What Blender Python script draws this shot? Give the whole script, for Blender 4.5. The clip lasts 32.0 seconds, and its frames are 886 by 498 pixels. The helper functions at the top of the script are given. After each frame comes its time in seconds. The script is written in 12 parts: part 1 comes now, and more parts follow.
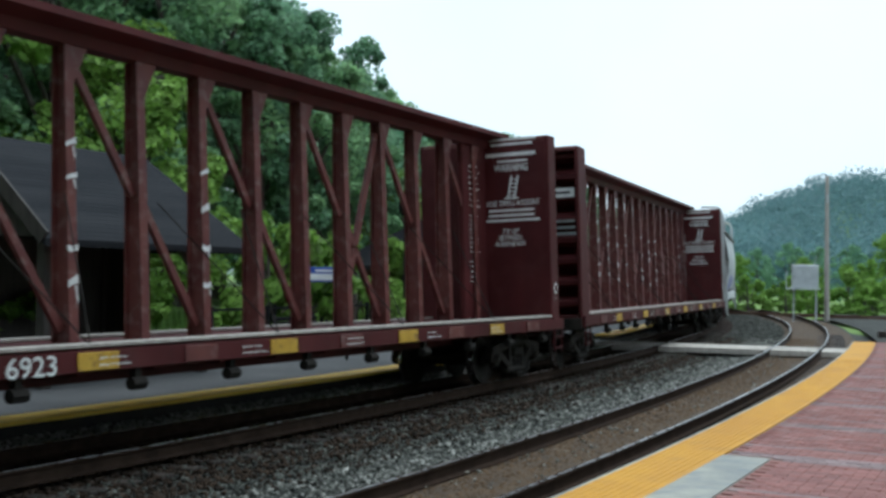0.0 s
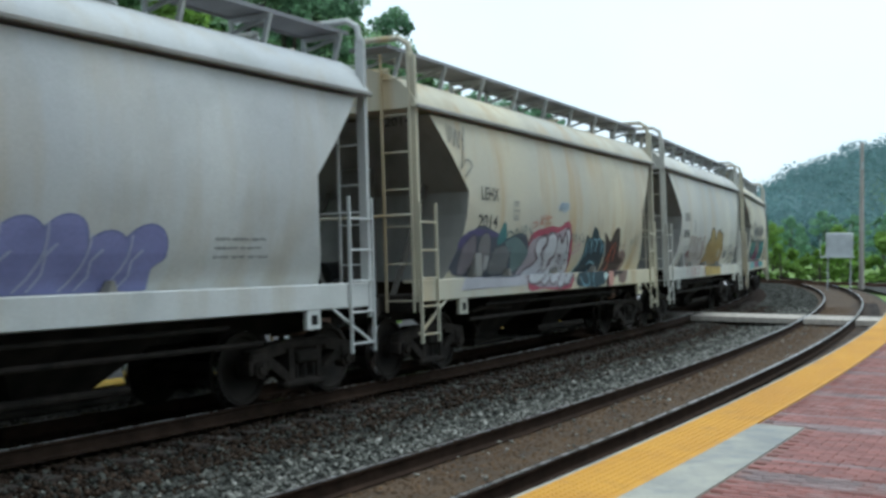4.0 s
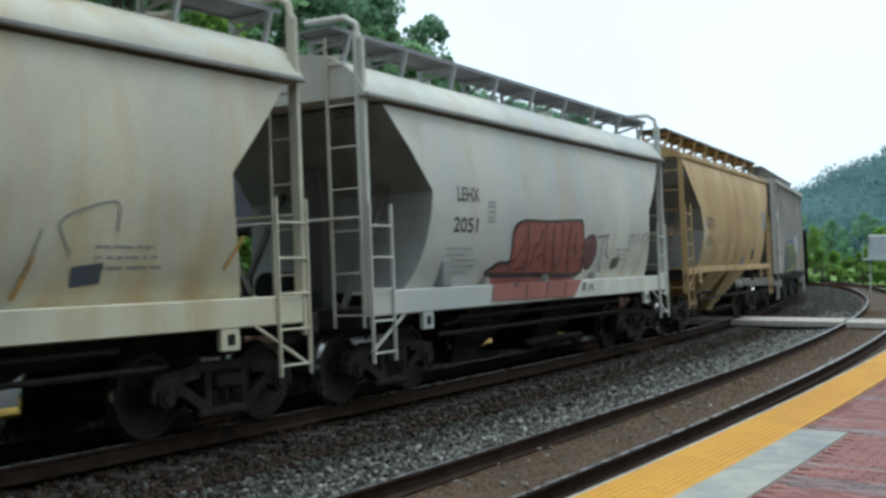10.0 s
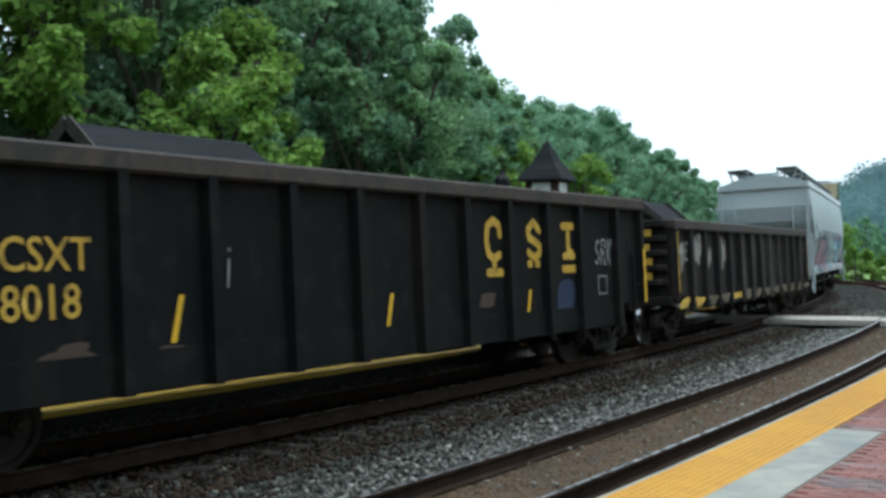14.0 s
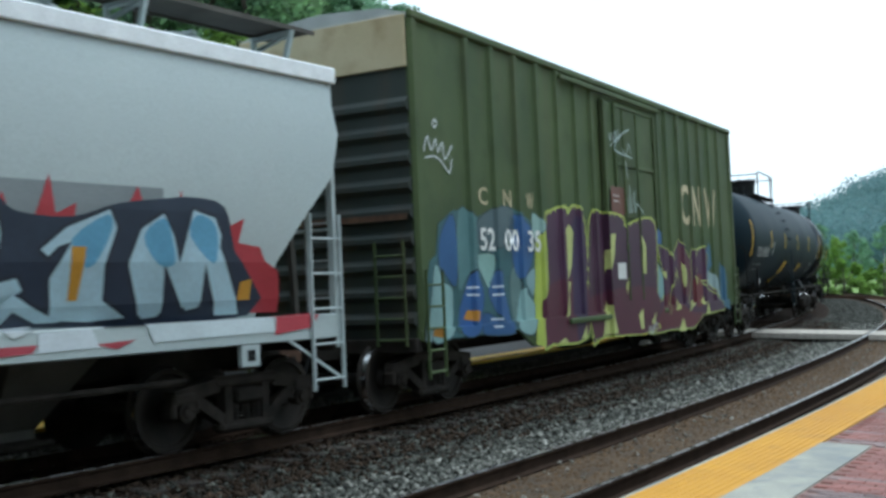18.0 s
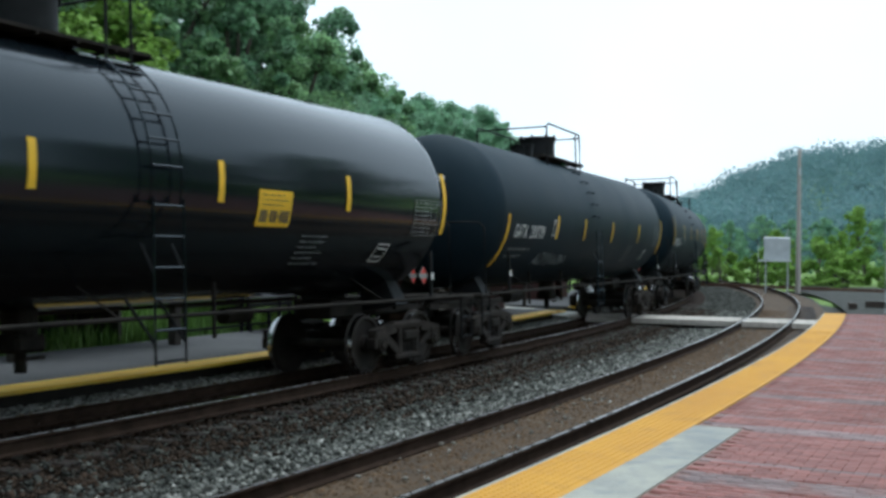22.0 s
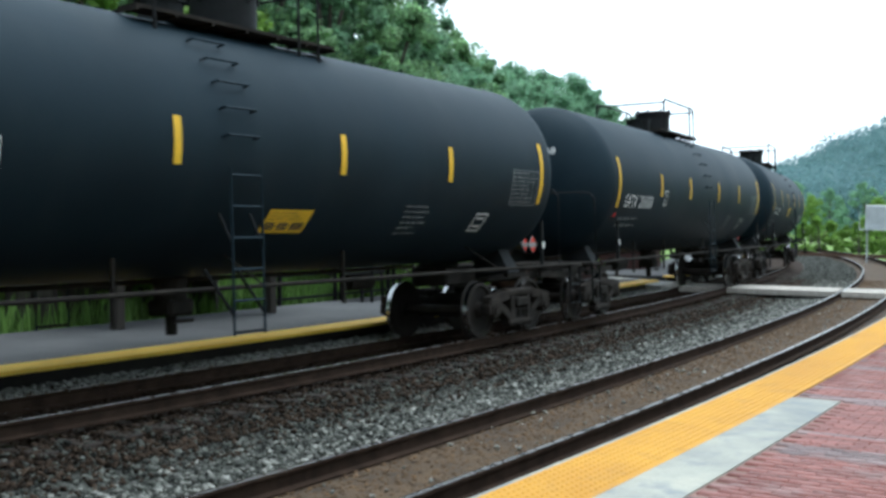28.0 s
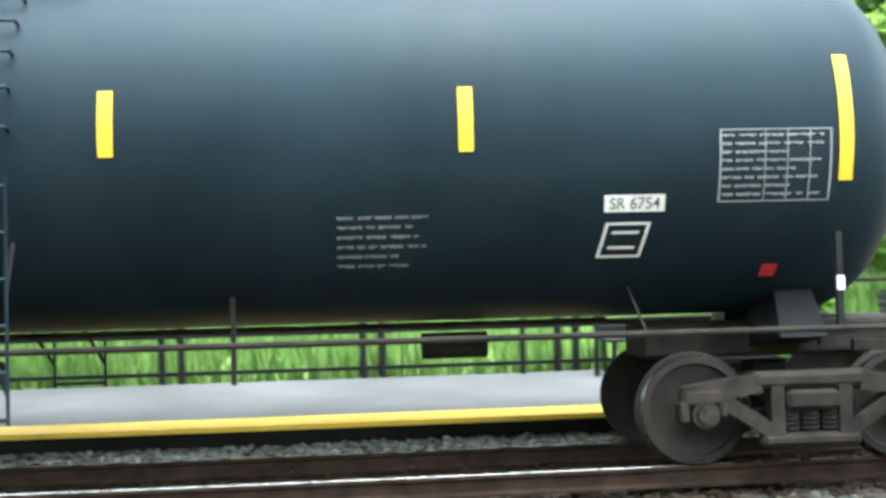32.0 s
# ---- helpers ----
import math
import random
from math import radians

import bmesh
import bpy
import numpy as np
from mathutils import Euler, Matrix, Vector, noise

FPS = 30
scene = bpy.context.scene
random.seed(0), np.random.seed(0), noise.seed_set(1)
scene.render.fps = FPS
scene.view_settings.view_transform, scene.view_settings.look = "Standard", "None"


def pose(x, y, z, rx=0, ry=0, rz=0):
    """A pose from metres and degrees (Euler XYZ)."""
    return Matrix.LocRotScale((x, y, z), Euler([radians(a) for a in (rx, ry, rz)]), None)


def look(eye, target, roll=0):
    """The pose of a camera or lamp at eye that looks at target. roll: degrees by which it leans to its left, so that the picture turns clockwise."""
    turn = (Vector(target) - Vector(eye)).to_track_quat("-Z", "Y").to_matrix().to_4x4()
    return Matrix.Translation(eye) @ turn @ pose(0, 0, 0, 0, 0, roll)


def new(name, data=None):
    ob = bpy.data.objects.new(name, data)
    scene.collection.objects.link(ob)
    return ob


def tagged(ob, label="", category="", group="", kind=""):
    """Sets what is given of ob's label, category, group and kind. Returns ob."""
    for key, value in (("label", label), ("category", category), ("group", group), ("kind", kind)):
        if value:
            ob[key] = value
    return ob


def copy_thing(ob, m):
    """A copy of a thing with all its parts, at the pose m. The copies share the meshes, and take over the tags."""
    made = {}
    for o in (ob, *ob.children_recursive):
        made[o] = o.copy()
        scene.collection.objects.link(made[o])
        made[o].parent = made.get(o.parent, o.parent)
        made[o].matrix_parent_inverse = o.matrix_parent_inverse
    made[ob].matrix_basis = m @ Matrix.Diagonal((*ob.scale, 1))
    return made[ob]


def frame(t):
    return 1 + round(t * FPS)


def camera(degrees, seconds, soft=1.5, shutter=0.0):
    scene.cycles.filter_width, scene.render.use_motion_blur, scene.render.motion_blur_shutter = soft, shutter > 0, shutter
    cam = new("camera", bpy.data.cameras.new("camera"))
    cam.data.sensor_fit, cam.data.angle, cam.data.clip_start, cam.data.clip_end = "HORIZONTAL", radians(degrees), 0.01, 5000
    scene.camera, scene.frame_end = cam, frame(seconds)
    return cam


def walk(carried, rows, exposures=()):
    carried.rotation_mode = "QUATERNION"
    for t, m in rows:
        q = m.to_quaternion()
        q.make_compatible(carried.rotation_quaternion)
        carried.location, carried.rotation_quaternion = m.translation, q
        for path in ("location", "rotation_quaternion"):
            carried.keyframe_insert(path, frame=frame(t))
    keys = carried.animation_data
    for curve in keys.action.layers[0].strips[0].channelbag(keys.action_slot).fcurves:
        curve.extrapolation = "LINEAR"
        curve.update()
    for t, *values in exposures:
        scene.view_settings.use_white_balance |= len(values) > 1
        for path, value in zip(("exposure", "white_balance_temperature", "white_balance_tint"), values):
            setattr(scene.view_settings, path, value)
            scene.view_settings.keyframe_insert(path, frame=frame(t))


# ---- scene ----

cam = camera(43.1, 32.0, soft=3.2, shutter=0.1)
EYE = (0.0, 0.0, 2.0)
# seconds, yaw, pitch, roll of the hand-held camera, which turns on one spot
TURNS = [
(0, 8.61, 1.48, -0.76), (0.5, 8.89, 1.29, -0.55), (1, 9.06, 0.91, -0.31), (1.5, 9.17, 0.37, -0.23),
(2, 9.49, 0.14, -0.20), (2.5, 9.61, 0.11, -0.26), (4.5, 10.56, -0.17, -0.35), (5, 11.02, -0.33, -0.33),
(5.5, 11.41, -0.31, -0.18), (6, 11.49, -0.25, -0.06), (6.5, 11.45, -0.10, 0.05), (7, 11.38, 0.02, 0.04),
(7.5, 11.52, 0.17, 0.07), (8, 11.67, 0.07, 0.14), (8.5, 11.87, 0.00, 0.02), (9, 11.83, 0.14, -0.04),
(9.5, 11.96, 0.07, 0.11), (10, 12.11, 0.32, 0.27), (10.5, 12.06, 0.43, 0.41), (11, 12.22, 0.44, 0.50),
(11.5, 12.18, 0.51, 0.42), (12, 12.33, 0.60, 0.43), (12.5, 12.67, 0.70, 0.29), (13, 12.99, 0.50, 0.29),
(13.5, 13.31, 0.40, 0.46), (14, 13.61, 0.31, 0.49), (14.5, 13.73, 0.09, 0.51), (16.5, 14.87, -0.59, 0.85),
(17, 15.14, -1.10, 0.86), (17.5, 14.73, -0.58, 0.72), (18, 13.09, 1.01, 0.49), (18.5, 12.90, 0.38, 0.37),
(19, 12.13, 0.44, 0.29), (19.5, 11.34, 0.10, 0.42), (20, 11.19, -0.12, 0.40), (20.5, 10.90, 0.02, 0.60),
(21, 8.95, 1.10, 0.45), (21.5, 8.29, -0.41, 0.12), (22, 7.31, 0.08, -0.76), (22.5, 8.17, -0.72, 0.43),
(23, 8.54, -1.92, 0.67), (23.5, 8.29, -0.54, -1.11), (24, 6.14, 0.46, -1.27), (24.5, 6.82, -0.90, -0.60),
(26.5, 9.37, -1.13, -0.51), (27, 10.34, -2.12, -0.09), (27.5, 11.02, -1.78, -0.63), (28, 11.97, -1.53, -0.59),
(28.5, 12.21, -1.50, -0.73), (29, 12.32, -1.57, -0.90), (29.5, 12.82, -1.90, -0.80), (30, 13.62, -2.43, -0.03),
(30.5, 15.25, -2.83, 0.08), (31, 20.76, -1.32, -1.37), (31.4, 31.87, 0.07, -0.42), (31.5, 36.08, -0.59, -0.29),
(31.6, 41.08, -1.05, 0.02), (32, 62.42, -0.55, 1.31),
]
# the clip's camera slowly opens its exposure; balance leans cool
LIGHTING = [(0, -0.08, 5620, 2), (4, -0.08, 5660, 2), (12, -0.08, 5690, 2), (14.5, 0.1, 5680, 2), (17, 0.22, 5600, 1), (19, -0.02, 5620, 2), (24, 0.06, 5630, 3), (28, 0.47, 5640, 3), (31, 0.9, 5620, 2), (32, 2.6, 5950, 4)]
walk(cam, [(t, pose(*EYE, 90 + p, r, y)) for t, y, p, r in TURNS], exposures=LIGHTING)

# ---- light ----
SUN_ELEVATION, SUN_TURN = radians(80), radians(75)
world = bpy.data.worlds.new("overcast_sky")
scene.world = world
world.use_nodes = True
wn, wl = world.node_tree.nodes, world.node_tree.links
sky = wn.new("ShaderNodeTexSky")
sky.sky_type = "NISHITA"
sky.sun_disc = False
sky.sun_elevation, sky.sun_rotation = SUN_ELEVATION, SUN_TURN
sky.air_density, sky.dust_density, sky.ozone_density = 1.0, 4.0, 1.5
cloud = wn.new("ShaderNodeTexNoise")
cloud.inputs["Scale"].default_value = 1.6
cloud.inputs["Detail"].default_value = 5.0
ramp = wn.new("ShaderNodeValToRGB")
ramp.color_ramp.elements[0].position, ramp.color_ramp.elements[0].color = 0.3, (8.1, 8.8, 9.2, 1)
ramp.color_ramp.elements[1].position, ramp.color_ramp.elements[1].color = 0.75, (10.5, 10.85, 10.95, 1)
mixsky = wn.new("ShaderNodeMix")
mixsky.data_type = "RGBA"
mixsky.inputs[0].default_value = 0.8
wl.new(cloud.outputs["Fac"], ramp.inputs["Fac"])
wl.new(sky.outputs["Color"], mixsky.inputs[6])
wl.new(ramp.outputs["Color"], mixsky.inputs[7])
wl.new(mixsky.outputs[2], wn["Background"].inputs["Color"])
wn["Background"].inputs["Strength"].default_value = 0.14
sun = new("sun", bpy.data.lights.new("sun", "SUN"))
sun.data.energy, sun.data.angle, sun.data.color = 1.6, radians(45), (1.0, 0.97, 0.92)
sun.matrix_world = look((0, 0, 50), Vector((0, 0, 50)) - Vector((math.sin(SUN_TURN) * math.cos(SUN_ELEVATION), math.cos(SUN_TURN) * math.cos(SUN_ELEVATION), math.sin(SUN_ELEVATION))) * 10)
scene.view_settings.exposure = 0.0

# ---- materials ----
def surf(name, c1, c2, scale=3.0, rough=0.6, metal=0.0, bump=0.0, streak=None, streak_amt=0.5, stretch=(1, 1, 1), dark=None, dark_amt=0.5, fine=40.0, spec=0.5, island=0.0, rand=0.0, coat=0.0):
    """A two-colour surface with large blotches, fine grain, vertical streaks and grain relief."""
    m = bpy.data.materials.new(name)
    m.use_nodes = True
    nt = m.node_tree
    N, L = nt.nodes, nt.links
    b = N["Principled BSDF"]
    tc = N.new("ShaderNodeTexCoord")
    mp = N.new("ShaderNodeMapping")
    mp.inputs["Scale"].default_value = stretch
    L.new(tc.outputs["Object"], mp.inputs["Vector"])
    big = N.new("ShaderNodeTexNoise")
    big.inputs["Scale"].default_value, big.inputs["Detail"].default_value = scale, 6.0
    L.new(mp.outputs["Vector"], big.inputs["Vector"])
    small = N.new("ShaderNodeTexNoise")
    small.inputs["Scale"].default_value, small.inputs["Detail"].default_value = fine, 3.0
    L.new(tc.outputs["Object"], small.inputs["Vector"])
    def mix(a, bb, f, blend="MIX"):
        x = N.new("ShaderNodeMix")
        x.data_type, x.blend_type = "RGBA", blend
        if isinstance(f, float):
            x.inputs[0].default_value = f
        else:
            L.new(f, x.inputs[0])
        for k, v in ((6, a), (7, bb)):
            if isinstance(v, tuple):
                x.inputs[k].default_value = (*v, 1)
            else:
                L.new(v, x.inputs[k])
        return x.outputs[2]
    def ramp(src, lo, hi):
        r = N.new("ShaderNodeMapRange")
        r.inputs[1].default_value, r.inputs[2].default_value = lo, hi
        L.new(src, r.inputs[0])
        return r.outputs[0]
    col = mix(c1, c2, ramp(big.outputs["Fac"], 0.35, 0.68))
    if streak:
        sm = N.new("ShaderNodeMapping")
        sm.inputs["Scale"].default_value = (2.2, 2.2, 0.22)
        L.new(tc.outputs["Object"], sm.inputs["Vector"])
        st = N.new("ShaderNodeTexNoise")
        st.inputs["Scale"].default_value, st.inputs["Detail"].default_value = 1.0, 8.0
        L.new(sm.outputs["Vector"], st.inputs["Vector"])
        f = ramp(st.outputs["Fac"], 0.48, 0.78)
        k = N.new("ShaderNodeMath")
        k.operation = "MULTIPLY"
        L.new(f, k.inputs[0])
        k.inputs[1].default_value = streak_amt
        col = mix(col, streak, k.outputs[0])
    if dark:
        st = N.new("ShaderNodeTexNoise")
        st.inputs["Scale"].default_value, st.inputs["Detail"].default_value = scale * 3.1, 8.0
        L.new(tc.outputs["Object"], st.inputs["Vector"])
        k = N.new("ShaderNodeMath")
        k.operation = "MULTIPLY"
        L.new(ramp(st.outputs["Fac"], 0.52, 0.72), k.inputs[0])
        k.inputs[1].default_value = dark_amt
        col = mix(col, dark, k.outputs[0])
    grain = mix((0.82, 0.82, 0.82), (1.18, 1.18, 1.18), small.outputs["Fac"])
    col = mix(col, grain, 1.0, "MULTIPLY")
    if island or rand:
        if island:
            g = N.new("ShaderNodeNewGeometry")
            src = g.outputs["Random Per Island"]
        else:
            g = N.new("ShaderNodeObjectInfo")
            src = g.outputs["Random"]
        v = island or rand
        sh = mix((1 - v, 1 - v, 1 - v), (1 + v, 1 + v, 1 + v), src)
        col = mix(col, sh, 1.0, "MULTIPLY")
    L.new(col, b.inputs["Base Color"])
    rr = N.new("ShaderNodeMapRange")
    rr.inputs[3].default_value, rr.inputs[4].default_value = max(rough - 0.1, 0.02), min(rough + 0.1, 1)
    L.new(big.outputs["Fac"], rr.inputs[0])
    L.new(rr.outputs[0], b.inputs["Roughness"])
    b.inputs["Metallic"].default_value = metal
    b.inputs["Specular IOR Level"].default_value = spec
    if coat:
        b.inputs["Coat Weight"].default_value = coat
        b.inputs["Coat Roughness"].default_value = 0.12
    if bump:
        bp = N.new("ShaderNodeBump")
        bp.inputs["Strength"].default_value, bp.inputs["Distance"].default_value = min(bump, 1.0), 0.02
        L.new(small.outputs["Fac"], bp.inputs["Height"])
        L.new(bp.outputs["Normal"], b.inputs["Normal"])
    return m


def flat(name, c, rough=0.6, metal=0.0, spec=0.4):
    return surf(name, c, tuple(min(1, v * 1.15) for v in c), scale=4, rough=rough, metal=metal, spec=spec)


M = {}
M["ballast"] = surf("ballast_bed", (0.04, 0.041, 0.036), (0.076, 0.077, 0.068), 2.0, 0.95, bump=1.0, fine=25, dark=(0.035, 0.03, 0.025), spec=0.15)
M["stone"] = surf("ballast_stone", (0.044, 0.046, 0.039), (0.094, 0.096, 0.084), 6.0, 0.9, island=0.85, spec=0.2)
M["pale_stone"] = surf("pale_ballast_stone", (0.15, 0.15, 0.13), (0.3, 0.295, 0.265), 6.0, 0.85, island=0.55, spec=0.25)
M["brown_stone"] = surf("dirty_stone", (0.072, 0.043, 0.02), (0.14, 0.085, 0.042), 6.0, 0.9, island=0.4)
# oily brown, taken darker to hold the shade cast by the train
M["oily_shade_stone"] = surf("oily_shaded_stone", (0.024, 0.0165, 0.0115), (0.054, 0.037, 0.026), 6.0, 0.9, island=0.6, spec=0.12)
M["brown_bed"] = surf("oily_brown_bed", (0.046, 0.028, 0.0135), (0.098, 0.06, 0.029), 3.0, 0.9, bump=1.0, fine=30, dark=(0.03, 0.019, 0.013), dark_amt=0.6)
# oily bed, likewise darkened for the shade below the train
M["far_bed"] = surf("shaded_oily_bed", (0.022, 0.0145, 0.0105), (0.046, 0.031, 0.022), 3.0, 0.95, bump=1.0, fine=30, dark=(0.014, 0.0105, 0.009), spec=0.1)
M["tie"] = surf("creosote_tie", (0.022, 0.015, 0.011), (0.05, 0.036, 0.027), 5.0, 0.85, bump=0.6, stretch=(0.3, 3, 3), rand=0.3)
M["rail_head"] = surf("worn_rail_head", (0.35, 0.34, 0.33), (0.45, 0.44, 0.43), 6, 0.28, metal=1.0)
M["rail_web"] = surf("rusty_rail_web", (0.026, 0.0165, 0.0118), (0.05, 0.032, 0.0225), 5, 0.85, bump=0.3, spec=0.08)
M["rust"] = surf("rusty_iron", (0.07, 0.035, 0.022), (0.13, 0.07, 0.04), 7, 0.8, bump=0.3)
M["yellow"] = surf("tactile_yellow", (0.49, 0.235, 0.022), (0.575, 0.295, 0.034), 1.2, 0.65, dark=(0.36, 0.19, 0.045), dark_amt=0.4, spec=0.25)
M["far_yellow"] = surf("platform_yellow", (0.72, 0.43, 0.04), (0.78, 0.5, 0.06), 1.2, 0.6, dark=(0.5, 0.36, 0.08), dark_amt=0.35)
M["concrete"] = surf("concrete", (0.26, 0.265, 0.25), (0.44, 0.42, 0.35), 1.6, 0.9, bump=0.2, dark=(0.2, 0.225, 0.25), dark_amt=0.7, spec=0.25)
# near black, to put the overhang's shade into the wall colour
M["shaded_wall"] = surf("shade_dark_wall", (0.012, 0.011, 0.01), (0.03, 0.027, 0.024), 2.5, 0.85, bump=0.2)
M["asphalt"] = surf("asphalt", (0.064, 0.064, 0.066), (0.098, 0.097, 0.098), 0.8, 0.85, bump=0.4, fine=80, dark=(0.07, 0.07, 0.07), dark_amt=0.3)
M["brick_red"] = surf("red_paver", (0.195, 0.066, 0.052), (0.285, 0.122, 0.104), 0.9, 0.6, bump=0.3, island=0.22, dark=(0.36, 0.25, 0.23), dark_amt=0.55, spec=0.3)
M["brick_grey"] = surf("grey_paver", (0.2, 0.145, 0.14), (0.275, 0.2, 0.19), 1.1, 0.7, bump=0.3, island=0.25, dark=(0.26, 0.12, 0.1), dark_amt=0.7, spec=0.3)
M["brick_part"] = surf("red_paver_piece", (0.195, 0.066, 0.052), (0.285, 0.122, 0.104), 0.9, 0.6, bump=0.3, rand=0.22, spec=0.3)
M["brick_grey_part"] = surf("grey_paver_piece", (0.2, 0.145, 0.14), (0.275, 0.2, 0.19), 1.1, 0.7, bump=0.3, rand=0.25, spec=0.3)
M["joint"] = surf("sand_joint", (0.2, 0.12, 0.1), (0.28, 0.17, 0.14), 4, 0.95)
M["crossing"] = surf("crossing_timber", (0.4, 0.36, 0.31), (0.52, 0.47, 0.41), 3, 0.85, bump=0.3, stretch=(3, 0.4, 1), rand=0.12)
M["grass"] = surf("grass_ground", (0.11, 0.19, 0.035), (0.2, 0.3, 0.065), 0.35, 0.95, bump=0.5, dark=(0.06, 0.08, 0.025))
M["blade"] = surf("grass_blade", (0.085, 0.17, 0.025), (0.17, 0.29, 0.06), 0.6, 0.8, island=0.4)
M["bark"] = surf("bark", (0.06, 0.05, 0.04), (0.13, 0.11, 0.09), 6, 0.9, bump=0.8, stretch=(3, 3, 0.5))
def leaf_mat(name, a, b, var=0.5):
    m = surf(name, a, b, 0.5, 0.55, island=var, spec=0.25)
    t = m.node_tree
    bs = t.nodes["Principled BSDF"]
    bs.inputs["Transmission Weight"].default_value = 0.0
    tr = t.nodes.new("ShaderNodeBsdfTranslucent")
    mixs = t.nodes.new("ShaderNodeMixShader")
    mixs.inputs[0].default_value = 0.5
    src = bs.inputs["Base Color"].links[0].from_socket
    t.links.new(src, tr.inputs["Color"])
    t.links.new(bs.outputs[0], mixs.inputs[1])
    t.links.new(tr.outputs[0], mixs.inputs[2])
    t.links.new(mixs.outputs[0], t.nodes["Material Output"].inputs["Surface"])
    return m
M["leaf_dark"] = leaf_mat("dark_leaf", (0.138, 0.253, 0.149), (0.241, 0.397, 0.224))
M["leaf_mid"] = leaf_mat("mid_leaf", (0.161, 0.287, 0.144), (0.276, 0.431, 0.201))
# paler, bluer leaves carry the haze of distance in their colour
M["leaf_haze"] = leaf_mat("haze_tinted_leaf", (0.178, 0.328, 0.201), (0.293, 0.466, 0.282), 0.35)
M["leaf_light"] = leaf_mat("light_leaf", (0.165, 0.29, 0.05), (0.265, 0.41, 0.092))
M["leaf_hill_haze"] = leaf_mat("hazy_hill_leaf", (0.125, 0.215, 0.226), (0.17, 0.28, 0.286), 0.12)
M["shingle"] = surf("dark_shingle", (0.015, 0.016, 0.019), (0.031, 0.032, 0.035), 1.0, 0.9, bump=0.5, stretch=(0.3, 0.3, 6), spec=0.15)
M["dark_wood"] = surf("dark_stained_wood", (0.03, 0.024, 0.02), (0.06, 0.05, 0.042), 3, 0.7, stretch=(3, 3, 0.4))
M["wall_brick"] = surf("old_red_brick", (0.045, 0.018, 0.015), (0.075, 0.029, 0.024), 2, 0.85, bump=0.3, island=0.2)
M["white_paint"] = flat("white_paint", (0.75, 0.75, 0.73))
M["black_paint"] = surf("black_paint", (0.008, 0.0085, 0.009), (0.016, 0.0165, 0.017), 4, 0.6, spec=0.15)
M["glass"] = flat("dark_glass", (0.02, 0.03, 0.035), rough=0.06, spec=0.8)
M["sign_blue"] = flat("sign_blue", (0.05, 0.1, 0.4))
M["sign_white"] = flat("sign_white", (0.8, 0.82, 0.85))
M["steel_grey"] = surf("galvanised_steel", (0.42, 0.44, 0.45), (0.55, 0.57, 0.58), 2, 0.5, metal=0.3)
M["pole_wood"] = surf("weathered_pole", (0.3, 0.27, 0.24), (0.42, 0.38, 0.34), 3, 0.85, stretch=(4, 4, 0.3))
# railway cars
M["tank_black"] = surf("tank_black_paint", (0.0066, 0.0135, 0.019), (0.011, 0.0205, 0.0285), 0.6, 0.55, spec=0.17, dark=(0.016, 0.025, 0.031), dark_amt=0.3, streak=(0.0175, 0.026, 0.031), streak_amt=0.35)
M["tank_gloss"] = surf("glossy_black_paint", (0.003, 0.005, 0.007), (0.006, 0.0085, 0.011), 0.6, 0.17, spec=0.32, coat=0.15)
M["tank_patch"] = surf("fresh_black_paint", (0.004, 0.0055, 0.007), (0.007, 0.009, 0.011), 0.8, 0.35, spec=0.2)
for key in ("tank_black", "tank_gloss"):
    M[key].node_tree.nodes["Principled BSDF"].inputs["Specular Tint"].default_value = (0.72, 0.9, 1.0, 1)
M["under"] = surf("grimy_underframe", (0.015, 0.0135, 0.012), (0.036, 0.031, 0.0265), 3, 0.85, bump=0.2, spec=0.1)
M["truck"] = surf("grimy_cast_steel", (0.017, 0.0148, 0.013), (0.045, 0.0365, 0.031), 4, 0.8, bump=0.25, spec=0.14, dark=(0.06, 0.044, 0.034), dark_amt=0.35)
M["wheel"] = surf("dirty_wheel_steel", (0.015, 0.0125, 0.011), (0.037, 0.03, 0.025), 3, 0.7, spec=0.2)
M["tread"] = surf("polished_tread", (0.4, 0.4, 0.4), (0.55, 0.55, 0.55), 3, 0.25, metal=1.0)
M["stripe"] = flat("reflective_yellow", (0.72, 0.44, 0.02), 0.5)
M["letter_white"] = surf("white_lettering", (0.62, 0.62, 0.6), (0.78, 0.78, 0.76), 3, 0.6)
M["letter_dim"] = surf("faded_white_lettering", (0.17, 0.18, 0.18), (0.28, 0.29, 0.29), 3, 0.7)
M["letter_black"] = surf("black_lettering", (0.03, 0.03, 0.032), (0.07, 0.07, 0.07), 3, 0.7)
M["hopper_white"] = surf("dusty_white_hopper_paint", (0.45, 0.465, 0.475), (0.64, 0.65, 0.63), 0.3, 0.6, streak=(0.42, 0.34, 0.21), streak_amt=0.5, dark=(0.27, 0.28, 0.26), dark_amt=0.35)
M["hopper_cream"] = surf("stained_cream_hopper_paint", (0.46, 0.45, 0.385), (0.62, 0.565, 0.405), 0.3, 0.6, streak=(0.44, 0.29, 0.11), streak_amt=0.85, dark=(0.31, 0.28, 0.22), dark_amt=0.4)
M["hopper_mixed"] = surf("stained_off_white_hopper_paint", (0.45, 0.455, 0.435), (0.64, 0.625, 0.545), 0.3, 0.6, streak=(0.47, 0.36, 0.19), streak_amt=0.6, dark=(0.29, 0.285, 0.26), dark_amt=0.35)
M["hopper_grey"] = surf("clean_light_grey_hopper_paint", (0.41, 0.47, 0.48), (0.49, 0.545, 0.55), 0.3, 0.5, streak=(0.45, 0.48, 0.48), streak_amt=0.2)
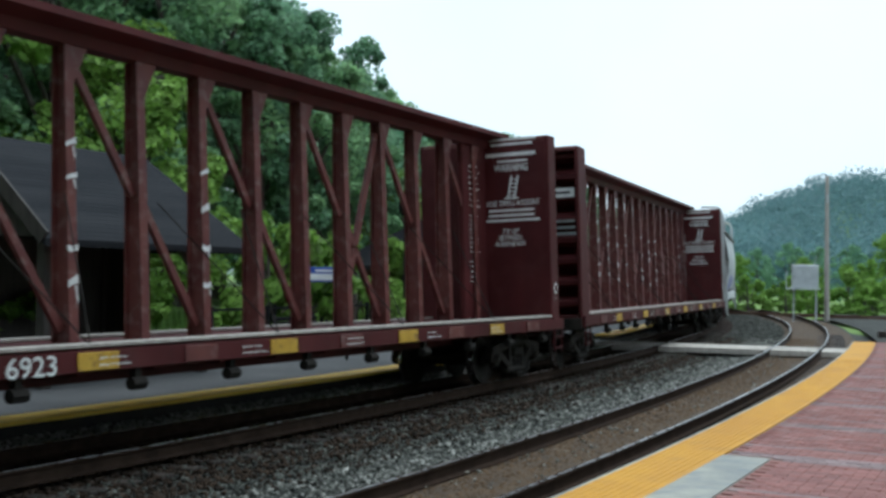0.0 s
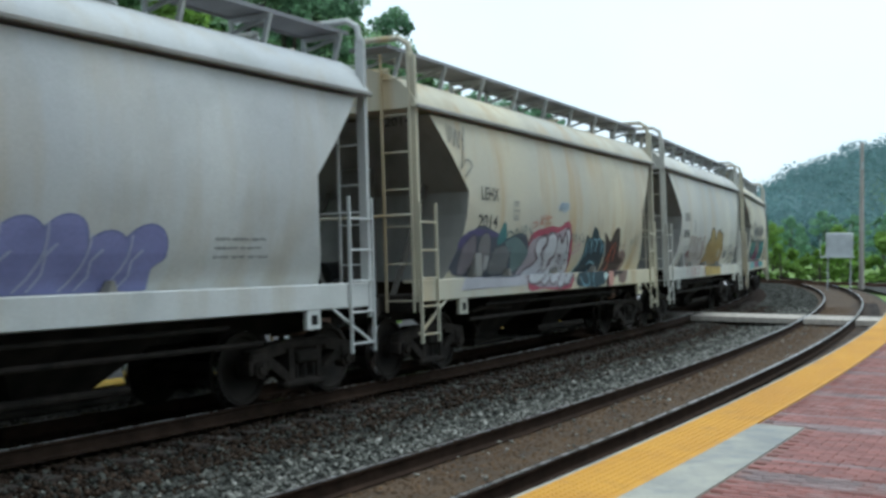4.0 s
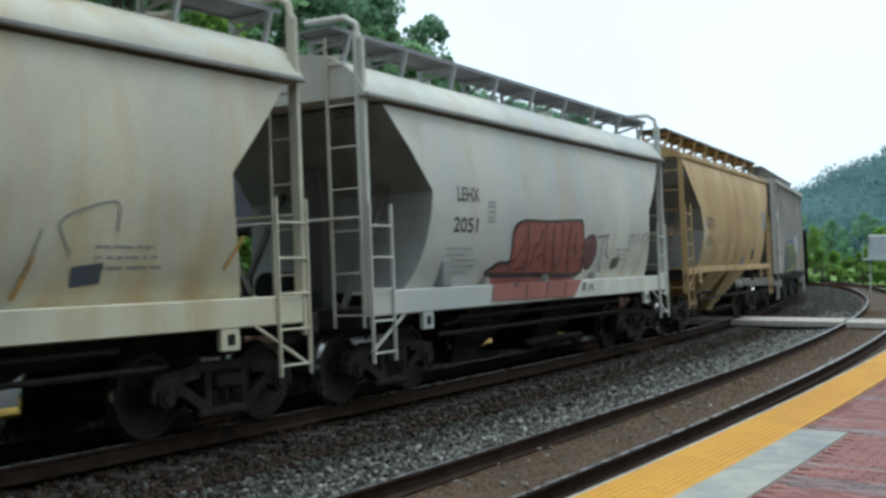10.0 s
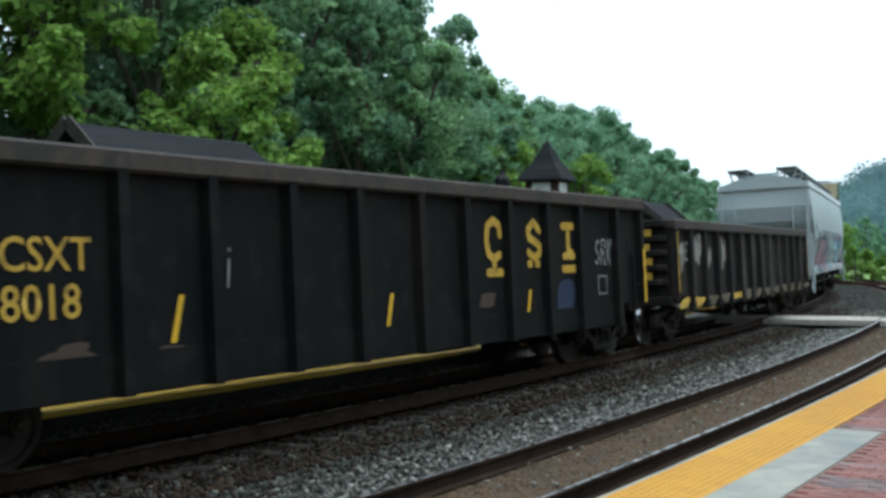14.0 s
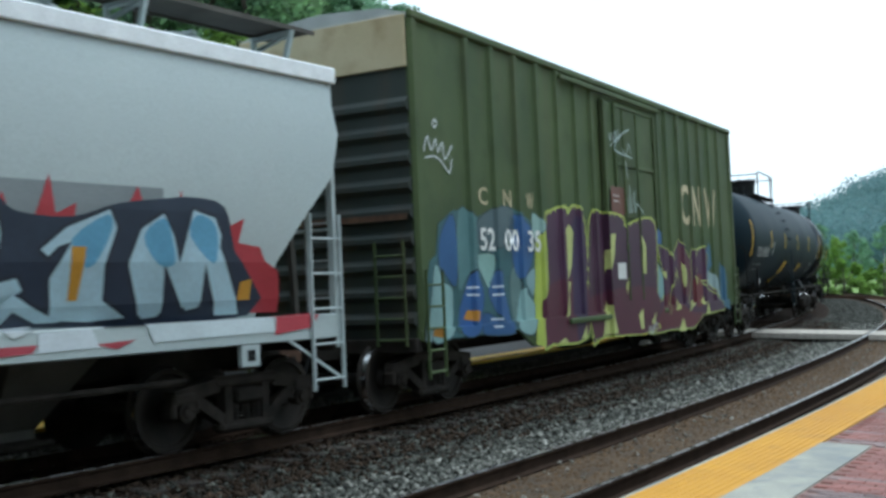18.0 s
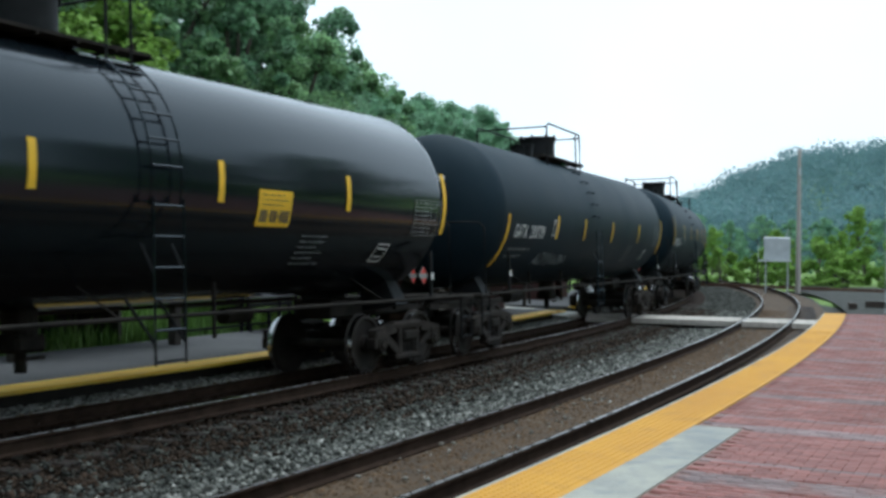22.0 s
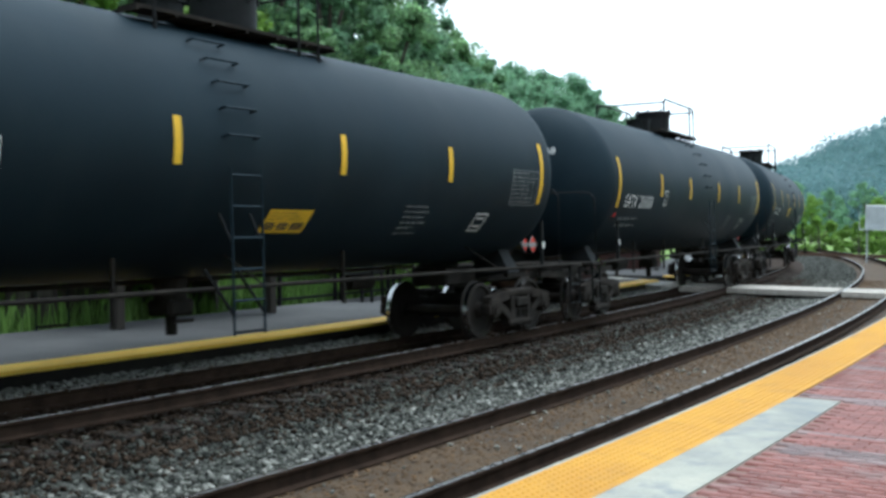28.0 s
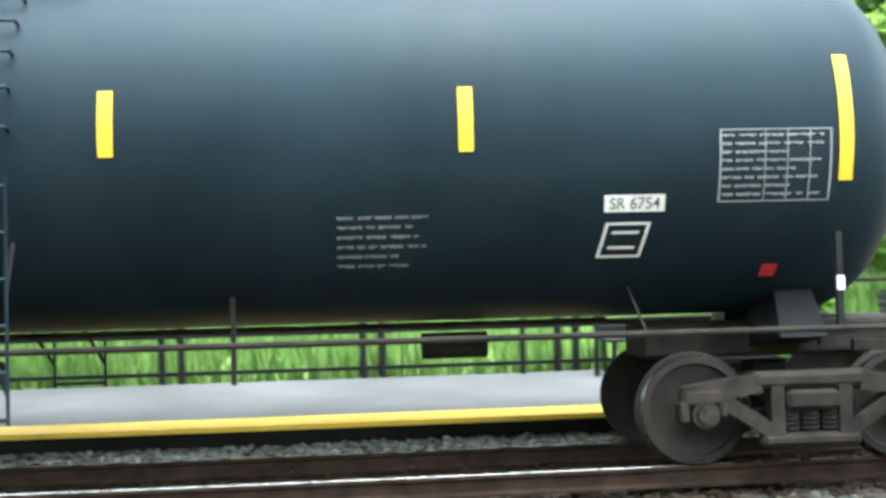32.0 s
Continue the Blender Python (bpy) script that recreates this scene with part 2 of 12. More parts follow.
M["hopper_tan"] = surf("rusty_tan_hopper_paint", (0.4, 0.26, 0.105), (0.52, 0.385, 0.195), 0.45, 0.65, streak=(0.31, 0.13, 0.04), streak_amt=0.85, dark=(0.28, 0.18, 0.09), dark_amt=0.3)
M["hopper_dirty"] = surf("dirty_grey_hopper_paint", (0.4, 0.38, 0.345), (0.54, 0.515, 0.47), 0.5, 0.7, streak=(0.2, 0.175, 0.15), streak_amt=0.65, dark=(0.3, 0.28, 0.25), dark_amt=0.4)
# grimy end paints, greyed to put in the shade of the recessed car ends
M["end_grey"] = surf("grimy_shaded_end_paint", (0.2, 0.2, 0.19), (0.3, 0.29, 0.27), 0.8, 0.7, streak=(0.12, 0.11, 0.1), streak_amt=0.6)
M["end_dark"] = surf("dark_end_paint", (0.05, 0.046, 0.04), (0.12, 0.11, 0.095), 0.9, 0.75, streak=(0.04, 0.034, 0.03), streak_amt=0.7)
M["gondola_black"] = surf("worn_black_gondola_paint", (0.005, 0.0058, 0.0065), (0.0095, 0.0095, 0.0095), 0.9, 0.7, spec=0.14, streak=(0.03, 0.021, 0.016), streak_amt=0.45, dark=(0.03, 0.025, 0.022), dark_amt=0.45)
M["gondola_worn"] = surf("rusty_patched_gondola_paint", (0.01, 0.0095, 0.0095), (0.022, 0.0185, 0.0165), 1.3, 0.75, spec=0.2, streak=(0.24, 0.22, 0.19), streak_amt=0.45, dark=(0.06, 0.038, 0.026), dark_amt=0.4)
M["chord"] = surf("dented_brown_black_chord", (0.026, 0.021, 0.018), (0.058, 0.043, 0.034), 2.2, 0.75, bump=0.2, dark=(0.11, 0.08, 0.055), dark_amt=0.4)
M["panel_grey"] = surf("cool_grey_primer", (0.19, 0.215, 0.23), (0.26, 0.285, 0.3), 0.8, 0.7, streak=(0.3, 0.32, 0.33), streak_amt=0.3)
M["maroon"] = surf("maroon_flatcar_paint", (0.054, 0.0098, 0.0105), (0.09, 0.0175, 0.0182), 0.7, 0.6, spec=0.2, streak=(0.036, 0.012, 0.012), streak_amt=0.5, dark=(0.1, 0.036, 0.032), dark_amt=0.35)
M["pale_scrap"] = surf("torn_white_wrap", (0.55, 0.55, 0.54), (0.72, 0.71, 0.7), 9, 0.7, dark=(0.25, 0.22, 0.2), dark_amt=0.4)
M["maroon_wear"] = surf("worn_maroon_paint", (0.085, 0.015, 0.014), (0.135, 0.035, 0.027), 2.2, 0.6, dark=(0.3, 0.24, 0.21), dark_amt=0.35)
M["boxcar_green"] = surf("faded_olive_boxcar_paint", (0.052, 0.08, 0.032), (0.088, 0.122, 0.05), 0.6, 0.6, streak=(0.09, 0.075, 0.04), streak_amt=0.45, dark=(0.03, 0.045, 0.02), dark_amt=0.35, spec=0.3)
M["letter_yellow"] = surf("worn_yellow_lettering", (0.55, 0.33, 0.03), (0.65, 0.42, 0.06), 2.2, 0.65, dark=(0.1, 0.07, 0.02), dark_amt=0.7)
M["plate_yellow"] = surf("grubby_yellow_plate", (0.45, 0.26, 0.02), (0.58, 0.36, 0.04), 3, 0.6, dark=(0.14, 0.06, 0.025), dark_amt=0.8)
PAINT = {}
def paint(c):
    """Spray paint of one colour."""
    if c not in PAINT:
        PAINT[c] = surf("spray_paint", c, tuple(min(1, v * 1.2 + 0.01) for v in c), 1.6, 0.5, fine=25)
    return PAINT[c]

# ---- mesh building ----
class MB:
    """Collects vertices and faces of one mesh."""
    def __init__(self):
        self.v, self.f = [], []

    def add(self, vs, fs):
        n = len(self.v)
        self.v += [tuple(p) for p in vs]
        self.f += [tuple(i + n for i in f) for f in fs]
        return self

    def box(self, x0, x1, y0, y1, z0, z1, c=0.0):
        """A box; c is the width of its chamfered edges."""
        if x0 > x1: x0, x1 = x1, x0
        if y0 > y1: y0, y1 = y1, y0
        if z0 > z1: z0, z1 = z1, z0
        if c <= 0:
            return self.add([(x, y, z) for x in (x0, x1) for y in (y0, y1) for z in (z0, z1)],
                            [(0, 1, 3, 2), (4, 6, 7, 5), (0, 4, 5, 1), (2, 3, 7, 6), (0, 2, 6, 4), (1, 5, 7, 3)])
        c = min(c, (x1 - x0) * 0.45, (y1 - y0) * 0.45, (z1 - z0) * 0.45)
        vs, idx = [], {}
        for i, (x, sx) in enumerate(((x0, 1), (x1, -1))):
            for j, (y, sy) in enumerate(((y0, 1), (y1, -1))):
                for k, (z, sz) in enumerate(((z0, 1), (z1, -1))):
                    for a, p in enumerate(((x, y + sy * c, z + sz * c), (x + sx * c, y, z + sz * c), (x + sx * c, y + sy * c, z))):
                        idx[i, j, k, a] = len(vs)
                        vs.append(p)
        q = lambda *t: tuple(idx[u] for u in t)
        fs = []
        for i in (0, 1):
            fs.append(q((i, 0, 0, 0), (i, 0, 1, 0), (i, 1, 1, 0), (i, 1, 0, 0)))
            fs.append(q((0, i, 0, 1), (1, i, 0, 1), (1, i, 1, 1), (0, i, 1, 1)))
            fs.append(q((0, 0, i, 2), (0, 1, i, 2), (1, 1, i, 2), (1, 0, i, 2)))
            for j in (0, 1):
                fs.append(q((i, j, 0, 0), (i, j, 1, 0), (i, j, 1, 1), (i, j, 0, 1)))
                fs.append(q((i, 0, j, 0), (i, 1, j, 0), (i, 1, j, 2), (i, 0, j, 2)))
                fs.append(q((0, i, j, 1), (1, i, j, 1), (1, i, j, 2), (0, i, j, 2)))
                for k in (0, 1):
                    fs.append(q((i, j, k, 0), (i, j, k, 1), (i, j, k, 2)))
        return self.add(vs, fs)

    def tube(self, pts, r, seg=8, caps=True):
        """A round bar through the points."""
        pts = [Vector(p) for p in pts]
        vs, fs = [], []
        up = Vector((0, 0, 1))
        for i, p in enumerate(pts):
            d = (pts[min(i + 1, len(pts) - 1)] - pts[max(i - 1, 0)]).normalized()
            a = d.cross(up)
            if a.length < 0.05:
                a = d.cross(Vector((0, 1, 0)))
            a.normalize()
            b = d.cross(a)
            for k in range(seg):
                w = 2 * math.pi * k / seg
                vs.append(p + (a * math.cos(w) + b * math.sin(w)) * r)
        for i in range(len(pts) - 1):
            for k in range(seg):
                fs.append((i * seg + k, i * seg + (k + 1) % seg, (i + 1) * seg + (k + 1) % seg, (i + 1) * seg + k))
        if caps:
            fs.append(tuple(range(seg - 1, -1, -1)))
            fs.append(tuple((len(pts) - 1) * seg + k for k in range(seg)))
        return self.add(vs, fs)

    def beam(self, p, q, w, h, up=(0, 0, 1)):
        """A rectangular bar from p to q, w wide and h high."""
        p, q, up = Vector(p), Vector(q), Vector(up)
        d = (q - p).normalized()
        a = d.cross(up)
        if a.length < 0.05:
            a = d.cross(Vector((1, 0, 0)))
        a.normalize()
        b = a.cross(d)
        vs = [e + a * sx * w / 2 + b * sz * h / 2 for e in (p, q) for sx in (-1, 1) for sz in (-1, 1)]
        return self.add(vs, [(0, 1, 3, 2), (4, 6, 7, 5), (0, 4, 5, 1), (2, 3, 7, 6), (0, 2, 6, 4), (1, 5, 7, 3)])

    def loft(self, rings, close=True, caps=True):
        """Joins rings of equal length, each a list of points."""
        n = len(rings[0])
        vs = [p for r in rings for p in r]
        fs = []
        for i in range(len(rings) - 1):
            for k in range(n if close else n - 1):
                fs.append((i * n + k, i * n + (k + 1) % n, (i + 1) * n + (k + 1) % n, (i + 1) * n + k))
        if caps and close:
            fs.append(tuple(range(n - 1, -1, -1)))
            fs.append(tuple((len(rings) - 1) * n + k for k in range(n)))
        return self.add(vs, fs)

    def prism(self, prof, a0, a1, axis="x"):
        """A polygon drawn out along an axis; prof lists the other two coordinates in order."""
        put = {"x": lambda a, p: (a, p[0], p[1]), "y": lambda a, p: (p[0], a, p[1]), "z": lambda a, p: (p[0], p[1], a)}[axis]
        return self.loft([[put(a, p) for p in prof] for a in (a0, a1)])

    def mesh(self, name, smooth=False):
        me = bpy.data.meshes.new(name)
        me.from_pydata(self.v, [], self.f)
        bm = bmesh.new()
        bm.from_mesh(me)
        bmesh.ops.recalc_face_normals(bm, faces=bm.faces)
        bm.to_mesh(me)
        bm.free()
        if smooth:
            me.polygons.foreach_set("use_smooth", [True] * len(me.polygons))
            me.set_sharp_from_angle(angle=radians(35))
        return me


def part(name, mb, material, parent, label="", smooth=False, at=None):
    me = mb.mesh(name, smooth) if isinstance(mb, MB) else mb
    if not me.materials:
        me.materials.append(material)
    ob = new(name, me)
    ob.parent = parent
    if at is not None:
        ob.matrix_basis = at
    if label:
        ob["label"] = label
    return ob


def thing(name, label, category, group="", kind="", at=None, mb=None, material=None, smooth=False):
    """A top-level thing: an Empty for parts, or one mesh."""
    ob = new(name, mb.mesh(name, smooth) if mb else None)
    if mb:
        ob.data.materials.append(material)
    if at is not None:
        ob.matrix_basis = at
    return tagged(ob, label, category, group, kind)


def np_mesh(name, verts, quads=None, tris=None):
    """A mesh from arrays, for things of many small faces."""
    me = bpy.data.meshes.new(name)
    faces = quads if quads is not None else tris
    k = faces.shape[1]
    me.vertices.add(len(verts))
    me.vertices.foreach_set("co", np.asarray(verts, np.float32).ravel())
    me.loops.add(faces.size)
    me.loops.foreach_set("vertex_index", faces.astype(np.int32).ravel())
    me.polygons.add(len(faces))
    me.polygons.foreach_set("loop_start", np.arange(0, faces.size, k, dtype=np.int32))
    me.update(calc_edges=True)
    return me


def ladder(car, x0, x1, y, z0, z1, rungs, mat, axis="x", r=0.018, stile=0.045, name="ladder"):
    """A ladder with two stiles, set along the side (axis x) or across the end (axis y)."""
    q = (lambda a, z: (a, y, z)) if axis == "x" else (lambda a, z: (y, a, z))
    lad = part(name, MB().beam(q(x0, z0), q(x0, z1), stile, stile * 0.6), mat, car)
    part("stile", MB().beam(q(x1, z0), q(x1, z1), stile, stile * 0.6), mat, lad)
    for i in range(rungs):
        z = z0 + (z1 - z0) * (i + 0.3) / rungs
        part("rung", MB().tube([q(x0, z), q(x1, z)], r, 6), mat, lad)
    return lad


# ---- the line of the tracks ----
STEP = 0.25
S_AXIS = np.arange(-460, 480, STEP)


def bend(s):
    """Heading of the tracks, radians from +y towards +x, at s metres along them."""
    def poly(u):
        return 0.38333 - 0.26147 * u + 0.10657 * u ** 2 - 0.07238 * u ** 3 + 0.0046 * u ** 4
    core = poly(np.clip(s, -5, 95) / 47.5)
    before = 0.24 * (1 - np.exp(np.minimum(s + 5, 0) / 40))
    after = -0.7 * (1 - np.exp(-np.maximum(s - 95, 0) / 60))
    return core + before + after


H_AXIS = bend(S_AXIS)
PX = np.concatenate([[0], np.cumsum((np.sin(H_AXIS[1:]) + np.sin(H_AXIS[:-1])) / 2 * STEP)])
PY = np.concatenate([[0], np.cumsum((np.cos(H_AXIS[1:]) + np.cos(H_AXIS[:-1])) / 2 * STEP)])
ZERO = int(np.argmin(abs(S_AXIS)))
NEAR_OFF, SPACING, CANT, GAUGE = 5.143, 4.669, 0.058, 0.715
PX += -PX[ZERO] - math.cos(H_AXIS[ZERO]) * NEAR_OFF
PY += -PY[ZERO] + math.sin(H_AXIS[ZERO]) * NEAR_OFF


def along(s, off=0.0, z=0.0):
    """The point s metres along the near track and off metres to its inner side."""
    h = float(np.interp(s, S_AXIS, H_AXIS))
    x, y = float(np.interp(s, S_AXIS, PX)), float(np.interp(s, S_AXIS, PY))
    return Vector((x - math.cos(h) * off, y + math.sin(h) * off, z))


def along_np(s, off, z):
    h = np.interp(s, S_AXIS, H_AXIS)
    return np.stack([np.interp(s, S_AXIS, PX) - np.cos(h) * off, np.interp(s, S_AXIS, PY) + np.sin(h) * off, z + 0 * s], -1)


def heading(s):
    return float(np.interp(s, S_AXIS, H_AXIS))


def station(s, off, z=0.0, turn=0.0):
    """The pose of a thing beside the track: its x runs along the track, its y to the inner side."""
    p = along(s, off, z)
    return pose(p.x, p.y, p.z, 0, 0, 90 - math.degrees(heading(s)) + turn)


def sweep(mb, prof, s0, s1, step=1.0, off=0.0, z=0.0, close=True):
    """Draws a profile of (offset, height) pairs along the track."""
    n = max(2, int(abs(s1 - s0) / step) + 1)
    rings = []
    for i in range(n):
        s = s0 + (s1 - s0) * i / (n - 1)
        rings.append([along(s, off + o, z + h) for o, h in prof])
    return mb.loft(rings, close=close)


# ---- lettering and spray paint on car sides ----
def text_bm(body, bold=0.0, space=1.0):
    cu = bpy.data.curves.new("lettering", "FONT")
    cu.body, cu.offset, cu.space_character, cu.resolution_u = body, bold, space, 3
    cu.fill_mode = "FRONT"
    ob = bpy.data.objects.new("lettering", cu)
    me = bpy.data.meshes.new_from_object(ob)
    bm = bmesh.new()
    bm.from_mesh(me)
    bpy.data.objects.remove(ob)
    bpy.data.meshes.remove(me)
    bpy.data.curves.remove(cu)
    return bm


def wrap(bm, side, x0, z0, w, h, eps, slant=0.0, cuts=10, fit=True):
    """Fits a flat drawing into a rectangle and lays it onto the car's side."""
    xs, ys = [v.co.x for v in bm.verts], [v.co.y for v in bm.verts]
    a0, a1, b0, b1 = (min(xs), max(xs), min(ys), max(ys)) if fit else (0, 1, 0, 1)
    for v in bm.verts:
        v.co.x, v.co.y = (v.co.x - a0) / max(a1 - a0, 1e-6), (v.co.y - b0) / max(b1 - b0, 1e-6)
    lo, hi = (0, 1) if fit else (min(v.co.y for v in bm.verts), max(v.co.y for v in bm.verts))
    for k in range(1, cuts):
        bmesh.ops.bisect_plane(bm, geom=bm.verts[:] + bm.edges[:] + bm.faces[:], plane_co=(0, lo + (hi - lo) * k / cuts, 0), plane_no=(0, 1, 0))
    for v in bm.verts:
        z = z0 + v.co.y * h
        v.co = (x0 + v.co.x * w + slant * (z - z0), -side(z) - eps - v.co.z, z)
    return bm


def done(name, bm, material, car, label=""):
    me = bpy.data.meshes.new(name)
    bm.to_mesh(me)
    bm.free()
    me.materials.append(material)
    return part(name, me, material, car, label)


def lettering(car, side, body, x, z, h, w, material, eps=0.006, cuts=4, bold=0.01, slant=0.0, label="", space=1.0):
    return done("lettering", wrap(text_bm(body, bold, space), side, x, z, w, h, eps, slant, cuts), material, car, label)


def poly_bm(polys):
    bm = bmesh.new()
    for i, p in enumerate(polys):
        bm.faces.new([bm.verts.new((x, y, 0.00005 * i)) for x, y in p])
    bmesh.ops.triangulate(bm, faces=bm.faces)
    return bm


def bars(car, side, x, z, w, h, rows, material, seed=0, eps=0.006, label=""):
    """Lines of small print as bars."""
    r = random.Random(seed)
    ps = []
    for i in range(rows):
        y0, y1 = 1 - (i + 0.62) / rows, 1 - (i + 0.3) / rows
        a, end = 0.0, r.uniform(0.6, 1.0)
        while a < end - 0.04:
            b = min(end, a + r.uniform(0.08, 0.3))
            cell = max(0.012, 0.3 * h / rows / w)
            while a + cell * 0.7 < b:
                low = y0 + (y1 - y0) * r.choice((0, 0, 0.35))
                ps.append([(a, low), (a + cell * 0.72, low), (a + cell * 0.72, y1), (a, y1)])
                a += cell
            a = b + 0.03
    return done("stencilled_data", wrap(poly_bm(ps), side, x, z, w, h, eps, 0, 3, False), material, car, label)


def frame_sign(car, side, x, z, w, h, material, t=0.12, eps=0.006, rows=0, slant=0.0, label=""):
    """A stencilled box outline with bars in it."""
    ps = [[(0, 0), (1, 0), (1, t), (0, t)], [(0, 1 - t), (1, 1 - t), (1, 1), (0, 1)], [(0, t), (t, t), (t, 1 - t), (0, 1 - t)], [(1 - t, t), (1, t), (1, 1 - t), (1 - t, 1 - t)]]
    for i in range(rows):
        y = t + (1 - 2 * t) * (i + 0.5) / rows
        ps.append([(0.2, y - 0.04), (0.8, y - 0.04), (0.8, y + 0.04), (0.2, y + 0.04)])
    return done("stencilled_box", wrap(poly_bm(ps), side, x, z, w, h, eps, slant, 3, False), material, car, label)


def patch(car, side, x, z, w, h, material, name="decal", eps=0.005, slant=0.0, label="", cuts=6):
    return done(name, wrap(poly_bm([[(0, 0), (1, 0), (1, 1), (0, 1)]]), side, x, z, w, h, eps, slant, cuts, False), material, car, label)


def shapes(car, side, polys, x, z, w, h, material, eps=0.008, name="spray_paint", label="", cuts=10, slant=0.0):
    return done(name, wrap(poly_bm(polys), side, x, z, w, h, eps, slant, cuts, False), material, car, label)


def lump(cx, cy, rx, ry, seed, n=22, rag=0.12, square=0.7):
    r = random.Random(seed)
    ph, k = r.uniform(0, 6), r.choice((2, 3))
    out = []
    for i in range(n):
        a = 2 * math.pi * i / n
        q = 1 + rag * math.sin(k * a + ph)
        c, s = math.cos(a), math.sin(a)
        out.append((cx + rx * q * math.copysign(abs(c) ** square, c), cy + ry * q * math.copysign(abs(s) ** square, s)))
    return out


def stroke(pts, w):
    """A ribbon along a line of points, as quads."""
    out = []
    for (x0, y0), (x1, y1) in zip(pts, pts[1:]):
        d = math.hypot(x1 - x0, y1 - y0) or 1
        nx, ny = -(y1 - y0) / d * w / 2, (x1 - x0) / d * w / 2
        ex, ey = (x1 - x0) / d * w / 3, (y1 - y0) / d * w / 3
        out.append([(x0 - ex + nx, y0 - ey + ny), (x0 - ex - nx, y0 - ey - ny), (x1 + ex - nx, y1 + ey - ny), (x1 + ex + nx, y1 + ey + ny)])
    return out


def scribble(car, side, x, z, w, h, c, seed, n=9, t=0.07, label=""):
    """A thin hurried tag of joined letter-like strokes."""
    r = random.Random(seed)
    n = max(2, min(n, 7))
    cell = w / n
    lines, last = [], None
    for i in range(n):
        tall, lift = r.uniform(0.55, 1.0), r.uniform(0.0, 0.2)
        for ln in GLYPHS[r.choice("SRMKEOCABDNPUWY")]:
            pts = [(cell * (i + 0.05 + 1.0 * u) + 0.12 * h * v, h * (lift + v * tall * 0.9)) for u, v in ln]
            lines.append(pts if last is None or r.random() < 0.5 else [last] + pts)
            last = pts[-1]
    wid = min(t, 0.1) * 0.22 + 0.008
    shapes(car, side, [[(a / w, b / h) for a, b in p] for ln in lines for p in fat_stroke(ln, wid, 5)], x, z, w, h, paint(c), 0.009, label=label, cuts=4)


GLYPHS = {
    "S": [[(0.86, 0.84), (0.5, 0.97), (0.16, 0.8), (0.24, 0.58), (0.78, 0.42), (0.84, 0.18), (0.5, 0.03), (0.1, 0.14)]],
    "R": [[(0.15, 0.0), (0.14, 0.5), (0.18, 1.0), (0.7, 0.94), (0.82, 0.72), (0.6, 0.5), (0.2, 0.46)], [(0.45, 0.48), (0.9, 0.0)]],
    "M": [[(0.05, 0.0), (0.15, 0.98), (0.5, 0.4), (0.84, 1.0), (0.95, 0.0)]],
    "K": [[(0.18, 0.0), (0.12, 1.0)], [(0.88, 0.98), (0.22, 0.48), (0.9, 0.0)]],
    "E": [[(0.86, 0.96), (0.2, 0.92), (0.14, 0.5), (0.7, 0.54)], [(0.14, 0.5), (0.18, 0.05), (0.9, 0.06)]],
    "O": [[(0.5, 1.0), (0.16, 0.78), (0.12, 0.25), (0.5, 0.0), (0.86, 0.25), (0.84, 0.78), (0.5, 1.0)]],
    "C": [[(0.86, 0.8), (0.55, 1.0), (0.18, 0.78), (0.12, 0.25), (0.5, 0.0), (0.88, 0.2)]],
    "A": [[(0.02, 0.0), (0.42, 1.0), (0.95, 0.0)], [(0.2, 0.34), (0.76, 0.36)]],
    "B": [[(0.16, 0.0), (0.14, 1.0), (0.66, 0.96), (0.76, 0.76), (0.3, 0.54), (0.84, 0.36), (0.78, 0.08), (0.16, 0.0)]],
    "D": [[(0.14, 0.0), (0.1, 1.0), (0.62, 0.9), (0.9, 0.5), (0.66, 0.08), (0.14, 0.0)]],
    "I": [[(0.45, 0.0), (0.5, 0.72)], [(0.5, 0.95), (0.51, 1.0)]],
    "N": [[(0.12, 0.0), (0.14, 1.0), (0.82, 0.04), (0.88, 1.0)]],
    "P": [[(0.18, 0.0), (0.15, 1.0), (0.72, 0.92), (0.82, 0.68), (0.2, 0.46)]],
    "T": [[(0.04, 0.94), (0.96, 0.98)], [(0.52, 0.96), (0.44, 0.0)]],
    "U": [[(0.12, 1.0), (0.16, 0.2), (0.5, 0.0), (0.82, 0.2), (0.88, 1.0)]],
    "W": [[(0.04, 1.0), (0.24, 0.0), (0.5, 0.62), (0.74, 0.0), (0.97, 1.0)]],
    "Y": [[(0.1, 1.0), (0.48, 0.5), (0.9, 1.0)], [(0.48, 0.5), (0.42, 0.0)]],
}


def fat_stroke(pts, wid, sides=10):
    """A round-ended thick line in metres, as simple polygons."""
    out = []
    for (x0, y0), (x1, y1) in zip(pts, pts[1:]):
        d = math.hypot(x1 - x0, y1 - y0) or 1
        nx, ny = -(y1 - y0) / d * wid / 2, (x1 - x0) / d * wid / 2
        out.append([(x0 + nx, y0 + ny), (x0 - nx, y0 - ny), (x1 - nx, y1 - ny), (x1 + nx, y1 + ny)])
    for x0, y0 in pts:
        out.append([(x0 + wid / 2 * math.cos(6.2832 * k / sides), y0 + wid / 2 * math.sin(6.2832 * k / sides)) for k in range(sides)])
    return out


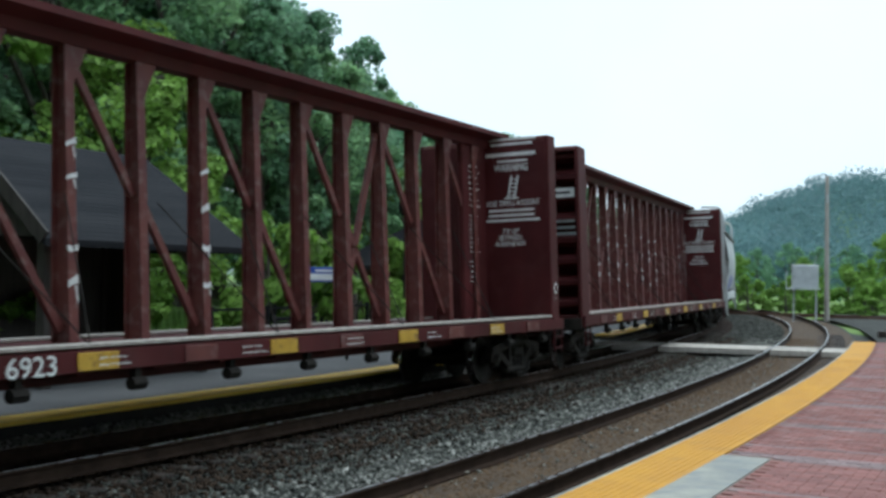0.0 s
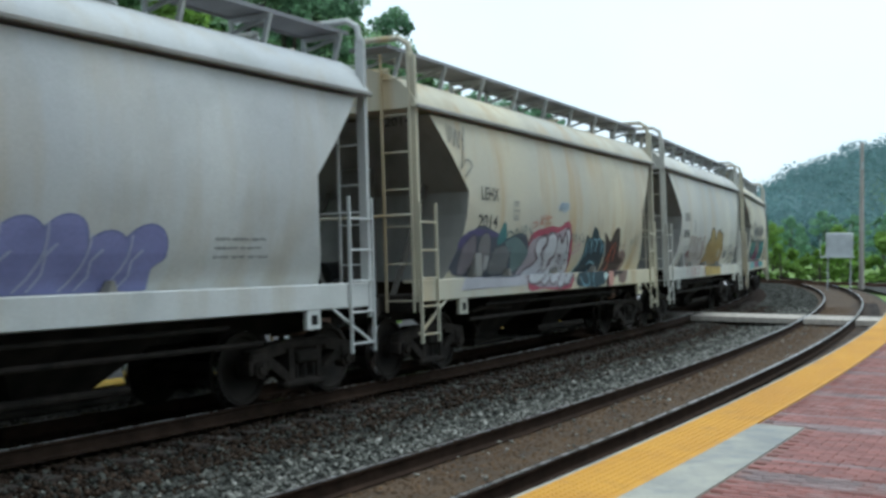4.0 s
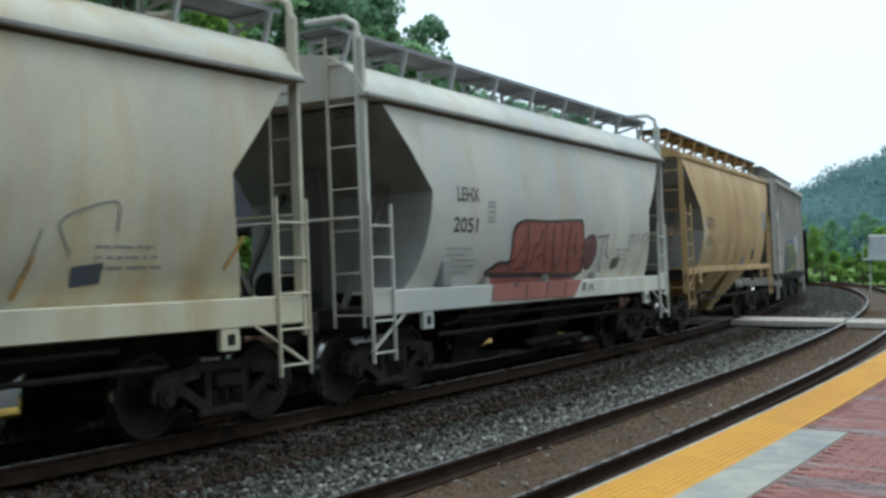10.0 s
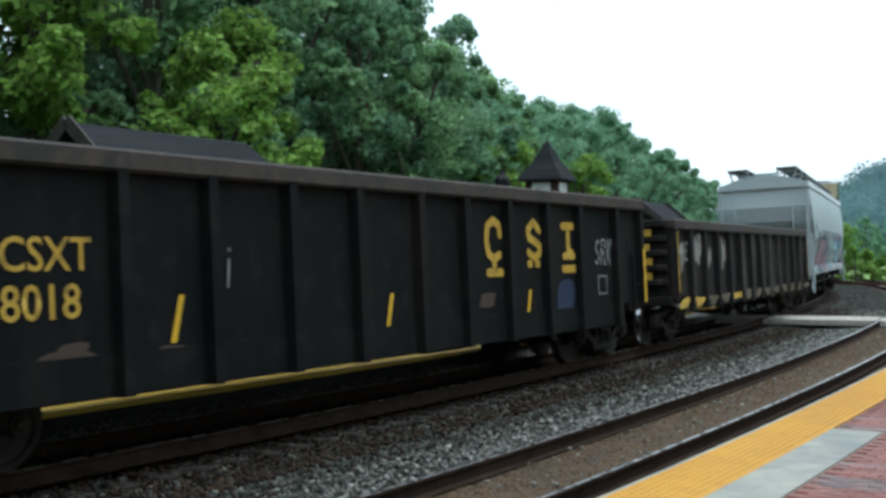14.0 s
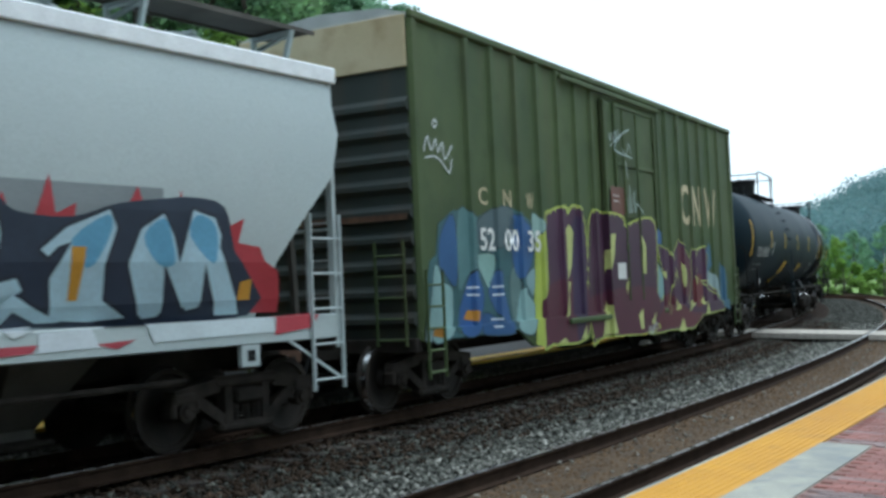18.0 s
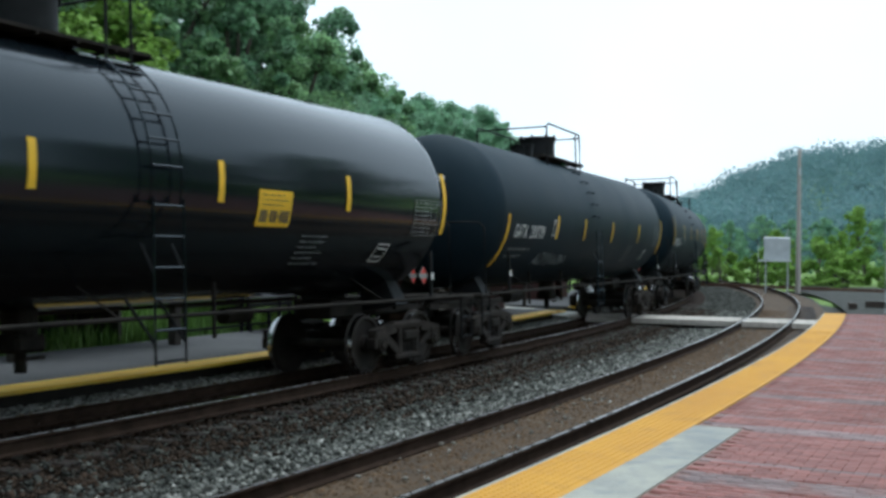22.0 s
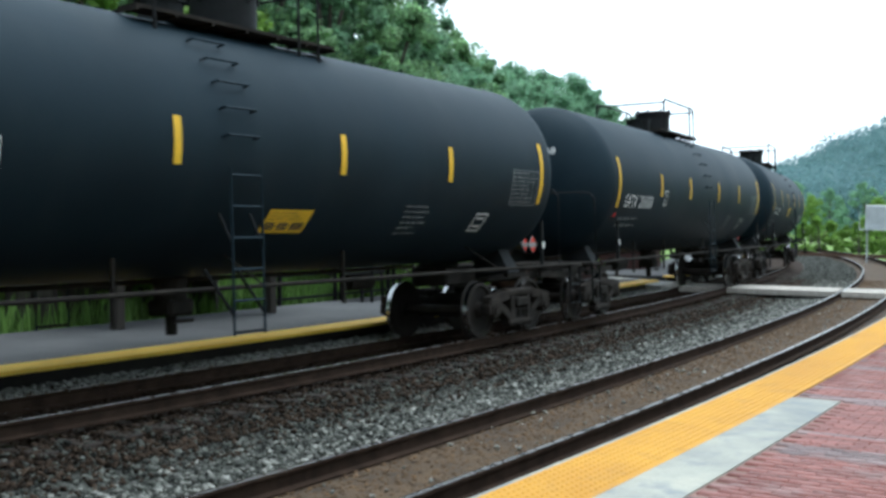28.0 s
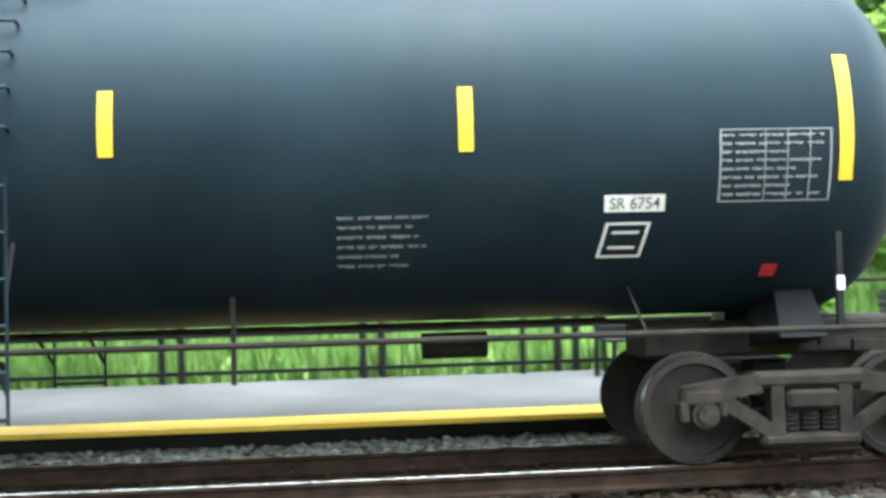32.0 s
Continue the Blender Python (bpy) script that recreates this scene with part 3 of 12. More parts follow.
def lobes(car, side, x, z, w, h, n, fill, edge, seed, rim=0.05, lean=0.15, line=None, wid=0.028, label="", light=None, low=0.78):
    """One solid sprayed silhouette of leaning rounded lobes, parted by thin drawn lines."""
    r = random.Random(seed)
    cell = w / n
    tops = [h * r.uniform(low, 1.0) for _ in range(n)]
    wide = [cell * r.uniform(0.56, 0.72) for _ in range(n)]

    def lobe(i, grow):
        cx, top, wd = cell * (i + 0.5), tops[i] + grow, wide[i] + grow
        hi = max(top - wd, 0.2 * h)
        arc = [(cx + lean * (0.6 + 0.4 * math.sin(math.pi * k / 12)) + wd * math.cos(math.pi * k / 12), hi + (top - hi) * math.sin(math.pi * k / 12)) for k in range(13)]
        foot = wd * r.uniform(0.85, 1.1)
        return arc + [(cx - wd * 0.95, h * 0.3), (cx - foot, -grow * 0.4), (cx + foot, -grow * 0.4), (cx + wd * 0.95, h * 0.3)]
    unit = lambda ps: [[(p / w, q / h) for p, q in pl] for pl in ps]
    shapes(car, side, unit([lobe(i, rim) for i in range(n)]), x, z, w, h, paint(edge), 0.006, label=label, cuts=4)
    shapes(car, side, unit([lobe(i, 0.0) for i in range(n)]), x, z, w, h, paint(fill), 0.0085, cuts=4)
    drawn, shine = [], []
    for i in range(n):
        bow = r.uniform(0.1, 0.25) * cell
        if i:
            t = min(tops[i], tops[i - 1]) * 0.9
            drawn += fat_stroke([(cell * i + bow * math.sin(3.1 * f) + lean * f, 0.02 + t * f) for f in (0, 0.2, 0.4, 0.6, 0.8, 1.0)], wid, 6)
        a0, t0 = cell * (i + r.uniform(0.3, 0.5)), tops[i] * r.uniform(0.35, 0.55)
        drawn += fat_stroke([(a0, 0.03 * h), (a0 + cell * 0.1 + lean * 0.2, t0 * 0.5), (a0 - cell * 0.02 + lean * 0.45, t0), (a0 + cell * 0.14 + lean * 0.6, t0 + 0.14 * h)], wid, 6)
        if light:
            shine += fat_stroke([(cell * (i + 0.2) + lean, tops[i] * 0.72), (cell * (i + 0.34) + lean, tops[i] * 0.86)], wid * 1.3, 6)
    shapes(car, side, unit(drawn), x, z, w, h, paint(line or edge), 0.0125, cuts=4)
    if light:
        shapes(car, side, unit(shine), x, z, w, h, paint(light), 0.0145, cuts=4)


def tag(car, side, x, z, w, h, forms, colour, wid=0.035, lean=0.06, label=""):
    """A thin hand-written tag."""
    cell = w / len(forms)
    lines = []
    for i, ch in enumerate(forms):
        lines += [[(cell * (i + 0.08 + 0.84 * u) + lean * v, h * v) for u, v in ln] for ln in GLYPHS[ch]]
    return shapes(car, side, [[(a / w, b / h) for a, b in p] for ln in lines for p in fat_stroke(ln, wid, 6)], x, z, w, h, paint(colour), 0.03, label=label, cuts=4)

# free-hand spray paint: outlines in metres along the car and above the rails
def spline(pts, closed=True, k=3):
    """A soft curve through the points."""
    n = len(pts)
    at = (lambda i: pts[i % n]) if closed else (lambda i: pts[max(0, min(n - 1, i))])
    out = []
    for i in range(n if closed else n - 1):
        a, b, c, d = at(i - 1), at(i), at(i + 1), at(i + 2)
        for j in range(k):
            t = j / k
            out.append(tuple(0.5 * (2 * b[m] + (c[m] - a[m]) * t + (2 * a[m] - 5 * b[m] + 4 * c[m] - d[m]) * t * t + (3 * b[m] - a[m] - 3 * c[m] + d[m]) * t ** 3) for m in (0, 1)))
    return out if closed else out + [tuple(pts[-1])]


def lay(polys, surface, eps):
    """Lays flat outlines onto a surface given as (depth of x and z, heights and lengths at which it folds)."""
    depth, z_folds, x_folds = surface
    bm = poly_bm(polys)
    zs, xs = [v.co.y for v in bm.verts], [v.co.x for v in bm.verts]
    z0, z1, x0, x1 = min(zs), max(zs), min(xs), max(xs)
    step = [z0 + 0.16 * k for k in range(1, int((z1 - z0) / 0.16) + 1)]
    for z in step + [q for q in z_folds if z0 < q < z1]:
        bmesh.ops.bisect_plane(bm, geom=bm.verts[:] + bm.edges[:] + bm.faces[:], plane_co=(0, z, 0), plane_no=(0, 1, 0))
    for x in [q for q in x_folds if x0 < q < x1]:
        bmesh.ops.bisect_plane(bm, geom=bm.verts[:] + bm.edges[:] + bm.faces[:], plane_co=(x, 0, 0), plane_no=(1, 0, 0))
    for v in bm.verts:
        x, z = v.co.x, v.co.y
        v.co = (x, -depth(x, z) - eps - v.co.z, z)
    return bm


def spray(car, surface, pts, colour, eps, edge=None, rim=0.0, sharp=False, label=""):
    """One sprayed form, with a drawn edge round it or none."""
    line = pts if sharp else spline(pts)
    if edge:
        done("spray_paint", lay(fat_stroke(line + line[:1], 2 * rim, 6), surface, eps + 0.0024), paint(edge), car)
    return done("spray_paint", lay([line], surface, eps + 0.004), paint(colour), car, label)


def drawn(car, surface, pts, colour, wid, lift=0.019, label=""):
    """One sprayed line."""
    return done("spray_line", lay(fat_stroke(spline(pts, False, 4) if len(pts) > 2 else pts, wid, 6), surface, lift), paint(colour), car, label)


def with_sill(side, top, folds=()):
    """A hopper's curved side down to its sill, then the sill's flat face."""
    return lambda x, z: 1.472 if z < top else side(z), (top - 0.001, top + 0.001, *folds), ()


# ---- ground, tracks, platforms ----
FAR_EDGE = SPACING + 1.219
FAR_BACK = FAR_EDGE + 3.5
FAR_TOP, NEAR_TOP = 0.217, 0.314
BED = -0.2


def line_coords(x, y):
    """Nearest place along the near track and offset from it, for arrays of points."""
    keep = (S_AXIS > -120) & (S_AXIS < 260)
    sx, sy, ss, hh = PX[keep][::4], PY[keep][::4], S_AXIS[keep][::4], H_AXIS[keep][::4]
    d = (x[:, None] - sx) ** 2 + (y[:, None] - sy) ** 2
    j = d.argmin(1)
    off = -(x - sx[j]) * np.cos(hh[j]) + (y - sy[j]) * np.sin(hh[j])
    return ss[j], off, np.sqrt(d[np.arange(len(x)), j])


def terrain(x, y):
    x, y = np.asarray(x, float), np.asarray(y, float)
    s, off, d = line_coords(x, y)
    z = np.full(x.shape, -0.42)
    inner = np.clip(off - FAR_BACK - 0.6, 0, None)
    inner = np.where(off > 0, inner, 0)
    z = np.where(off > FAR_BACK - 0.3, 0.05 + 2.2 * (1 - np.exp(-inner / 14)), z)
    z = np.where((off < -3) & (s > 36), -0.1, z)
    z = np.where((off < -3) & (s <= 36), -0.25, z)
    dist = np.hypot(x, y)
    az = np.degrees(np.arctan2(x, y))
    ridge = np.interp(az, [-180, -60, -10, 0, 4, 7, 10, 13, 18, 30, 60, 120, 180], [0, 3, 6, 6, 11, 22, 31, 34, 37, 42, 30, 6, 0])
    k = np.clip((dist - 170) / 280, 0, 1)
    return z + ridge * k * k * (3 - 2 * k) + np.clip(dist - 60, 0, 100) * 0.0


radii = np.concatenate([np.linspace(0, 70, 60), np.geomspace(74, 3200, 44)])
angs = np.linspace(0, 2 * np.pi, 145)[:-1]
gx = (radii[:, None] * np.sin(angs)).ravel()
gy = (radii[:, None] * np.cos(angs)).ravel() + 0.0
gz = terrain(gx, gy)
na = len(angs)
q = []
for i in range(len(radii) - 1):
    a = i * na + np.arange(na)
    b = i * na + (np.arange(na) + 1) % na
    q.append(np.stack([a, a + na, b + na, b], 1))
ground_me = np_mesh("ground", np.stack([gx, gy, gz], 1), quads=np.concatenate(q))
ground_me.materials.append(M["grass"])
tagged(new("ground", ground_me), "green grassy ground rising to wooded hills", "ground", kind="structure")

# ballast between and under the tracks
for nm, lab, mat, prof in (
        ("ballast_near", "brown oily ballast under the near track", "brown_bed", [(-1.64, BED + 0.045), (-0.9, BED + 0.04), (0.0, BED + 0.022), (0.7, BED + 0.018), (0.9, BED), (1.02, BED - 0.005)]),
        ("ballast_middle", "grey crushed-stone ballast between the tracks", "ballast", [(1.02, BED - 0.005), (1.5, -0.235), (2.3, -0.27), (3.0, -0.25), (3.3, -0.225)]),
        ("ballast_far", "dark brown ballast under the far track", "far_bed", [(3.3, -0.225), (3.7, BED - 0.01), (SPACING, BED), (5.36, BED), (5.46, -0.09), (5.62, -0.045), (FAR_EDGE + 0.2, -0.04), (FAR_EDGE + 0.5, -0.08)])):
    mb = MB()
    sweep(mb, prof, -60, 230, 1.0, close=False)
    ob = thing(nm, lab, "ballast", kind="structure", mb=mb, material=M[mat], smooth=True)
    if nm == "ballast_middle":
        middle = ob
# shoulder down to the ground beyond the platforms
mb = MB()
sweep(mb, [(-1.64, BED - 0.02), (-3.2, -0.43)], 34.6, 230, 1.5, close=False)
thing("ballast_shoulder", "grey ballast shoulder", "ballast", kind="structure", mb=mb, material=M["ballast"])
mb = MB()
sweep(mb, [(FAR_EDGE + 0.1, BED - 0.02), (FAR_EDGE + 2.0, -0.3), (FAR_EDGE + 4.2, 0.06)], 62, 230, 1.5, close=False)
thing("ballast_shoulder", "grey ballast shoulder", "ballast", kind="structure", mb=mb, material=M["ballast"])


def stones(name, label, mat, count, s0, s1, o0, o1, base, size, seed, parent=None):
    """Loose stones, each a small uneven solid."""
    g = np.random.default_rng(seed)
    s = s0 + (s1 - s0) * g.random(count) ** 1.35
    o = o0 + (o1 - o0) * g.random(count)
    c = along_np(s, o, base(o) if callable(base) else np.full(count, base))
    oct_v = np.array([(1, 0, 0), (-1, 0, 0), (0, 1, 0), (0, -1, 0), (0, 0, 1), (0, 0, -1)], float)
    oct_f = np.array([(0, 2, 4), (2, 1, 4), (1, 3, 4), (3, 0, 4), (2, 0, 5), (1, 2, 5), (3, 1, 5), (0, 3, 5)])
    sz = size * (0.55 + 0.9 * g.random((count, 1, 1)) ** 2)
    v = oct_v[None] * (0.65 + 0.6 * g.random((count, 6, 1))) * sz * np.array([1.1, 0.9, 0.7])
    v = v + (g.random((count, 6, 3)) - 0.5) * sz * 0.45
    a = g.random(count) * 6.28
    t = (g.random(count) - 0.5) * 1.6
    ca, sa, ct, st = np.cos(a)[:, None], np.sin(a)[:, None], np.cos(t)[:, None], np.sin(t)[:, None]
    x, y, z = v[..., 0], v[..., 1], v[..., 2]
    x, z = x * ct + z * st, -x * st + z * ct
    v = np.stack([x * ca - y * sa, x * sa + y * ca, z], -1) + c[:, None]
    f = oct_f[None] + (np.arange(count) * 6)[:, None, None]
    me = np_mesh(name, v.reshape(-1, 3), tris=f.reshape(-1, 3))
    me.materials.append(M[mat])
    return tagged(new(name, me), label, "stones", kind="stuff")


mid = lambda o: np.interp(o, [1.0, 1.5, 2.3, 3.0, 3.4], [-0.195, -0.225, -0.26, -0.24, -0.215])
stones("ballast_stones", "loose grey crushed stones between the tracks", "stone", 30000, -3, 42, 0.98, 3.25, mid, 0.036, 1)
stones("ballast_stones", "loose grey stones farther along between the tracks", "stone", 5000, 42, 80, 0.98, 3.25, mid, 0.05, 2)
stones("pale_stones", "scattered pale stones between the tracks", "pale_stone", 3000, -3, 45, 0.98, 2.3, lambda o: mid(o) + 0.016, 0.036, 11)
stones("pale_stones", "pale stones beside the near rail", "pale_stone", 2600, -3, 40, 0.95, 1.7, lambda o: mid(o) + 0.014, 0.034, 12)
stones("pale_stones", "a few pale stones inside the near track", "pale_stone", 420, -3, 40, -0.66, 0.66, BED + 0.045, 0.026, 13)
stones("dirty_stones", "brown dirty stones inside the near track", "brown_stone", 20000, -3, 45, -0.68, 0.68, BED + 0.02, 0.023, 3)
stones("dirty_stones", "oily brown stones beside the far track, darkened for the train's shade", "oily_shade_stone", 17000, -6, 45, 2.7, 3.95, lambda o: np.interp(o, [2.7, 3.1, 3.4, 4.0], [-0.225, -0.205, -0.185, -0.175]), 0.034, 4)
stones("dirty_stones", "oily brown stones under the far track, darkened for the train's shade", "oily_shade_stone", 9000, -8, 45, 4.0, 5.35, BED + 0.016, 0.034, 5)
# the pale stone colour makes up for light missing on this strip
stones("ballast_stones", "loose grey stones beside the far platform", "pale_stone", 14000, -12, 45, 5.4, FAR_EDGE + 0.25, lambda o: np.interp(o, [5.36, 5.46, 5.62, 6.2], [-0.18, -0.08, -0.035, -0.03]), 0.034, 6)
stones("dirty_stones", "brown stones between near track and platform", "brown_stone", 9000, -3, 36, -1.6, -0.78, BED + 0.036, 0.024, 7)
stones("dirty_stones", "dark stones scattered into the grey ballast", "oily_shade_stone", 3500, -4, 45, 2.1, 2.9, lambda o: mid(o) + 0.012, 0.034, 14)
stones("ballast_stones", "grey stones scattered beside the far track", "stone", 2600, -4, 45, 3.0, 3.7, lambda o: np.interp(o, [3.0, 3.4, 3.8], [-0.2, -0.175, -0.165]), 0.034, 15)


def track(name, label, centre):
    tr = thing(name, label, "railway track", kind="structure")
    for sy, z in ((-1, CANT), (1, 0.0)):
        mb = MB()
        prof = [(-0.035, 0), (0.035, 0), (0.036, -0.03), (0.01, -0.045), (0.01, -0.14), (0.07, -0.155), (0.07, -0.17), (-0.07, -0.17), (-0.07, -0.155), (-0.01, -0.14), (-0.01, -0.045), (-0.036, -0.03)]
        sweep(mb, prof, -50, 200, 1.0, centre + sy * GAUGE, z)
        part("rail", mb, M["rail_web"], tr)
        mb = MB()
        sweep(mb, [(-0.019, 0.0025), (0.019, 0.0025), (0.024, -0.004), (-0.024, -0.004)], -50, 200, 1.0, centre + sy * GAUGE, z)
        part("rail_head", mb, M["rail_head"], tr, "bright worn running surface")
    return tr


near_track = track("track_near", "curved railway track with worn bright railheads beside the brick platform", 0.0)
far_track = track("track_far", "curved railway track on dark timber ties, carrying the train", SPACING)

# near platform: wall, yellow tactile strip, concrete band, brick field
S_END = 34.1
plat = thing("platform_near", "brick-paved station platform with a yellow warning strip", "platform", kind="structure")
mb = MB()
sweep(mb, [(-1.60, NEAR_TOP - 0.004), (-1.60, -0.5), (-1.9, -0.5), (-1.9, NEAR_TOP - 0.004)], -14, S_END, 0.7)
part("edge_wall", mb, M["concrete"], plat, "pale concrete platform edge")
mb = MB()
sweep(mb, [(-1.64, NEAR_TOP), (-1.64, NEAR_TOP - 0.05), (-2.225, NEAR_TOP - 0.05), (-2.225, NEAR_TOP)], -14, S_END, 0.5)
part("warning_strip", mb, M["yellow"], plat, "golden yellow tactile warning strip")
g_s, g_o = np.meshgrid(np.arange(3.0, 26.0, 0.07), -1.69 - 0.066 * np.arange(8))
dn = g_s.size
dc = along_np(g_s.ravel(), g_o.ravel(), np.full(dn, NEAR_TOP))
hx = np.array([(math.cos(k * math.pi / 3), math.sin(k * math.pi / 3)) for k in range(6)])
dv = np.concatenate([np.concatenate([dc[:, None] + np.concatenate([hx * 0.015, np.full((6, 1), -0.002)], 1), dc[:, None] + np.concatenate([hx * 0.01, np.full((6, 1), 0.006)], 1)], 1)], 0)
df = []
for k in range(6):
    df.append((k, (k + 1) % 6, 6 + (k + 1) % 6))
    df.append((k, 6 + (k + 1) % 6, 6 + k))
df += [(6, 7, 8), (6, 8, 9), (6, 9, 10), (6, 10, 11)]
df = np.array(df)[None] + (np.arange(dn) * 12)[:, None, None]
dm = np_mesh("tactile_domes", dv.reshape(-1, 3), tris=df.reshape(-1, 3))
dm.materials.append(M["yellow"])
tagged(part("tactile_domes", dm, None, plat), kind="stuff")
S_PATCH = 10.75
mb = MB()
sweep(mb, [(-2.228, NEAR_TOP + 0.001), (-2.228, NEAR_TOP - 0.05), (-2.68, NEAR_TOP - 0.05), (-2.68, NEAR_TOP + 0.001)], -14, S_PATCH, 0.5)
part("concrete_band", mb, M["concrete"], plat, "worn pale grey concrete band")
mb = MB()
sweep(mb, [(-2.23, NEAR_TOP - 0.012), (-2.23, -0.5), (-14, -0.5), (-14, NEAR_TOP - 0.012)], -14, S_END, 0.7)
part("paving_bed", mb, M["joint"], plat)

# far platform: wall, yellow strip, asphalt
farp = thing("platform_far", "asphalt station platform with a yellow edge on the inner side of the curve", "platform", kind="structure")
for s0, s1 in ((-40, 33.0), (35.6, 62.0)):
    mb = MB()
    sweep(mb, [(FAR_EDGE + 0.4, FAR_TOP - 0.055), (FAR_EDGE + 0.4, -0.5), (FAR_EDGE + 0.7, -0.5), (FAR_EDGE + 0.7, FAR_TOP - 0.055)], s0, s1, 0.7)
    part("edge_wall", mb, M["shaded_wall"], farp, "recessed wall, coloured dark for the shade under the platform edge")
    mb = MB()
    sweep(mb, [(FAR_EDGE - 0.02, FAR_TOP), (FAR_EDGE - 0.02, FAR_TOP - 0.05), (FAR_EDGE + 0.5, FAR_TOP - 0.05), (FAR_EDGE + 0.5, FAR_TOP)], s0, s1, 0.7)
    part("warning_strip", mb, M["far_yellow"], farp, "bright yellow platform edge strip")
    mb = MB()
    sweep(mb, [(FAR_EDGE + 0.503, FAR_TOP - 0.003), (FAR_EDGE + 0.503, FAR_TOP - 0.05), (FAR_BACK, FAR_TOP - 0.6), (FAR_BACK, FAR_TOP - 0.003)], s0, s1, 0.7)
    part("paving", mb, M["asphalt"], farp, "grey asphalt paving")
mb = MB()
sweep(mb, [(FAR_EDGE - 0.05, 0.03), (FAR_EDGE - 0.05, -0.5), (FAR_BACK, -0.5), (FAR_BACK, FAR_TOP - 0.02)], 33.0, 35.6, 0.7)
part("ramp", mb, M["concrete"], farp, "pale concrete ramp to the crossing")

# plank crossing over both tracks
cross = thing("track_crossing", "weathered plank footpath crossing laid over both tracks", "crossing", kind="structure")
for a, b in ((-1.62, -0.78), (-0.64, 0.64), (0.78, SPACING - 0.79), (SPACING - 0.64, SPACING + 0.64), (SPACING + 0.79, FAR_EDGE - 0.08)):
    for k in range(7):
        s = 33.25 + k * 0.31
        mb = MB()
        z0, z1 = CANT * (0.5 - a / 1.43 if abs(a) < 1 else (0.0 if a > 0 and a < 3 else 0.3)), 0
        p = [along(s, a), along(s + 0.29, a), along(s + 0.29, b), along(s, b)]
        zt = 0.03
        mb.add([(v.x, v.y, zz) for zz in (-0.12, zt) for v in p], [(0, 3, 2, 1), (4, 5, 6, 7), (0, 1, 5, 4), (1, 2, 6, 5), (2, 3, 7, 6), (3, 0, 4, 7)])
        part("plank", mb, M["crossing"], cross)
# gravel lot beyond the platform end
mb = MB()
sweep(mb, [(-2.4, -0.12), (-4, 0.0), (-9, 0.0), (-20, 0.0), (-40, -0.05)], 35.2, 75, 1.5, close=False)
thing("gravel_lot", "grey gravel lot beyond the platform end", "gravel lot", kind="structure", mb=mb, material=M["ballast"], smooth=True)
mb = MB()
sweep(mb, [(-2.6, 0.14), (-2.6, -0.3), (-2.9, -0.3), (-2.9, 0.14)], 46, 47, 0.5)
for k in range(14):
    p, r2 = along(46, -3.2 - k * 1.6), along(46.1, -4.75 - k * 1.6)
    mb.beam((p.x, p.y, 0.12), (r2.x, r2.y, 0.12), 0.25, 0.24)
thing("timber_kerb", "low dark timber kerb beside the lot", "kerb", mb=mb, material=M["tie"])

# ---- trees and plants ----
def leaf_cloud(centres, radii, per, size, seed, squash=0.8, droop=0.0):
    """Many small leaves about the given clump centres, denser near each clump's skin."""
    g = np.random.default_rng(seed)
    c = np.repeat(np.asarray(centres, float), per, 0)
    rr = np.repeat(np.asarray(radii, float), per)
    n = len(c)
    d = g.normal(size=(n, 3))
    d /= np.linalg.norm(d, axis=1)[:, None]
    rad = rr * (0.35 + 0.75 * g.random(n) ** 0.5)
    p = c + d * rad[:, None] * np.array([1, 1, squash])
    sz = size * (0.6 + 0.8 * g.random((n, 1)))
    nrm = d * 0.6 + g.normal(size=(n, 3)) * 0.6 + np.array([0, 0, 0.5])
    nrm /= np.linalg.norm(nrm, axis=1)[:, None]
    a = np.cross(nrm, g.normal(size=(n, 3)))
    a /= np.linalg.norm(a, axis=1)[:, None] + 1e-9
    b = np.cross(nrm, a)
    v = np.stack([p - a * sz, p + b * sz * 0.55, p + a * sz, p - b * sz * 0.55], 1)
    v[:, 2, 2] -= droop * sz[:, 0]
    return v.reshape(-1, 3), np.arange(4 * n).reshape(-1, 4)


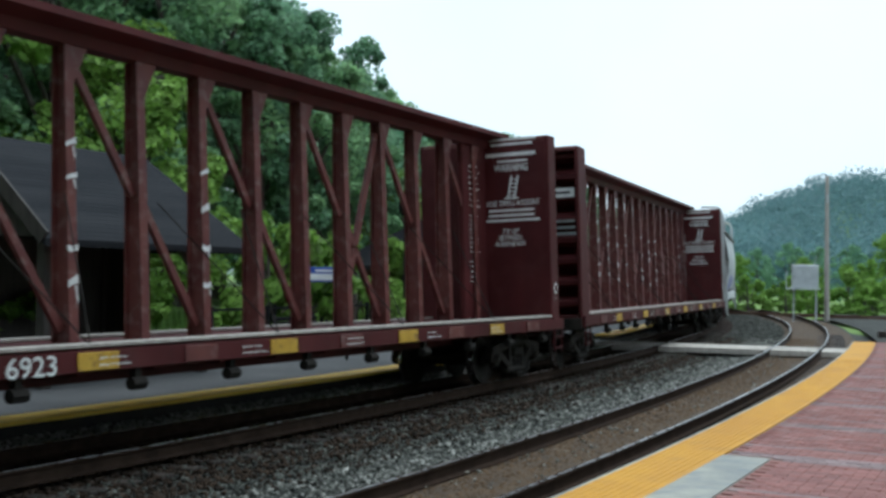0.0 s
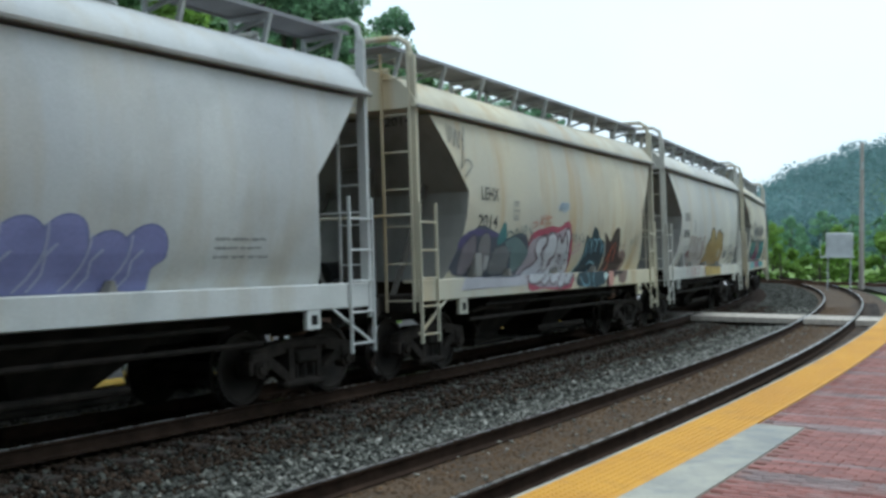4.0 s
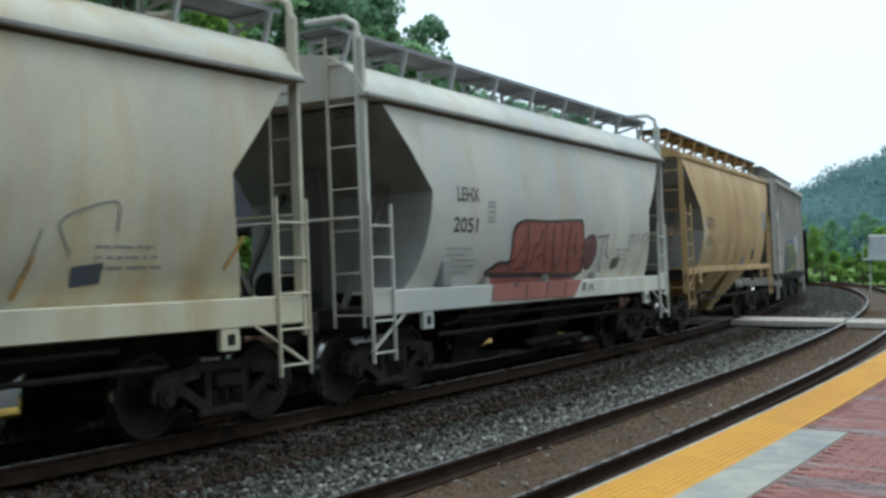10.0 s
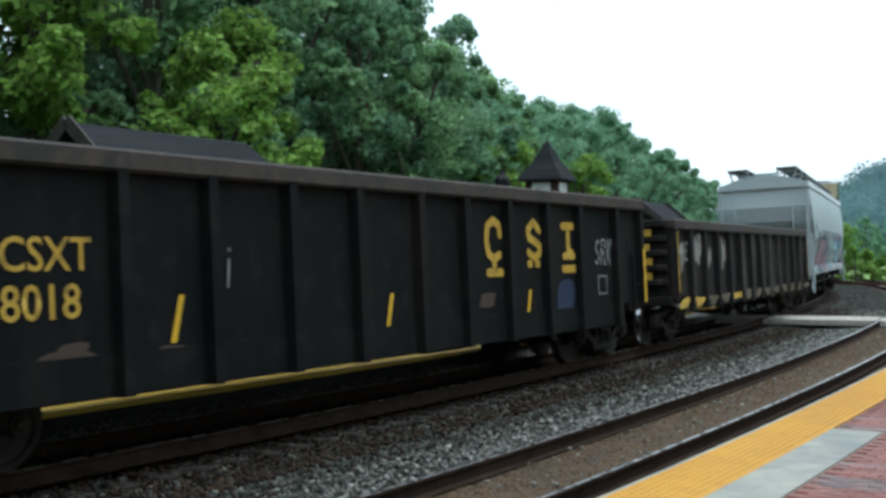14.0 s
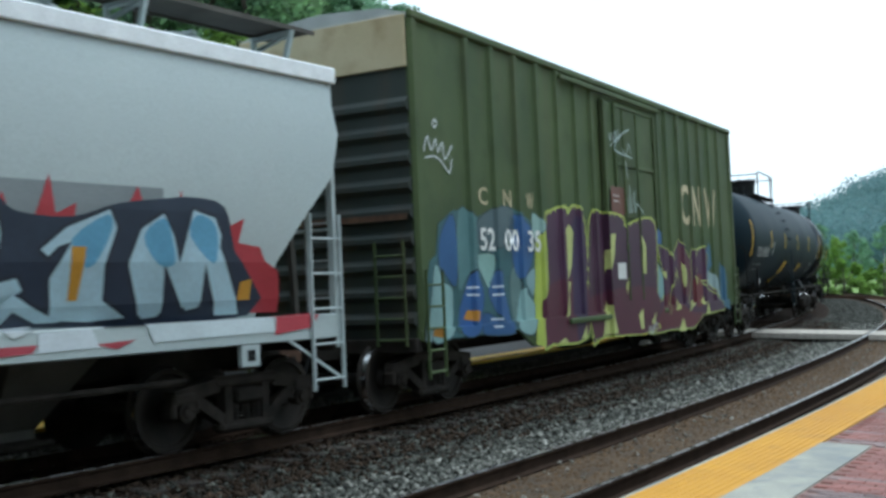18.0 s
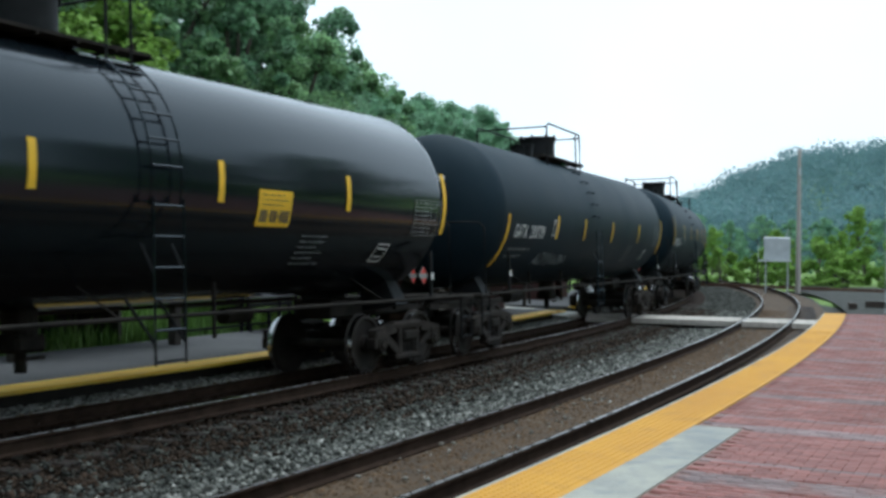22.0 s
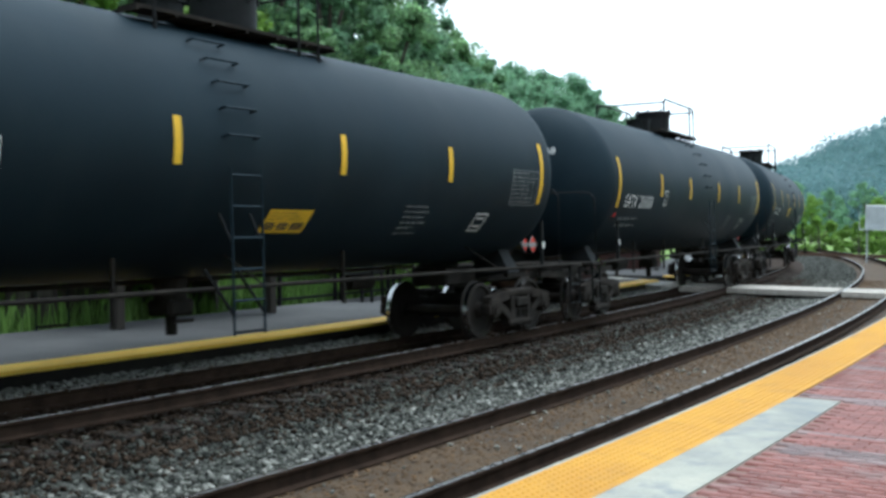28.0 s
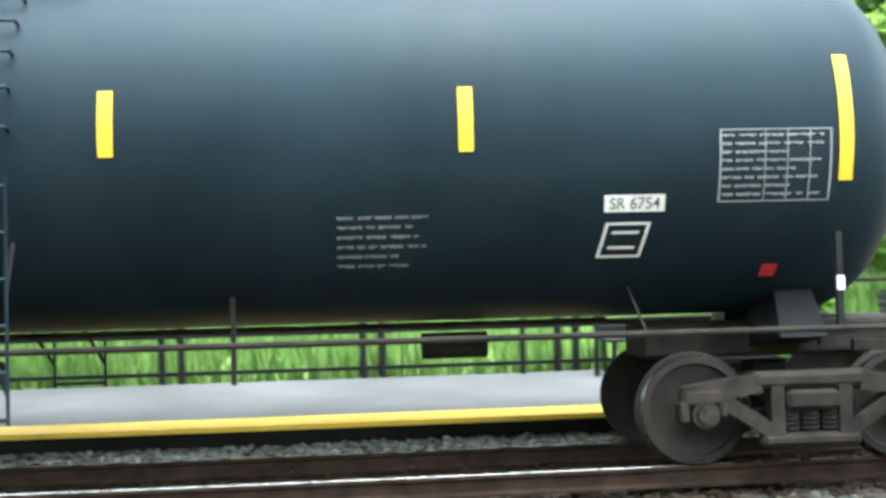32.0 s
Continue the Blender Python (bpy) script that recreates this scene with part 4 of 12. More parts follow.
def tree(label, height, spread, seed, mat, leaf=0.16, per=260, clumps=46, trunk_h=0.3, shape=1.0):
    """A tree: tapered trunk, limbs and a crown of leaf clumps with gaps."""
    r = random.Random(seed)
    t = thing("tree", label, "tree", "trees")
    mb = MB()
    base = 0.018 * height + 0.05
    lean = (r.uniform(-0.3, 0.3), r.uniform(-0.3, 0.3))
    pts = [(lean[0] * k / 6 * height * 0.12, lean[1] * k / 6 * height * 0.12, height * 0.8 * k / 6) for k in range(7)]
    rings = []
    for i, p in enumerate(pts):
        q = base * (1 - 0.13 * i) * (1.35 if i == 0 else 1)
        rings.append([(p[0] + q * math.cos(a * math.pi / 4), p[1] + q * math.sin(a * math.pi / 4), p[2]) for a in range(8)])
    mb.loft(rings)
    part("trunk", mb, M["bark"], t, smooth=True)
    cs, rs = [], []
    for k in range(clumps):
        f = trunk_h + (1 - trunk_h) * (k + r.random()) / clumps
        u = (f - trunk_h) / (1 - trunk_h)
        env = spread * (math.sin(math.pi * min(1, u * 0.86 + 0.14)) ** 0.6) * shape
        a = r.uniform(0, 6.283)
        far = r.random() < 0.3
        q = env * (r.uniform(0.95, 1.2) if far else r.uniform(0.2, 1.0))
        cs.append((q * math.cos(a) + pts[3][0], q * math.sin(a) + pts[3][1], height * f - 0.04 * height))
        rs.append(spread * (r.uniform(0.06, 0.13) if far else r.uniform(0.1, 0.26)))
    for k in range(0, clumps, max(3, clumps // 10)):
        c = cs[k]
        z0 = min(c[2] * 0.8, height * 0.7)
        mb = MB()
        mb.tube([(pts[2][0], pts[2][1], max(height * 0.15, z0 - spread * 0.5)), (c[0] * 0.5, c[1] * 0.5, z0), c], base * 0.3, 5)
        part("limb", mb, M["bark"], t)
    v, f = leaf_cloud(cs, rs, per, leaf, seed)
    me = np_mesh("crown", v, quads=f)
    me.materials.append(M[mat])
    part("crown", me, None, t)
    return t


def polar(az, dist, z=None):
    x, y = dist * math.sin(radians(az)), dist * math.cos(radians(az))
    return x, y, float(terrain([x], [y])[0]) if z is None else z


rt = random.Random(11)
TREES = [
    tree("tall broadleaf tree with dark green airy crown", 15.0, 4.2, 1, "leaf_dark", 0.14, 190, 100, 0.2),
    tree("tall broadleaf tree with mid-green crown", 12.5, 3.8, 2, "leaf_mid", 0.13, 190, 90, 0.15),
    tree("broadleaf tree with bright green crown", 8.0, 2.8, 3, "leaf_light", 0.12, 190, 64, 0.12),
    tree("slender tree with dark green crown", 13.5, 2.9, 4, "leaf_dark", 0.14, 170, 80, 0.16),
    tree("round-topped tree with mid-green crown", 10.0, 3.6, 5, "leaf_mid", 0.14, 190, 76, 0.1),
    tree("tall blue-green tree, leaves tinted for haze", 14.0, 3.6, 6, "leaf_haze", 0.14, 180, 90, 0.15),
    tree("round pale green tree, leaves tinted for haze", 10.5, 3.6, 7, "leaf_haze", 0.14, 180, 76, 0.1),
]
USED = [False] * len(TREES)


def plant(k, az, dist, scale=1.0, turn=None, dz=0.0):
    x, y, z = polar(az, dist)
    m = pose(x, y, z - 0.1 + dz, 0, 0, turn if turn is not None else rt.uniform(0, 360))
    if not USED[k]:
        USED[k] = True
        TREES[k].matrix_basis = m @ Matrix.Scale(scale, 4)
        return TREES[k]
    o = copy_thing(TREES[k], m)
    o.scale = (scale, scale, scale * rt.uniform(0.95, 1.05))
    return o


# how high the treetops stand over the horizon, in degrees, along the skyline
SKY_AZ = (-80, -45, -30, -20, -15.5, -13, -11.5, -10, -8, -5, -3.5, -1.8, 0.7, 2.4)
SKY_UP = (28, 28, 23.5, 17.5, 13.8, 11.6, 9.2, 8.4, 8.1, 7.6, 6.6, 5.3, 3.6, 2.8)
TALL = (15.0, 12.5, 8.0, 13.5, 10.0, 14.0, 10.5)


def skyline(az, dist, k):
    up = float(np.interp(az + 0.9, SKY_AZ, SKY_UP)) * rt.uniform(0.9, 1.03)
    if k == 2:
        up *= 0.72
    return (2 + dist * math.tan(radians(up)) - polar(az, dist)[2]) / TALL[k]


# the wood behind the far platform: azimuth, distance, kind, scale
for az, dist, k, sc in (
        (-80, 27, 0, 1.0), (-72, 25, 1, 1.0), (-66, 29, 3, 1.05), (-61, 24, 2, 1.0), (-57, 30, 0, 1.0), (-52, 26, 1, 1.05), (-48, 31, 3, 1.1), (-45, 25, 2, 1.1),
        (-42, 33, 0, 1.05), (-39, 27, 1, 1.0), (-36, 32, 0, 1.1), (-33.5, 28, 2, 1.05), (-31, 35, 3, 1.15), (-28.5, 30, 1, 1.1), (-26, 37, 0, 1.05), (-24.5, 31, 2, 1.0),
        (-22, 36, 1, 1.12), (-20, 41, 0, 1.0), (-18, 36, 3, 0.92), (-16.5, 42, 0, 0.84), (-15, 38, 1, 0.9), (-13.3, 44, 3, 0.78), (-12, 47, 4, 0.95), (-10.5, 52, 1, 0.85),
        (-9, 56, 4, 0.95), (-7.6, 60, 3, 0.75), (-6.2, 62, 0, 0.68), (-4.8, 68, 3, 0.78), (-3.6, 72, 1, 0.72), (-2.4, 78, 4, 0.72), (-1.2, 82, 1, 0.55), (0.0, 90, 4, 0.6), (1.2, 96, 4, 0.55), (2.4, 104, 1, 0.48),
        (-17.2, 47, 2, 1.0), (-11.2, 58, 1, 1), (-9.8, 62, 0, 1), (-8.3, 66, 1, 1), (-6.9, 70, 4, 1), (-5.5, 74, 0, 1), (-4.2, 80, 4, 1), (-3.0, 84, 0, 1), (-13.9, 52, 2, 1), (-10.4, 44, 2, 1), (-6.4, 54, 2, 1), (-1.8, 90, 4, 1), (-0.6, 94, 1, 1), (-70, 40, 0, 1.2), (-50, 42, 0, 1.25), (-40, 45, 3, 1.3), (-30, 48, 0, 1.2), (-20, 54, 1, 1.1), (-60, 38, 1, 1.2), (-25, 46, 3, 1.2), (-14, 58, 0, 0.9)):
    # far trees switch to the kinds with haze in the leaf colour
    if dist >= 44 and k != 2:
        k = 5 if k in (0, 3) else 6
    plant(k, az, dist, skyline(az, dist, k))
plant(2, -25.0, 27, 0.86)
# single tops that stand out of the skyline
for az, dist, k, up in ((-15.2, 41, 0, 13.9), (-13.1, 46, 3, 11.6), (-11.6, 50, 1, 9.6), (-8.7, 64, 5, 7.9), (-5.3, 72, 5, 7.3), (-6.6, 70, 6, 6.6)):
    plant(k, az, dist, (2 + dist * math.tan(radians(up)) - polar(az, dist)[2]) / TALL[k])
# unseen trees behind the platform and up the line, sized to block sky light
for k2 in range(26):
    plant((0, 3, 1, 0, 4)[k2 % 5], 78 + k2 * 7.6, 19 + 4 * (k2 % 3), (1.0, 0.9, 1.05, 0.95, 1.15)[k2 % 5] * (1.45 if k2 > 9 else 1.3))
# four more added out of view, to keep bright horizon off the car sides
for k2 in range(4):
    plant((0, 3, 1, 0)[k2], 28 + k2 * 5.5, 44 - 2.2 * k2 + 4 * (k2 % 2), 1.25)
# bright bushes before the wood and beside the station
BUSH = tree("low bright green bush", 2.4, 1.5, 21, "leaf_light", 0.1, 240, 26, 0.05, 1.1)
first_bush = True
for az, dist, sc in ((-46, 19, 1.0), (-38, 20, 1.1), (-33, 21.5, 1.2), (-29, 22, 0.9), (-17.5, 27, 1.2), (-15.5, 28, 1.3), (-13, 30, 1.2), (-5, 46, 1.2), (-3, 50, 1.3),
                     (4.5, 88, 1.0), (5.6, 84, 0.7), (6.6, 88, 1.1), (7.6, 92, 0.8), (8.4, 86, 0.9), (10.2, 88, 0.7), (11.2, 82, 1.3), (12.3, 90, 0.9), (13.3, 86, 1.2), (14.3, 84, 0.8), (15.4, 88, 1.3), (16.5, 84, 1.1), (18, 86, 1.4), (9.2, 94, 1.2), (3.4, 92, 1.2), (2.4, 96, 1.3)):
    x, y, z = polar(az, dist)
    m = pose(x, y, z - 0.1, 0, 0, rt.uniform(0, 360))
    if first_bush:
        BUSH.matrix_basis = m
        BUSH["category"] = "bush"
        first_bush = False
    else:
        o = copy_thing(BUSH, m)
        o.scale = (sc, sc, sc * rt.uniform(0.85, 1.15))
for az, dist, sc in ((9.8, 78, 0.6), (12.0, 76, 0.8), (14.9, 76, 0.7), (16.9, 74, 0.8), (18.5, 72, 0.9)):
    x, y, z = polar(az, dist)
    o = copy_thing(BUSH, pose(x, y, z - 0.1, 0, 0, rt.uniform(0, 360)))
    o.scale = (sc * 1.3, sc * 1.3, sc * rt.uniform(0.7, 1.0))
# mid-distance trees under the hill, mostly the haze-tinted kind
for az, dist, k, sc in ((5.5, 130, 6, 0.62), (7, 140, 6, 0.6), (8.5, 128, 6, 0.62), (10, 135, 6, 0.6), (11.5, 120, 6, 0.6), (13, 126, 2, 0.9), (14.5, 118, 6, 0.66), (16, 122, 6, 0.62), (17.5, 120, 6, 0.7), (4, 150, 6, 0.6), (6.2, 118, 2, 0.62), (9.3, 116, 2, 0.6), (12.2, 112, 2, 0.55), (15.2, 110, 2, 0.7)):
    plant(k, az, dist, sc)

# far wooded hill: one joined canopy, with haze in its leaf colour
g = np.random.default_rng(5)
n = 1350
az = g.uniform(-14, 32, n)
dist = 165 + 330 * g.random(n) ** 0.75
hx, hy = dist * np.sin(np.radians(az)), dist * np.cos(np.radians(az))
hz = terrain(hx, hy)
hr = g.uniform(3.2, 6.6, n)
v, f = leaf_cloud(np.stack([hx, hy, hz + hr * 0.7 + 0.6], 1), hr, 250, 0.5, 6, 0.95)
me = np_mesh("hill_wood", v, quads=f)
me.materials.append(M["leaf_hill_haze"])
tagged(new("hill_wood", me), "distant wooded hillside, tinted blue-green for haze", "wood", kind="stuff")

# tall grass behind the far platform
g = np.random.default_rng(8)
n = 26000
s = -20 + 62 * g.random(n)
o = FAR_BACK + 0.12 + 5.5 * g.random(n) ** 1.3
p = along_np(s, o, np.zeros(n))
p[:, 2] = terrain(p[:, 0], p[:, 1]) - 0.02
a = g.random(n) * 6.283
h = 0.22 + 0.5 * g.random(n)
w = 0.022 + 0.03 * g.random(n)
dx = np.stack([np.cos(a), np.sin(a), 0 * a], 1)
tip = p + np.stack([(g.random(n) - 0.5) * 0.3, (g.random(n) - 0.5) * 0.3, h], 1)
v = np.stack([p - dx * w[:, None], p + dx * w[:, None], tip], 1).reshape(-1, 3)
me = np_mesh("tall_grass", v, tris=np.arange(3 * n).reshape(-1, 3))
me.materials.append(M["blade"])
tagged(new("tall_grass", me), "tall bright green grass behind the fence", "grass", kind="stuff")

# ---- station things ----
def fence_run(s0, s1, off):
    f = thing("fence", "black metal rail fence behind the far platform", "fence")
    n = max(1, round((s1 - s0) / 2.6))
    ss = [s0 + (s1 - s0) * k / n for k in range(n + 1)]
    for k, s in enumerate(ss):
        mb = MB()
        for d in (0.0, 0.26):
            p = along(s + d, off)
            mb.box(p.x - 0.04, p.x + 0.04, p.y - 0.04, p.y + 0.04, FAR_TOP - 0.25, FAR_TOP + 1.15, 0.008)
        part("post", mb, M["black_paint"], f)
        if k < n:
            for z in (0.12, 0.6, 1.08):
                mb = MB()
                a, b = along(s, off), along(ss[k + 1], off)
                mb.beam((a.x, a.y, FAR_TOP + z), (b.x, b.y, FAR_TOP + z), 0.04, 0.05)
                part("rail", mb, M["black_paint"], f)


fence_run(-24, 8.5, FAR_BACK + 0.05)
fence_run(17.5, 24.5, FAR_BACK + 0.05)
fence_run(38, 60, FAR_BACK + 0.05)


def bench(s, off):
    b = thing("bench", "dark metal platform bench", "bench", "platform benches", at=station(s, off, FAR_TOP, 0))
    mb = MB()
    for k in range(5):
        mb.box(-0.9, 0.9, -0.22 + k * 0.1, -0.14 + k * 0.1, 0.43, 0.46, 0.008)
    part("seat", mb, M["black_paint"], b)
    mb = MB()
    for k in range(4):
        mb.box(-0.9, 0.9, 0.26 + k * 0.02, 0.29 + k * 0.02, 0.52 + k * 0.1, 0.6 + k * 0.1, 0.008)
    part("backrest", mb, M["black_paint"], b)
    for x in (-0.8, 0.8):
        mb = MB()
        mb.beam((x, -0.2, 0), (x, -0.18, 0.44), 0.05, 0.05)
        mb.beam((x, 0.26, 0), (x, 0.36, 0.95), 0.05, 0.05)
        mb.beam((x, -0.2, 0.43), (x, 0.28, 0.43), 0.05, 0.04)
        part("leg", mb, M["black_paint"], b)


for s in (4.5, 8.6, 20.5):
    bench(s, FAR_BACK - 0.55)


def station_sign(s, off, h=2.25):
    b = thing("station_sign", "blue and white station name sign on two black posts", "sign", at=station(s, off, FAR_TOP, -32))
    for x in (-0.5, 0.5):
        mb = MB()
        mb.tube([(x, 0, 0), (x, 0, h)], 0.035, 8)
        part("post", mb, M["black_paint"], b)
    mb = MB()
    mb.box(-0.55, 0.55, -0.03, 0.03, h - 0.32, h, 0.008)
    part("panel", mb, M["sign_blue"], b)
    mb = MB()
    mb.box(-0.5, 0.5, -0.036, -0.031, h - 0.28, h - 0.14)
    mb.box(-0.3, 0.35, -0.036, -0.031, h - 0.1, h - 0.05)
    part("lettering_bar", mb, M["sign_white"], b, "white bars of lettering")


station_sign(20.2, FAR_BACK - 1.2, 1.98)
station_sign(3.0, FAR_BACK - 0.4)


def platform_lamp(s, off, h=3.6, name="platform_lamp"):
    b = thing(name, "black platform lamp post with a lantern head", "lamp post", "platform lamps", at=station(s, off, FAR_TOP))
    mb = MB()
    mb.tube([(0, 0, 0), (0, 0, 0.3)], 0.09, 10)
    mb.tube([(0, 0, 0.3), (0, 0, h)], 0.05, 10)
    part("post", mb, M["black_paint"], b)
    mb = MB()
    mb.loft([[(q * math.cos(a * math.pi / 3), q * math.sin(a * math.pi / 3), z) for a in range(6)] for q, z in ((0.1, h), (0.19, h + 0.12), (0.2, h + 0.36), (0.06, h + 0.5), (0.015, h + 0.62))])
    part("lantern", mb, M["black_paint"], b)
    mb = MB()
    mb.tube([(0, 0, h + 0.14), (0, 0, h + 0.34)], 0.17, 6)


platform_lamp(45.2, FAR_BACK - 2.4, 3.5)
platform_lamp(26.0, FAR_BACK - 0.3, 3.4)


def shelter(s, off, length, depth, eave, ridge, label, brick=False, turn=0.0, hip=0.0, near_gable=False):
    """An open platform shelter under a shingle roof, gabled or hipped, its ridge along the track."""
    b = thing("platform_shelter", label, "shelter", at=station(s, off, FAR_TOP, turn))
    L2, D2, ov = length / 2, depth / 2, 0.55
    for sx in (-1, 1):
        for sy in (-1, 1):
            mb = MB()
            mb.box(sx * (L2 - 0.1) - 0.09, sx * (L2 - 0.1) + 0.09, sy * (D2 - 0.1) - 0.09, sy * (D2 - 0.1) + 0.09, 0, eave, 0.015)
            part("post", mb, M["dark_wood"], b)
            mb = MB()
            mb.beam((sx * (L2 - 0.1), sy * (D2 - 0.1), eave - 0.75), (sx * (L2 - 0.85), sy * (D2 - 0.1), eave - 0.08), 0.09, 0.1)
            part("knee_brace", mb, M["dark_wood"], b)
    mb = MB()
    mb.box(-L2, L2, D2 - 0.12, D2 - 0.02, 0, eave)
    part("back_wall", mb, M["wall_brick"] if brick else M["dark_wood"], b)
    for sx in (-1, 1):
        mb = MB()
        mb.box(sx * L2, sx * (L2 - 0.1), -D2 * (1.0 if brick else -0.1), D2, 0, eave if brick else eave * 0.98)
        part("side_wall", mb, M["wall_brick"] if brick else M["dark_wood"], b)
    if brick:
        mb = MB()
        mb.box(-L2, -0.5, -D2, -D2 + 0.1, 0, eave)
        mb.box(0.6, L2, -D2, -D2 + 0.1, 0, eave)
        part("front_wall", mb, M["wall_brick"], b)
    ev, xr = eave - 0.12, L2 + ov - hip
    xl = L2 + ov if near_gable else xr
    faces = [[(-xl, 0), (xr, 0), (L2 + ov, sy * (D2 + ov)), (-L2 - ov, sy * (D2 + ov))] for sy in (-1, 1)]
    if hip:
        faces += [[(sx * xr, 0), (sx * xr, 0), (sx * (L2 + ov), D2 + ov), (sx * (L2 + ov), -D2 - ov)] for sx in ((1,) if near_gable else (-1, 1))]
    for a, c, d, e in faces:
        for z in (0.0,):
            mb = MB()
            mb.add([(*a, ridge), (*c, ridge), (*d, ev), (*e, ev), (*a, ridge - 0.1), (*c, ridge - 0.1), (*d, ev - 0.1), (*e, ev - 0.1)],
                   [(0, 1, 2, 3), (4, 5, 6, 7), (0, 1, 5, 4), (1, 2, 6, 5), (2, 3, 7, 6), (3, 0, 4, 7)])
            part("roof_slope", mb, M["shingle"], b)
        n = 24
        for k in range(n):
            f0, f1 = k / n, (k + 1) / n
            at = lambda p, q, f, dz: (p[0] + (q[0] - p[0]) * f, p[1] + (q[1] - p[1]) * f, ridge + (ev - ridge) * f + dz)
            mb = MB()
            mb.add([at(a, e, f0, 0.006), at(c, d, f0, 0.006), at(c, d, f1, 0.01), at(a, e, f1, 0.01), at(c, d, f1, 0.002), at(a, e, f1, 0.002)], [(0, 1, 2, 3), (3, 2, 4, 5)])
            part("shingle_course", mb, M["shingle"], b)
    if hip and not near_gable:
        return b
    for sx in ((-1,) if near_gable else (-1, 1)):
        mb = MB()
        mb.prism([(-D2, eave - 0.05), (D2, eave - 0.05), (0, ridge - 0.12)], sx * (L2 - 0.02), sx * (L2 - 0.1), "x")
        part("gable", mb, M["dark_wood"], b)
        mb = MB()
        for sy in (-1, 1):
            mb.beam((sx * (L2 + ov), 0, ridge + 0.02), (sx * (L2 + ov), sy * (D2 + ov), eave - 0.1), 0.05, 0.22)
        part("bargeboard", mb, M["dark_wood"], b)
    return b


shelter(14.25, FAR_BACK + 0.35, 4.0, 2.6, 2.4, 3.95, "dark timber platform shelter under a grey shingle roof", hip=0.9, near_gable=True)
shelter(42.0, FAR_BACK + 0.1, 3.6, 2.6, 2.3, 3.75, "small brick platform shelter with a dark gable roof", True)


def depot(s, off, turn=0.0):
    b = thing("station_house", "small red-brick station house with dark hipped roof and a square cupola", "station house", at=station(s, off, FAR_TOP, turn))
    L2, D2, eave, ridge = 2.2, 1.9, 2.25, 3.75
    for nm, x0, x1, y0, y1 in (("front", -L2, L2, -D2, -D2 + 0.25), ("back", -L2, L2, D2 - 0.25, D2), ("side_a", -L2, -L2 + 0.25, -D2 + 0.25, D2 - 0.25), ("side_b", L2 - 0.25, L2, -D2 + 0.25, D2 - 0.25)):
        mb = MB()
        mb.box(x0, x1, y0, y1, -0.3, eave)
        part("wall", mb, M["wall_brick"], b)
    for x, w, z0, z1, nm in ((-1.35, 0.7, 0.9, 1.95, "window"), (1.35, 0.7, 0.9, 1.95, "window"), (0.0, 1.0, 0.0, 2.15, "door")):
        mb = MB()
        mb.box(x - w / 2 - 0.08, x + w / 2 + 0.08, -D2 - 0.05, -D2 - 0.003, z0, z1 + 0.08, 0.01)
        fr = part(nm, mb, M["dark_wood"], b, "dark painted frame")
        mb = MB()
        mb.box(x - w / 2, x + w / 2, -D2 - 0.062, -D2 - 0.053, z0 + 0.06, z1)
        part("pane", mb, M["glass"] if nm == "window" else M["dark_wood"], fr)
    for y in (-0.9, 0.9):
        mb = MB()
        mb.box(-L2 - 0.05, -L2 - 0.003, y - 0.5, y + 0.5, 0.85, 2.2, 0.01)
        fr = part("window", mb, M["dark_wood"], b)
        mb = MB()
        mb.box(-L2 - 0.062, -L2 - 0.053, y - 0.42, y + 0.42, 0.93, 2.12)
        part("pane", mb, M["glass"], fr)
    ov = 0.75
    E = [(-L2 - ov, -D2 - ov), (L2 + ov, -D2 - ov), (L2 + ov, D2 + ov), (-L2 - ov, D2 + ov)]
    R = [(-L2 + 1.3, 0), (L2 - 1.3, 0)]
    ev = eave - 0.12
    mb = MB()
    vs = [(x, y, ev) for x, y in E] + [(x, y, ridge) for x, y in R] + [(x, y, ev - 0.14) for x, y in E]
    mb.add(vs, [(0, 1, 5, 4), (1, 2, 5), (2, 3, 4, 5), (3, 0, 4), (0, 6, 7, 1), (1, 7, 8, 2), (2, 8, 9, 3), (3, 9, 6, 0), (6, 9, 8, 7)])
    part("roof", mb, M["shingle"], b)
    for k in range(1, 24):
        f0 = k / 24
        mb = MB()
        zz = ev + (ridge - ev) * f0
        q = [(E[i][0] + ((R[0] if i in (0, 3) else R[1])[0] - E[i][0]) * f0, E[i][1] * (1 - f0)) for i in range(4)]
        for i in range(4):
            a, c = q[i], q[(i + 1) % 4]
            mb.beam((a[0], a[1], zz + 0.01), (c[0], c[1], zz + 0.004), 0.03, 0.018)
        part("shingle_course", mb, M["shingle"], b)
    mb = MB()
    mb.box(-0.5, 0.5, -0.5, 0.5, ridge - 0.6, ridge + 0.27)
    part("cupola", mb, M["wall_brick"], b)
    mb = MB()
    mb.box(-0.3, 0.3, -0.51, -0.503, ridge - 0.15, ridge + 0.2)
    mb.box(-0.51, -0.503, -0.3, 0.3, ridge - 0.15, ridge + 0.2)
    part("cupola_louvre", mb, M["white_paint"], b, "white louvre")
    mb = MB()
    mb.loft([[(x * q, y * q, z) for x, y in ((-1, -1), (1, -1), (1, 1), (-1, 1))] for q, z in ((0.72, ridge + 0.26), (0.7, ridge + 0.32), (0.34, ridge + 0.85), (0.02, ridge + 1.5))])
    part("cupola_roof", mb, M["shingle"], b)
    # low gabled porch at the near end
    zr, ze, xp = ev + 0.85, ev - 0.02, -L2 - 1.55
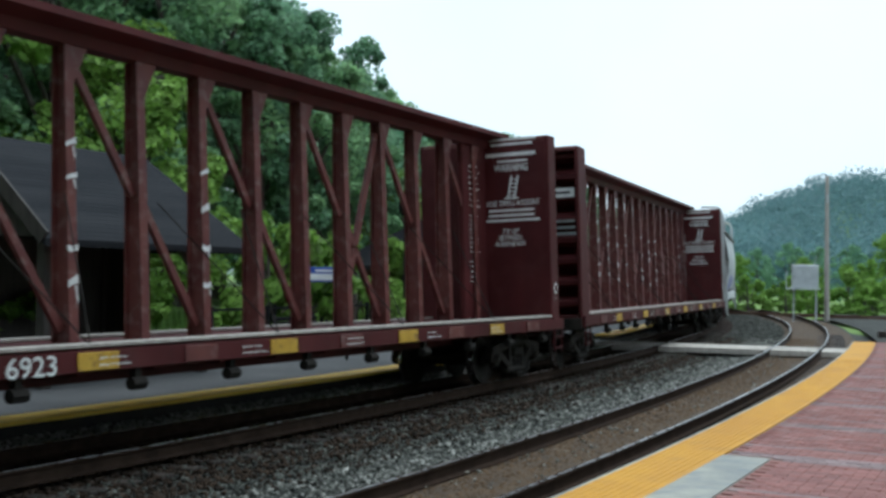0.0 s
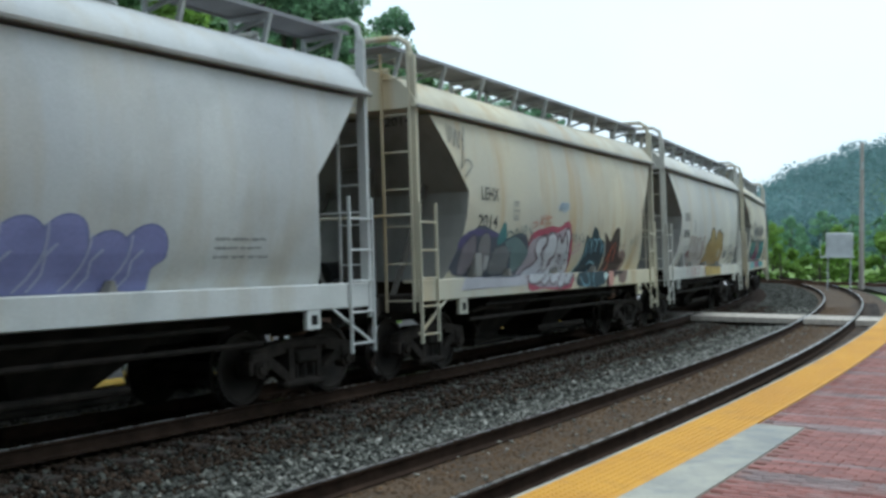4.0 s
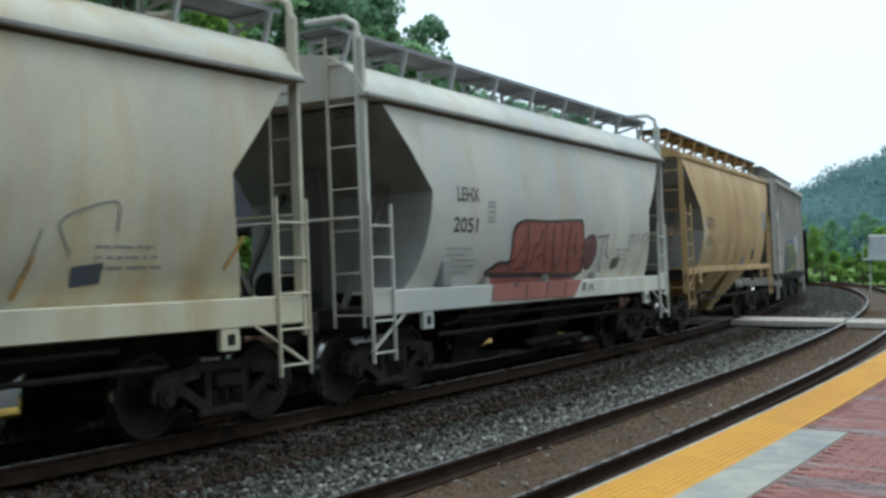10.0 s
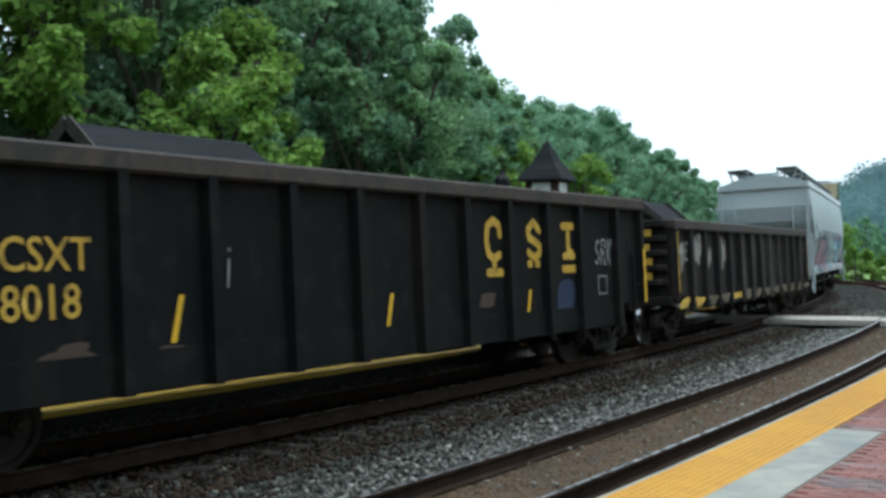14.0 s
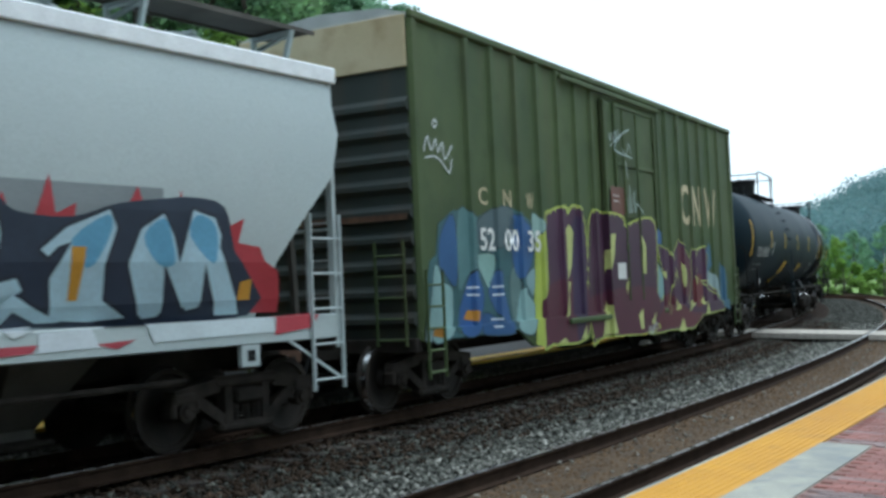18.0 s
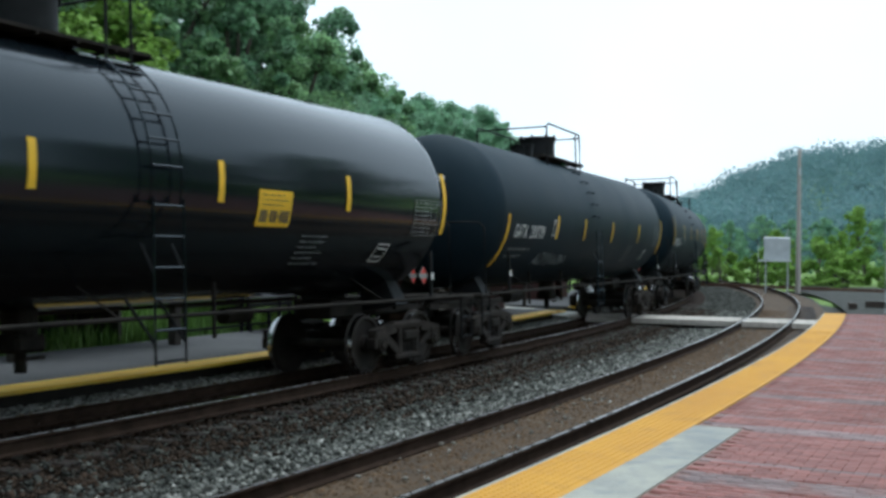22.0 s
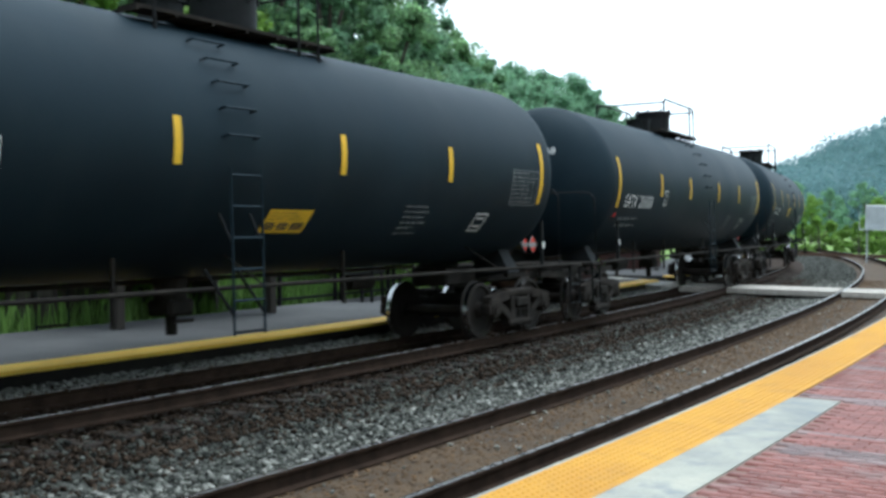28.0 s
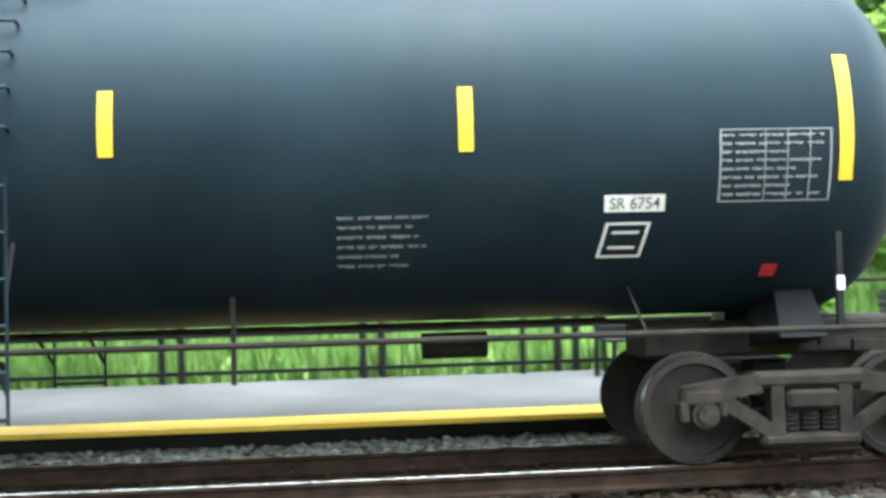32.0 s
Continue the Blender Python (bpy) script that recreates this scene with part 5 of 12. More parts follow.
    for sy in (-1, 1):
        mb = MB()
        y0, y1 = -1.0, -1.0 + sy * 1.15
        mb.add([(xp, y0, zr), (-L2 + 0.7, y0, zr), (-L2 + 0.7, y1, ze), (xp, y1, ze), (xp, y0, zr - 0.09), (-L2 + 0.7, y0, zr - 0.09), (-L2 + 0.7, y1, ze - 0.09), (xp, y1, ze - 0.09)],
               [(0, 1, 2, 3), (4, 5, 6, 7), (0, 1, 5, 4), (1, 2, 6, 5), (2, 3, 7, 6), (3, 0, 4, 7)])
        part("porch_roof", mb, M["shingle"], b)
    mb = MB()
    mb.prism([(-1.9, ze - 0.05), (-0.1, ze - 0.05), (-1.0, zr - 0.12)], xp + 0.15, xp + 0.22, "x")
    part("porch_gable", mb, M["dark_wood"], b)
    for y in (-1.95, -0.05):
        mb = MB()
        mb.beam((xp + 0.2, y, 0), (xp + 0.2, y, ze - 0.02), 0.12, 0.12)
        part("porch_post", mb, M["crossing"] if y < -1 else M["dark_wood"], b)
    mb = MB()
    mb.box(xp + 0.125, xp + 0.148, -1.5, -0.55, ze + 0.02, ze + 0.18)
    part("name_board", mb, M["dark_wood"], b)
    mb = MB()
    for k in range(5):
        mb.box(xp + 0.119, xp + 0.124, -1.42 + k * 0.16, -1.30 + k * 0.16, ze + 0.07, ze + 0.12)
    part("board_lettering", mb, M["letter_white"], b)
    mb = MB()
    mb.box(L2 - 0.1, L2 + 0.35, -D2 - ov + 0.03, -D2 - ov + 0.05, ev - 0.4, ev - 0.25)
    part("hanging_sign", mb, M["sign_white"], b, "small white sign under the eave")
    for x in (-L2 - 0.5, L2 + 0.5):
        mb = MB()
        mb.beam((x, -D2 - 0.5, 0), (x, -D2 - 0.5, ev), 0.1, 0.1)
        part("post", mb, M["dark_wood"], b)
    return b


depot(31.2, FAR_BACK + 0.5)

# signal cabinet on legs and wooden pole beyond the platform end
cx, cy, cz = 10.7, 65.6, 0.0
cab = thing("signal_cabinet", "pale grey steel equipment cabinet on a post frame", "cabinet", at=pose(cx, cy, 0.0, 0, 0, -8))
mb = MB()
mb.box(-0.72, 0.72, -0.4, 0.4, 1.7, 3.0, 0.03)
part("body", mb, M["steel_grey"], cab)
mb = MB()
mb.box(-0.66, -0.02, -0.42, -0.403, 1.76, 2.94, 0.005)
mb.box(0.02, 0.66, -0.42, -0.403, 1.76, 2.94, 0.005)
part("door", mb, M["steel_grey"], cab)
for x in (-0.6, 0.6):
    for y in (-0.3, 0.3):
        mb = MB()
        mb.beam((x, y, -0.2), (x, y, 1.7), 0.08, 0.08)
        part("leg", mb, M["steel_grey"], cab)
mb = MB()
mb.box(-1.0, 0.8, -0.7, 0.7, 1.62, 1.695, 0.01)
part("walkway", mb, M["steel_grey"], cab)
mb = MB()
mb.beam((0.5, 0, 3.0), (0.62, 0, 3.5), 0.05, 0.05)
part("bracket", mb, M["steel_grey"], cab)
mb = MB()
mb.beam((-1.0, -0.65, 1.69), (-1.0, -0.65, 2.6), 0.04, 0.04)
mb.beam((-1.0, 0.65, 1.69), (-1.0, 0.65, 2.6), 0.04, 0.04)
mb.beam((-1.0, -0.65, 2.6), (-1.0, 0.65, 2.6), 0.04, 0.04)
part("handrail", mb, M["steel_grey"], cab)
pole = thing("utility_pole", "weathered grey wooden utility pole", "pole", at=pose(12.05, 66.5, -0.2))
mb = MB()
mb.loft([[(q * math.cos(a * math.pi / 5), q * math.sin(a * math.pi / 5), z) for a in range(10)] for q, z in ((0.16, 0), (0.13, 4), (0.10, 8.3))])
part("shaft", mb, M["pole_wood"], pole)
mb = MB()
mb.box(-0.05, 0.05, -0.16, -0.12, 6.8, 7.2)
part("bracket", mb, M["steel_grey"], pole)


# railway signal on a steel mast with a railed platform, beyond the end of the brick platform
sx0, sy0, _ = polar(15.1, 40)
sig = thing("signal_mast", "grey steel railway signal mast with ladder, platform and black head", "railway signal", at=pose(sx0, sy0, -0.1, 0, 0, -12))
mb = MB()
mb.tube([(0, 0, 0), (0, 0, 6.6)], 0.09, 10)
mb.box(-0.3, 0.3, -0.3, 0.3, 0, 0.25, 0.03)
part("mast", mb, M["steel_grey"], sig, smooth=True)
mb = MB()
mb.box(-0.6, 0.7, -0.35, 0.45, 4.35, 4.42, 0.01)
part("platform", mb, M["steel_grey"], sig)
for x, y in ((-0.58, -0.33), (-0.1, -0.33), (0.35, -0.33), (-0.58, 0.43), (0.68, 0.43)):
    mb = MB()
    mb.beam((x, y, 4.4), (x, y, 5.3), 0.05, 0.05)
    part("rail_post", mb, M["steel_grey"], sig)
for z in (4.85, 5.28):
    mb = MB()
    mb.beam((-0.58, -0.33, z), (0.35, -0.33, z), 0.04, 0.04)
    mb.beam((-0.58, -0.33, z), (-0.58, 0.43, z), 0.04, 0.04)
    part("handrail", mb, M["steel_grey"], sig)
ladder(sig, -0.62, -0.3, -0.42, 0.2, 5.9, 18, M["steel_grey"], "x", 0.014, 0.035)
mb = MB()
mb.box(-0.3, 0.5, -0.5, -0.36, 3.0, 4.25, 0.02)
part("equipment_case", mb, M["steel_grey"], sig)
mb = MB()
mb.tube([(0.75, -0.2, 3.4), (0.75, -0.2, 6.0)], 0.28, 14)
part("signal_head", mb, M["black_paint"], sig, smooth=True)
for z in (4.0, 4.7, 5.4):
    mb = MB()
    mb.tube([(0.75, -0.45, z), (0.75, -0.8, z - 0.03)], 0.13, 12, caps=False)
    part("hood", mb, M["black_paint"], sig)
# second track beyond the lot
mb = MB()
for o in (-0.72, 0.72):
    p, q2 = polar(4, 76 + o, 0.05), polar(30, 60 + o, 0.05)
    mb.beam(p, q2, 0.07, 0.16)
thing("siding_rails", "dark rusty siding rails across the gravel lot", "railway track", kind="structure", mb=mb, material=M["rust"])

# ---- the freight train ----
# Car space: x runs back along the train, y to the inner side of the curve, z up from the rails; the platform sees the side at -y.
CARS = []
WHEELS = []


def wheelset_mesh(r=0.457):
    mb = MB()
    seg = 28
    for sy in (-1, 1):
        prof = [(0.0, 0.62), (0.10, 0.62), (0.12, 0.66), (r * 0.45, 0.675), (r * 0.82, 0.665), (r * 0.86, 0.655), (r + 0.028, 0.66), (r + 0.028, 0.683), (r, 0.70), (r - 0.006, 0.785), (r * 0.86, 0.79), (r * 0.82, 0.755), (r * 0.5, 0.72), (r * 0.3, 0.735), (0.13, 0.80), (0.11, 0.82), (0.0, 0.82)]
        rings = []
        for q, y in prof:
            rings.append([(max(q, 0.001) * math.cos(2 * math.pi * k / seg), sy * y, max(q, 0.001) * math.sin(2 * math.pi * k / seg)) for k in range(seg)])
        mb.loft(rings)
    mb.tube([(0, -0.66, 0), (0, 0.66, 0)], 0.085, 14)
    return mb.mesh("wheelset", True)


def tread_mesh(r=0.457):
    mb = MB()
    seg = 28
    for sy in (-1,):
        rings = [[(q * math.cos(2 * math.pi * k / seg), sy * y, q * math.sin(2 * math.pi * k / seg)) for k in range(seg)] for q, y in ((r + 0.0015, 0.704), (r + 0.0005, 0.782))]
        mb.loft(rings, caps=False)
    return mb.mesh("tread", True)


def side_frame_mesh():
    """Cast side frame of a three-piece truck, with open windows."""
    mb = MB()
    for sx in (-1, 1):
        mb.beam((sx * 0.42, 0, 0.69), (sx * 1.06, 0, 0.60), 0.16, 0.15)
        mb.beam((sx * 0.28, 0, 0.26), (sx * 0.80, 0, 0.60), 0.14, 0.12)
        mb.beam((sx * 0.285, 0, 0.22), (sx * 0.285, 0, 0.70), 0.15, 0.11)
        mb.box(sx * 0.74, sx * 1.08, -0.09, 0.09, 0.52, 0.66, 0.03)
        mb.box(sx * 1.02, sx * 1.10, -0.085, 0.085, 0.38, 0.56, 0.02)
        mb.box(sx * 0.70, sx * 0.77, -0.08, 0.08, 0.42, 0.56, 0.02)
    mb.box(-0.5, 0.5, -0.085, 0.085, 0.64, 0.78, 0.04)
    mb.box(-0.42, 0.42, -0.09, 0.09, 0.16, 0.28, 0.04)
    return mb.mesh("side_frame")


def spring_mesh():
    mb = MB()
    for k in (0.0,):
        pts = [(k + 0.065 * math.cos(a * 0.9), 0.065 * math.sin(a * 0.9), 0.28 + 0.19 * a / 34) for a in range(35)]
        mb.tube(pts, 0.016, 5)
    return mb.mesh("coil_spring", True)


def cap_mesh():
    mb = MB()
    mb.tube([(0, -0.05, 0), (0, 0.0, 0), (0, 0.09, 0)], 0.115, 16)
    mb.tube([(0, -0.085, 0), (0, -0.04, 0)], 0.075, 14)
    for k in range(3):
        a = 2.1 * k
        mb.tube([(0.05 * math.cos(a), -0.1, 0.05 * math.sin(a)), (0.05 * math.cos(a), -0.08, 0.05 * math.sin(a))], 0.016, 6)
    return mb.mesh("bearing_cap", True)


def bolster_mesh():
    mb = MB()
    mb.box(-0.22, 0.22, -1.12, 1.12, 0.47, 0.63, 0.03)
    mb.box(-0.3, 0.3, -0.5, 0.5, 0.55, 0.7, 0.03)
    mb.tube([(0, 0, 0.66), (0, 0, 0.8)], 0.2, 16)
    for sy in (-1, 1):
        mb.box(-0.1, 0.1, sy * 0.55, sy * 0.75, 0.63, 0.74, 0.02)
    for sx in (-1, 1):
        mb.beam((sx * 0.45, -0.85, 0.36), (sx * 0.45, 0.85, 0.36), 0.1, 0.09)
        for sy in (-1, 1):
            mb.box(sx * 0.42, sx * 0.50, sy * 0.66, sy * 0.8, 0.26, 0.56, 0.02)
    return mb.mesh("truck")


TRUCK = {"wheelset": wheelset_mesh(), "tread": tread_mesh(), "frame": side_frame_mesh(), "spring": spring_mesh(), "cap": cap_mesh(), "bolster": bolster_mesh()}
for k, m in (("wheelset", "wheel"), ("tread", "tread"), ("frame", "truck"), ("spring", "truck"), ("cap", "truck"), ("bolster", "under")):
    TRUCK[k].materials.append(M[m])


def truck(car, x, caps=None):
    """A two-axle truck under a car, in parts."""
    t = part("truck", TRUCK["bolster"], None, car, at=pose(x, 0, 0))
    for sy in (-1, 1):
        part("side_frame", TRUCK["frame"], None, t, at=pose(0, sy * 0.99, 0))
        for k in (-0.17, 0.0, 0.17):
            part("coil_spring", TRUCK["spring"], None, t, at=pose(k, sy * 0.99, 0))
        for sx in (-1, 1):
            part("bearing_cap", TRUCK["cap"], None, t, at=pose(sx * 0.89, sy * 1.03, 0.45, 0, 0, 0 if sy < 0 else 180))
    for sx in (-1, 1):
        w = part("wheelset", TRUCK["wheelset"], None, t, at=pose(sx * 0.89, 0, 0.457))
        for a in (0, 180):
            part("tread", TRUCK["tread"], None, t, "polished wheel tread", at=pose(sx * 0.89, 0, 0.457, 0, 0, a))
        WHEELS.append((w, sx))
    return t


def new_car(label, lead, length, centres, category="freight car"):
    """An empty car with its trucks; lead is how far its front coupler is from the start mark at the beginning."""
    car = thing("freight_car", label, category, "cars of the freight train")
    truck(car, -centres / 2)
    truck(car, centres / 2)
    CARS.append((car, lead + length / 2, centres))
    return car


def couplers(car, length, shift=0.0):
    for sx in (-1, 1):
        reach, length = length, length + 2 * sx * shift
        mb = MB()
        mb.box(sx * (length / 2 - 1.1), sx * (length / 2 - 0.12), -0.1, 0.1, 0.74, 0.96, 0.03)
        mb.box(sx * (length / 2 - 0.32), sx * (length / 2 + 0.03), -0.17, 0.06, 0.72, 1.0, 0.05)
        part("coupler", mb, M["rust"], car)
        mb = MB()
        x = sx * (length / 2 - 0.25)
        mb.tube([(x, -0.35, 0.85), (x + sx * 0.1, -0.32, 0.62), (x + sx * 0.22, -0.2, 0.5), (x + sx * 0.25, -0.1, 0.6)], 0.028, 6)
        part("air_hose", mb, M["black_paint"], car)
        length = reach


# -- tank cars --
def tank_car(lead, length, mark, number, label, gloss=False, radius=1.5, centre=2.74, seed=0, marks=(), drop=0.0, dome=-0.92, lad_x=None, short_end=False, yellow=(), graf=None, sticker=True, low_end=0.0, box_at=0.25, sign_at=-1.95):
    car = new_car(label, lead, length, length - 4.3, "tank car")
    DOME = pose(dome, 0, 0)
    LADDER = pose(-2.25 if lad_x is None else lad_x, 0, 0)
    body = M["tank_gloss"] if gloss else M["tank_black"]
    half = length / 2 - 1.05
    seg = 56
    prof = [(-half + 0.80 * (1 - math.cos(math.pi / 2 * k / 9)), max(0.02, radius * math.sin(math.pi / 2 * k / 9))) for k in range(10)]
    stations = prof + [(-half * 0.33, radius), (0, radius * 1.004), (half * 0.33, radius)] + [(-x, r) for x, r in reversed(prof)]
    rings = [[(x, r * math.sin(2 * math.pi * k / seg), centre + r * math.cos(2 * math.pi * k / seg)) for k in range(seg)] for x, r in stations]
    part("tank", MB().loft(rings), body, car, smooth=True)
    side = lambda z: math.sqrt(max(0.01, (radius * 1.004) ** 2 - (z - centre) ** 2))
    # stub sills, bolsters, side walkway rail
    for sx in (-1, 1):
        mb = MB()
        mb.box(sx * (half - 2.3), sx * (length / 2 - 0.45), -0.33, 0.33, 0.86, 1.16, 0.03)
        part("stub_sill", mb, M["under"], car)
        xb = sx * (length / 2 - 2.15)
        for sy in (-1, 1):
            mb = MB()
            mb.add([(xb - 0.25, sy * 0.3, 0.95), (xb + 0.25, sy * 0.3, 0.95), (xb + 0.2, sy * 0.95, 1.05), (xb - 0.2, sy * 0.95, 1.05),
                    (xb - 0.25, sy * 0.3, 1.3), (xb + 0.25, sy * 0.3, 1.3), (xb + 0.16, sy * 0.72, 1.47), (xb - 0.16, sy * 0.72, 1.47)],
                   [(0, 1, 2, 3), (4, 5, 6, 7), (0, 1, 5, 4), (1, 2, 6, 5), (2, 3, 7, 6), (3, 0, 4, 7)])
            part("body_bolster", mb, M["black_paint"], car)
        mb = MB()
        mb.box(sx * (length / 2 - 0.95), sx * (length / 2 - 0.45), -1.45, 1.45, 1.08, 1.15, 0.01)
        for y in (-1.3, -0.65, 0.65, 1.3):
            mb.beam((sx * (length / 2 - 0.5), y, 0.95), (sx * (length / 2 - 1.9), y, 1.0), 0.07, 0.09)
        part("end_platform", mb, M["under"], car)
        # end handrail, bent
        mb = MB()
        xe, xf = sx * (length / 2 - 1.08), sx * (length / 2 - 0.92)
        mb.tube([(xe, -1.3, 1.12), (xe, -1.3, 2.34), (xe, -1.2, 2.46), (xf, -0.9, 2.47), (xf, 0.9, 2.47), (xe, 1.2, 2.46), (xe, 1.3, 2.34), (xe, 1.3, 1.12)], 0.016, 6)
        part("end_handrail", mb, M["black_paint"], car)
        for sy in (-1, 1):
            mb = MB()
            xs = sx * (length / 2 - 0.72)
            mb.tube([(xs - 0.2, sy * 1.42, 1.1), (xs - 0.2, sy * 1.42, 0.45), (xs + 0.2, sy * 1.42, 0.45), (xs + 0.2, sy * 1.42, 1.1)], 0.02, 6)
            mb.tube([(xs - 0.2, sy * 1.42, 0.78), (xs + 0.2, sy * 1.42, 0.78)], 0.02, 6)
            part("sill_step", mb, M["black_paint"], car)
        for sy in (-1, 1):
            mb = MB()
            xp = sx * (length / 2 - 2.05)
            mb.beam((xp, sy * 1.43, 1.12), (xp, sy * 1.43, 1.9), 0.05, 0.05)
            part("handhold_post", mb, M["black_paint"], car)
            mb = MB()
            mb.box(xp - 0.03, xp + 0.03, sy * 1.47, sy * 1.455, 1.44, 1.55)
            part("reflector", mb, M["letter_white"], car, "small white reflector plate")
    for sy in (-1, 1):
        mb = MB()
        mb.tube([(-length / 2 + 0.9, sy * 1.46, 1.14), (length / 2 - 0.9, sy * 1.46, 1.14)], 0.026, 8)
        for k in range(3):
            x = (k - 1) * (length - 5) / 2.4
            mb.tube([(x, sy * 1.46, 1.14), (x, sy * 0.86, 1.5)], 0.012, 5)
        part("side_rail", mb, M["under"], car, smooth=True)
    # placards
    r = random.Random(seed)
    for sx in (-1, 1):
        for y in ((-0.05,) if sx < 0 else (-0.55,)):
            mb = MB()
            xc = sx * (length / 2 - 0.62)
            mb.prism([(xc - 0.16, 1.5), (xc, 1.34), (xc + 0.16, 1.5), (xc, 1.66)], y, y + 0.015, "y")
            part("placard", mb, M["letter_dim"], car, "diamond hazard placard, white with red")
            mb = MB()
            mb.prism([(xc - 0.11, 1.54), (xc + 0.11, 1.54), (xc, 1.65)], y - 0.004, y - 0.001, "y")
            mb.prism([(xc - 0.1, 1.45), (xc + 0.1, 1.45), (xc, 1.35)], y - 0.004, y - 0.001, "y")
            part("placard_red", mb, paint((0.5, 0.03, 0.02)), car)
    # dome platform with manway, valves and railings
    mb = MB()
    mb.box(-0.95, 0.95, -0.62, 0.62, centre + radius - 0.06, centre + radius + 0.02, 0.02)
    part("saddle", mb, body, car, at=DOME)
    for y in (-0.72, 0.72):
        mb = MB()
        mb.box(-1.75, 1.75, y - 0.14, y + 0.14, centre + radius - 0.07, centre + radius - 0.03)
        part("top_walkway", mb, M["under"], car, at=DOME)
    for k in range(7):
        mb = MB()
        mb.box(-1.75 + k * 0.58, -1.71 + k * 0.58, -0.86, 0.86, centre + radius - 0.10, centre + radius - 0.071)
        part("walkway_bearer", mb, M["under"], car, at=DOME)
    zt = centre + radius
    mb = MB()
    mb.tube([(0.55, 0, zt - 0.05), (0.55, 0, zt + 0.52)], 0.43, 20)
    mb.tube([(0.55, 0, zt + 0.52), (0.55, 0, zt + 0.6)], 0.47, 20)
    for k in range(8):
        a = k * math.pi / 4
        mb.tube([(0.55 + 0.44 * math.cos(a), 0.44 * math.sin(a), zt + 0.42), (0.55 + 0.44 * math.cos(a), 0.44 * math.sin(a), zt + 0.66)], 0.024, 5)
    part("manway", mb, M["black_paint"], car, smooth=True, at=DOME)
    mb = MB()
    mb.tube([(-0.45, 0.1, zt - 0.05), (-0.45, 0.1, zt + 0.3)], 0.28, 16)
    mb.tube([(-0.45, 0.1, zt + 0.3), (-0.45, 0.1, zt + 0.34)], 0.31, 16)
    part("valve_housing", mb, M["black_paint"], car, smooth=True, at=DOME)
    mb = MB()
    mb.tube([(-1.0, -0.25, zt - 0.05), (-1.0, -0.25, zt + 0.22)], 0.09, 10)
    mb.tube([(-1.0, -0.25, zt + 0.22), (-1.0, -0.25, zt + 0.28)], 0.12, 10)
    part("relief_valve", mb, M["black_paint"], car, smooth=True, at=DOME)
    for y in (-0.86, 0.86):
        mb = MB()
        mb.tube([(-1.5, y, zt - 0.3), (-1.5, y, zt + 0.62), (-1.4, y, zt + 0.7), (1.3, y, zt + 0.7), (1.4, y, zt + 0.62), (1.4, y, zt - 0.3)], 0.022, 6)
        mb.tube([(1.0, y, zt - 0.25), (1.0, y, zt + 0.7)], 0.02, 6)
        part("top_railing", mb, M["black_paint"], car, at=DOME)
    for x in (-1.5, 1.4):
        mb = MB()
        mb.tube([(x, -0.86, zt + 0.62), (x, 0.86, zt + 0.62)], 0.02, 6)
        part("end_rail", mb, M["black_paint"], car, at=DOME)
    # side ladder over the shell: stiles, rungs and brackets
    out = radius + 0.09
    steps = [(out * math.sin(radians(a)), centre + out * math.cos(radians(a))) for a in (44, 55, 66, 77, 88)] + [(1.60, 0.66 + k * 0.34) for k in range(6)]
    for sy in (-1, 1):
        lad = part("ladder", MB().tube([(1.3, sy * 1.6, 0.66), (1.8, sy * 1.6, 0.66)], 0.016, 5), M["black_paint"], car, at=LADDER)
        for xl in (1.3, 1.8):
            pts = [(xl, sy * 0.86, zt - 0.28)] + [(xl, sy * out * math.sin(radians(38 + k * 11)), centre + out * math.cos(radians(38 + k * 11))) for k in range(7)]
            part("stile", MB().tube((pts if gloss else []) + [(xl, sy * 1.60, centre - 0.3), (xl, sy * 1.60, 0.62)], 0.015, 6), body, lad)
            mb = MB()
            mb.tube([(xl, sy * 1.60, 0.85), (xl - 0.25, sy * 1.42, 1.35)], 0.02, 5)
            part("brace", mb, M["black_paint"], lad)
            mb = MB()
            mb.tube([(xl, sy * 1.60, 1.6), (xl, sy * 1.42, 1.95)], 0.016, 5)
            part("bracket", mb, M["black_paint"], lad)
        for y, z in steps:
            if z != 0.66:
                mb = MB().tube([(1.3, sy * y, z), (1.8, sy * y, z)], 0.016, 5)
                if z > centre - 0.3 and not gloss:
                    for xl in (1.3, 1.8):
                        mb.tube([(xl, sy * y, z), (xl, sy * (y - 0.1), z - 0.02)], 0.014, 5)
                part("rung", mb, body, lad)
    # bottom outlet, brake gear
    mb = MB()
    mb.tube([(0, 0, centre - radius + 0.05), (0, 0, 0.95)], 0.2, 16)
    mb.box(-0.22, 0.22, -0.2, 0.2, 0.78, 0.98, 0.04)
    mb.tube([(0, 0, 0.8), (0, 0, 0.55)], 0.07, 10)
    mb.tube([(-0.15, -0.2, 0.72), (0.15, -0.2, 0.72)], 0.025, 6)
    part("bottom_outlet", mb, M["under"], car)
    mb = MB()
    mb.tube([(-half + 3.9, -0.35, 0.98), (-half + 4.7, -0.35, 0.98)], 0.15, 12)
    mb.tube([(half - 4.2, 0.3, 1.0), (half - 3.6, 0.3, 1.0)], 0.12, 12)
    mb.tube([(-half + 2.5, 0.2, 1.2), (half - 2.5, 0.2, 1.2)], 0.025, 6)
    for x in (-4.2, -1.7, 2.3):
        mb.box(x - 0.02, x + 0.02, -0.9, -0.86, 0.8, 1.5)
    part("brake_gear", mb, M["under"], car)
    couplers(car, length)
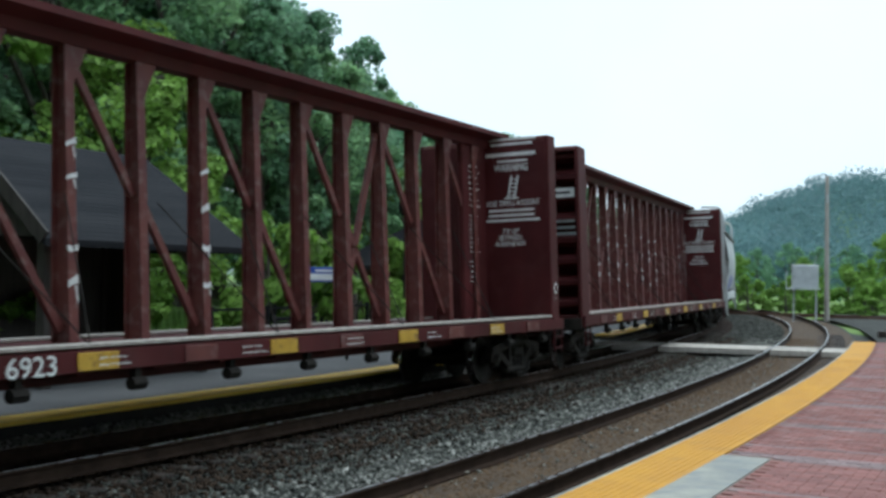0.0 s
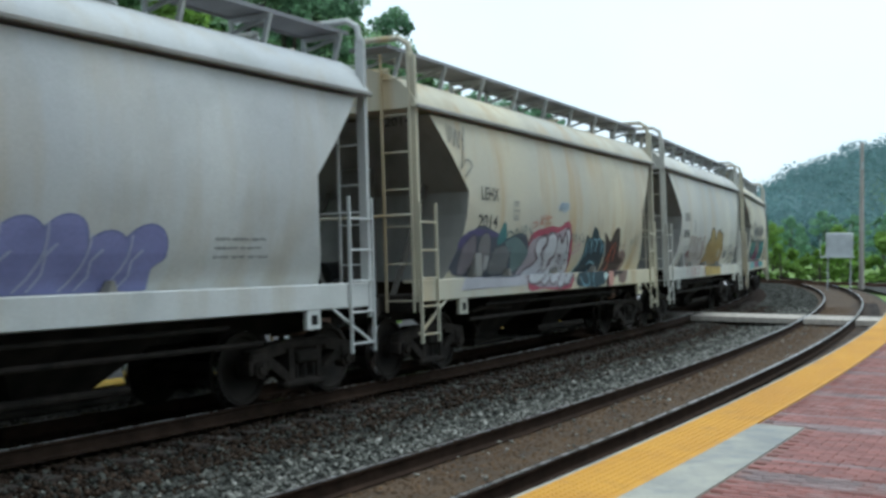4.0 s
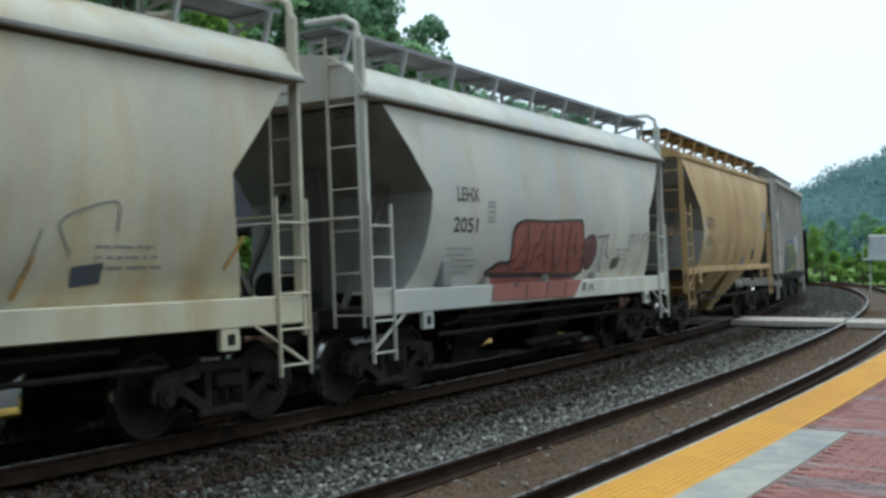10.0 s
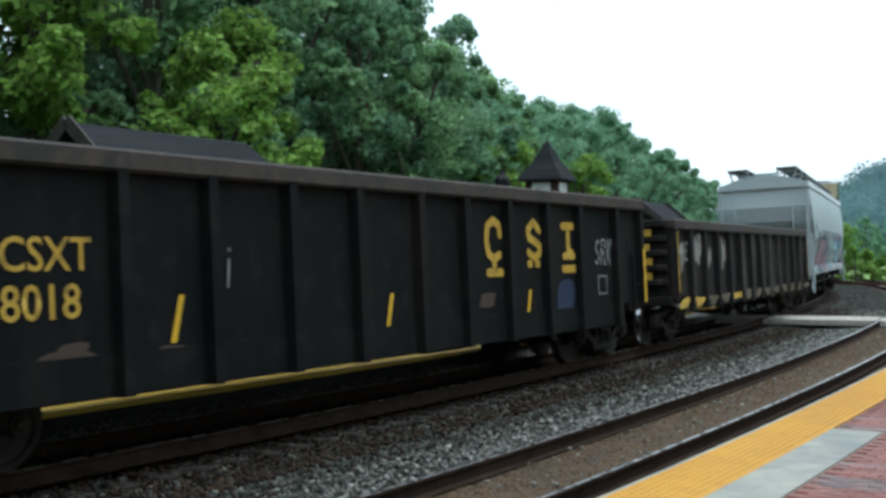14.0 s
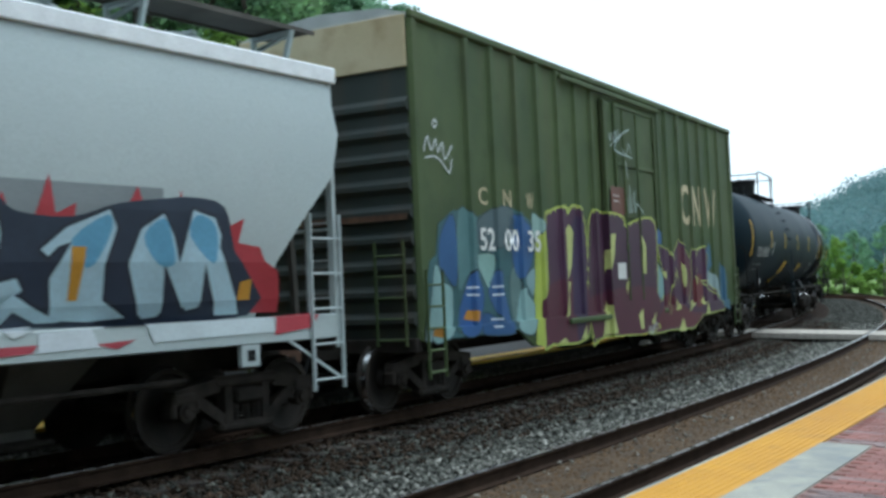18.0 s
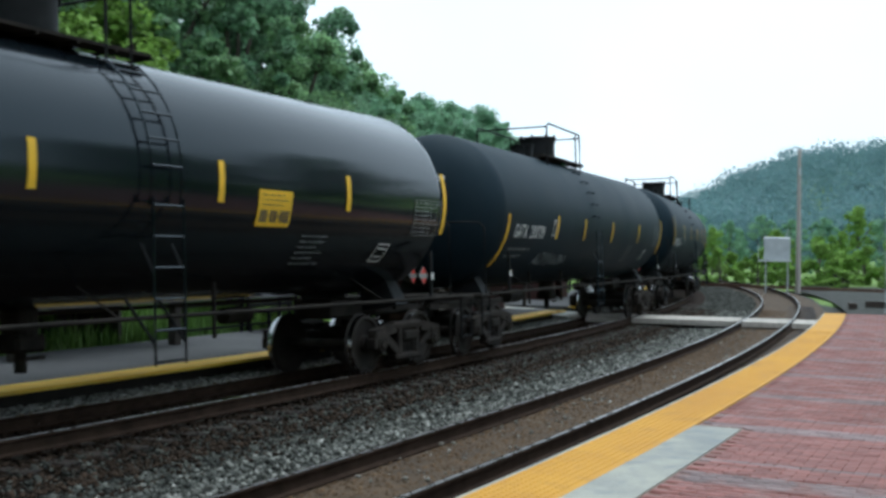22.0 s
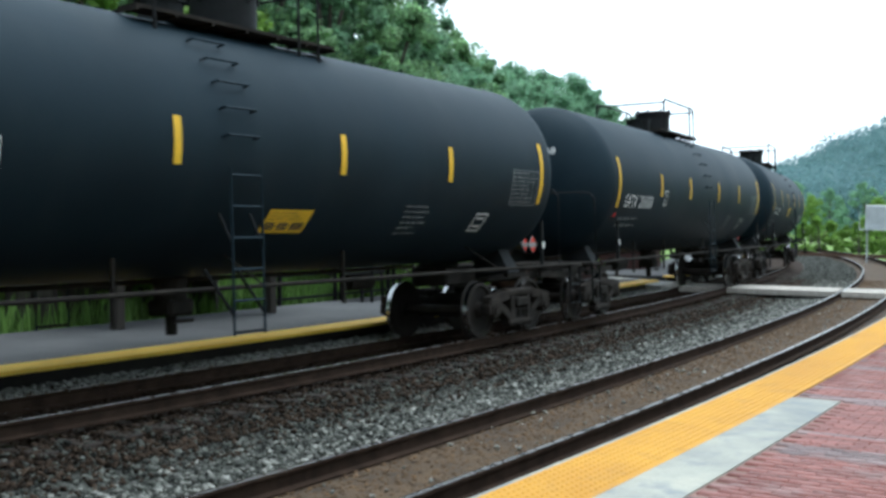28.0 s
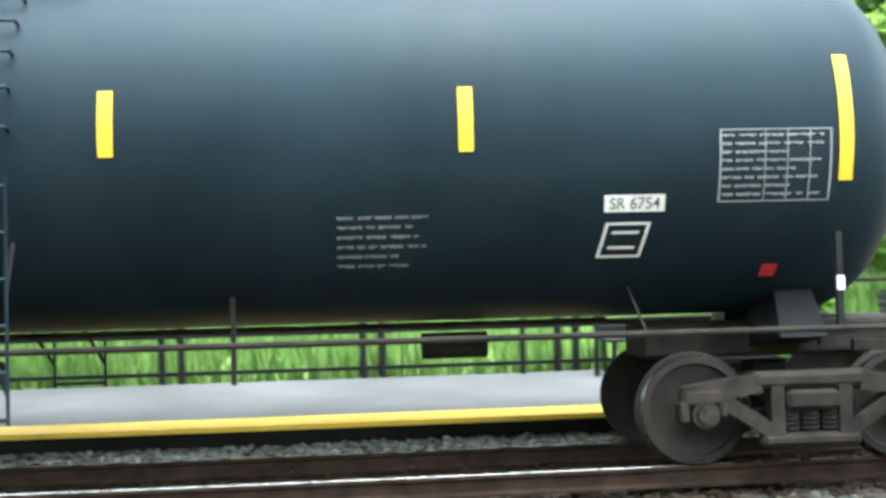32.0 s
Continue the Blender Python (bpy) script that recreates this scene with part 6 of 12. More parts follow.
    # yellow reflective bars
    bars_x = marks or [-half + 0.92, -half * 0.44, -half * 0.06, half * 0.3, half * 0.64, half - 0.86]
    for i, x in enumerate(bars_x):
        end = i == 0 or (i == 5 and not short_end)
        patch(car, side, x - 0.055, centre - drop - (low_end if i == 0 else 0.0) + (-0.56 if end else -0.8 if i == 5 else -0.29), 0.11, 1.0 if end else 0.5, M["stripe"], "reflective_bar", 0.005, label="yellow reflective bar")
    # lettering
    W, D = M["letter_white"], M["letter_dim"]
    x0 = bars_x[0] + (0.97 if mark == "TILX" else 0.45)
    lettering(car, side, mark + "  " + number, x0, centre - 0.55, 0.26, 1.95, W, cuts=5, bold=0.004, space=1.12)
    bars(car, side, x0 - 0.05, centre - 0.98, 1.6, 0.27, 2, D, seed)
    xq = bars_x[1] + box_at
    frame_sign(car, side, xq, centre - 0.47, 0.27, 0.33, W, 0.07)
    lettering(car, side, "C", xq + 0.09, centre - 0.4, 0.12, 0.09, W, bold=0.0)
    lettering(car, side, "PLATE", xq + 0.06, centre - 0.25, 0.045, 0.15, W, bold=0.0)
    bars(car, side, bars_x[4] - 1.0, centre - 1.06, 0.72, 0.44, 6, D, seed + 1)
    xe = bars_x[5]
    bars(car, side, xe - 1.0, centre - 0.57, 0.86, 0.52, 8, D, seed + 2)
    frame_sign(car, side, xe - 1.02, centre - 0.59, 0.9, 0.56, D, 0.016, eps=0.008)
    for u in (0.4, 0.6, 0.8):
        patch(car, side, xe - 1.02 + 0.9 * u, centre - 0.59, 0.008, 0.56, D, "table_rule", 0.009)
    frame_sign(car, side, xe + sign_at, centre - 1.0, 0.36, 0.27, W, 0.07, rows=2, slant=0.2)
    if sticker:
        for x, z, w, h, sl in yellow:
            patch(car, side, x, z, w, h, M["stripe"], "sticker", 0.006, slant=sl, label="yellow emergency sticker with black bars")
            bars(car, side, x + 0.06 + sl * 0.1, z + h * 0.52, w * 0.84, h * 0.4, 3, M["letter_black"], seed + 5, 0.009)
            shapes(car, side, [[(i / 12, 0), (i / 12 + 0.062, 0), (i / 12 + 0.062, 1), (i / 12, 1)] for i in range(12) if i not in (3, 7)] + [[(0.25, 0.42), (0.31, 0.42), (0.31, 0.6), (0.25, 0.6)], [(0.585, 0.42), (0.64, 0.42), (0.64, 0.6), (0.585, 0.6)]],
                   x + 0.06 + sl * 0.04, z + h * 0.12, w * 0.88, h * 0.33, M["letter_black"], 0.0095, name="number_bars", cuts=3)
    # number on the tank end
    me_bm = text_bm(mark + " " + number, 0.012)
    xs = [v.co.x for v in me_bm.verts]
    sc = 1.12 / (max(xs) - min(xs))
    data = random.Random(seed + 9)
    rows = []
    for i in range(6):
        a, end = 0.0, data.uniform(0.45, 0.95)
        while a < end:
            b2 = min(end, a + data.uniform(0.08, 0.2))
            while a < b2:
                low = 0.06 - i * 0.085 + data.choice((0.0, 0.0, 0.012))
                rows.append([(a, low), (a + 0.016, low), (a + 0.016, 0.095 - i * 0.085), (a, 0.095 - i * 0.085)])
                a += 0.023
            a = b2 + 0.03
    rows_bm = poly_bm(rows)
    for bm2, k2, lift in ((me_bm, sc, 0.5), (rows_bm, 1.0, 0.3)):
        for v in bm2.verts:
            yy, zz = 0.62 - v.co.x * k2, centre + lift + v.co.y * k2
            rr = min(0.985, math.hypot(yy, zz - centre) / radius)
            v.co = (-half + 0.80 * (1 - math.sqrt(1 - rr * rr)) - 0.012, yy, zz)
    done("lettering", me_bm, W, car)
    done("stencilled_data", rows_bm, D, car)
    if graf:
        graf(car, side, half, centre)
    return car


def on_end(bm, x, y0, z0, w, h, eps=0.006, fit=True):
    """Lays a flat drawing onto a face that looks forward along the train; y0 is its edge at the platform's far side."""
    xs, ys = [v.co.x for v in bm.verts], [v.co.y for v in bm.verts]
    a0, a1, b0, b1 = (min(xs), max(xs), min(ys), max(ys)) if fit else (0, 1, 0, 1)
    for v in bm.verts:
        u, k = (v.co.x - a0) / (a1 - a0), (v.co.y - b0) / (b1 - b0)
        v.co = (x - eps - v.co.z, y0 - u * w, z0 + k * h)
    return bm


def end_text(car, body, x, y0, z0, w, h, material, bold=0.012):
    return done("lettering", on_end(text_bm(body, bold), x, y0, z0, w, h), material, car)


def end_bars(car, x, y0, z0, w, h, rows, material, seed):
    r = random.Random(seed)
    ps = []
    for i in range(rows):
        b0, b1 = 1 - (i + 0.72) / rows, 1 - (i + 0.25) / rows
        m = r.uniform(0.0, 0.1)
        ps.append([(m, b0), (1 - m, b0), (1 - m, b1), (m, b1)])
    return done("stencilled_data", on_end(poly_bm(ps), x, y0, z0, w, h, fit=False), material, car)


# -- covered hoppers --
CEMENT = [(1.44, 1.27), (1.62, 1.37), (1.85, 1.455), (2.1, 1.515), (2.45, 1.567), (2.8, 1.59), (3.3, 1.56), (3.7, 1.50), (3.9, 1.46)]
ROOF = [(3.95, 1.51), (4.0, 1.51), (4.16, 1.43), (4.33, 1.27), (4.46, 1.05), (4.56, 0.75), (4.61, 0.4), (4.62, 0.03)]


def lerp_table(tab, z):
    return float(np.interp(z, [a for a, _ in tab], [b for _, b in tab]))


def hopper(lead, length, mat, label, prof, roof, xend, seed=0, end_mat=None, post_mat=None, ribs=0, bays=2, bay_mat=None, rib_z=None, sill_mat=None, walk="side", eave=None, corner="post", inset=0.0, rib_at=(), frame_in=0.0, rail_mat=None, tall=False, sill_end=None, cut=0.0, sill=(1.02, 1.24), lad_top=2.45, lad_w=0.54, bay_at=()):
    """A covered hopper; sill gives the heights of its side sill; xend(z) is how far the body reaches from the middle at each height."""
    car = new_car(label, lead, length, length - 3.6, "hopper car")
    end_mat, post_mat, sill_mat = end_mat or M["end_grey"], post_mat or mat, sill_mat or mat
    L = length / 2 - 0.62 - frame_in
    side = lambda z: lerp_table(prof, z)
    n = 24
    for sy, nm in ((-1, "side_sheet"), (1, "side_sheet")):
        rings = [[(xend(z) * (2 * k / n - 1), sy * hw, z) for k in range(n + 1)] for z, hw in prof]
        part(nm, MB().loft(rings, close=False), mat, car, smooth=True)
    # end_mat is mostly a greyed paint that carries the recess's shade
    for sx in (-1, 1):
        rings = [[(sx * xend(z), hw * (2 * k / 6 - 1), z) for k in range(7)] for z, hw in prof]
        part("slope_sheet", MB().loft(rings, close=False), end_mat, car, "grimy slope sheet, greyed for shade on most cars")
    xr = L - inset
    ring = [(-hw, z) for z, hw in roof] + [(hw, z) for z, hw in reversed(roof)]
    rings = [[(x, y, z) for y, z in ring] for x in (-xr, -xr * 0.5, 0, xr * 0.5, xr - cut)]
    part("roof", MB().loft(rings), mat, car, smooth=True)
    z_ev = roof[0][0]
    if eave:
        for sy in (-1, 1):
            mb = MB()
            mb.box(-xr - 0.01, xr + 0.01 - cut, sy * (roof[0][1] + 0.003), sy * (roof[0][1] + 0.05), z_ev - 0.02, z_ev + eave, 0.015)
            part("roof_rail", mb, rail_mat or mat, car)
    # roof hatches and running boards
    zt = roof[-1][0]
    for k in range(bays * 2 + 1):
        x = (k - bays) * (2 * xr - 2.4) / (2 * bays)
        mb = MB()
        mb.tube([(x, 0, zt - 0.06), (x, 0, zt + 0.1)], 0.33, 18)
        mb.tube([(x, 0, zt + 0.1), (x, 0, zt + 0.14)], 0.37, 18)
        mb.box(x - 0.05, x + 0.05, -0.42, 0.42, zt + 0.13, zt + 0.17)
        part("hatch", mb, mat, car, smooth=True)
    zb = zt + 0.24
    for sy in (-1, 1):
        mb = MB()
        y0, y1 = (sy * 0.5, sy * 1.12)
        mb.box(-xr - 0.1, xr + 0.1 - cut, min(y0, y1), max(y0, y1), zb - 0.008, zb + 0.008)
        for y in (y0, y1):
            mb.box(-xr - 0.1, xr + 0.1 - cut, y - 0.012, y + 0.012, zb - 0.035, zb + 0.02)
        part("running_board", mb, M["board_grey"] if walk == "side" else M["end_dark"], car)
        for k in range(9):
            mb = MB()
            x = (k - 4) * (2 * xr - 0.6) / 8
            zr = float(np.interp(abs(y1), [b for a, b in reversed(roof)], [a for a, b in reversed(roof)]))
            zi = float(np.interp(abs(y0), [b for a, b in reversed(roof)], [a for a, b in reversed(roof)]))
            mb.beam((x, y1, zb - 0.06), (x, y0, zb - 0.06), 0.07, 0.05)
            mb.beam((x, y1 * 0.97, zb - 0.08), (x, y0 * 1.1, zb - 0.2), 0.05, 0.04)
            mb.beam((x, y1, zb - 0.03), (x, sy * 1.0, zr + 0.02), 0.06, 0.05, up=(1, 0, 0))
            mb.beam((x, y0, zb - 0.03), (x, y0, zi - 0.02), 0.06, 0.05, up=(1, 0, 0))
            part("board_bracket", mb, M["steel_grey"] if walk == "side" else mat, car)
    # ribs
    for x in rib_at:
        for sy in (-1, 1):
            mb = MB()
            z0 = prof[0][0]
            for z in np.linspace(prof[0][0], prof[-1][0], 40):
                if xend(float(z)) >= abs(x) - 0.02:
                    z0 = float(z)
                    break
            hw = side(z0)
            mb.box(x - 0.05, x + 0.05, sy * (hw - 0.01), sy * (hw + 0.085), z0, prof[-1][0], 0.02)
            part("rib", mb, mat, car)
    # side sills, end frames, posts, ladders
    z0, z1 = sill
    rise = z0 - 1.02
    for sy in (-1, 1):
        mb = MB()
        mb.prism([(sy * 1.22, z1), (sy * 1.455, z1), (sy * 1.47, z1 - 0.015), (sy * 1.47, z0), (sy * 1.38, z0 - 0.02), (sy * 1.36, z1 - 0.04), (sy * 1.22, z1 - 0.04)], -L, L - cut, "x")
        part("side_sill", mb, sill_mat, car)
        for sx in (-1, 1):
            mb = MB()
            x = sx * (L - 1.5)
            mb.box(x - 0.14, x + 0.14, sy * 1.39, sy * 1.46, z0 - 0.25, z0 - 0.004, 0.01)
            part("jacking_pad", mb, post_mat, car)
            # the hole's dark is painted on as a thin black plate
            mb = MB()
            mb.box(x - 0.06, x + 0.06, sy * 1.463, sy * 1.466, z0 - 0.19, z0 - 0.07)
            part("jacking_hole", mb, M["black_paint"], car)
    for sx in (-1, 1):
        LE = L - (cut if sx > 0 else 0.0)
        mb = MB()
        mb.box(sx * (LE - 1.2), sx * (LE - 0.123), -1.42, 1.42, z0, z0 + 0.096, 0.02)
        part("end_deck", mb, sill_end or M["under"], car)
        mb = MB()
        mb.box(sx * (LE - 0.12), sx * L, -1.45, 1.45, z0 - 0.16, z0 + 0.1, 0.02)
        part("end_sill", mb, sill_end or M["under"], car)
        mb = MB()
        mb.box(sx * (LE - 3.0), sx * (LE + 0.2), -0.3, 0.3, 0.8, 1.05, 0.02)
        part("draft_sill", mb, sill_end or M["under"], car)
        mb = MB()
        for y in (-0.9, 0.9):
            mb.beam((sx * (LE - 0.15), y, 1.1), (sx * (xend(3.0) - 0.05), y, 2.9), 0.07, 0.07)
        mb.box(sx * (LE - 0.95), sx * (LE - 0.75), -0.25, 0.25, 1.1, 3.2, 0.02)
        # dark paint sinks the braces into the end's shade
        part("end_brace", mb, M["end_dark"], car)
        for sy in (-1, 1):
            mb = MB()
            xp, yp = sx * (LE - 0.06), sy * 1.42
            w = 0.12 if sy * sx else 0.1
            if corner == "post":
                mb.beam((xp, yp, 1.0), (xp, yp, zb - 0.15), 0.13, 0.06, up=(1, 0, 0))
                mb.tube([(xp, yp, zb - 0.2), (xp, yp * 0.97, zb + 0.02), (xp, yp * 0.86, zb + 0.12), (xp, sy * 0.6, zb + 0.14)], 0.045, 8)
            else:
                mb.beam((xp, yp, 1.0), (xp, yp, z_ev), 0.09, 0.05, up=(1, 0, 0))
            part("corner_post", mb, post_mat, car)
            if tall:
                ladder(car, sx * (LE - 0.62), sx * (LE - 0.06), sy * 1.46, 0.36, 3.7, 8, post_mat, "x", 0.014, 0.045)
                continue
            ladder(car, sx * (LE - lad_w), sx * (LE - 0.02), sy * 1.5, 0.42 + rise * (1.0 if rise < 0.2 else 0.5), lad_top + rise * (1.0 if rise < 0.2 else 0.0), 5 if lad_top < 3 else 7, post_mat, "x", 0.015, 0.042)
            # end ladder
            ladder(car, sy * 1.40, sy * 0.95, sx * (LE + 0.02), 1.0, zb - 0.1 if corner == "post" else z_ev, 7, post_mat, "y", 0.012, 0.035)
            mb = MB()
            mb.beam((sx * (LE - 0.04), sy * 1.45, 0.55 + rise), (sx * (LE - 0.9), sy * 1.45, 1.02 + rise), 0.03, 0.03)
            part("step_brace", mb, post_mat, car)
        mb = MB()
        mb.tube([(sx * (LE + 0.03), -1.4, 2.4), (sx * (LE + 0.03), 1.4, 2.4)], 0.022, 6)
        part("end_handrail", mb, post_mat, car)
    # discharge bays
    span = 2 * (L - 3.0)
    step = span / bays
    for xc, w, low, m in bay_at or [((k - (bays - 1) / 2) * step, step * 0.46, 0.35, bay_mat or M["under"]) for k in range(bays)]:
        mb = MB()
        yl = 0.42
        rings = [[(xc + sx * a, sy * b, z) for sx, sy in ((-1, -1), (1, -1), (1, 1), (-1, 1))] for a, b, z in ((w, 1.3, z1 - 0.05), (w * 0.97, 1.26, z1 - 0.16), (w * low, yl, 0.42), (w * low, yl, 0.32))]
        mb.loft(rings)
        part("discharge_bay", mb, m, car)
        for sy in (-1, 1) if tall else ():
            mb = MB()
            mb.prism([(xc - w * 1.12, 1.03), (xc + w * 1.12, 1.03), (xc + w * 0.5, 0.3), (xc - w * 0.5, 0.3)], sy * 1.3, sy * 0.9, "y")
            part("side_chute", mb, M["under"], car)
        mb = MB()
        mb.box(xc - w * 0.5, xc + w * 0.5, -0.5, 0.5, 0.22, 0.33, 0.03)
        mb.tube([(xc - w * 0.6, -0.55, 0.28), (xc + w * 0.6, -0.55, 0.28)], 0.04, 8)
        part("outlet_gate", mb, M["under"], car)
    mb = MB()
    mb.tube([(-L + 2.2, -1.2, 0.78), (L - 2.2, -1.2, 0.78)], 0.035, 6)
    mb.tube([(-L + 2.6, -1.15, 0.55), (-L + 2.4, -1.15, 0.9), (-L + 2.9, -1.15, 0.95), (-L + 4.0, -1.15, 0.9)], 0.045, 6)
    mb.tube([(-0.3, -0.9, 0.42), (2.2, -0.9, 0.42)], 0.05, 8)
    part("brake_pipe", mb, M["truck"], car)
    mb = MB()
    mb.tube([(-L + 0.45, 0.5, 1.55), (-L + 1.15, 0.5, 1.55)], 0.22, 14)
    mb.box(-L + 0.3, -L + 0.7, -0.2, 0.2, 1.12, 1.5, 0.04)
    part("brake_reservoir", mb, M["black_paint"], car)
    couplers(car, length)
    return car, side, L


def cement_hopper(lead, length, mat, label, mark, number, seed, dx=0.0):
    L = length / 2 - 0.62
    tab = [(1.44, L - 1.15), (1.7, L - 1.28), (2.2, L - 1.45), (2.7, L - 1.54), (2.85, L - 1.52), (3.3, L - 1.05), (3.75, L - 0.62), (3.9, L - 0.5)]
    # the thin grey eave rail paints the shadow line under the roof edge
    car, side, L = hopper(lead, length, mat, label, CEMENT, ROOF, lambda z: lerp_table(tab, z), seed, eave=0.045, rail_mat=M["end_grey"], cut=0.22, sill=(1.15, 1.46))
    B = M["letter_black"]
    lettering(car, side, mark, -4.18 + dx, 2.69, 0.21, 0.68, B, bold=0.012)
    lettering(car, side, number, -4.27 + dx, 2.24, 0.22, 0.76 if len(number) < 5 else 0.9, B, bold=0.014)
    bars(car, side, -4.05, 1.62, 1.0, 0.42, 5, M["letter_dim"], seed)
    frame_sign(car, side, -2.85, 2.4, 0.22, 0.32, M["letter_dim"], 0.08, rows=3)
    bars(car, side, L - 3.3, 1.75, 0.95, 0.3, 3, M["letter_dim"], seed + 3)
    end_text(car, mark, -L + 0.42, -0.75, 3.95, 0.45, 0.13, B)
    end_text(car, number, -L + 0.42, -0.75, 3.76, 0.45, 0.13, B)
    mb = MB()
    mb.box(-L + 1.95, -L + 2.2, -1.47, -1.3, 1.464, 1.85, 0.02)
    part("brake_box", mb, M["end_grey"], car)
    mb = MB()
    mb.tube([(-L + 2.6, -1.3, 1.0), (L - 2.9, -1.3, 1.0)], 0.03, 8)
    part("air_pipe", mb, M["under"], car)
    for k in range(3):
        mb = MB()
        x = -L + 3.4 + k * 2.2
        mb.prism([(x - 0.06, 1.462), (x + 0.06, 1.462), (x + 0.02, 1.58), (x - 0.02, 1.58)], -1.44, -1.3, "y")
        part("sill_gusset", mb, M["end_grey"], car)
    return car, side, L


# -- gondolas --
def gondola(lead, length, mat, label, top=3.0, ribs=13, rib_at=(), low=0.68, shift=0.0):
    car = new_car(label, lead, length, length - 3.9, "gondola car")
    L = length / 2 - 0.9
    side = lambda z: 1.46
    for sy in (-1, 1):
        mb = MB()
        mb.box(-L, L, sy * 1.38, sy * 1.43, 1.0, top, 0.01)
        part("side_sheet", mb, mat, car)
        mb = MB()
        mb.box(-L - 0.02, L + 0.02, sy * 1.34, sy * 1.56, top - 0.1, top + 0.12, 0.03)
        part("top_chord", mb, M["chord"], car)
        mb = MB()
        mb.prism([(sy * 1.40, 1.02), (sy * 1.445, 1.02), (sy * 1.445, low + 0.02), (sy * 1.40, low)], -L + 0.9, L - 0.9, "x")
        part("side_sill", mb, mat, car)
        for x in rib_at or [(k - (ribs - 1) / 2) * (2 * L - 0.2) / (ribs - 1) for k in range(ribs)]:
            mb = MB()
            mb.loft([[(x - w, sy * 1.43, z), (x - w * 0.65, sy * 1.55, z), (x + w * 0.65, sy * 1.55, z), (x + w, sy * 1.43, z)] for z, w in ((low if abs(x) < L - 0.9 else 0.98, 0.1), (top, 0.1))])
            part("rib", mb, mat, car)
    for sx in (-1, 1):
        mb = MB()
        mb.box(sx * (L - 0.08), sx * L, -1.38, 1.38, 1.0, top, 0.01)
        end = part("end_wall", mb, mat, car)
        for k in range(4):
            z = 1.25 + k * (top - 1.3) / 4
            mb = MB()
            mb.box(sx * L, sx * (L + 0.1), -1.36, 1.36, z, z + 0.14, 0.03)
            part("end_rib", mb, mat, end)
        mb = MB()
        mb.box(sx * (L - 0.05), sx * (L + 0.14), -1.335, 1.335, top - 0.04, top + 0.115, 0.02)
        part("end_cap", mb, mat, end)
        mb = MB()
        mb.box(sx * (L - 0.6), sx * (L + 0.12), -1.42, 1.42, 0.84, 1.02, 0.02)
        part("end_sill", mb, M["under"], car)
        mb = MB()
        mb.box(sx * (L - 3.0), sx * (L + 0.3), -0.3, 0.3, 0.76, 1.02, 0.02)
        part("draft_sill", mb, M["under"], car)
        for sy in (-1, 1):
            ladder(car, sx * (L - 0.5), sx * (L - 0.08), sy * 1.47, 0.55, 1.9, 4, mat, "x", 0.014, 0.03)
    mb = MB()
    mb.box(-L, L, -1.38, 1.38, 1.0, 1.08)
    for k in range(16):
        x = (k - 7.5) * (2 * L) / 16.2
        mb.box(x - 0.06, x + 0.06, -1.38, 1.38, 0.86, 1.0)
    mb.box(-L, L, -0.25, 0.25, 0.72, 1.0)
    part("floor", mb, M["under"], car)
    mb = MB()
    mb.tube([(-1.5, -0.8, 0.75), (-0.3, -0.8, 0.75)], 0.2, 12)
    mb.tube([(-L + 3, 0.4, 0.7), (L - 3, 0.4, 0.7)], 0.03, 6)
    mb.tube([(1.0, -0.9, 0.66), (2.0, -0.9, 0.66)], 0.13, 10)
    part("brake_gear", mb, M["under"], car)
    couplers(car, length, shift)
    return car, side, L


# -- boxcar --
BOX_RIBS = (-7.79, -6.3, -5.5, -4.68, -3.86, -3.04, -2.25, -1.5, 2.2, 2.78, 3.58, 4.38, 5.18, 5.96, 6.76, 7.79)


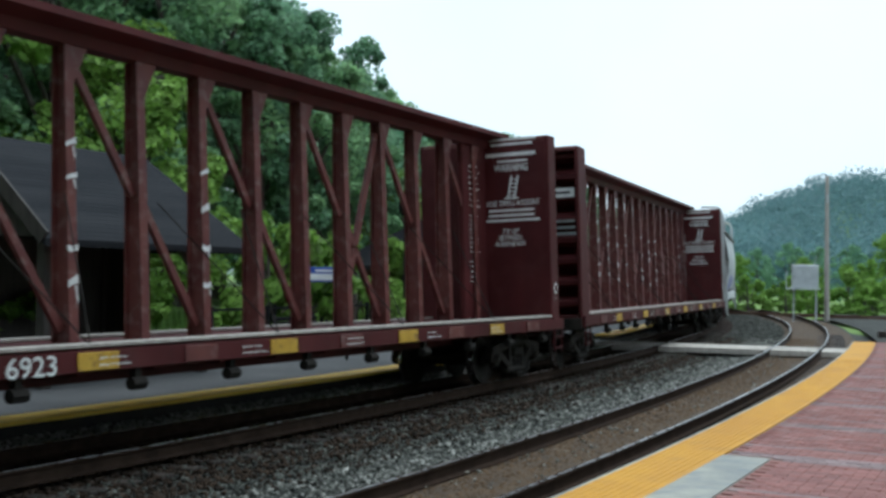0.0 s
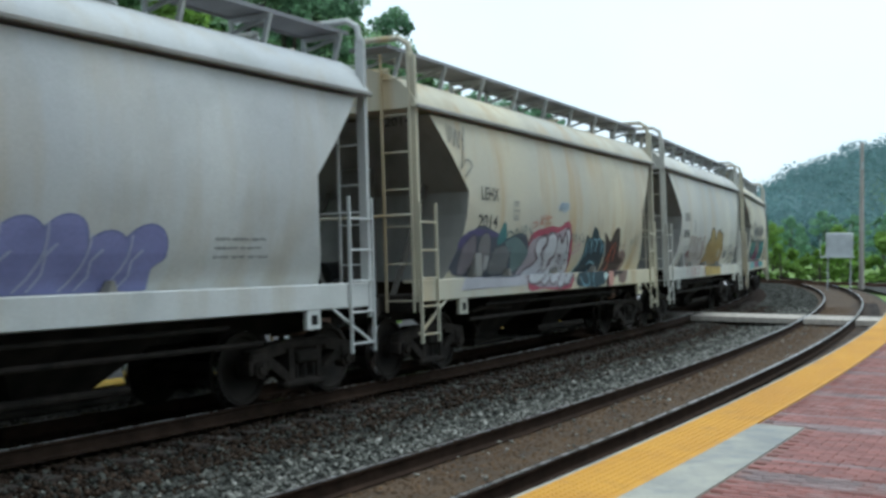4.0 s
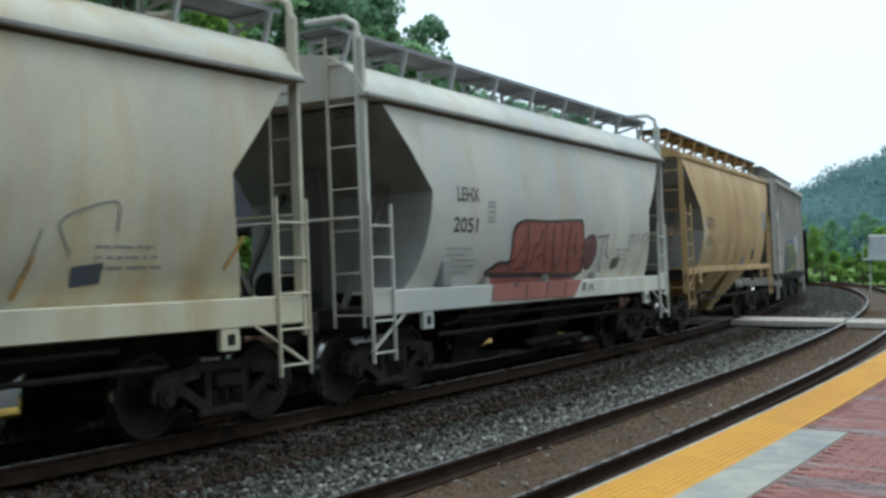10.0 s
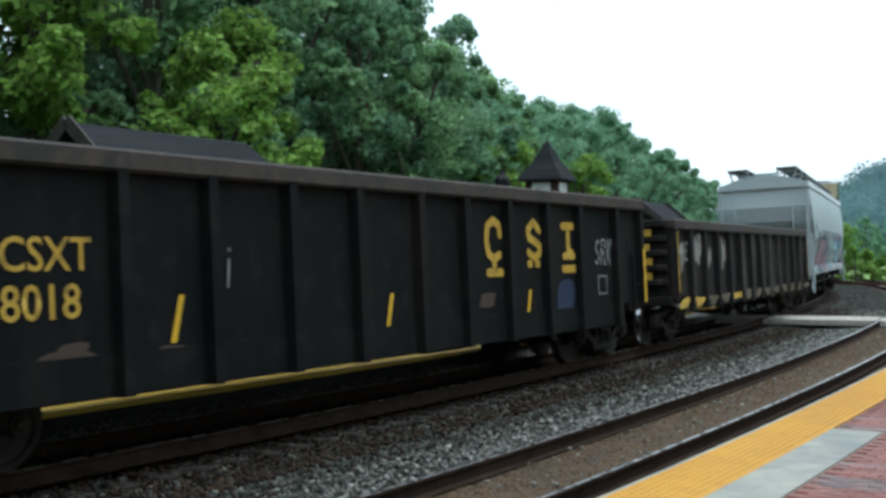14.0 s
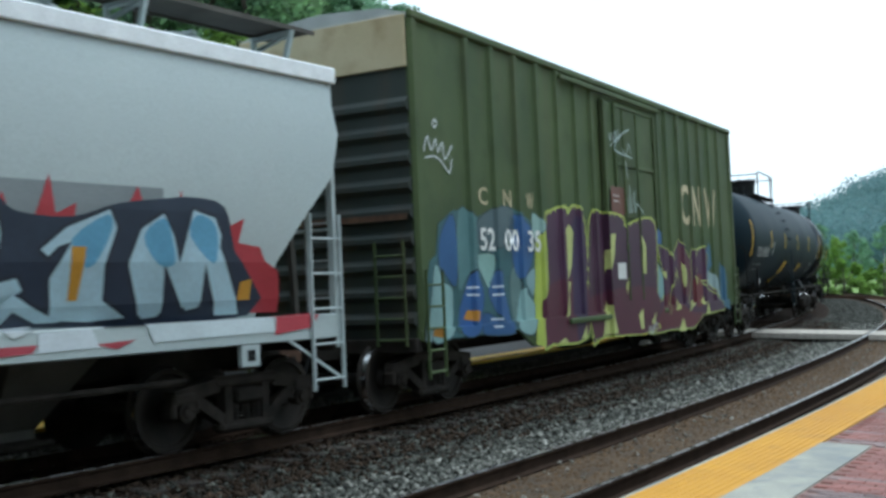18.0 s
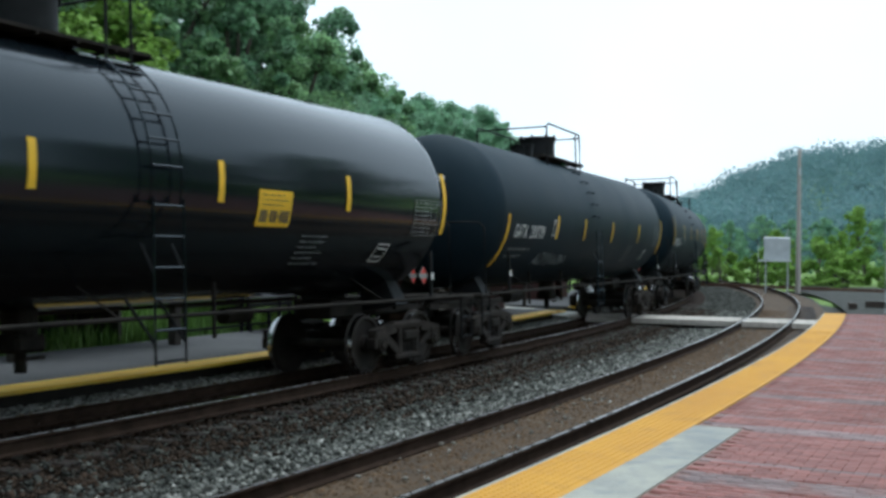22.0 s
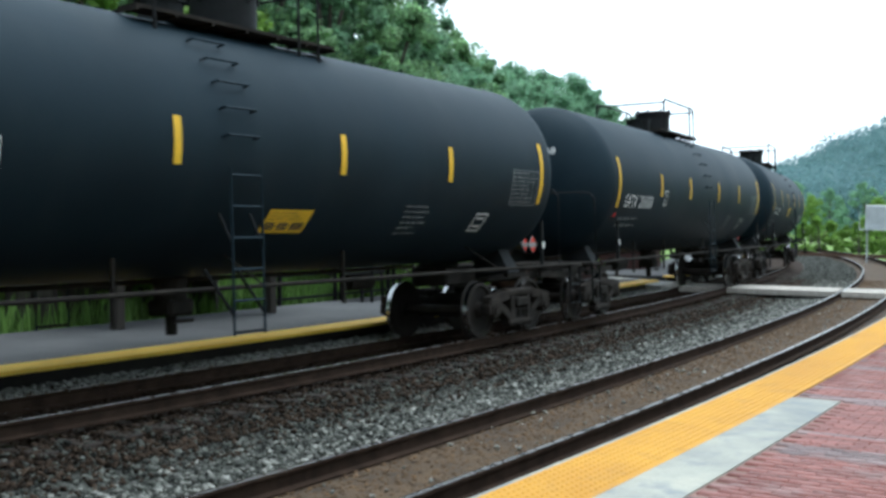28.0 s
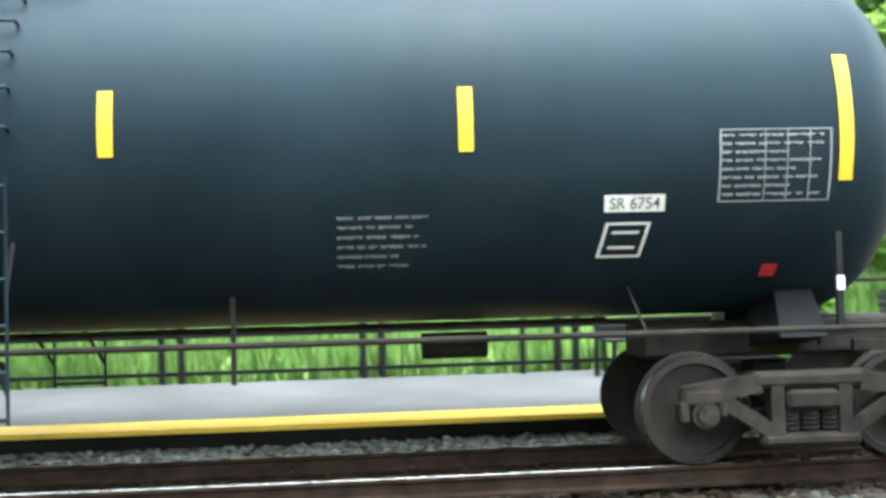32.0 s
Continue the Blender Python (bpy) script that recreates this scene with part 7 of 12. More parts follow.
def boxcar(lead, length, mat, label):
    car = new_car(label, lead, length, length - 4.4, "boxcar")
    L = length / 2 - 1.24
    top, base = 5.34, 0.98
    side = lambda z: 1.44
    for sy in (-1, 1):
        mb = MB()
        mb.box(-L, L, sy * 1.36, sy * 1.42, base, top, 0.01)
        part("side_wall", mb, mat, car)
        d0, d1 = -1.15, 1.85
        for x in BOX_RIBS:
            if d0 - 0.1 < x < d1 + 0.1:
                continue
            mb = MB()
            mb.loft([[(x - 0.09, sy * 1.42, z), (x - 0.05, sy * 1.475, z), (x + 0.05, sy * 1.475, z), (x + 0.09, sy * 1.42, z)] for z in (base + 0.12, top - 0.04)])
            part("side_post", mb, mat, car)
        mb = MB()
        mb.box(-L, L, sy * 1.42, sy * 1.47, base - 0.03, base + 0.12, 0.015)
        mb.prism([(-5.0, base - 0.02), (-4.4, base - 0.31), (4.2, base - 0.31), (4.9, base - 0.02)], sy * 1.42, sy * 1.465, "y")
        part("side_sill", mb, mat, car)
        mb = MB()
        mb.box(-L - 0.02, L + 0.02, sy * 1.41, sy * 1.49, top - 0.06, top + 0.06, 0.02)
        part("top_chord", mb, mat, car)
        mb = MB()
        mb.box(d0 + 0.05, d1 - 0.05, sy * 1.44, sy * 1.49, base + 0.18, top - 0.28, 0.015)
        for x in (d0 + 0.05, d0 + 0.6, d1 - 0.14):
            mb.box(x, x + 0.09, sy * 1.49, sy * 1.54, base + 0.18, top - 0.28, 0.015)
        for z in (base + 0.2, 1.6, 2.2, 2.85, 3.85, top - 0.36):
            mb.box(d0 + 0.7, d1 - 0.16, sy * 1.49, sy * 1.52, z, z + 0.06, 0.01)
        part("door", mb, mat, car, "ribbed sliding door, closed")
        for x in (d0 + 0.95, d0 + 1.7):
            mb = MB()
            mb.tube([(x, sy * 1.56, base + 0.3), (x, sy * 1.56, top - 0.4)], 0.025, 8)
            mb.box(x - 0.05, x + 0.05, sy * 1.52, sy * 1.59, 2.2, 2.35, 0.01)
            part("lock_bar", mb, mat, car)
        for z in (base - 0.02, top - 0.2):
            mb = MB()
            mb.box(d0 - 1.9, d1 + 0.3, sy * 1.48, sy * 1.545, z, z + 0.09, 0.015)
            part("door_rail", mb, mat, car)
        for sx in (-1, 1):
            ladder(car, sx * (L - 0.5), sx * (L - 0.06), sy * 1.52, 0.45, 1.9, 5, mat, "x", 0.018, 0.035)
    ring = [(-1.45, top), (-1.0, top + 0.13), (0, top + 0.2), (1.0, top + 0.13), (1.45, top)]
    mb = MB()
    mb.loft([[(x, y, z) for y, z in ring + [(1.4, top - 0.05), (-1.4, top - 0.05)]] for x in (-L, L)])
    for k in range(15):
        x = (k - 7) * 2 * L / 15
        mb.loft([[(x - 0.04, y, z + 0.0) for y, z in ring] + [(x - 0.04, y, z + 0.05) for y, z in reversed(ring)], [(x + 0.04, y, z) for y, z in ring] + [(x + 0.04, y, z + 0.05) for y, z in reversed(ring)]])
    part("roof", mb, M["steel_grey"], car)
    for sx in (-1, 1):
        mb = MB()
        prof = []
        z = base + 0.15
        pts = [(0.0, base)]
        k = 0
        while z < top - 1.1:
            pts += [(0.0, z), (0.09, z + 0.07), (0.09, z + 0.14), (0.0, z + 0.22)]
            z += 0.36
        pts += [(0.0, top - 0.02), (-0.06, top - 0.02), (-0.06, base)]
        mb.prism([(sx * (L + a - 0.0), b) for a, b in pts], -1.40, 1.40, "y")
        part("end_wall", mb, surf_end, car, "dark green corrugated end")
        mb = MB()
        mb.box(sx * (L + 0.01), sx * (L + 0.05), -1.40, 1.40, top - 0.72, top - 0.01, 0.01)
        part("end_panel", mb, M["cream_end"], car, "cream painted panel at the top of the end")
        mb = MB()
        mb.box(sx * (L + 0.09), sx * (L + 0.1), -1.36, 1.36, 2.58, 2.66)
        part("rust_band", mb, M["rust"], car, "rusty band across the end")
        mb = MB()
        mb.box(sx * (L - 3.2), sx * (length / 2 - 0.4), -0.3, 0.3, 0.74, 0.98, 0.02)
        part("draft_sill", mb, M["under"], car)
        mb = MB()
        mb.box(sx * (L - 0.1), sx * (L + 0.1), -1.42, 1.42, 0.8, 1.0, 0.02)
        part("end_sill", mb, M["under"], car)
        ladder(car, -1.3, -0.85, sx * (L + 0.14), 0.9, 2.3, 5, mat, "y", 0.018, 0.035)
    mb = MB()
    mb.box(-L, L, -1.36, 1.36, 0.88, 0.99)
    mb.box(-L, L, -0.3, 0.3, 0.66, 0.88)
    mb.tube([(-2.0, -0.9, 0.68), (-0.9, -0.9, 0.68)], 0.2, 12)
    mb.tube([(-L + 3, 0.6, 0.7), (L - 3, 0.6, 0.7)], 0.03, 6)
    part("underframe", mb, M["under"], car)
    couplers(car, length)
    return car, side, L


# -- centre-beam flat cars --
def centre_beam(lead, length, label, seed, chalk=0.3, rising=False):
    car = new_car(label, lead, length, length - 4.6, "centre-beam flatcar")
    mat = M["maroon"]
    L = length / 2 - 0.92
    top, deck = 4.92, 1.16
    r = random.Random(seed)
    mb = MB()
    mb.box(-L, L, -1.40, 1.40, deck - 0.1, deck, 0.01)
    mb.box(-L, L, -0.3, 0.3, 0.72, deck - 0.1)
    for k in range(20):
        x = (k - 9.5) * 2 * L / 20
        mb.box(x - 0.06, x + 0.06, -1.36, 1.36, 0.88, deck - 0.1)
    part("deck", mb, mat, car)
    for sy in (-1, 1):
        mb = MB()
        mb.prism([(sy * 1.38, deck - 0.02), (sy * 1.50, deck - 0.02), (sy * 1.50, deck - 0.23), (sy * 1.38, deck - 0.25)], -L, L, "x")
        part("side_sill", mb, mat, car)
        mb = MB()
        mb.box(-L + 0.5, L - 0.5, sy * 1.2, sy * 1.46, deck + 0.004, deck + 0.05, 0.01)
        part("deck_edge", mb, M["pole_wood"], car, "worn bare edge strip of the deck")
        for k in range(13):
            x = (k - 6) * (2 * L - 1.6) / 13
            mb = MB()
            mb.box(x - 0.28, x + 0.28, sy * 1.503, sy * 1.52, deck - 0.22, deck - 0.04, 0.005)
            part("tie_down_plate", mb, M["plate_yellow"] if k % 2 else M["maroon_wear"], car, "yellow tie-down plate" if k % 2 else "")
            mb = MB()
            xw = x + 0.62
            mb.tube([(xw - 0.1, sy * 1.44, deck - 0.4), (xw + 0.1, sy * 1.44, deck - 0.4)], 0.07, 8)
            mb.beam((xw, sy * 1.42, deck - 0.35), (xw, sy * 1.42, deck - 0.1), 0.08, 0.08)
            part("strap_winch", mb, M["under"], car)
    # the beam
    mb = MB()
    mb.prism([(-0.42, top), (0.42, top), (0.42, top - 0.09), (0.16, top - 0.16), (0.12, top - 0.3), (-0.12, top - 0.3), (-0.16, top - 0.16), (-0.42, top - 0.09)], -L, L, "x")
    part("top_chord", mb, mat, car)
    n = 18
    xs = [(k - (n - 1) / 2) * 1.175 for k in range(n)]
    for k, x in enumerate(xs):
        w0, w1 = 0.15, 0.1
        post = part("beam_post", MB().loft([[(x - 0.02, -w + 0.03, z), (x + 0.02, -w + 0.03, z), (x + 0.02, w - 0.03, z), (x - 0.02, w - 0.03, z)] for w, z in ((w0, deck), (w1, top - 0.25))]), M["maroon_wear"], car)
        for sy in (-1, 1):
            mb = MB()
            mb.loft([[(x - 0.07, sy * (w - 0.02), z), (x + 0.07, sy * (w - 0.02), z), (x + 0.07, sy * w, z), (x - 0.07, sy * w, z)] for w, z in ((w0, deck), (w1, top - 0.25))])
            part("flange", mb, M["maroon_wear"], post)
        for sy in (-1, 1):
            mb = MB()
            mb.prism([(x + 0.07, top - 0.28), (x + 0.3, top - 0.28), (x + 0.07, top - 0.75)], sy * 0.09, sy * 0.1, "y")
            part("gusset", mb, M["maroon_wear"], car)
        if k < n - 1:
            x2 = xs[k + 1]
            for z0, z1, w in (((top - 0.4, 2.95, 0.1),) if k % 2 == 0 else ((2.9, deck + 0.15, 0.1),)) + (((deck + 0.5, top - 0.5, 0.12),) if k in (3, 13) else ()):
                mb = MB()
                if rising:
                    z0, z1 = z1, z0
                mb.beam((x + 0.07, 0, z0), (x2 - 0.07, 0, z1), 0.07, w)
                part("beam_brace", mb, M["maroon_wear"], car)
        if r.random() < chalk:
            face = lambda z: 0.153 - 0.05 * (z - deck) / 3.4
            for j in range(4):
                z0, t = 1.75 + 0.5 * j + r.uniform(-0.15, 0.2), r.uniform(-0.2, 0.2)
                torn = [[(0.0, 0.5), (0.3, 0.45 + t), (1.0, 0.55 + t), (0.97, 0.85 + t), (0.5, 0.72 + t), (0.04, 0.75)]]
                if r.random() < 0.5:
                    torn.append([(0.6, 0.6), (0.78, 0.6), (0.9, 0.1), (0.82, 0.0), (0.74, 0.2)])
                shapes(car, face, torn, x - 0.085, z0, 0.17, r.uniform(0.2, 0.42), M["pale_scrap"], 0.005, name="torn_wrap", label="scrap of torn white wrapping" if j == 0 else "", cuts=2)
    # cables from the deck edge to the beam
    for k in range(6):
        x = (k - 2.5) * (2 * L - 3) / 6
        for dx in (-0.7, 0.7):
            mb = MB()
            mb.tube([(x, -1.42, deck + 0.02), (x + dx * 1.2, -0.2, deck + 1.7)], 0.009, 5)
            part("tie_down_cable", mb, M["under"], car)
    # bulkheads: a flat sheet inward, ribs set back between the side flanges outward
    cap = top - 0.13
    for sx in (-1, 1):
        xi, xo = sx * (L - (0.46 if sx > 0 else 0.56)), sx * (L - 0.1 if sx > 0 else L + 0.06)
        mb = MB()
        mb.box(xi, xi + sx * 0.04, -1.40, 1.40, deck, cap - 0.1, 0.01)
        part("bulkhead", mb, mat, car)
        for sy in (-1, 1):
            mb = MB()
            mb.box(xi - sx * 0.01, xo, sy * 1.36, sy * 1.45, deck - 0.05, cap, 0.02)
            part("bulkhead_flange", mb, mat, car)
        for k in range(8):
            z = deck + 0.1 + k * (cap - deck - 0.2) / 7.5
            mb = MB()
            mb.prism([(xo - sx * 0.34, z), (xo - sx * 0.16, z + 0.1), (xo - sx * 0.16, z + 0.2), (xo - sx * 0.34, z + 0.3)], -1.36, 1.36, "y")
            part("bulkhead_rib", mb, mat, car)
        mb = MB()
        mb.box(xi, xo, -1.4, 1.4, cap - 0.1, cap, 0.02)
        part("bulkhead_cap", mb, M["maroon_wear"], car)
        mb = MB()
        mb.box(sx * (L - 1.5), xi, -0.06, 0.06, deck, cap - 0.1, 0.02)
        part("beam_panel", mb, mat, car)
        mb = MB()
        mb.box(sx * (L - 2.6), sx * (L + 0.25), -0.3, 0.3, 0.72, 1.0, 0.02)
        part("draft_sill", mb, M["under"], car)
        mb = MB()
        mb.box(sx * (L - 0.6), sx * (L + 0.05), -1.42, 1.42, 0.84, 1.1, 0.02)
        part("end_sill", mb, M["under"], car)
        for sy in (-1, 1):
            ladder(car, sx * (L - 0.46), sx * (L - 0.06), sy * 1.475, 0.5, 1.15, 3, mat, "x", 0.016, 0.03)
    W = M["letter_white"]
    xi = L - 0.46
    end_bars(car, xi, -0.1, 4.62, 1.1, 0.2, 2, W, seed)
    end_bars(car, xi, -0.05, 4.38, 1.15, 0.16, 1, W, seed + 2)
    end_bars(car, xi, -0.3, 4.28, 0.72, 0.09, 1, W, seed + 8)
    end_text(car, "WARNING", xi, -0.26, 4.12, 0.74, 0.15, W)
    lad = stroke([(0.35, 0), (0.5, 1)], 0.07) + stroke([(0.6, 0), (0.75, 1)], 0.07) + [s for k in range(5) for s in stroke([(0.38 + 0.03 * k, 0.12 + k * 0.18), (0.62 + 0.03 * k, 0.12 + k * 0.18)], 0.05)] + [[(0.2, -0.05), (0.75, -0.05), (0.75, 0.03), (0.2, 0.03)]]
    done("warning_symbol", on_end(poly_bm(lad), xi, -0.36, 3.58, 0.56, 0.44, fit=False), W, car)
    end_text(car, "AVOID TIPPING ACCIDENT", xi, 0.0, 3.42, 1.24, 0.11, W)
    end_bars(car, xi, 0.0, 3.08, 1.24, 0.3, 3, W, seed + 1)
    end_text(car, "73'-0\"", xi, -0.42, 2.85, 0.36, 0.11, W)
    end_text(car, "BETWEEN", xi, -0.34, 2.73, 0.5, 0.1, W)
    end_text(car, "BULKHEADS", xi, -0.26, 2.61, 0.66, 0.1, W)
    sp = lambda z: 0.065
    bars(car, sp, L - 1.26, 3.35, 0.56, 0.9, 8, W, seed + 3)
    bars(car, sp, L - 1.26, 2.45, 0.46, 0.8, 9, W, seed + 4)
    bars(car, sp, L - 1.26, 1.85, 0.4, 0.5, 5, W, seed + 5)
    flange = lambda z: 1.452
    shapes(car, flange, [[(0.5 + 0.46 * math.cos(a * 0.393), 0.5 + 0.46 * math.sin(a * 0.393)) for a in range(16)]], L - 0.37, 1.62, 0.2, 0.24, W, name="round_sign", label="round white stencil", cuts=2)
    bars(car, flange, L - 0.36, 1.5, 0.18, 0.08, 1, W, seed + 9)
    shapes(car, flange, [[(0.5 + 0.3 * math.cos(a * 0.393), 0.5 + 0.3 * math.sin(a * 0.393)) for a in range(16)]], L - 0.37, 1.62, 0.2, 0.24, mat, 0.011, name="round_sign", cuts=2)
    xe = -L - 0.06 + 0.16 - 0.004
    plate = done("number_plate", on_end(poly_bm([[(0, 0), (1, 0), (1, 1), (0, 1)]]), xe - 0.03, -0.38, 3.7, 0.93, 0.2, fit=False), W, car, "white plate with dark bars")
    end_bars(car, xe - 0.036, -0.44, 3.74, 0.8, 0.12, 1, M["letter_black"], seed + 6)
    end_bars(car, xe - 0.03, -0.4, 2.85, 0.95, 0.4, 3, M["letter_dim"], seed + 7)
    sill = lambda z: 1.525
    couplers(car, length)
    return car, sill, L

# ---- the cars in their order ----
M["board_grey"] = surf("dull_grating", (0.2, 0.205, 0.225), (0.28, 0.285, 0.3), 2, 0.7)
M["cream_end"] = surf("stained_cream_end_paint", (0.5, 0.42, 0.26), (0.62, 0.55, 0.38), 0.8, 0.7, dark=(0.3, 0.2, 0.1), dark_amt=0.5)
surf_end = surf("dark_green_end_paint", (0.02, 0.03, 0.028), (0.04, 0.05, 0.045), 0.8, 0.65, streak=(0.08, 0.05, 0.03), streak_amt=0.5)


def tan_hopper(lead, length):
    L = length / 2 - 0.62
    prof = [(1.58, 1.36), (1.8, 1.455), (2.1, 1.53), (2.5, 1.58), (3.0, 1.585), (3.6, 1.54), (4.1, 1.45), (4.2, 1.4)]
    roof = [(4.2, 1.42), (4.3, 1.42), (4.34, 1.36), (4.5, 0.95), (4.6, 0.5), (4.63, 0.03)]
    tab = [(1.58, L - 1.45), (1.7, L - 1.45), (2.3, L - 1.5), (2.75, L - 1.5), (3.3, L - 0.95), (3.8, L - 0.27), (4.2, L - 0.12)]
    car, side, L = hopper(lead, length, M["hopper_tan"], "rust-streaked tan covered hopper car with smooth curved sides", prof, roof, lambda z: lerp_table(tab, z), 31, bays=2, bay_mat=M["hopper_tan"], eave=0.1, walk="top", corner="thin", sill=(1.46, 1.6), lad_top=3.1)
    B = M["letter_black"]
    lettering(car, side, "RGCX", -3.9, 2.55, 0.28, 0.92, B)
    lettering(car, side, "1631", -3.92, 2.1, 0.25, 0.88, B)
    bars(car, side, -3.95, 1.66, 1.0, 0.35, 4, M["letter_dim"], 5)
    end_bars(car, -L + 0.1, -0.3, 3.75, 0.5, 0.2, 2, B, 6)
    patch(car, side, 3.8, 2.64, 0.58, 0.56, M["letter_dim"], "data_panel", label="pale grey data panel")
    patch(car, side, 2.31, 1.74, 0.42, 0.3, M["letter_black"], "data_panel")
    patch(car, side, 1.1, 1.6, 0.34, 0.22, paint((0.12, 0.14, 0.3)), "data_panel")
    for k, x in enumerate((-4.1, -2.6, -1.0)):
        tag(car, side, x, 1.7, 0.75, 0.45, ("OCO", "SOB", "BOC")[k], (0.6, 0.52, 0.42), 0.018, 0.05, "faded pale tag")
    patch(car, side, -4.02, 2.05, 0.28, 0.75, paint((0.52, 0.46, 0.36)), "repaint_patch", 0.003)
    return car


def midland_hopper(lead, length):
    L = length / 2 - 1.12
    prof = [(1.2, 1.44), (2.0, 1.44), (3.0, 1.44), (4.0, 1.44), (4.3, 1.44)]
    roof = [(4.3, 1.53), (4.42, 1.53), (4.46, 1.4), (4.6, 0.8), (4.64, 0.03)]
    tab = [(1.2, L - 1.25), (3.05, L - 1.25), (4.0, L - 0.24), (4.3, L - 0.22)]
    ribs = [5.24 - 1.09 * k for k in range(10)] + [-5.24]
    car, side, L = hopper(lead, length, M["hopper_dirty"], "dirty pale grey ribbed covered hopper car with black spaced letters", prof, roof, lambda z: lerp_table(tab, z), 32, lad_w=0.38, rib_at=ribs, inset=0.2, frame_in=0.5, sill_mat=M["under"], bays=2, eave=0.12, walk="top", corner="thin", tall=True, sill_end=M["hopper_dirty"], end_mat=M["end_dark"])
    B = M["letter_black"]
    for k, ch in enumerate("ARYLAND"):
        lettering(car, side, ch, -2.9 + 1.096 * k, 3.93, 0.3, 0.22, B, bold=0.0)
    for k, ch in enumerate("IDLAND"):
        lettering(car, side, ch, -1.8 + 1.096 * k + (0.08 if ch == "I" else 0.0), 3.46, 0.3, 0.06 if ch == "I" else 0.22, B, bold=0.0)
    zig = stroke([(0, 0.1), (0.25, 0.9), (0.5, 0.3), (0.75, 0.9), (1, 0.1)], 0.22)
    shapes(car, side, zig, -4.3, 3.84, 0.83, 0.4, B, name="emblem", cuts=3)
    shapes(car, side, zig, -3.22, 3.4, 0.83, 0.4, B, name="emblem", cuts=3)
    for body, x, z, w2 in (("LE", -3.99, 2.85, 0.34), ("HX", -3.27, 2.85, 0.4), ("50", -3.96, 2.3, 0.35), ("59", -3.28, 2.3, 0.46)):
        lettering(car, side, body, x, z, 0.23, w2, B, eps=0.009)
    frame_sign(car, side, -1.86, 2.54, 0.24, 0.27, M["letter_dim"], 0.09, rows=1)
    bars(car, side, 2.28, 2.06, 0.64, 0.27, 3, M["letter_dim"], 3)
    over, over_side = ((lambda x, z: 1.53), (), ()), ((lambda x, z: 1.44), (), ())
    spray(car, over, [(-2.77, 1.33), (-2.67, 1.62), (-2.49, 1.87), (-2.47, 2.12), (-2.19, 2.32), (-1.68, 2.42), (-1.14, 2.37), (-0.67, 2.45), (0.19, 2.47), (0.88, 2.33), (1, 1.97), (1.13, 1.38), (1.45, 1.33), (0.9, 1.29)], (0.028, 0.05, 0.22), 0.004, sharp=True, label="blue spray-painted halo behind yellow letters")
    spray(car, over, [(-2.49, 1.33), (-2.36, 1.82), (-2.4, 2.17), (-2.06, 2.27), (-1.76, 2.3), (-1.61, 2.21), (-1.7, 1.97), (-1.77, 1.89), (-1.59, 1.75), (-1.61, 1.4), (-2.03, 1.32)], (0.05, 0.045, 0.03), 0.008, edge=(0.42, 0.42, 0.075), rim=0.045, sharp=True, label="dark sprayed letters with yellow edges")
    spray(car, over, [(-1.58, 2.19), (-1.43, 2.22), (-1.42, 1.81), (-1.33, 2.19), (-1.16, 2.22), (-1.24, 1.75), (-1.29, 1.31), (-1.55, 1.3), (-1.57, 1.7)], (0.05, 0.045, 0.03), 0.011, edge=(0.42, 0.42, 0.075), rim=0.045, sharp=True)
    spray(car, over, [(-1.13, 2.2), (-0.8, 2.27), (-0.55, 2.25), (-0.6, 1.97), (-0.73, 1.86), (-0.45, 1.74), (-0.59, 1.32), (-0.82, 1.57), (-0.88, 1.36), (-1.05, 1.34)], (0.05, 0.045, 0.03), 0.014, edge=(0.42, 0.42, 0.075), rim=0.045, sharp=True)
    spray(car, over, [(-0.54, 2.21), (-0.26, 2.27), (-0.14, 2.03), (0, 2.28), (0.14, 2.25), (0.07, 1.67), (0.01, 1.33), (-0.18, 1.36), (-0.15, 1.79), (-0.29, 1.36), (-0.43, 1.34)], (0.05, 0.045, 0.03), 0.017, edge=(0.42, 0.42, 0.075), rim=0.045, sharp=True)
    spray(car, over, [(0.18, 2.22), (0.46, 2.29), (0.76, 2.26), (0.8, 2.1), (0.67, 1.4), (0.51, 1.37), (0.49, 1.72), (0.33, 1.38), (0.15, 1.36)], (0.05, 0.045, 0.03), 0.02, edge=(0.42, 0.42, 0.075), rim=0.045, sharp=True)
    spray(car, over, [(-2.34, 1.61), (-2.26, 2.02), (-2.21, 1.71)], (0.42, 0.42, 0.075), 0.024, sharp=True)
    spray(car, over, [(-2, 2.07), (-1.83, 2.1), (-1.94, 1.97)], (0.42, 0.42, 0.075), 0.024, sharp=True)
    spray(car, over, [(-2.02, 1.71), (-1.85, 1.76), (-1.92, 1.55)], (0.42, 0.42, 0.075), 0.024, sharp=True)
    spray(car, over, [(-0.89, 2.09), (-0.75, 2.12), (-0.81, 1.94)], (0.42, 0.42, 0.075), 0.024, sharp=True)
    spray(car, over, [(0.36, 2.03), (0.55, 2.09), (0.44, 1.91)], (0.42, 0.42, 0.075), 0.024, sharp=True)
    spray(car, over, [(-1.61, 2.38), (-1.63, 2.34), (-1.66, 2.32), (-1.71, 2.3), (-1.75, 2.33), (-1.75, 2.37), (-1.73, 2.41), (-1.7, 2.45), (-1.66, 2.43), (-1.64, 2.42)], (0.028, 0.05, 0.22), 0.006)
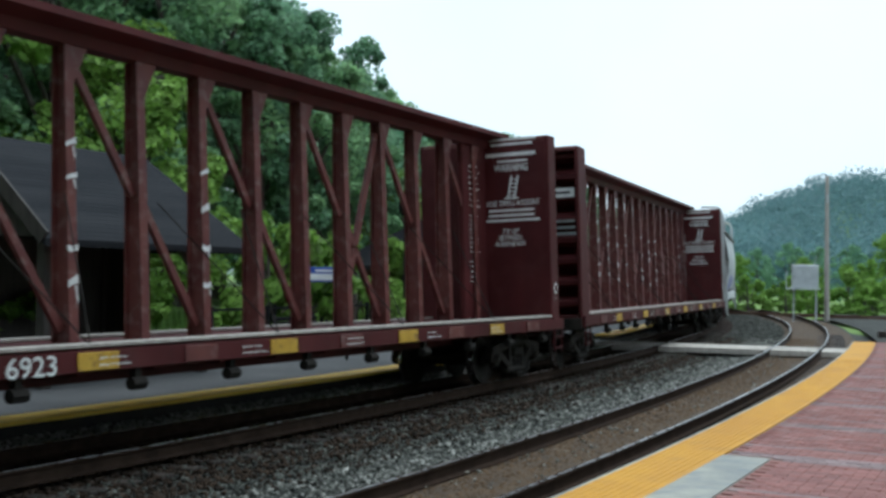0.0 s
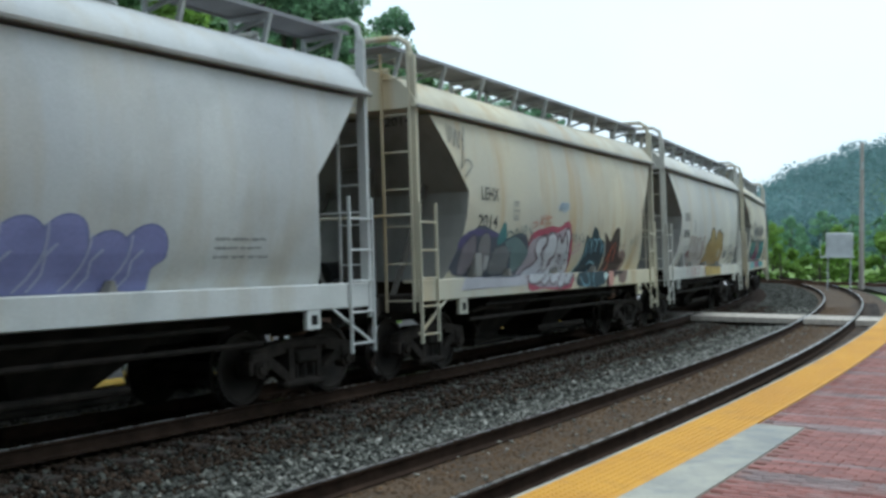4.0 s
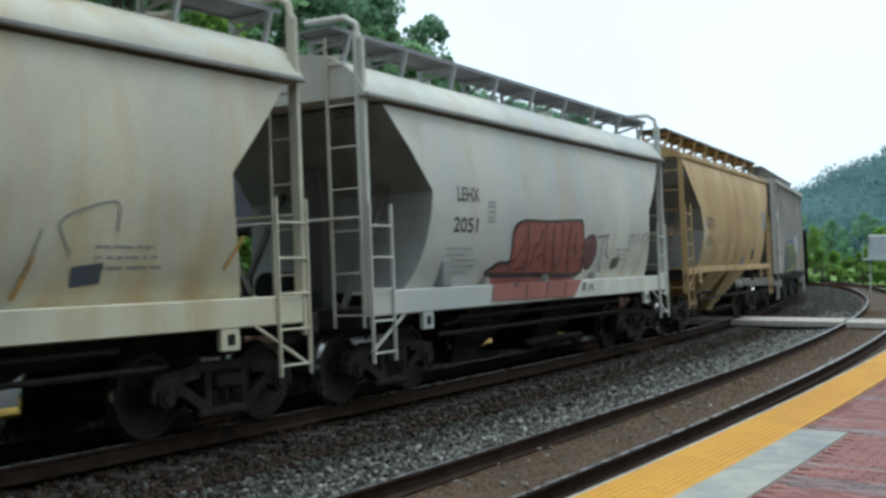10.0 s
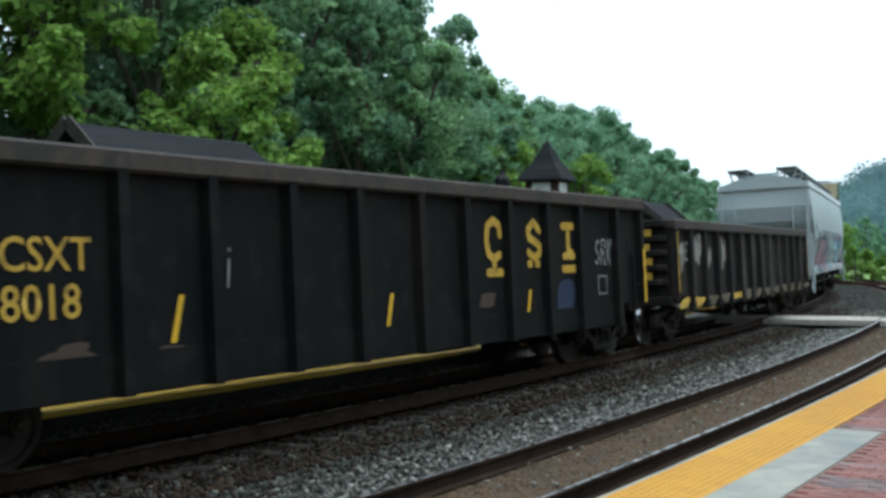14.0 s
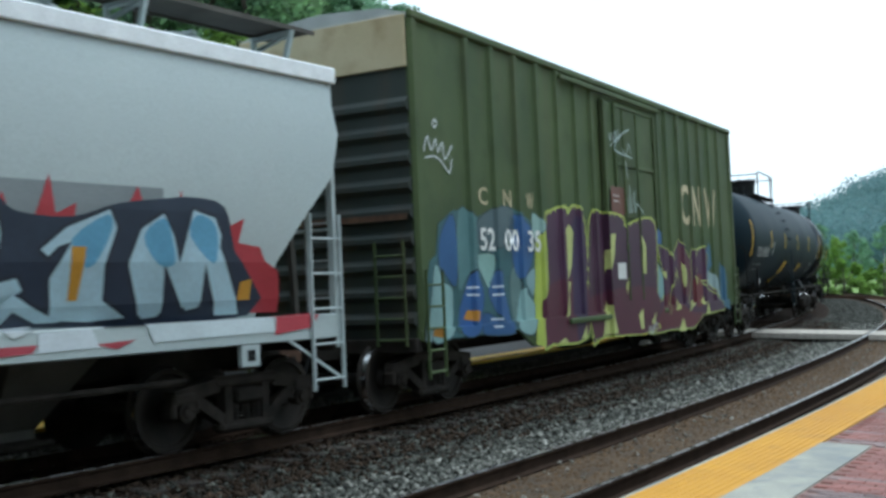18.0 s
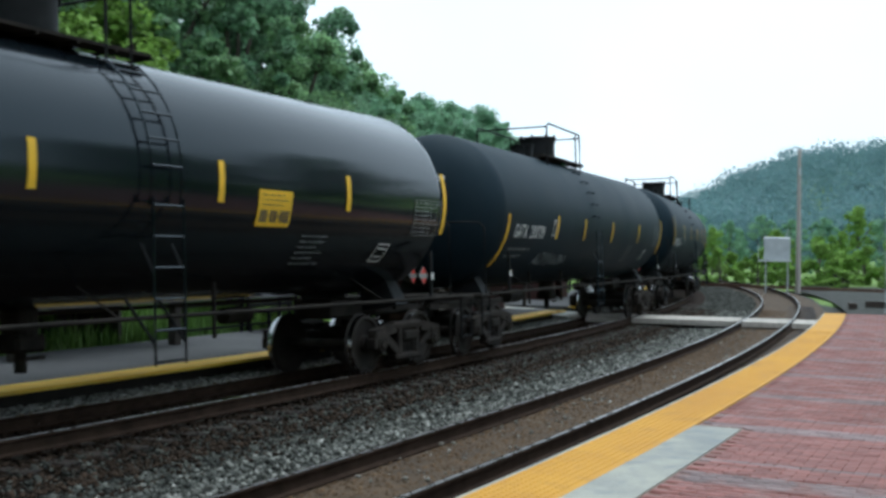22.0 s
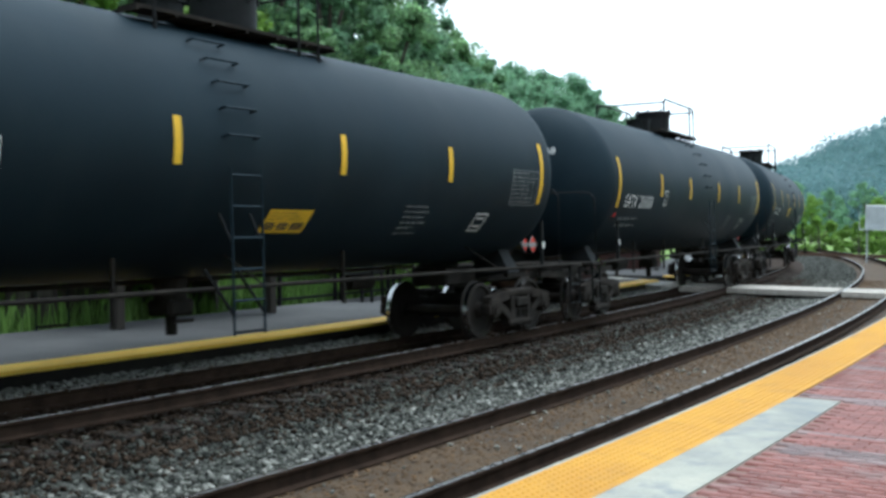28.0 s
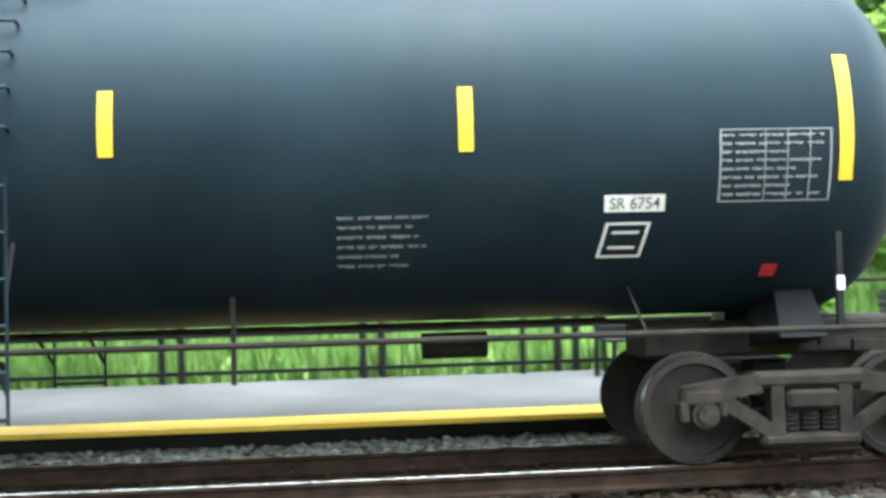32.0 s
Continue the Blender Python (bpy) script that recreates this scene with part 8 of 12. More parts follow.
    spray(car, over, [(0.29, 2.41), (0.25, 2.37), (0.22, 2.35), (0.16, 2.36), (0.12, 2.38), (0.11, 2.4), (0.11, 2.43), (0.15, 2.45), (0.22, 2.45), (0.26, 2.44)], (0.028, 0.05, 0.22), 0.006)
    spray(car, over, [(-2.63, 1.42), (-2.6, 1.37), (-2.7, 1.33), (-2.79, 1.32), (-2.86, 1.36), (-2.89, 1.44), (-2.84, 1.5), (-2.78, 1.52), (-2.69, 1.52), (-2.61, 1.47)], (0.028, 0.05, 0.22), 0.006)
    spray(car, over, [(1.39, 1.34), (1.38, 1.31), (1.31, 1.29), (1.22, 1.3), (1.17, 1.32), (1.1, 1.35), (1.16, 1.38), (1.22, 1.39), (1.32, 1.4), (1.39, 1.37)], (0.028, 0.05, 0.22), 0.006)
    spray(car, over, [(1.04, 2.07), (0.99, 2.03), (0.96, 1.99), (0.91, 2), (0.88, 2.03), (0.85, 2.07), (0.89, 2.11), (0.93, 2.14), (0.97, 2.15), (1.01, 2.12)], (0.028, 0.05, 0.22), 0.006)
    spray(car, over, [(0.9, 2.23), (1.18, 2.57), (1.61, 2.62), (1.72, 2.18), (1.46, 1.91), (1.04, 1.97)], (0.42, 0.43, 0.45), 0.003, label="pale overspray patch")
    drawn(car, over, [(0.98, 1.78), (1.24, 1.91), (1.45, 1.71), (1.7, 1.84), (1.76, 2.32)], (0.06, 0.06, 0.06), 0.035)
    drawn(car, over, [(1.02, 1.71), (1.33, 1.64), (1.69, 1.7)], (0.06, 0.06, 0.06), 0.035)
    white = paint((0.62, 0.63, 0.63))
    patch(car, side, -4.12, 1.47, 0.57, 0.37, white, "repaint_patch", 0.003, label="fresh white stencil patch")
    bars(car, side, -4.0, 1.52, 0.4, 0.26, 2, B, 5, 0.007)
    patch(car, side, -3.34, 2.24, 0.57, 0.33, white, "repaint_patch", 0.003)
    spray(car, over_side, [(-3.32, 1.47), (-3.34, 1.8), (-3.3, 2.3), (-2.86, 2.3), (-2.72, 1.98), (-2.6, 1.75), (-2.58, 1.47)], (0.56, 0.57, 0.57), 0.002, label="patchy white repaint")
    bars(car, side, -3.1, 1.52, 0.42, 0.3, 3, M["letter_dim"], 6, 0.007)
    spray(car, over_side, [(1.3, 2.0), (1.24, 2.3), (1.32, 2.55), (1.6, 2.5), (1.9, 2.56), (1.95, 2.2), (1.88, 1.92), (1.5, 1.9)], (0.55, 0.56, 0.56), 0.003, label="pale overspray patch")
    drawn(car, over_side, [(-4.3, 1.88), (-4.1, 2.0), (-3.9, 1.95), (-3.7, 2.02)], (0.14, 0.13, 0.12), 0.06, label="smeared grey tag")
    drawn(car, over_side, [(-3.9, 1.9), (-3.75, 1.96)], (0.3, 0.1, 0.05), 0.08)
    drawn(car, over_side, [(-4.75, 3.9), (-4.6, 4.2), (-4.55, 3.8), (-4.42, 4.05)], (0.12, 0.12, 0.12), 0.03, label="thin dark scrawl")
    frame_sign(car, side, 2.36, 1.54, 0.48, 0.35, M["letter_white"], 0.08, rows=2)
    patch(car, side, 2.4, 1.58, 0.4, 0.27, B, "notice", 0.004, label="dark square notice")
    flame = [[(0.0, 0.0), (0.1, 0.6), (0.2, 0.35), (0.32, 1.0), (0.4, 0.4), (0.55, 0.75), (0.7, 0.2), (1.0, 0.1), (0.6, 0.0)]]
    shapes(car, side, flame, 3.4, 2.38, 0.55, 0.5, paint((0.06, 0.06, 0.06)), label="small dark flame tag")
    for x, h2 in ((-4.62, 1.15), (1.92, 0.62), (4.1, 1.05)):
        patch(car, lambda z: 1.535, x, 1.25, 0.1, h2, paint((0.75, 0.36, 0.02)), "reflective_bar", label="orange reflective bar")
    return car


# shade and light put in by colour: black bays, greyer chutes between
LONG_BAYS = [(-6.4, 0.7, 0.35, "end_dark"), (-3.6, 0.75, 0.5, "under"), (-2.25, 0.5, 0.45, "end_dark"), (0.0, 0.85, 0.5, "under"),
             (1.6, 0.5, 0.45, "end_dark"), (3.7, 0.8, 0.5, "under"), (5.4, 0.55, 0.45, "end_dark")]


def long_hopper(lead, length):
    L = length / 2 - 0.62
    prof = [(1.38, 1.31), (1.6, 1.42), (2.0, 1.52), (2.5, 1.575), (3.0, 1.59), (3.5, 1.565), (4.0, 1.50), (4.14, 1.46)]
    roof = [(4.14, 1.47), (4.26, 1.47), (4.3, 1.4), (4.46, 0.95), (4.56, 0.5), (4.58, 0.03)]
    tab = [(1.38, L - 1.3), (1.9, L - 1.2), (2.4, L - 0.8), (3.0, L - 0.2), (3.2, L - 0.02), (4.14, L - 0.12)]
    car, side, L = hopper(lead, length, M["hopper_grey"], "long light grey covered hopper car with bright spray paint low down", prof, roof, lambda z: lerp_table(tab, z), 33, bays=4, bay_at=[(x, w, low, M[m]) for x, w, low, m in LONG_BAYS], bay_mat=M["end_dark"], eave=0.17, walk="top", corner="thin", end_mat=M["hopper_grey"], rail_mat=M["sign_white"], sill=(1.13, 1.4))
    B = M["letter_black"]
    lettering(car, side, "NCIX", -8.05, 2.62, 0.28, 0.86, B)
    lettering(car, side, "1454", -8.05, 2.15, 0.28, 0.85, B)
    patch(car, side, -6.97, 1.5, 1.67, 1.13, M["panel_grey"], "grey_panel", 0.003, cuts=14, label="grey primer panel under the spray paint")
    patch(car, side, -4.96, 1.5, 11.3, 1.22, M["panel_grey"], "grey_panel", 0.003, cuts=14)
    frame_sign(car, side, -6.1, 2.3, 0.36, 0.4, M["letter_dim"], 0.08, rows=2)
    over = with_sill(side, 1.4, [z for z, _ in prof])
    spray(car, over, [(-6.7, 1.83), (-6.38, 2.05), (-5.88, 2.1), (-5.82, 2.43), (-5.4, 2.35), (-5.29, 2.4), (-4.86, 2.33), (-4.62, 2.38), (-4.24, 2.46), (-3.83, 2.39), (-3.44, 2.2), (-3.15, 2.38), (-2.7, 2.33), (-2.42, 1.94), (-2.35, 1.3), (-3.42, 1.36), (-4.6, 1.38), (-5.62, 1.41), (-6.43, 1.44), (-6.56, 1.72)], (0.02, 0.1, 0.2), 0.004, label="blue-green sprayed ground")
    spray(car, over, [(-6.56, 2), (-6.65, 1.92), (-6.77, 1.86), (-6.94, 1.87), (-7.06, 1.91), (-7.17, 2), (-7.05, 2.1), (-6.95, 2.13), (-6.78, 2.18), (-6.63, 2.11)], (0.016, 0.045, 0.05), 0.0055, label="dark green sprayed cloud")
    spray(car, over, [(-5.88, 2.26), (-5.85, 2.16), (-6.03, 2.09), (-6.22, 2.06), (-6.32, 2.17), (-6.46, 2.25), (-6.4, 2.33), (-6.23, 2.44), (-6.06, 2.46), (-5.84, 2.34)], (0.016, 0.045, 0.05), 0.0055)
    spray(car, over, [(-4.64, 2.41), (-4.8, 2.35), (-4.88, 2.29), (-5.07, 2.3), (-5.21, 2.33), (-5.26, 2.39), (-5.2, 2.46), (-5.08, 2.53), (-4.88, 2.51), (-4.76, 2.47)], (0.016, 0.045, 0.05), 0.0055)
    spray(car, over, [(-4, 2.49), (-4.01, 2.4), (-4.06, 2.38), (-4.12, 2.33), (-4.18, 2.41), (-4.24, 2.48), (-4.21, 2.56), (-4.14, 2.6), (-4.06, 2.64), (-4.01, 2.58)], (0.016, 0.045, 0.05), 0.0055)
    spray(car, over, [(-3.7, 2.46), (-3.72, 2.42), (-3.79, 2.39), (-3.88, 2.38), (-3.96, 2.42), (-3.98, 2.45), (-3.93, 2.49), (-3.87, 2.54), (-3.78, 2.54), (-3.7, 2.5)], (0.016, 0.045, 0.05), 0.0055)
    spray(car, over, [(-3.17, 2.43), (-3.2, 2.29), (-3.33, 2.2), (-3.46, 2.24), (-3.63, 2.3), (-3.68, 2.42), (-3.6, 2.52), (-3.49, 2.61), (-3.36, 2.59), (-3.25, 2.57)], (0.016, 0.045, 0.05), 0.0055)
    spray(car, over, [(-2.83, 2.46), (-2.86, 2.38), (-2.91, 2.31), (-2.97, 2.31), (-3.02, 2.36), (-3.03, 2.45), (-3.03, 2.53), (-2.97, 2.6), (-2.91, 2.59), (-2.85, 2.53)], (0.016, 0.045, 0.05), 0.0055)
    spray(car, over, [(-2.47, 2.23), (-2.48, 2.15), (-2.55, 2.07), (-2.64, 2.06), (-2.7, 2.13), (-2.73, 2.22), (-2.73, 2.34), (-2.66, 2.36), (-2.57, 2.42), (-2.49, 2.32)], (0.016, 0.045, 0.05), 0.0055)
    spray(car, over, [(-2, 2.01), (-2.01, 1.87), (-2.1, 1.83), (-2.24, 1.84), (-2.36, 1.89), (-2.41, 2.01), (-2.36, 2.15), (-2.26, 2.19), (-2.15, 2.19), (-2.03, 2.16)], (0.016, 0.045, 0.05), 0.0055)
    spray(car, over, [(-6.94, 1.78), (-6.95, 1.63), (-6.97, 1.57), (-7.03, 1.61), (-7.07, 1.65), (-7.08, 1.79), (-7.1, 1.91), (-7.07, 1.96), (-7.02, 1.96), (-6.98, 1.94)], (0.016, 0.045, 0.05), 0.0055)
    spray(car, over, [(-6.66, 1.65), (-6.68, 1.6), (-6.72, 1.54), (-6.81, 1.57), (-6.87, 1.6), (-6.88, 1.66), (-6.9, 1.71), (-6.84, 1.76), (-6.76, 1.75), (-6.69, 1.71)], (0.016, 0.045, 0.05), 0.0055)
    spray(car, over, [(-2.24, 1.6), (-2.16, 1.45), (-2.43, 1.35), (-2.52, 1.36), (-2.43, 1.44), (-2.52, 1.61), (-2.53, 1.79), (-2.49, 1.81), (-2.41, 1.91), (-2.3, 1.77)], (0.016, 0.045, 0.05), 0.0055)
    spray(car, over, [(-5.81, 2.01), (-5.9, 1.96), (-6, 1.94), (-6.14, 1.93), (-6.32, 1.97), (-6.39, 2.01), (-6.26, 2.05), (-6.15, 2.1), (-6, 2.1), (-5.82, 2.06)], (0.04, 0.2, 0.1), 0.007)
    spray(car, over, [(-3.17, 1.98), (-3.14, 1.86), (-3.2, 1.84), (-3.27, 1.78), (-3.34, 1.86), (-3.42, 1.98), (-3.39, 2.09), (-3.33, 2.2), (-3.25, 2.12), (-3.15, 2.09)], (0.04, 0.2, 0.1), 0.007)
    spray(car, over, [(-3.83, 2.29), (-3.84, 2.22), (-3.89, 2.19), (-3.96, 2.2), (-4.05, 2.23), (-4.08, 2.29), (-4.03, 2.33), (-3.98, 2.36), (-3.91, 2.39), (-3.82, 2.36)], (0.04, 0.2, 0.1), 0.007)
    spray(car, over, [(-2.25, 1.88), (-2.26, 1.83), (-2.37, 1.77), (-2.51, 1.8), (-2.61, 1.82), (-2.65, 1.88), (-2.63, 1.93), (-2.55, 1.97), (-2.42, 1.96), (-2.31, 1.92)], (0.04, 0.2, 0.1), 0.007)
    spray(car, over, [(-6.63, 1.78), (-6.35, 1.77), (-6.32, 1.84), (-6.29, 2.03), (-5.99, 1.98), (-5.87, 2.21), (-5.78, 2.4), (-5.41, 2.3), (-5.45, 2.23), (-5.6, 2.26), (-5.69, 2.05), (-5.75, 1.65), (-5.63, 1.42), (-6.17, 1.43), (-6.39, 1.46)], (0.56, 0.25, 0.28), 0.009, edge=(0.02, 0.09, 0.26), rim=0.03, sharp=True, label="pink spray-painted letters edged in blue")
    spray(car, over, [(-5.58, 2.24), (-5.43, 2.25), (-5.32, 1.96), (-5.22, 1.71), (-4.99, 1.57), (-5.06, 1.4), (-5.58, 1.42), (-5.57, 1.75), (-5.63, 2.05)], (0.52, 0.34, 0.42), 0.009, edge=(0.02, 0.09, 0.26), rim=0.03, sharp=True)
    spray(car, over, [(-5.34, 2.38), (-4.87, 2.21), (-4.88, 2.06), (-5.01, 1.82), (-4.94, 1.46), (-5.16, 1.5), (-5.29, 1.85)], (0.56, 0.25, 0.28), 0.009, edge=(0.02, 0.09, 0.26), rim=0.03, sharp=True)
    spray(car, over, [(-4.73, 2.34), (-4.4, 2.37), (-4.43, 2.05), (-4.5, 1.91), (-4.32, 1.95), (-4.3, 1.86), (-4.78, 1.85), (-4.9, 1.73), (-4.47, 1.72), (-4.43, 1.42), (-4.74, 1.43), (-4.7, 1.63), (-5, 1.68), (-4.83, 1.93)], (0.56, 0.25, 0.28), 0.009, edge=(0.02, 0.09, 0.26), rim=0.03, sharp=True)
    spray(car, over, [(-4.09, 2.28), (-3.9, 2.38), (-3.67, 2.29), (-3.54, 2.11), (-3.66, 2.01), (-3.86, 2.03), (-4, 2.11)], (0.56, 0.25, 0.28), 0.009, edge=(0.02, 0.09, 0.26), rim=0.03, sharp=True)
    spray(car, over, [(-4.3, 1.98), (-3.88, 2.05), (-3.97, 1.88), (-4.08, 1.46), (-4.25, 1.47)], (0.52, 0.34, 0.42), 0.009, edge=(0.02, 0.09, 0.26), rim=0.03, sharp=True)
    spray(car, over, [(-3.72, 1.87), (-3.45, 1.64), (-3.44, 1.37), (-4.06, 1.39), (-3.87, 1.65)], (0.56, 0.25, 0.28), 0.009, edge=(0.02, 0.09, 0.26), rim=0.03, sharp=True)
    spray(car, over, [(-3.18, 2.35), (-2.81, 2.31), (-2.88, 2.06), (-3.01, 1.94), (-2.95, 1.69), (-2.51, 1.75), (-2.53, 1.33), (-3.4, 1.35), (-3.25, 1.76), (-3.27, 2.08)], (0.56, 0.25, 0.28), 0.009, edge=(0.02, 0.09, 0.26), rim=0.03, sharp=True)
    spray(car, over, [(-5.21, 2.14), (-5.03, 2.11), (-5.14, 1.9)], (0.02, 0.09, 0.26), 0.0135, sharp=True)
    spray(car, over, [(-3.96, 2.25), (-3.8, 2.26), (-3.71, 2.14), (-3.87, 2.1)], (0.02, 0.09, 0.26), 0.0135, sharp=True)
    spray(car, over, [(-3.78, 1.68), (-3.58, 1.53), (-3.77, 1.49)], (0.02, 0.09, 0.26), 0.0135, sharp=True)
    spray(car, over, [(-3.13, 2.18), (-3, 2.18), (-3.05, 1.94), (-3.17, 1.94)], (0.02, 0.09, 0.26), 0.0135, sharp=True)
    spray(car, over, [(-4.18, 1.84), (-4.1, 1.9), (-4.15, 1.72)], (0.02, 0.09, 0.26), 0.0135, sharp=True)
    spray(car, over, [(-5.61, 2.12), (-5.55, 2.07), (-5.56, 1.8), (-5.61, 1.86)], (0.02, 0.09, 0.26), 0.0135, sharp=True)
    spray(car, over, [(-5.78, 2), (-5.65, 1.98), (-5.72, 1.53), (-5.78, 1.51)], (0.55, 0.33, 0.03), 0.0145, sharp=True)
    spray(car, over, [(-2.94, 2.01), (-2.79, 1.98), (-2.83, 1.65), (-2.93, 1.65)], (0.55, 0.33, 0.03), 0.0145, sharp=True)
    spray(car, over, [(-6.73, 1.88), (-6.66, 1.97), (-6.5, 1.99), (-6.54, 2.12), (-6.61, 2.22), (-6.57, 2.25), (-6.44, 2.09), (-6.46, 1.98), (-6.36, 1.9), (-6.37, 1.86)], (0.5, 0.5, 0.66), 0.009, edge=(0.02, 0.09, 0.26), rim=0.02, label="pale lavender sprayed shape")
    spray(car, over, [(-6.7, 1.42), (-6.13, 1.41), (-6.25, 1.19), (-6.84, 1.19)], (0.05, 0.2, 0.14), 0.006, sharp=True)
    spray(car, over, [(-6.12, 1.41), (-5.47, 1.42), (-6.19, 1.22)], (0.56, 0.25, 0.28), 0.006, sharp=True)
    spray(car, over, [(-6.15, 1.19), (-5.47, 1.41), (-5.08, 1.17), (-5.62, 1.18)], (0.02, 0.1, 0.3), 0.006, sharp=True)
    spray(car, over, [(-5.6, 1.4), (-5.09, 1.4), (-5.11, 1.21), (-5.39, 1.3)], (0.6, 0.6, 0.62), 0.006, sharp=True)
    spray(car, over, [(-5.07, 1.39), (-4.75, 1.38), (-4.66, 1.16), (-5.08, 1.17)], (0.05, 0.16, 0.13), 0.006, sharp=True)
    spray(car, over, [(-4.73, 1.38), (-4.2, 1.37), (-4.29, 1.15), (-4.65, 1.16)], (0.56, 0.25, 0.28), 0.006, sharp=True)
    spray(car, over, [(-4.19, 1.37), (-3.92, 1.34), (-3.82, 1.16), (-4.25, 1.15)], (0.03, 0.14, 0.26), 0.006, sharp=True)
    spray(car, over, [(-3.92, 1.34), (-3.31, 1.34), (-3.41, 1.19), (-3.63, 1.16), (-3.81, 1.21)], (0.6, 0.6, 0.64), 0.006, sharp=True)
    spray(car, over, [(-3.28, 1.34), (-2.24, 1.33), (-2.38, 1.17), (-2.82, 1.16), (-3.03, 1.21)], (0.56, 0.25, 0.28), 0.006, sharp=True)
    spray(car, over, [(-2.05, 1.43), (-2.08, 1.74), (-1.95, 1.98), (-1.77, 2.04), (-1.42, 1.9), (-1.31, 1.65), (-1.27, 1.43)], (0.5, 0.4, 0.42), 0.0065, edge=(0.1, 0.1, 0.11), rim=0.012, label="pale green, blue and sand-coloured letters")
    spray(car, over, [(-1.15, 1.49), (-1.09, 1.79), (-0.91, 2.08), (-0.75, 2.08), (-0.74, 1.71), (-0.83, 1.45)], (0.26, 0.42, 0.46), 0.0065)
    spray(car, over, [(-0.91, 2.07), (-0.73, 2.38), (-0.46, 2.52), (-0.35, 2.46), (-0.35, 2.16), (-0.17, 1.91), (-0.61, 1.92)], (0.26, 0.5, 0.27), 0.0065)
    spray(car, over, [(-0.75, 1.92), (-0.46, 2.16), (-0.29, 1.63), (-0.38, 1.43), (-0.75, 1.43)], (0.26, 0.44, 0.46), 0.0065)
    spray(car, over, [(-0.42, 2.19), (-0.04, 1.97), (-0.07, 1.62), (-0.15, 1.42), (-0.28, 1.85)], (0.46, 0.34, 0.16), 0.0065)
    spray(car, over, [(0.08, 2.03), (0.28, 2.36), (0.6, 2.44), (0.84, 2.37), (0.63, 2.07), (0.39, 1.99)], (0.2, 0.42, 0.6), 0.0065)
    spray(car, over, [(0.26, 1.41), (0.17, 1.77), (0.55, 1.98), (0.9, 1.92), (0.97, 1.4)], (0.33, 0.42, 0.48), 0.0065)
    spray(car, over, [(0.95, 2.07), (1.17, 2.25), (1.51, 2.38), (1.62, 2.12), (1.19, 2.03)], (0.28, 0.5, 0.3), 0.0065)
    spray(car, over, [(0.97, 1.4), (1.2, 1.75), (1.64, 1.97), (1.74, 1.39)], (0.37, 0.47, 0.41), 0.0065)
    spray(car, over, [(1.83, 1.39), (1.66, 1.92), (1.82, 2.3), (2.15, 2.21), (2.24, 1.65), (2.38, 1.39)], (0.5, 0.5, 0.47), 0.0065)
    spray(car, over, [(-0.88, 2.19), (-0.91, 2.1), (-1.03, 1.98), (-1.16, 2.03), (-1.31, 2.1), (-1.31, 2.19), (-1.35, 2.28), (-1.19, 2.39), (-1.06, 2.37), (-0.93, 2.3)], (0.36, 0.26, 0.28), 0.0045)
    spray(car, over, [(0.87, 2.2), (0.86, 2.05), (0.82, 1.99), (0.73, 2), (0.65, 2.06), (0.64, 2.2), (0.65, 2.32), (0.7, 2.4), (0.79, 2.45), (0.83, 2.32)], (0.4, 0.24, 0.24), 0.005)
    drawn(car, over, [(-1.77, 2.05), (-1.45, 1.92), (-1.31, 1.65), (-1.28, 1.43)], (0.08, 0.09, 0.1), 0.028)
    drawn(car, over, [(-1.13, 1.46), (-1.01, 1.79), (-0.84, 2.1), (-0.78, 1.93), (-0.8, 1.56)], (0.08, 0.09, 0.1), 0.028)
    drawn(car, over, [(-0.44, 2.19), (-0.06, 1.99)], (0.08, 0.09, 0.1), 0.028)
    spray(car, over, [(-2.19, 1.37), (-1.26, 1.37), (-1.23, 1.15), (-2.04, 1.17)], (0.62, 0.58, 0.58), 0.006, sharp=True)
    spray(car, over, [(-1.16, 1.35), (-0.69, 1.36), (-0.64, 1.18), (-1.12, 1.18)], (0.42, 0.4, 0.46), 0.006, sharp=True)
    spray(car, over, [(-0.62, 1.38), (-0.02, 1.38), (0.02, 1.18), (-0.56, 1.18)], (0.5, 0.55, 0.5), 0.006, sharp=True)
    spray(car, over, [(0.09, 1.36), (0.91, 1.37), (0.92, 1.19), (0.11, 1.19)], (0.3, 0.46, 0.62), 0.006, sharp=True)
    spray(car, over, [(0.95, 1.36), (2.3, 1.36), (2.32, 1.18), (0.99, 1.18)], (0.56, 0.56, 0.54), 0.006, sharp=True)
    drawn(car, over, [(-1.21, 1.34), (-1.13, 1.15)], (0.06, 0.06, 0.07), 0.03)
    drawn(car, over, [(-1.03, 1.35), (-0.64, 1.16)], (0.06, 0.06, 0.07), 0.03)
    drawn(car, over, [(-0.56, 1.18), (-0.46, 1.34), (-0.13, 1.17)], (0.06, 0.06, 0.07), 0.03)
    spray(car, over, [(2.31, 1.83), (2.38, 2.26), (2.79, 2.48), (3.17, 2.3), (3.21, 2.53), (3.3, 2.38), (3.53, 2.71), (3.6, 2.39), (3.82, 2.29), (3.97, 2.67), (4.07, 2.39), (4.45, 2.39), (4.56, 2.61), (4.66, 2.36), (4.85, 2.31), (5.03, 2.79), (5.1, 2.43), (5.32, 2.54), (5.29, 2.29), (5.79, 2.35), (6.02, 2.73), (6.15, 2.39), (6.47, 2.36), (6.56, 2.72), (6.66, 2.4), (7.05, 2.3), (7.44, 2.46), (7.37, 2.2), (7.7, 2.16), (7.78, 2.01), (8.01, 1.9), (8.12, 1.45), (3.24, 1.53), (2.41, 1.53)], (0.36, 0.028, 0.042), 0.004, sharp=True, label="red sprayed flames")
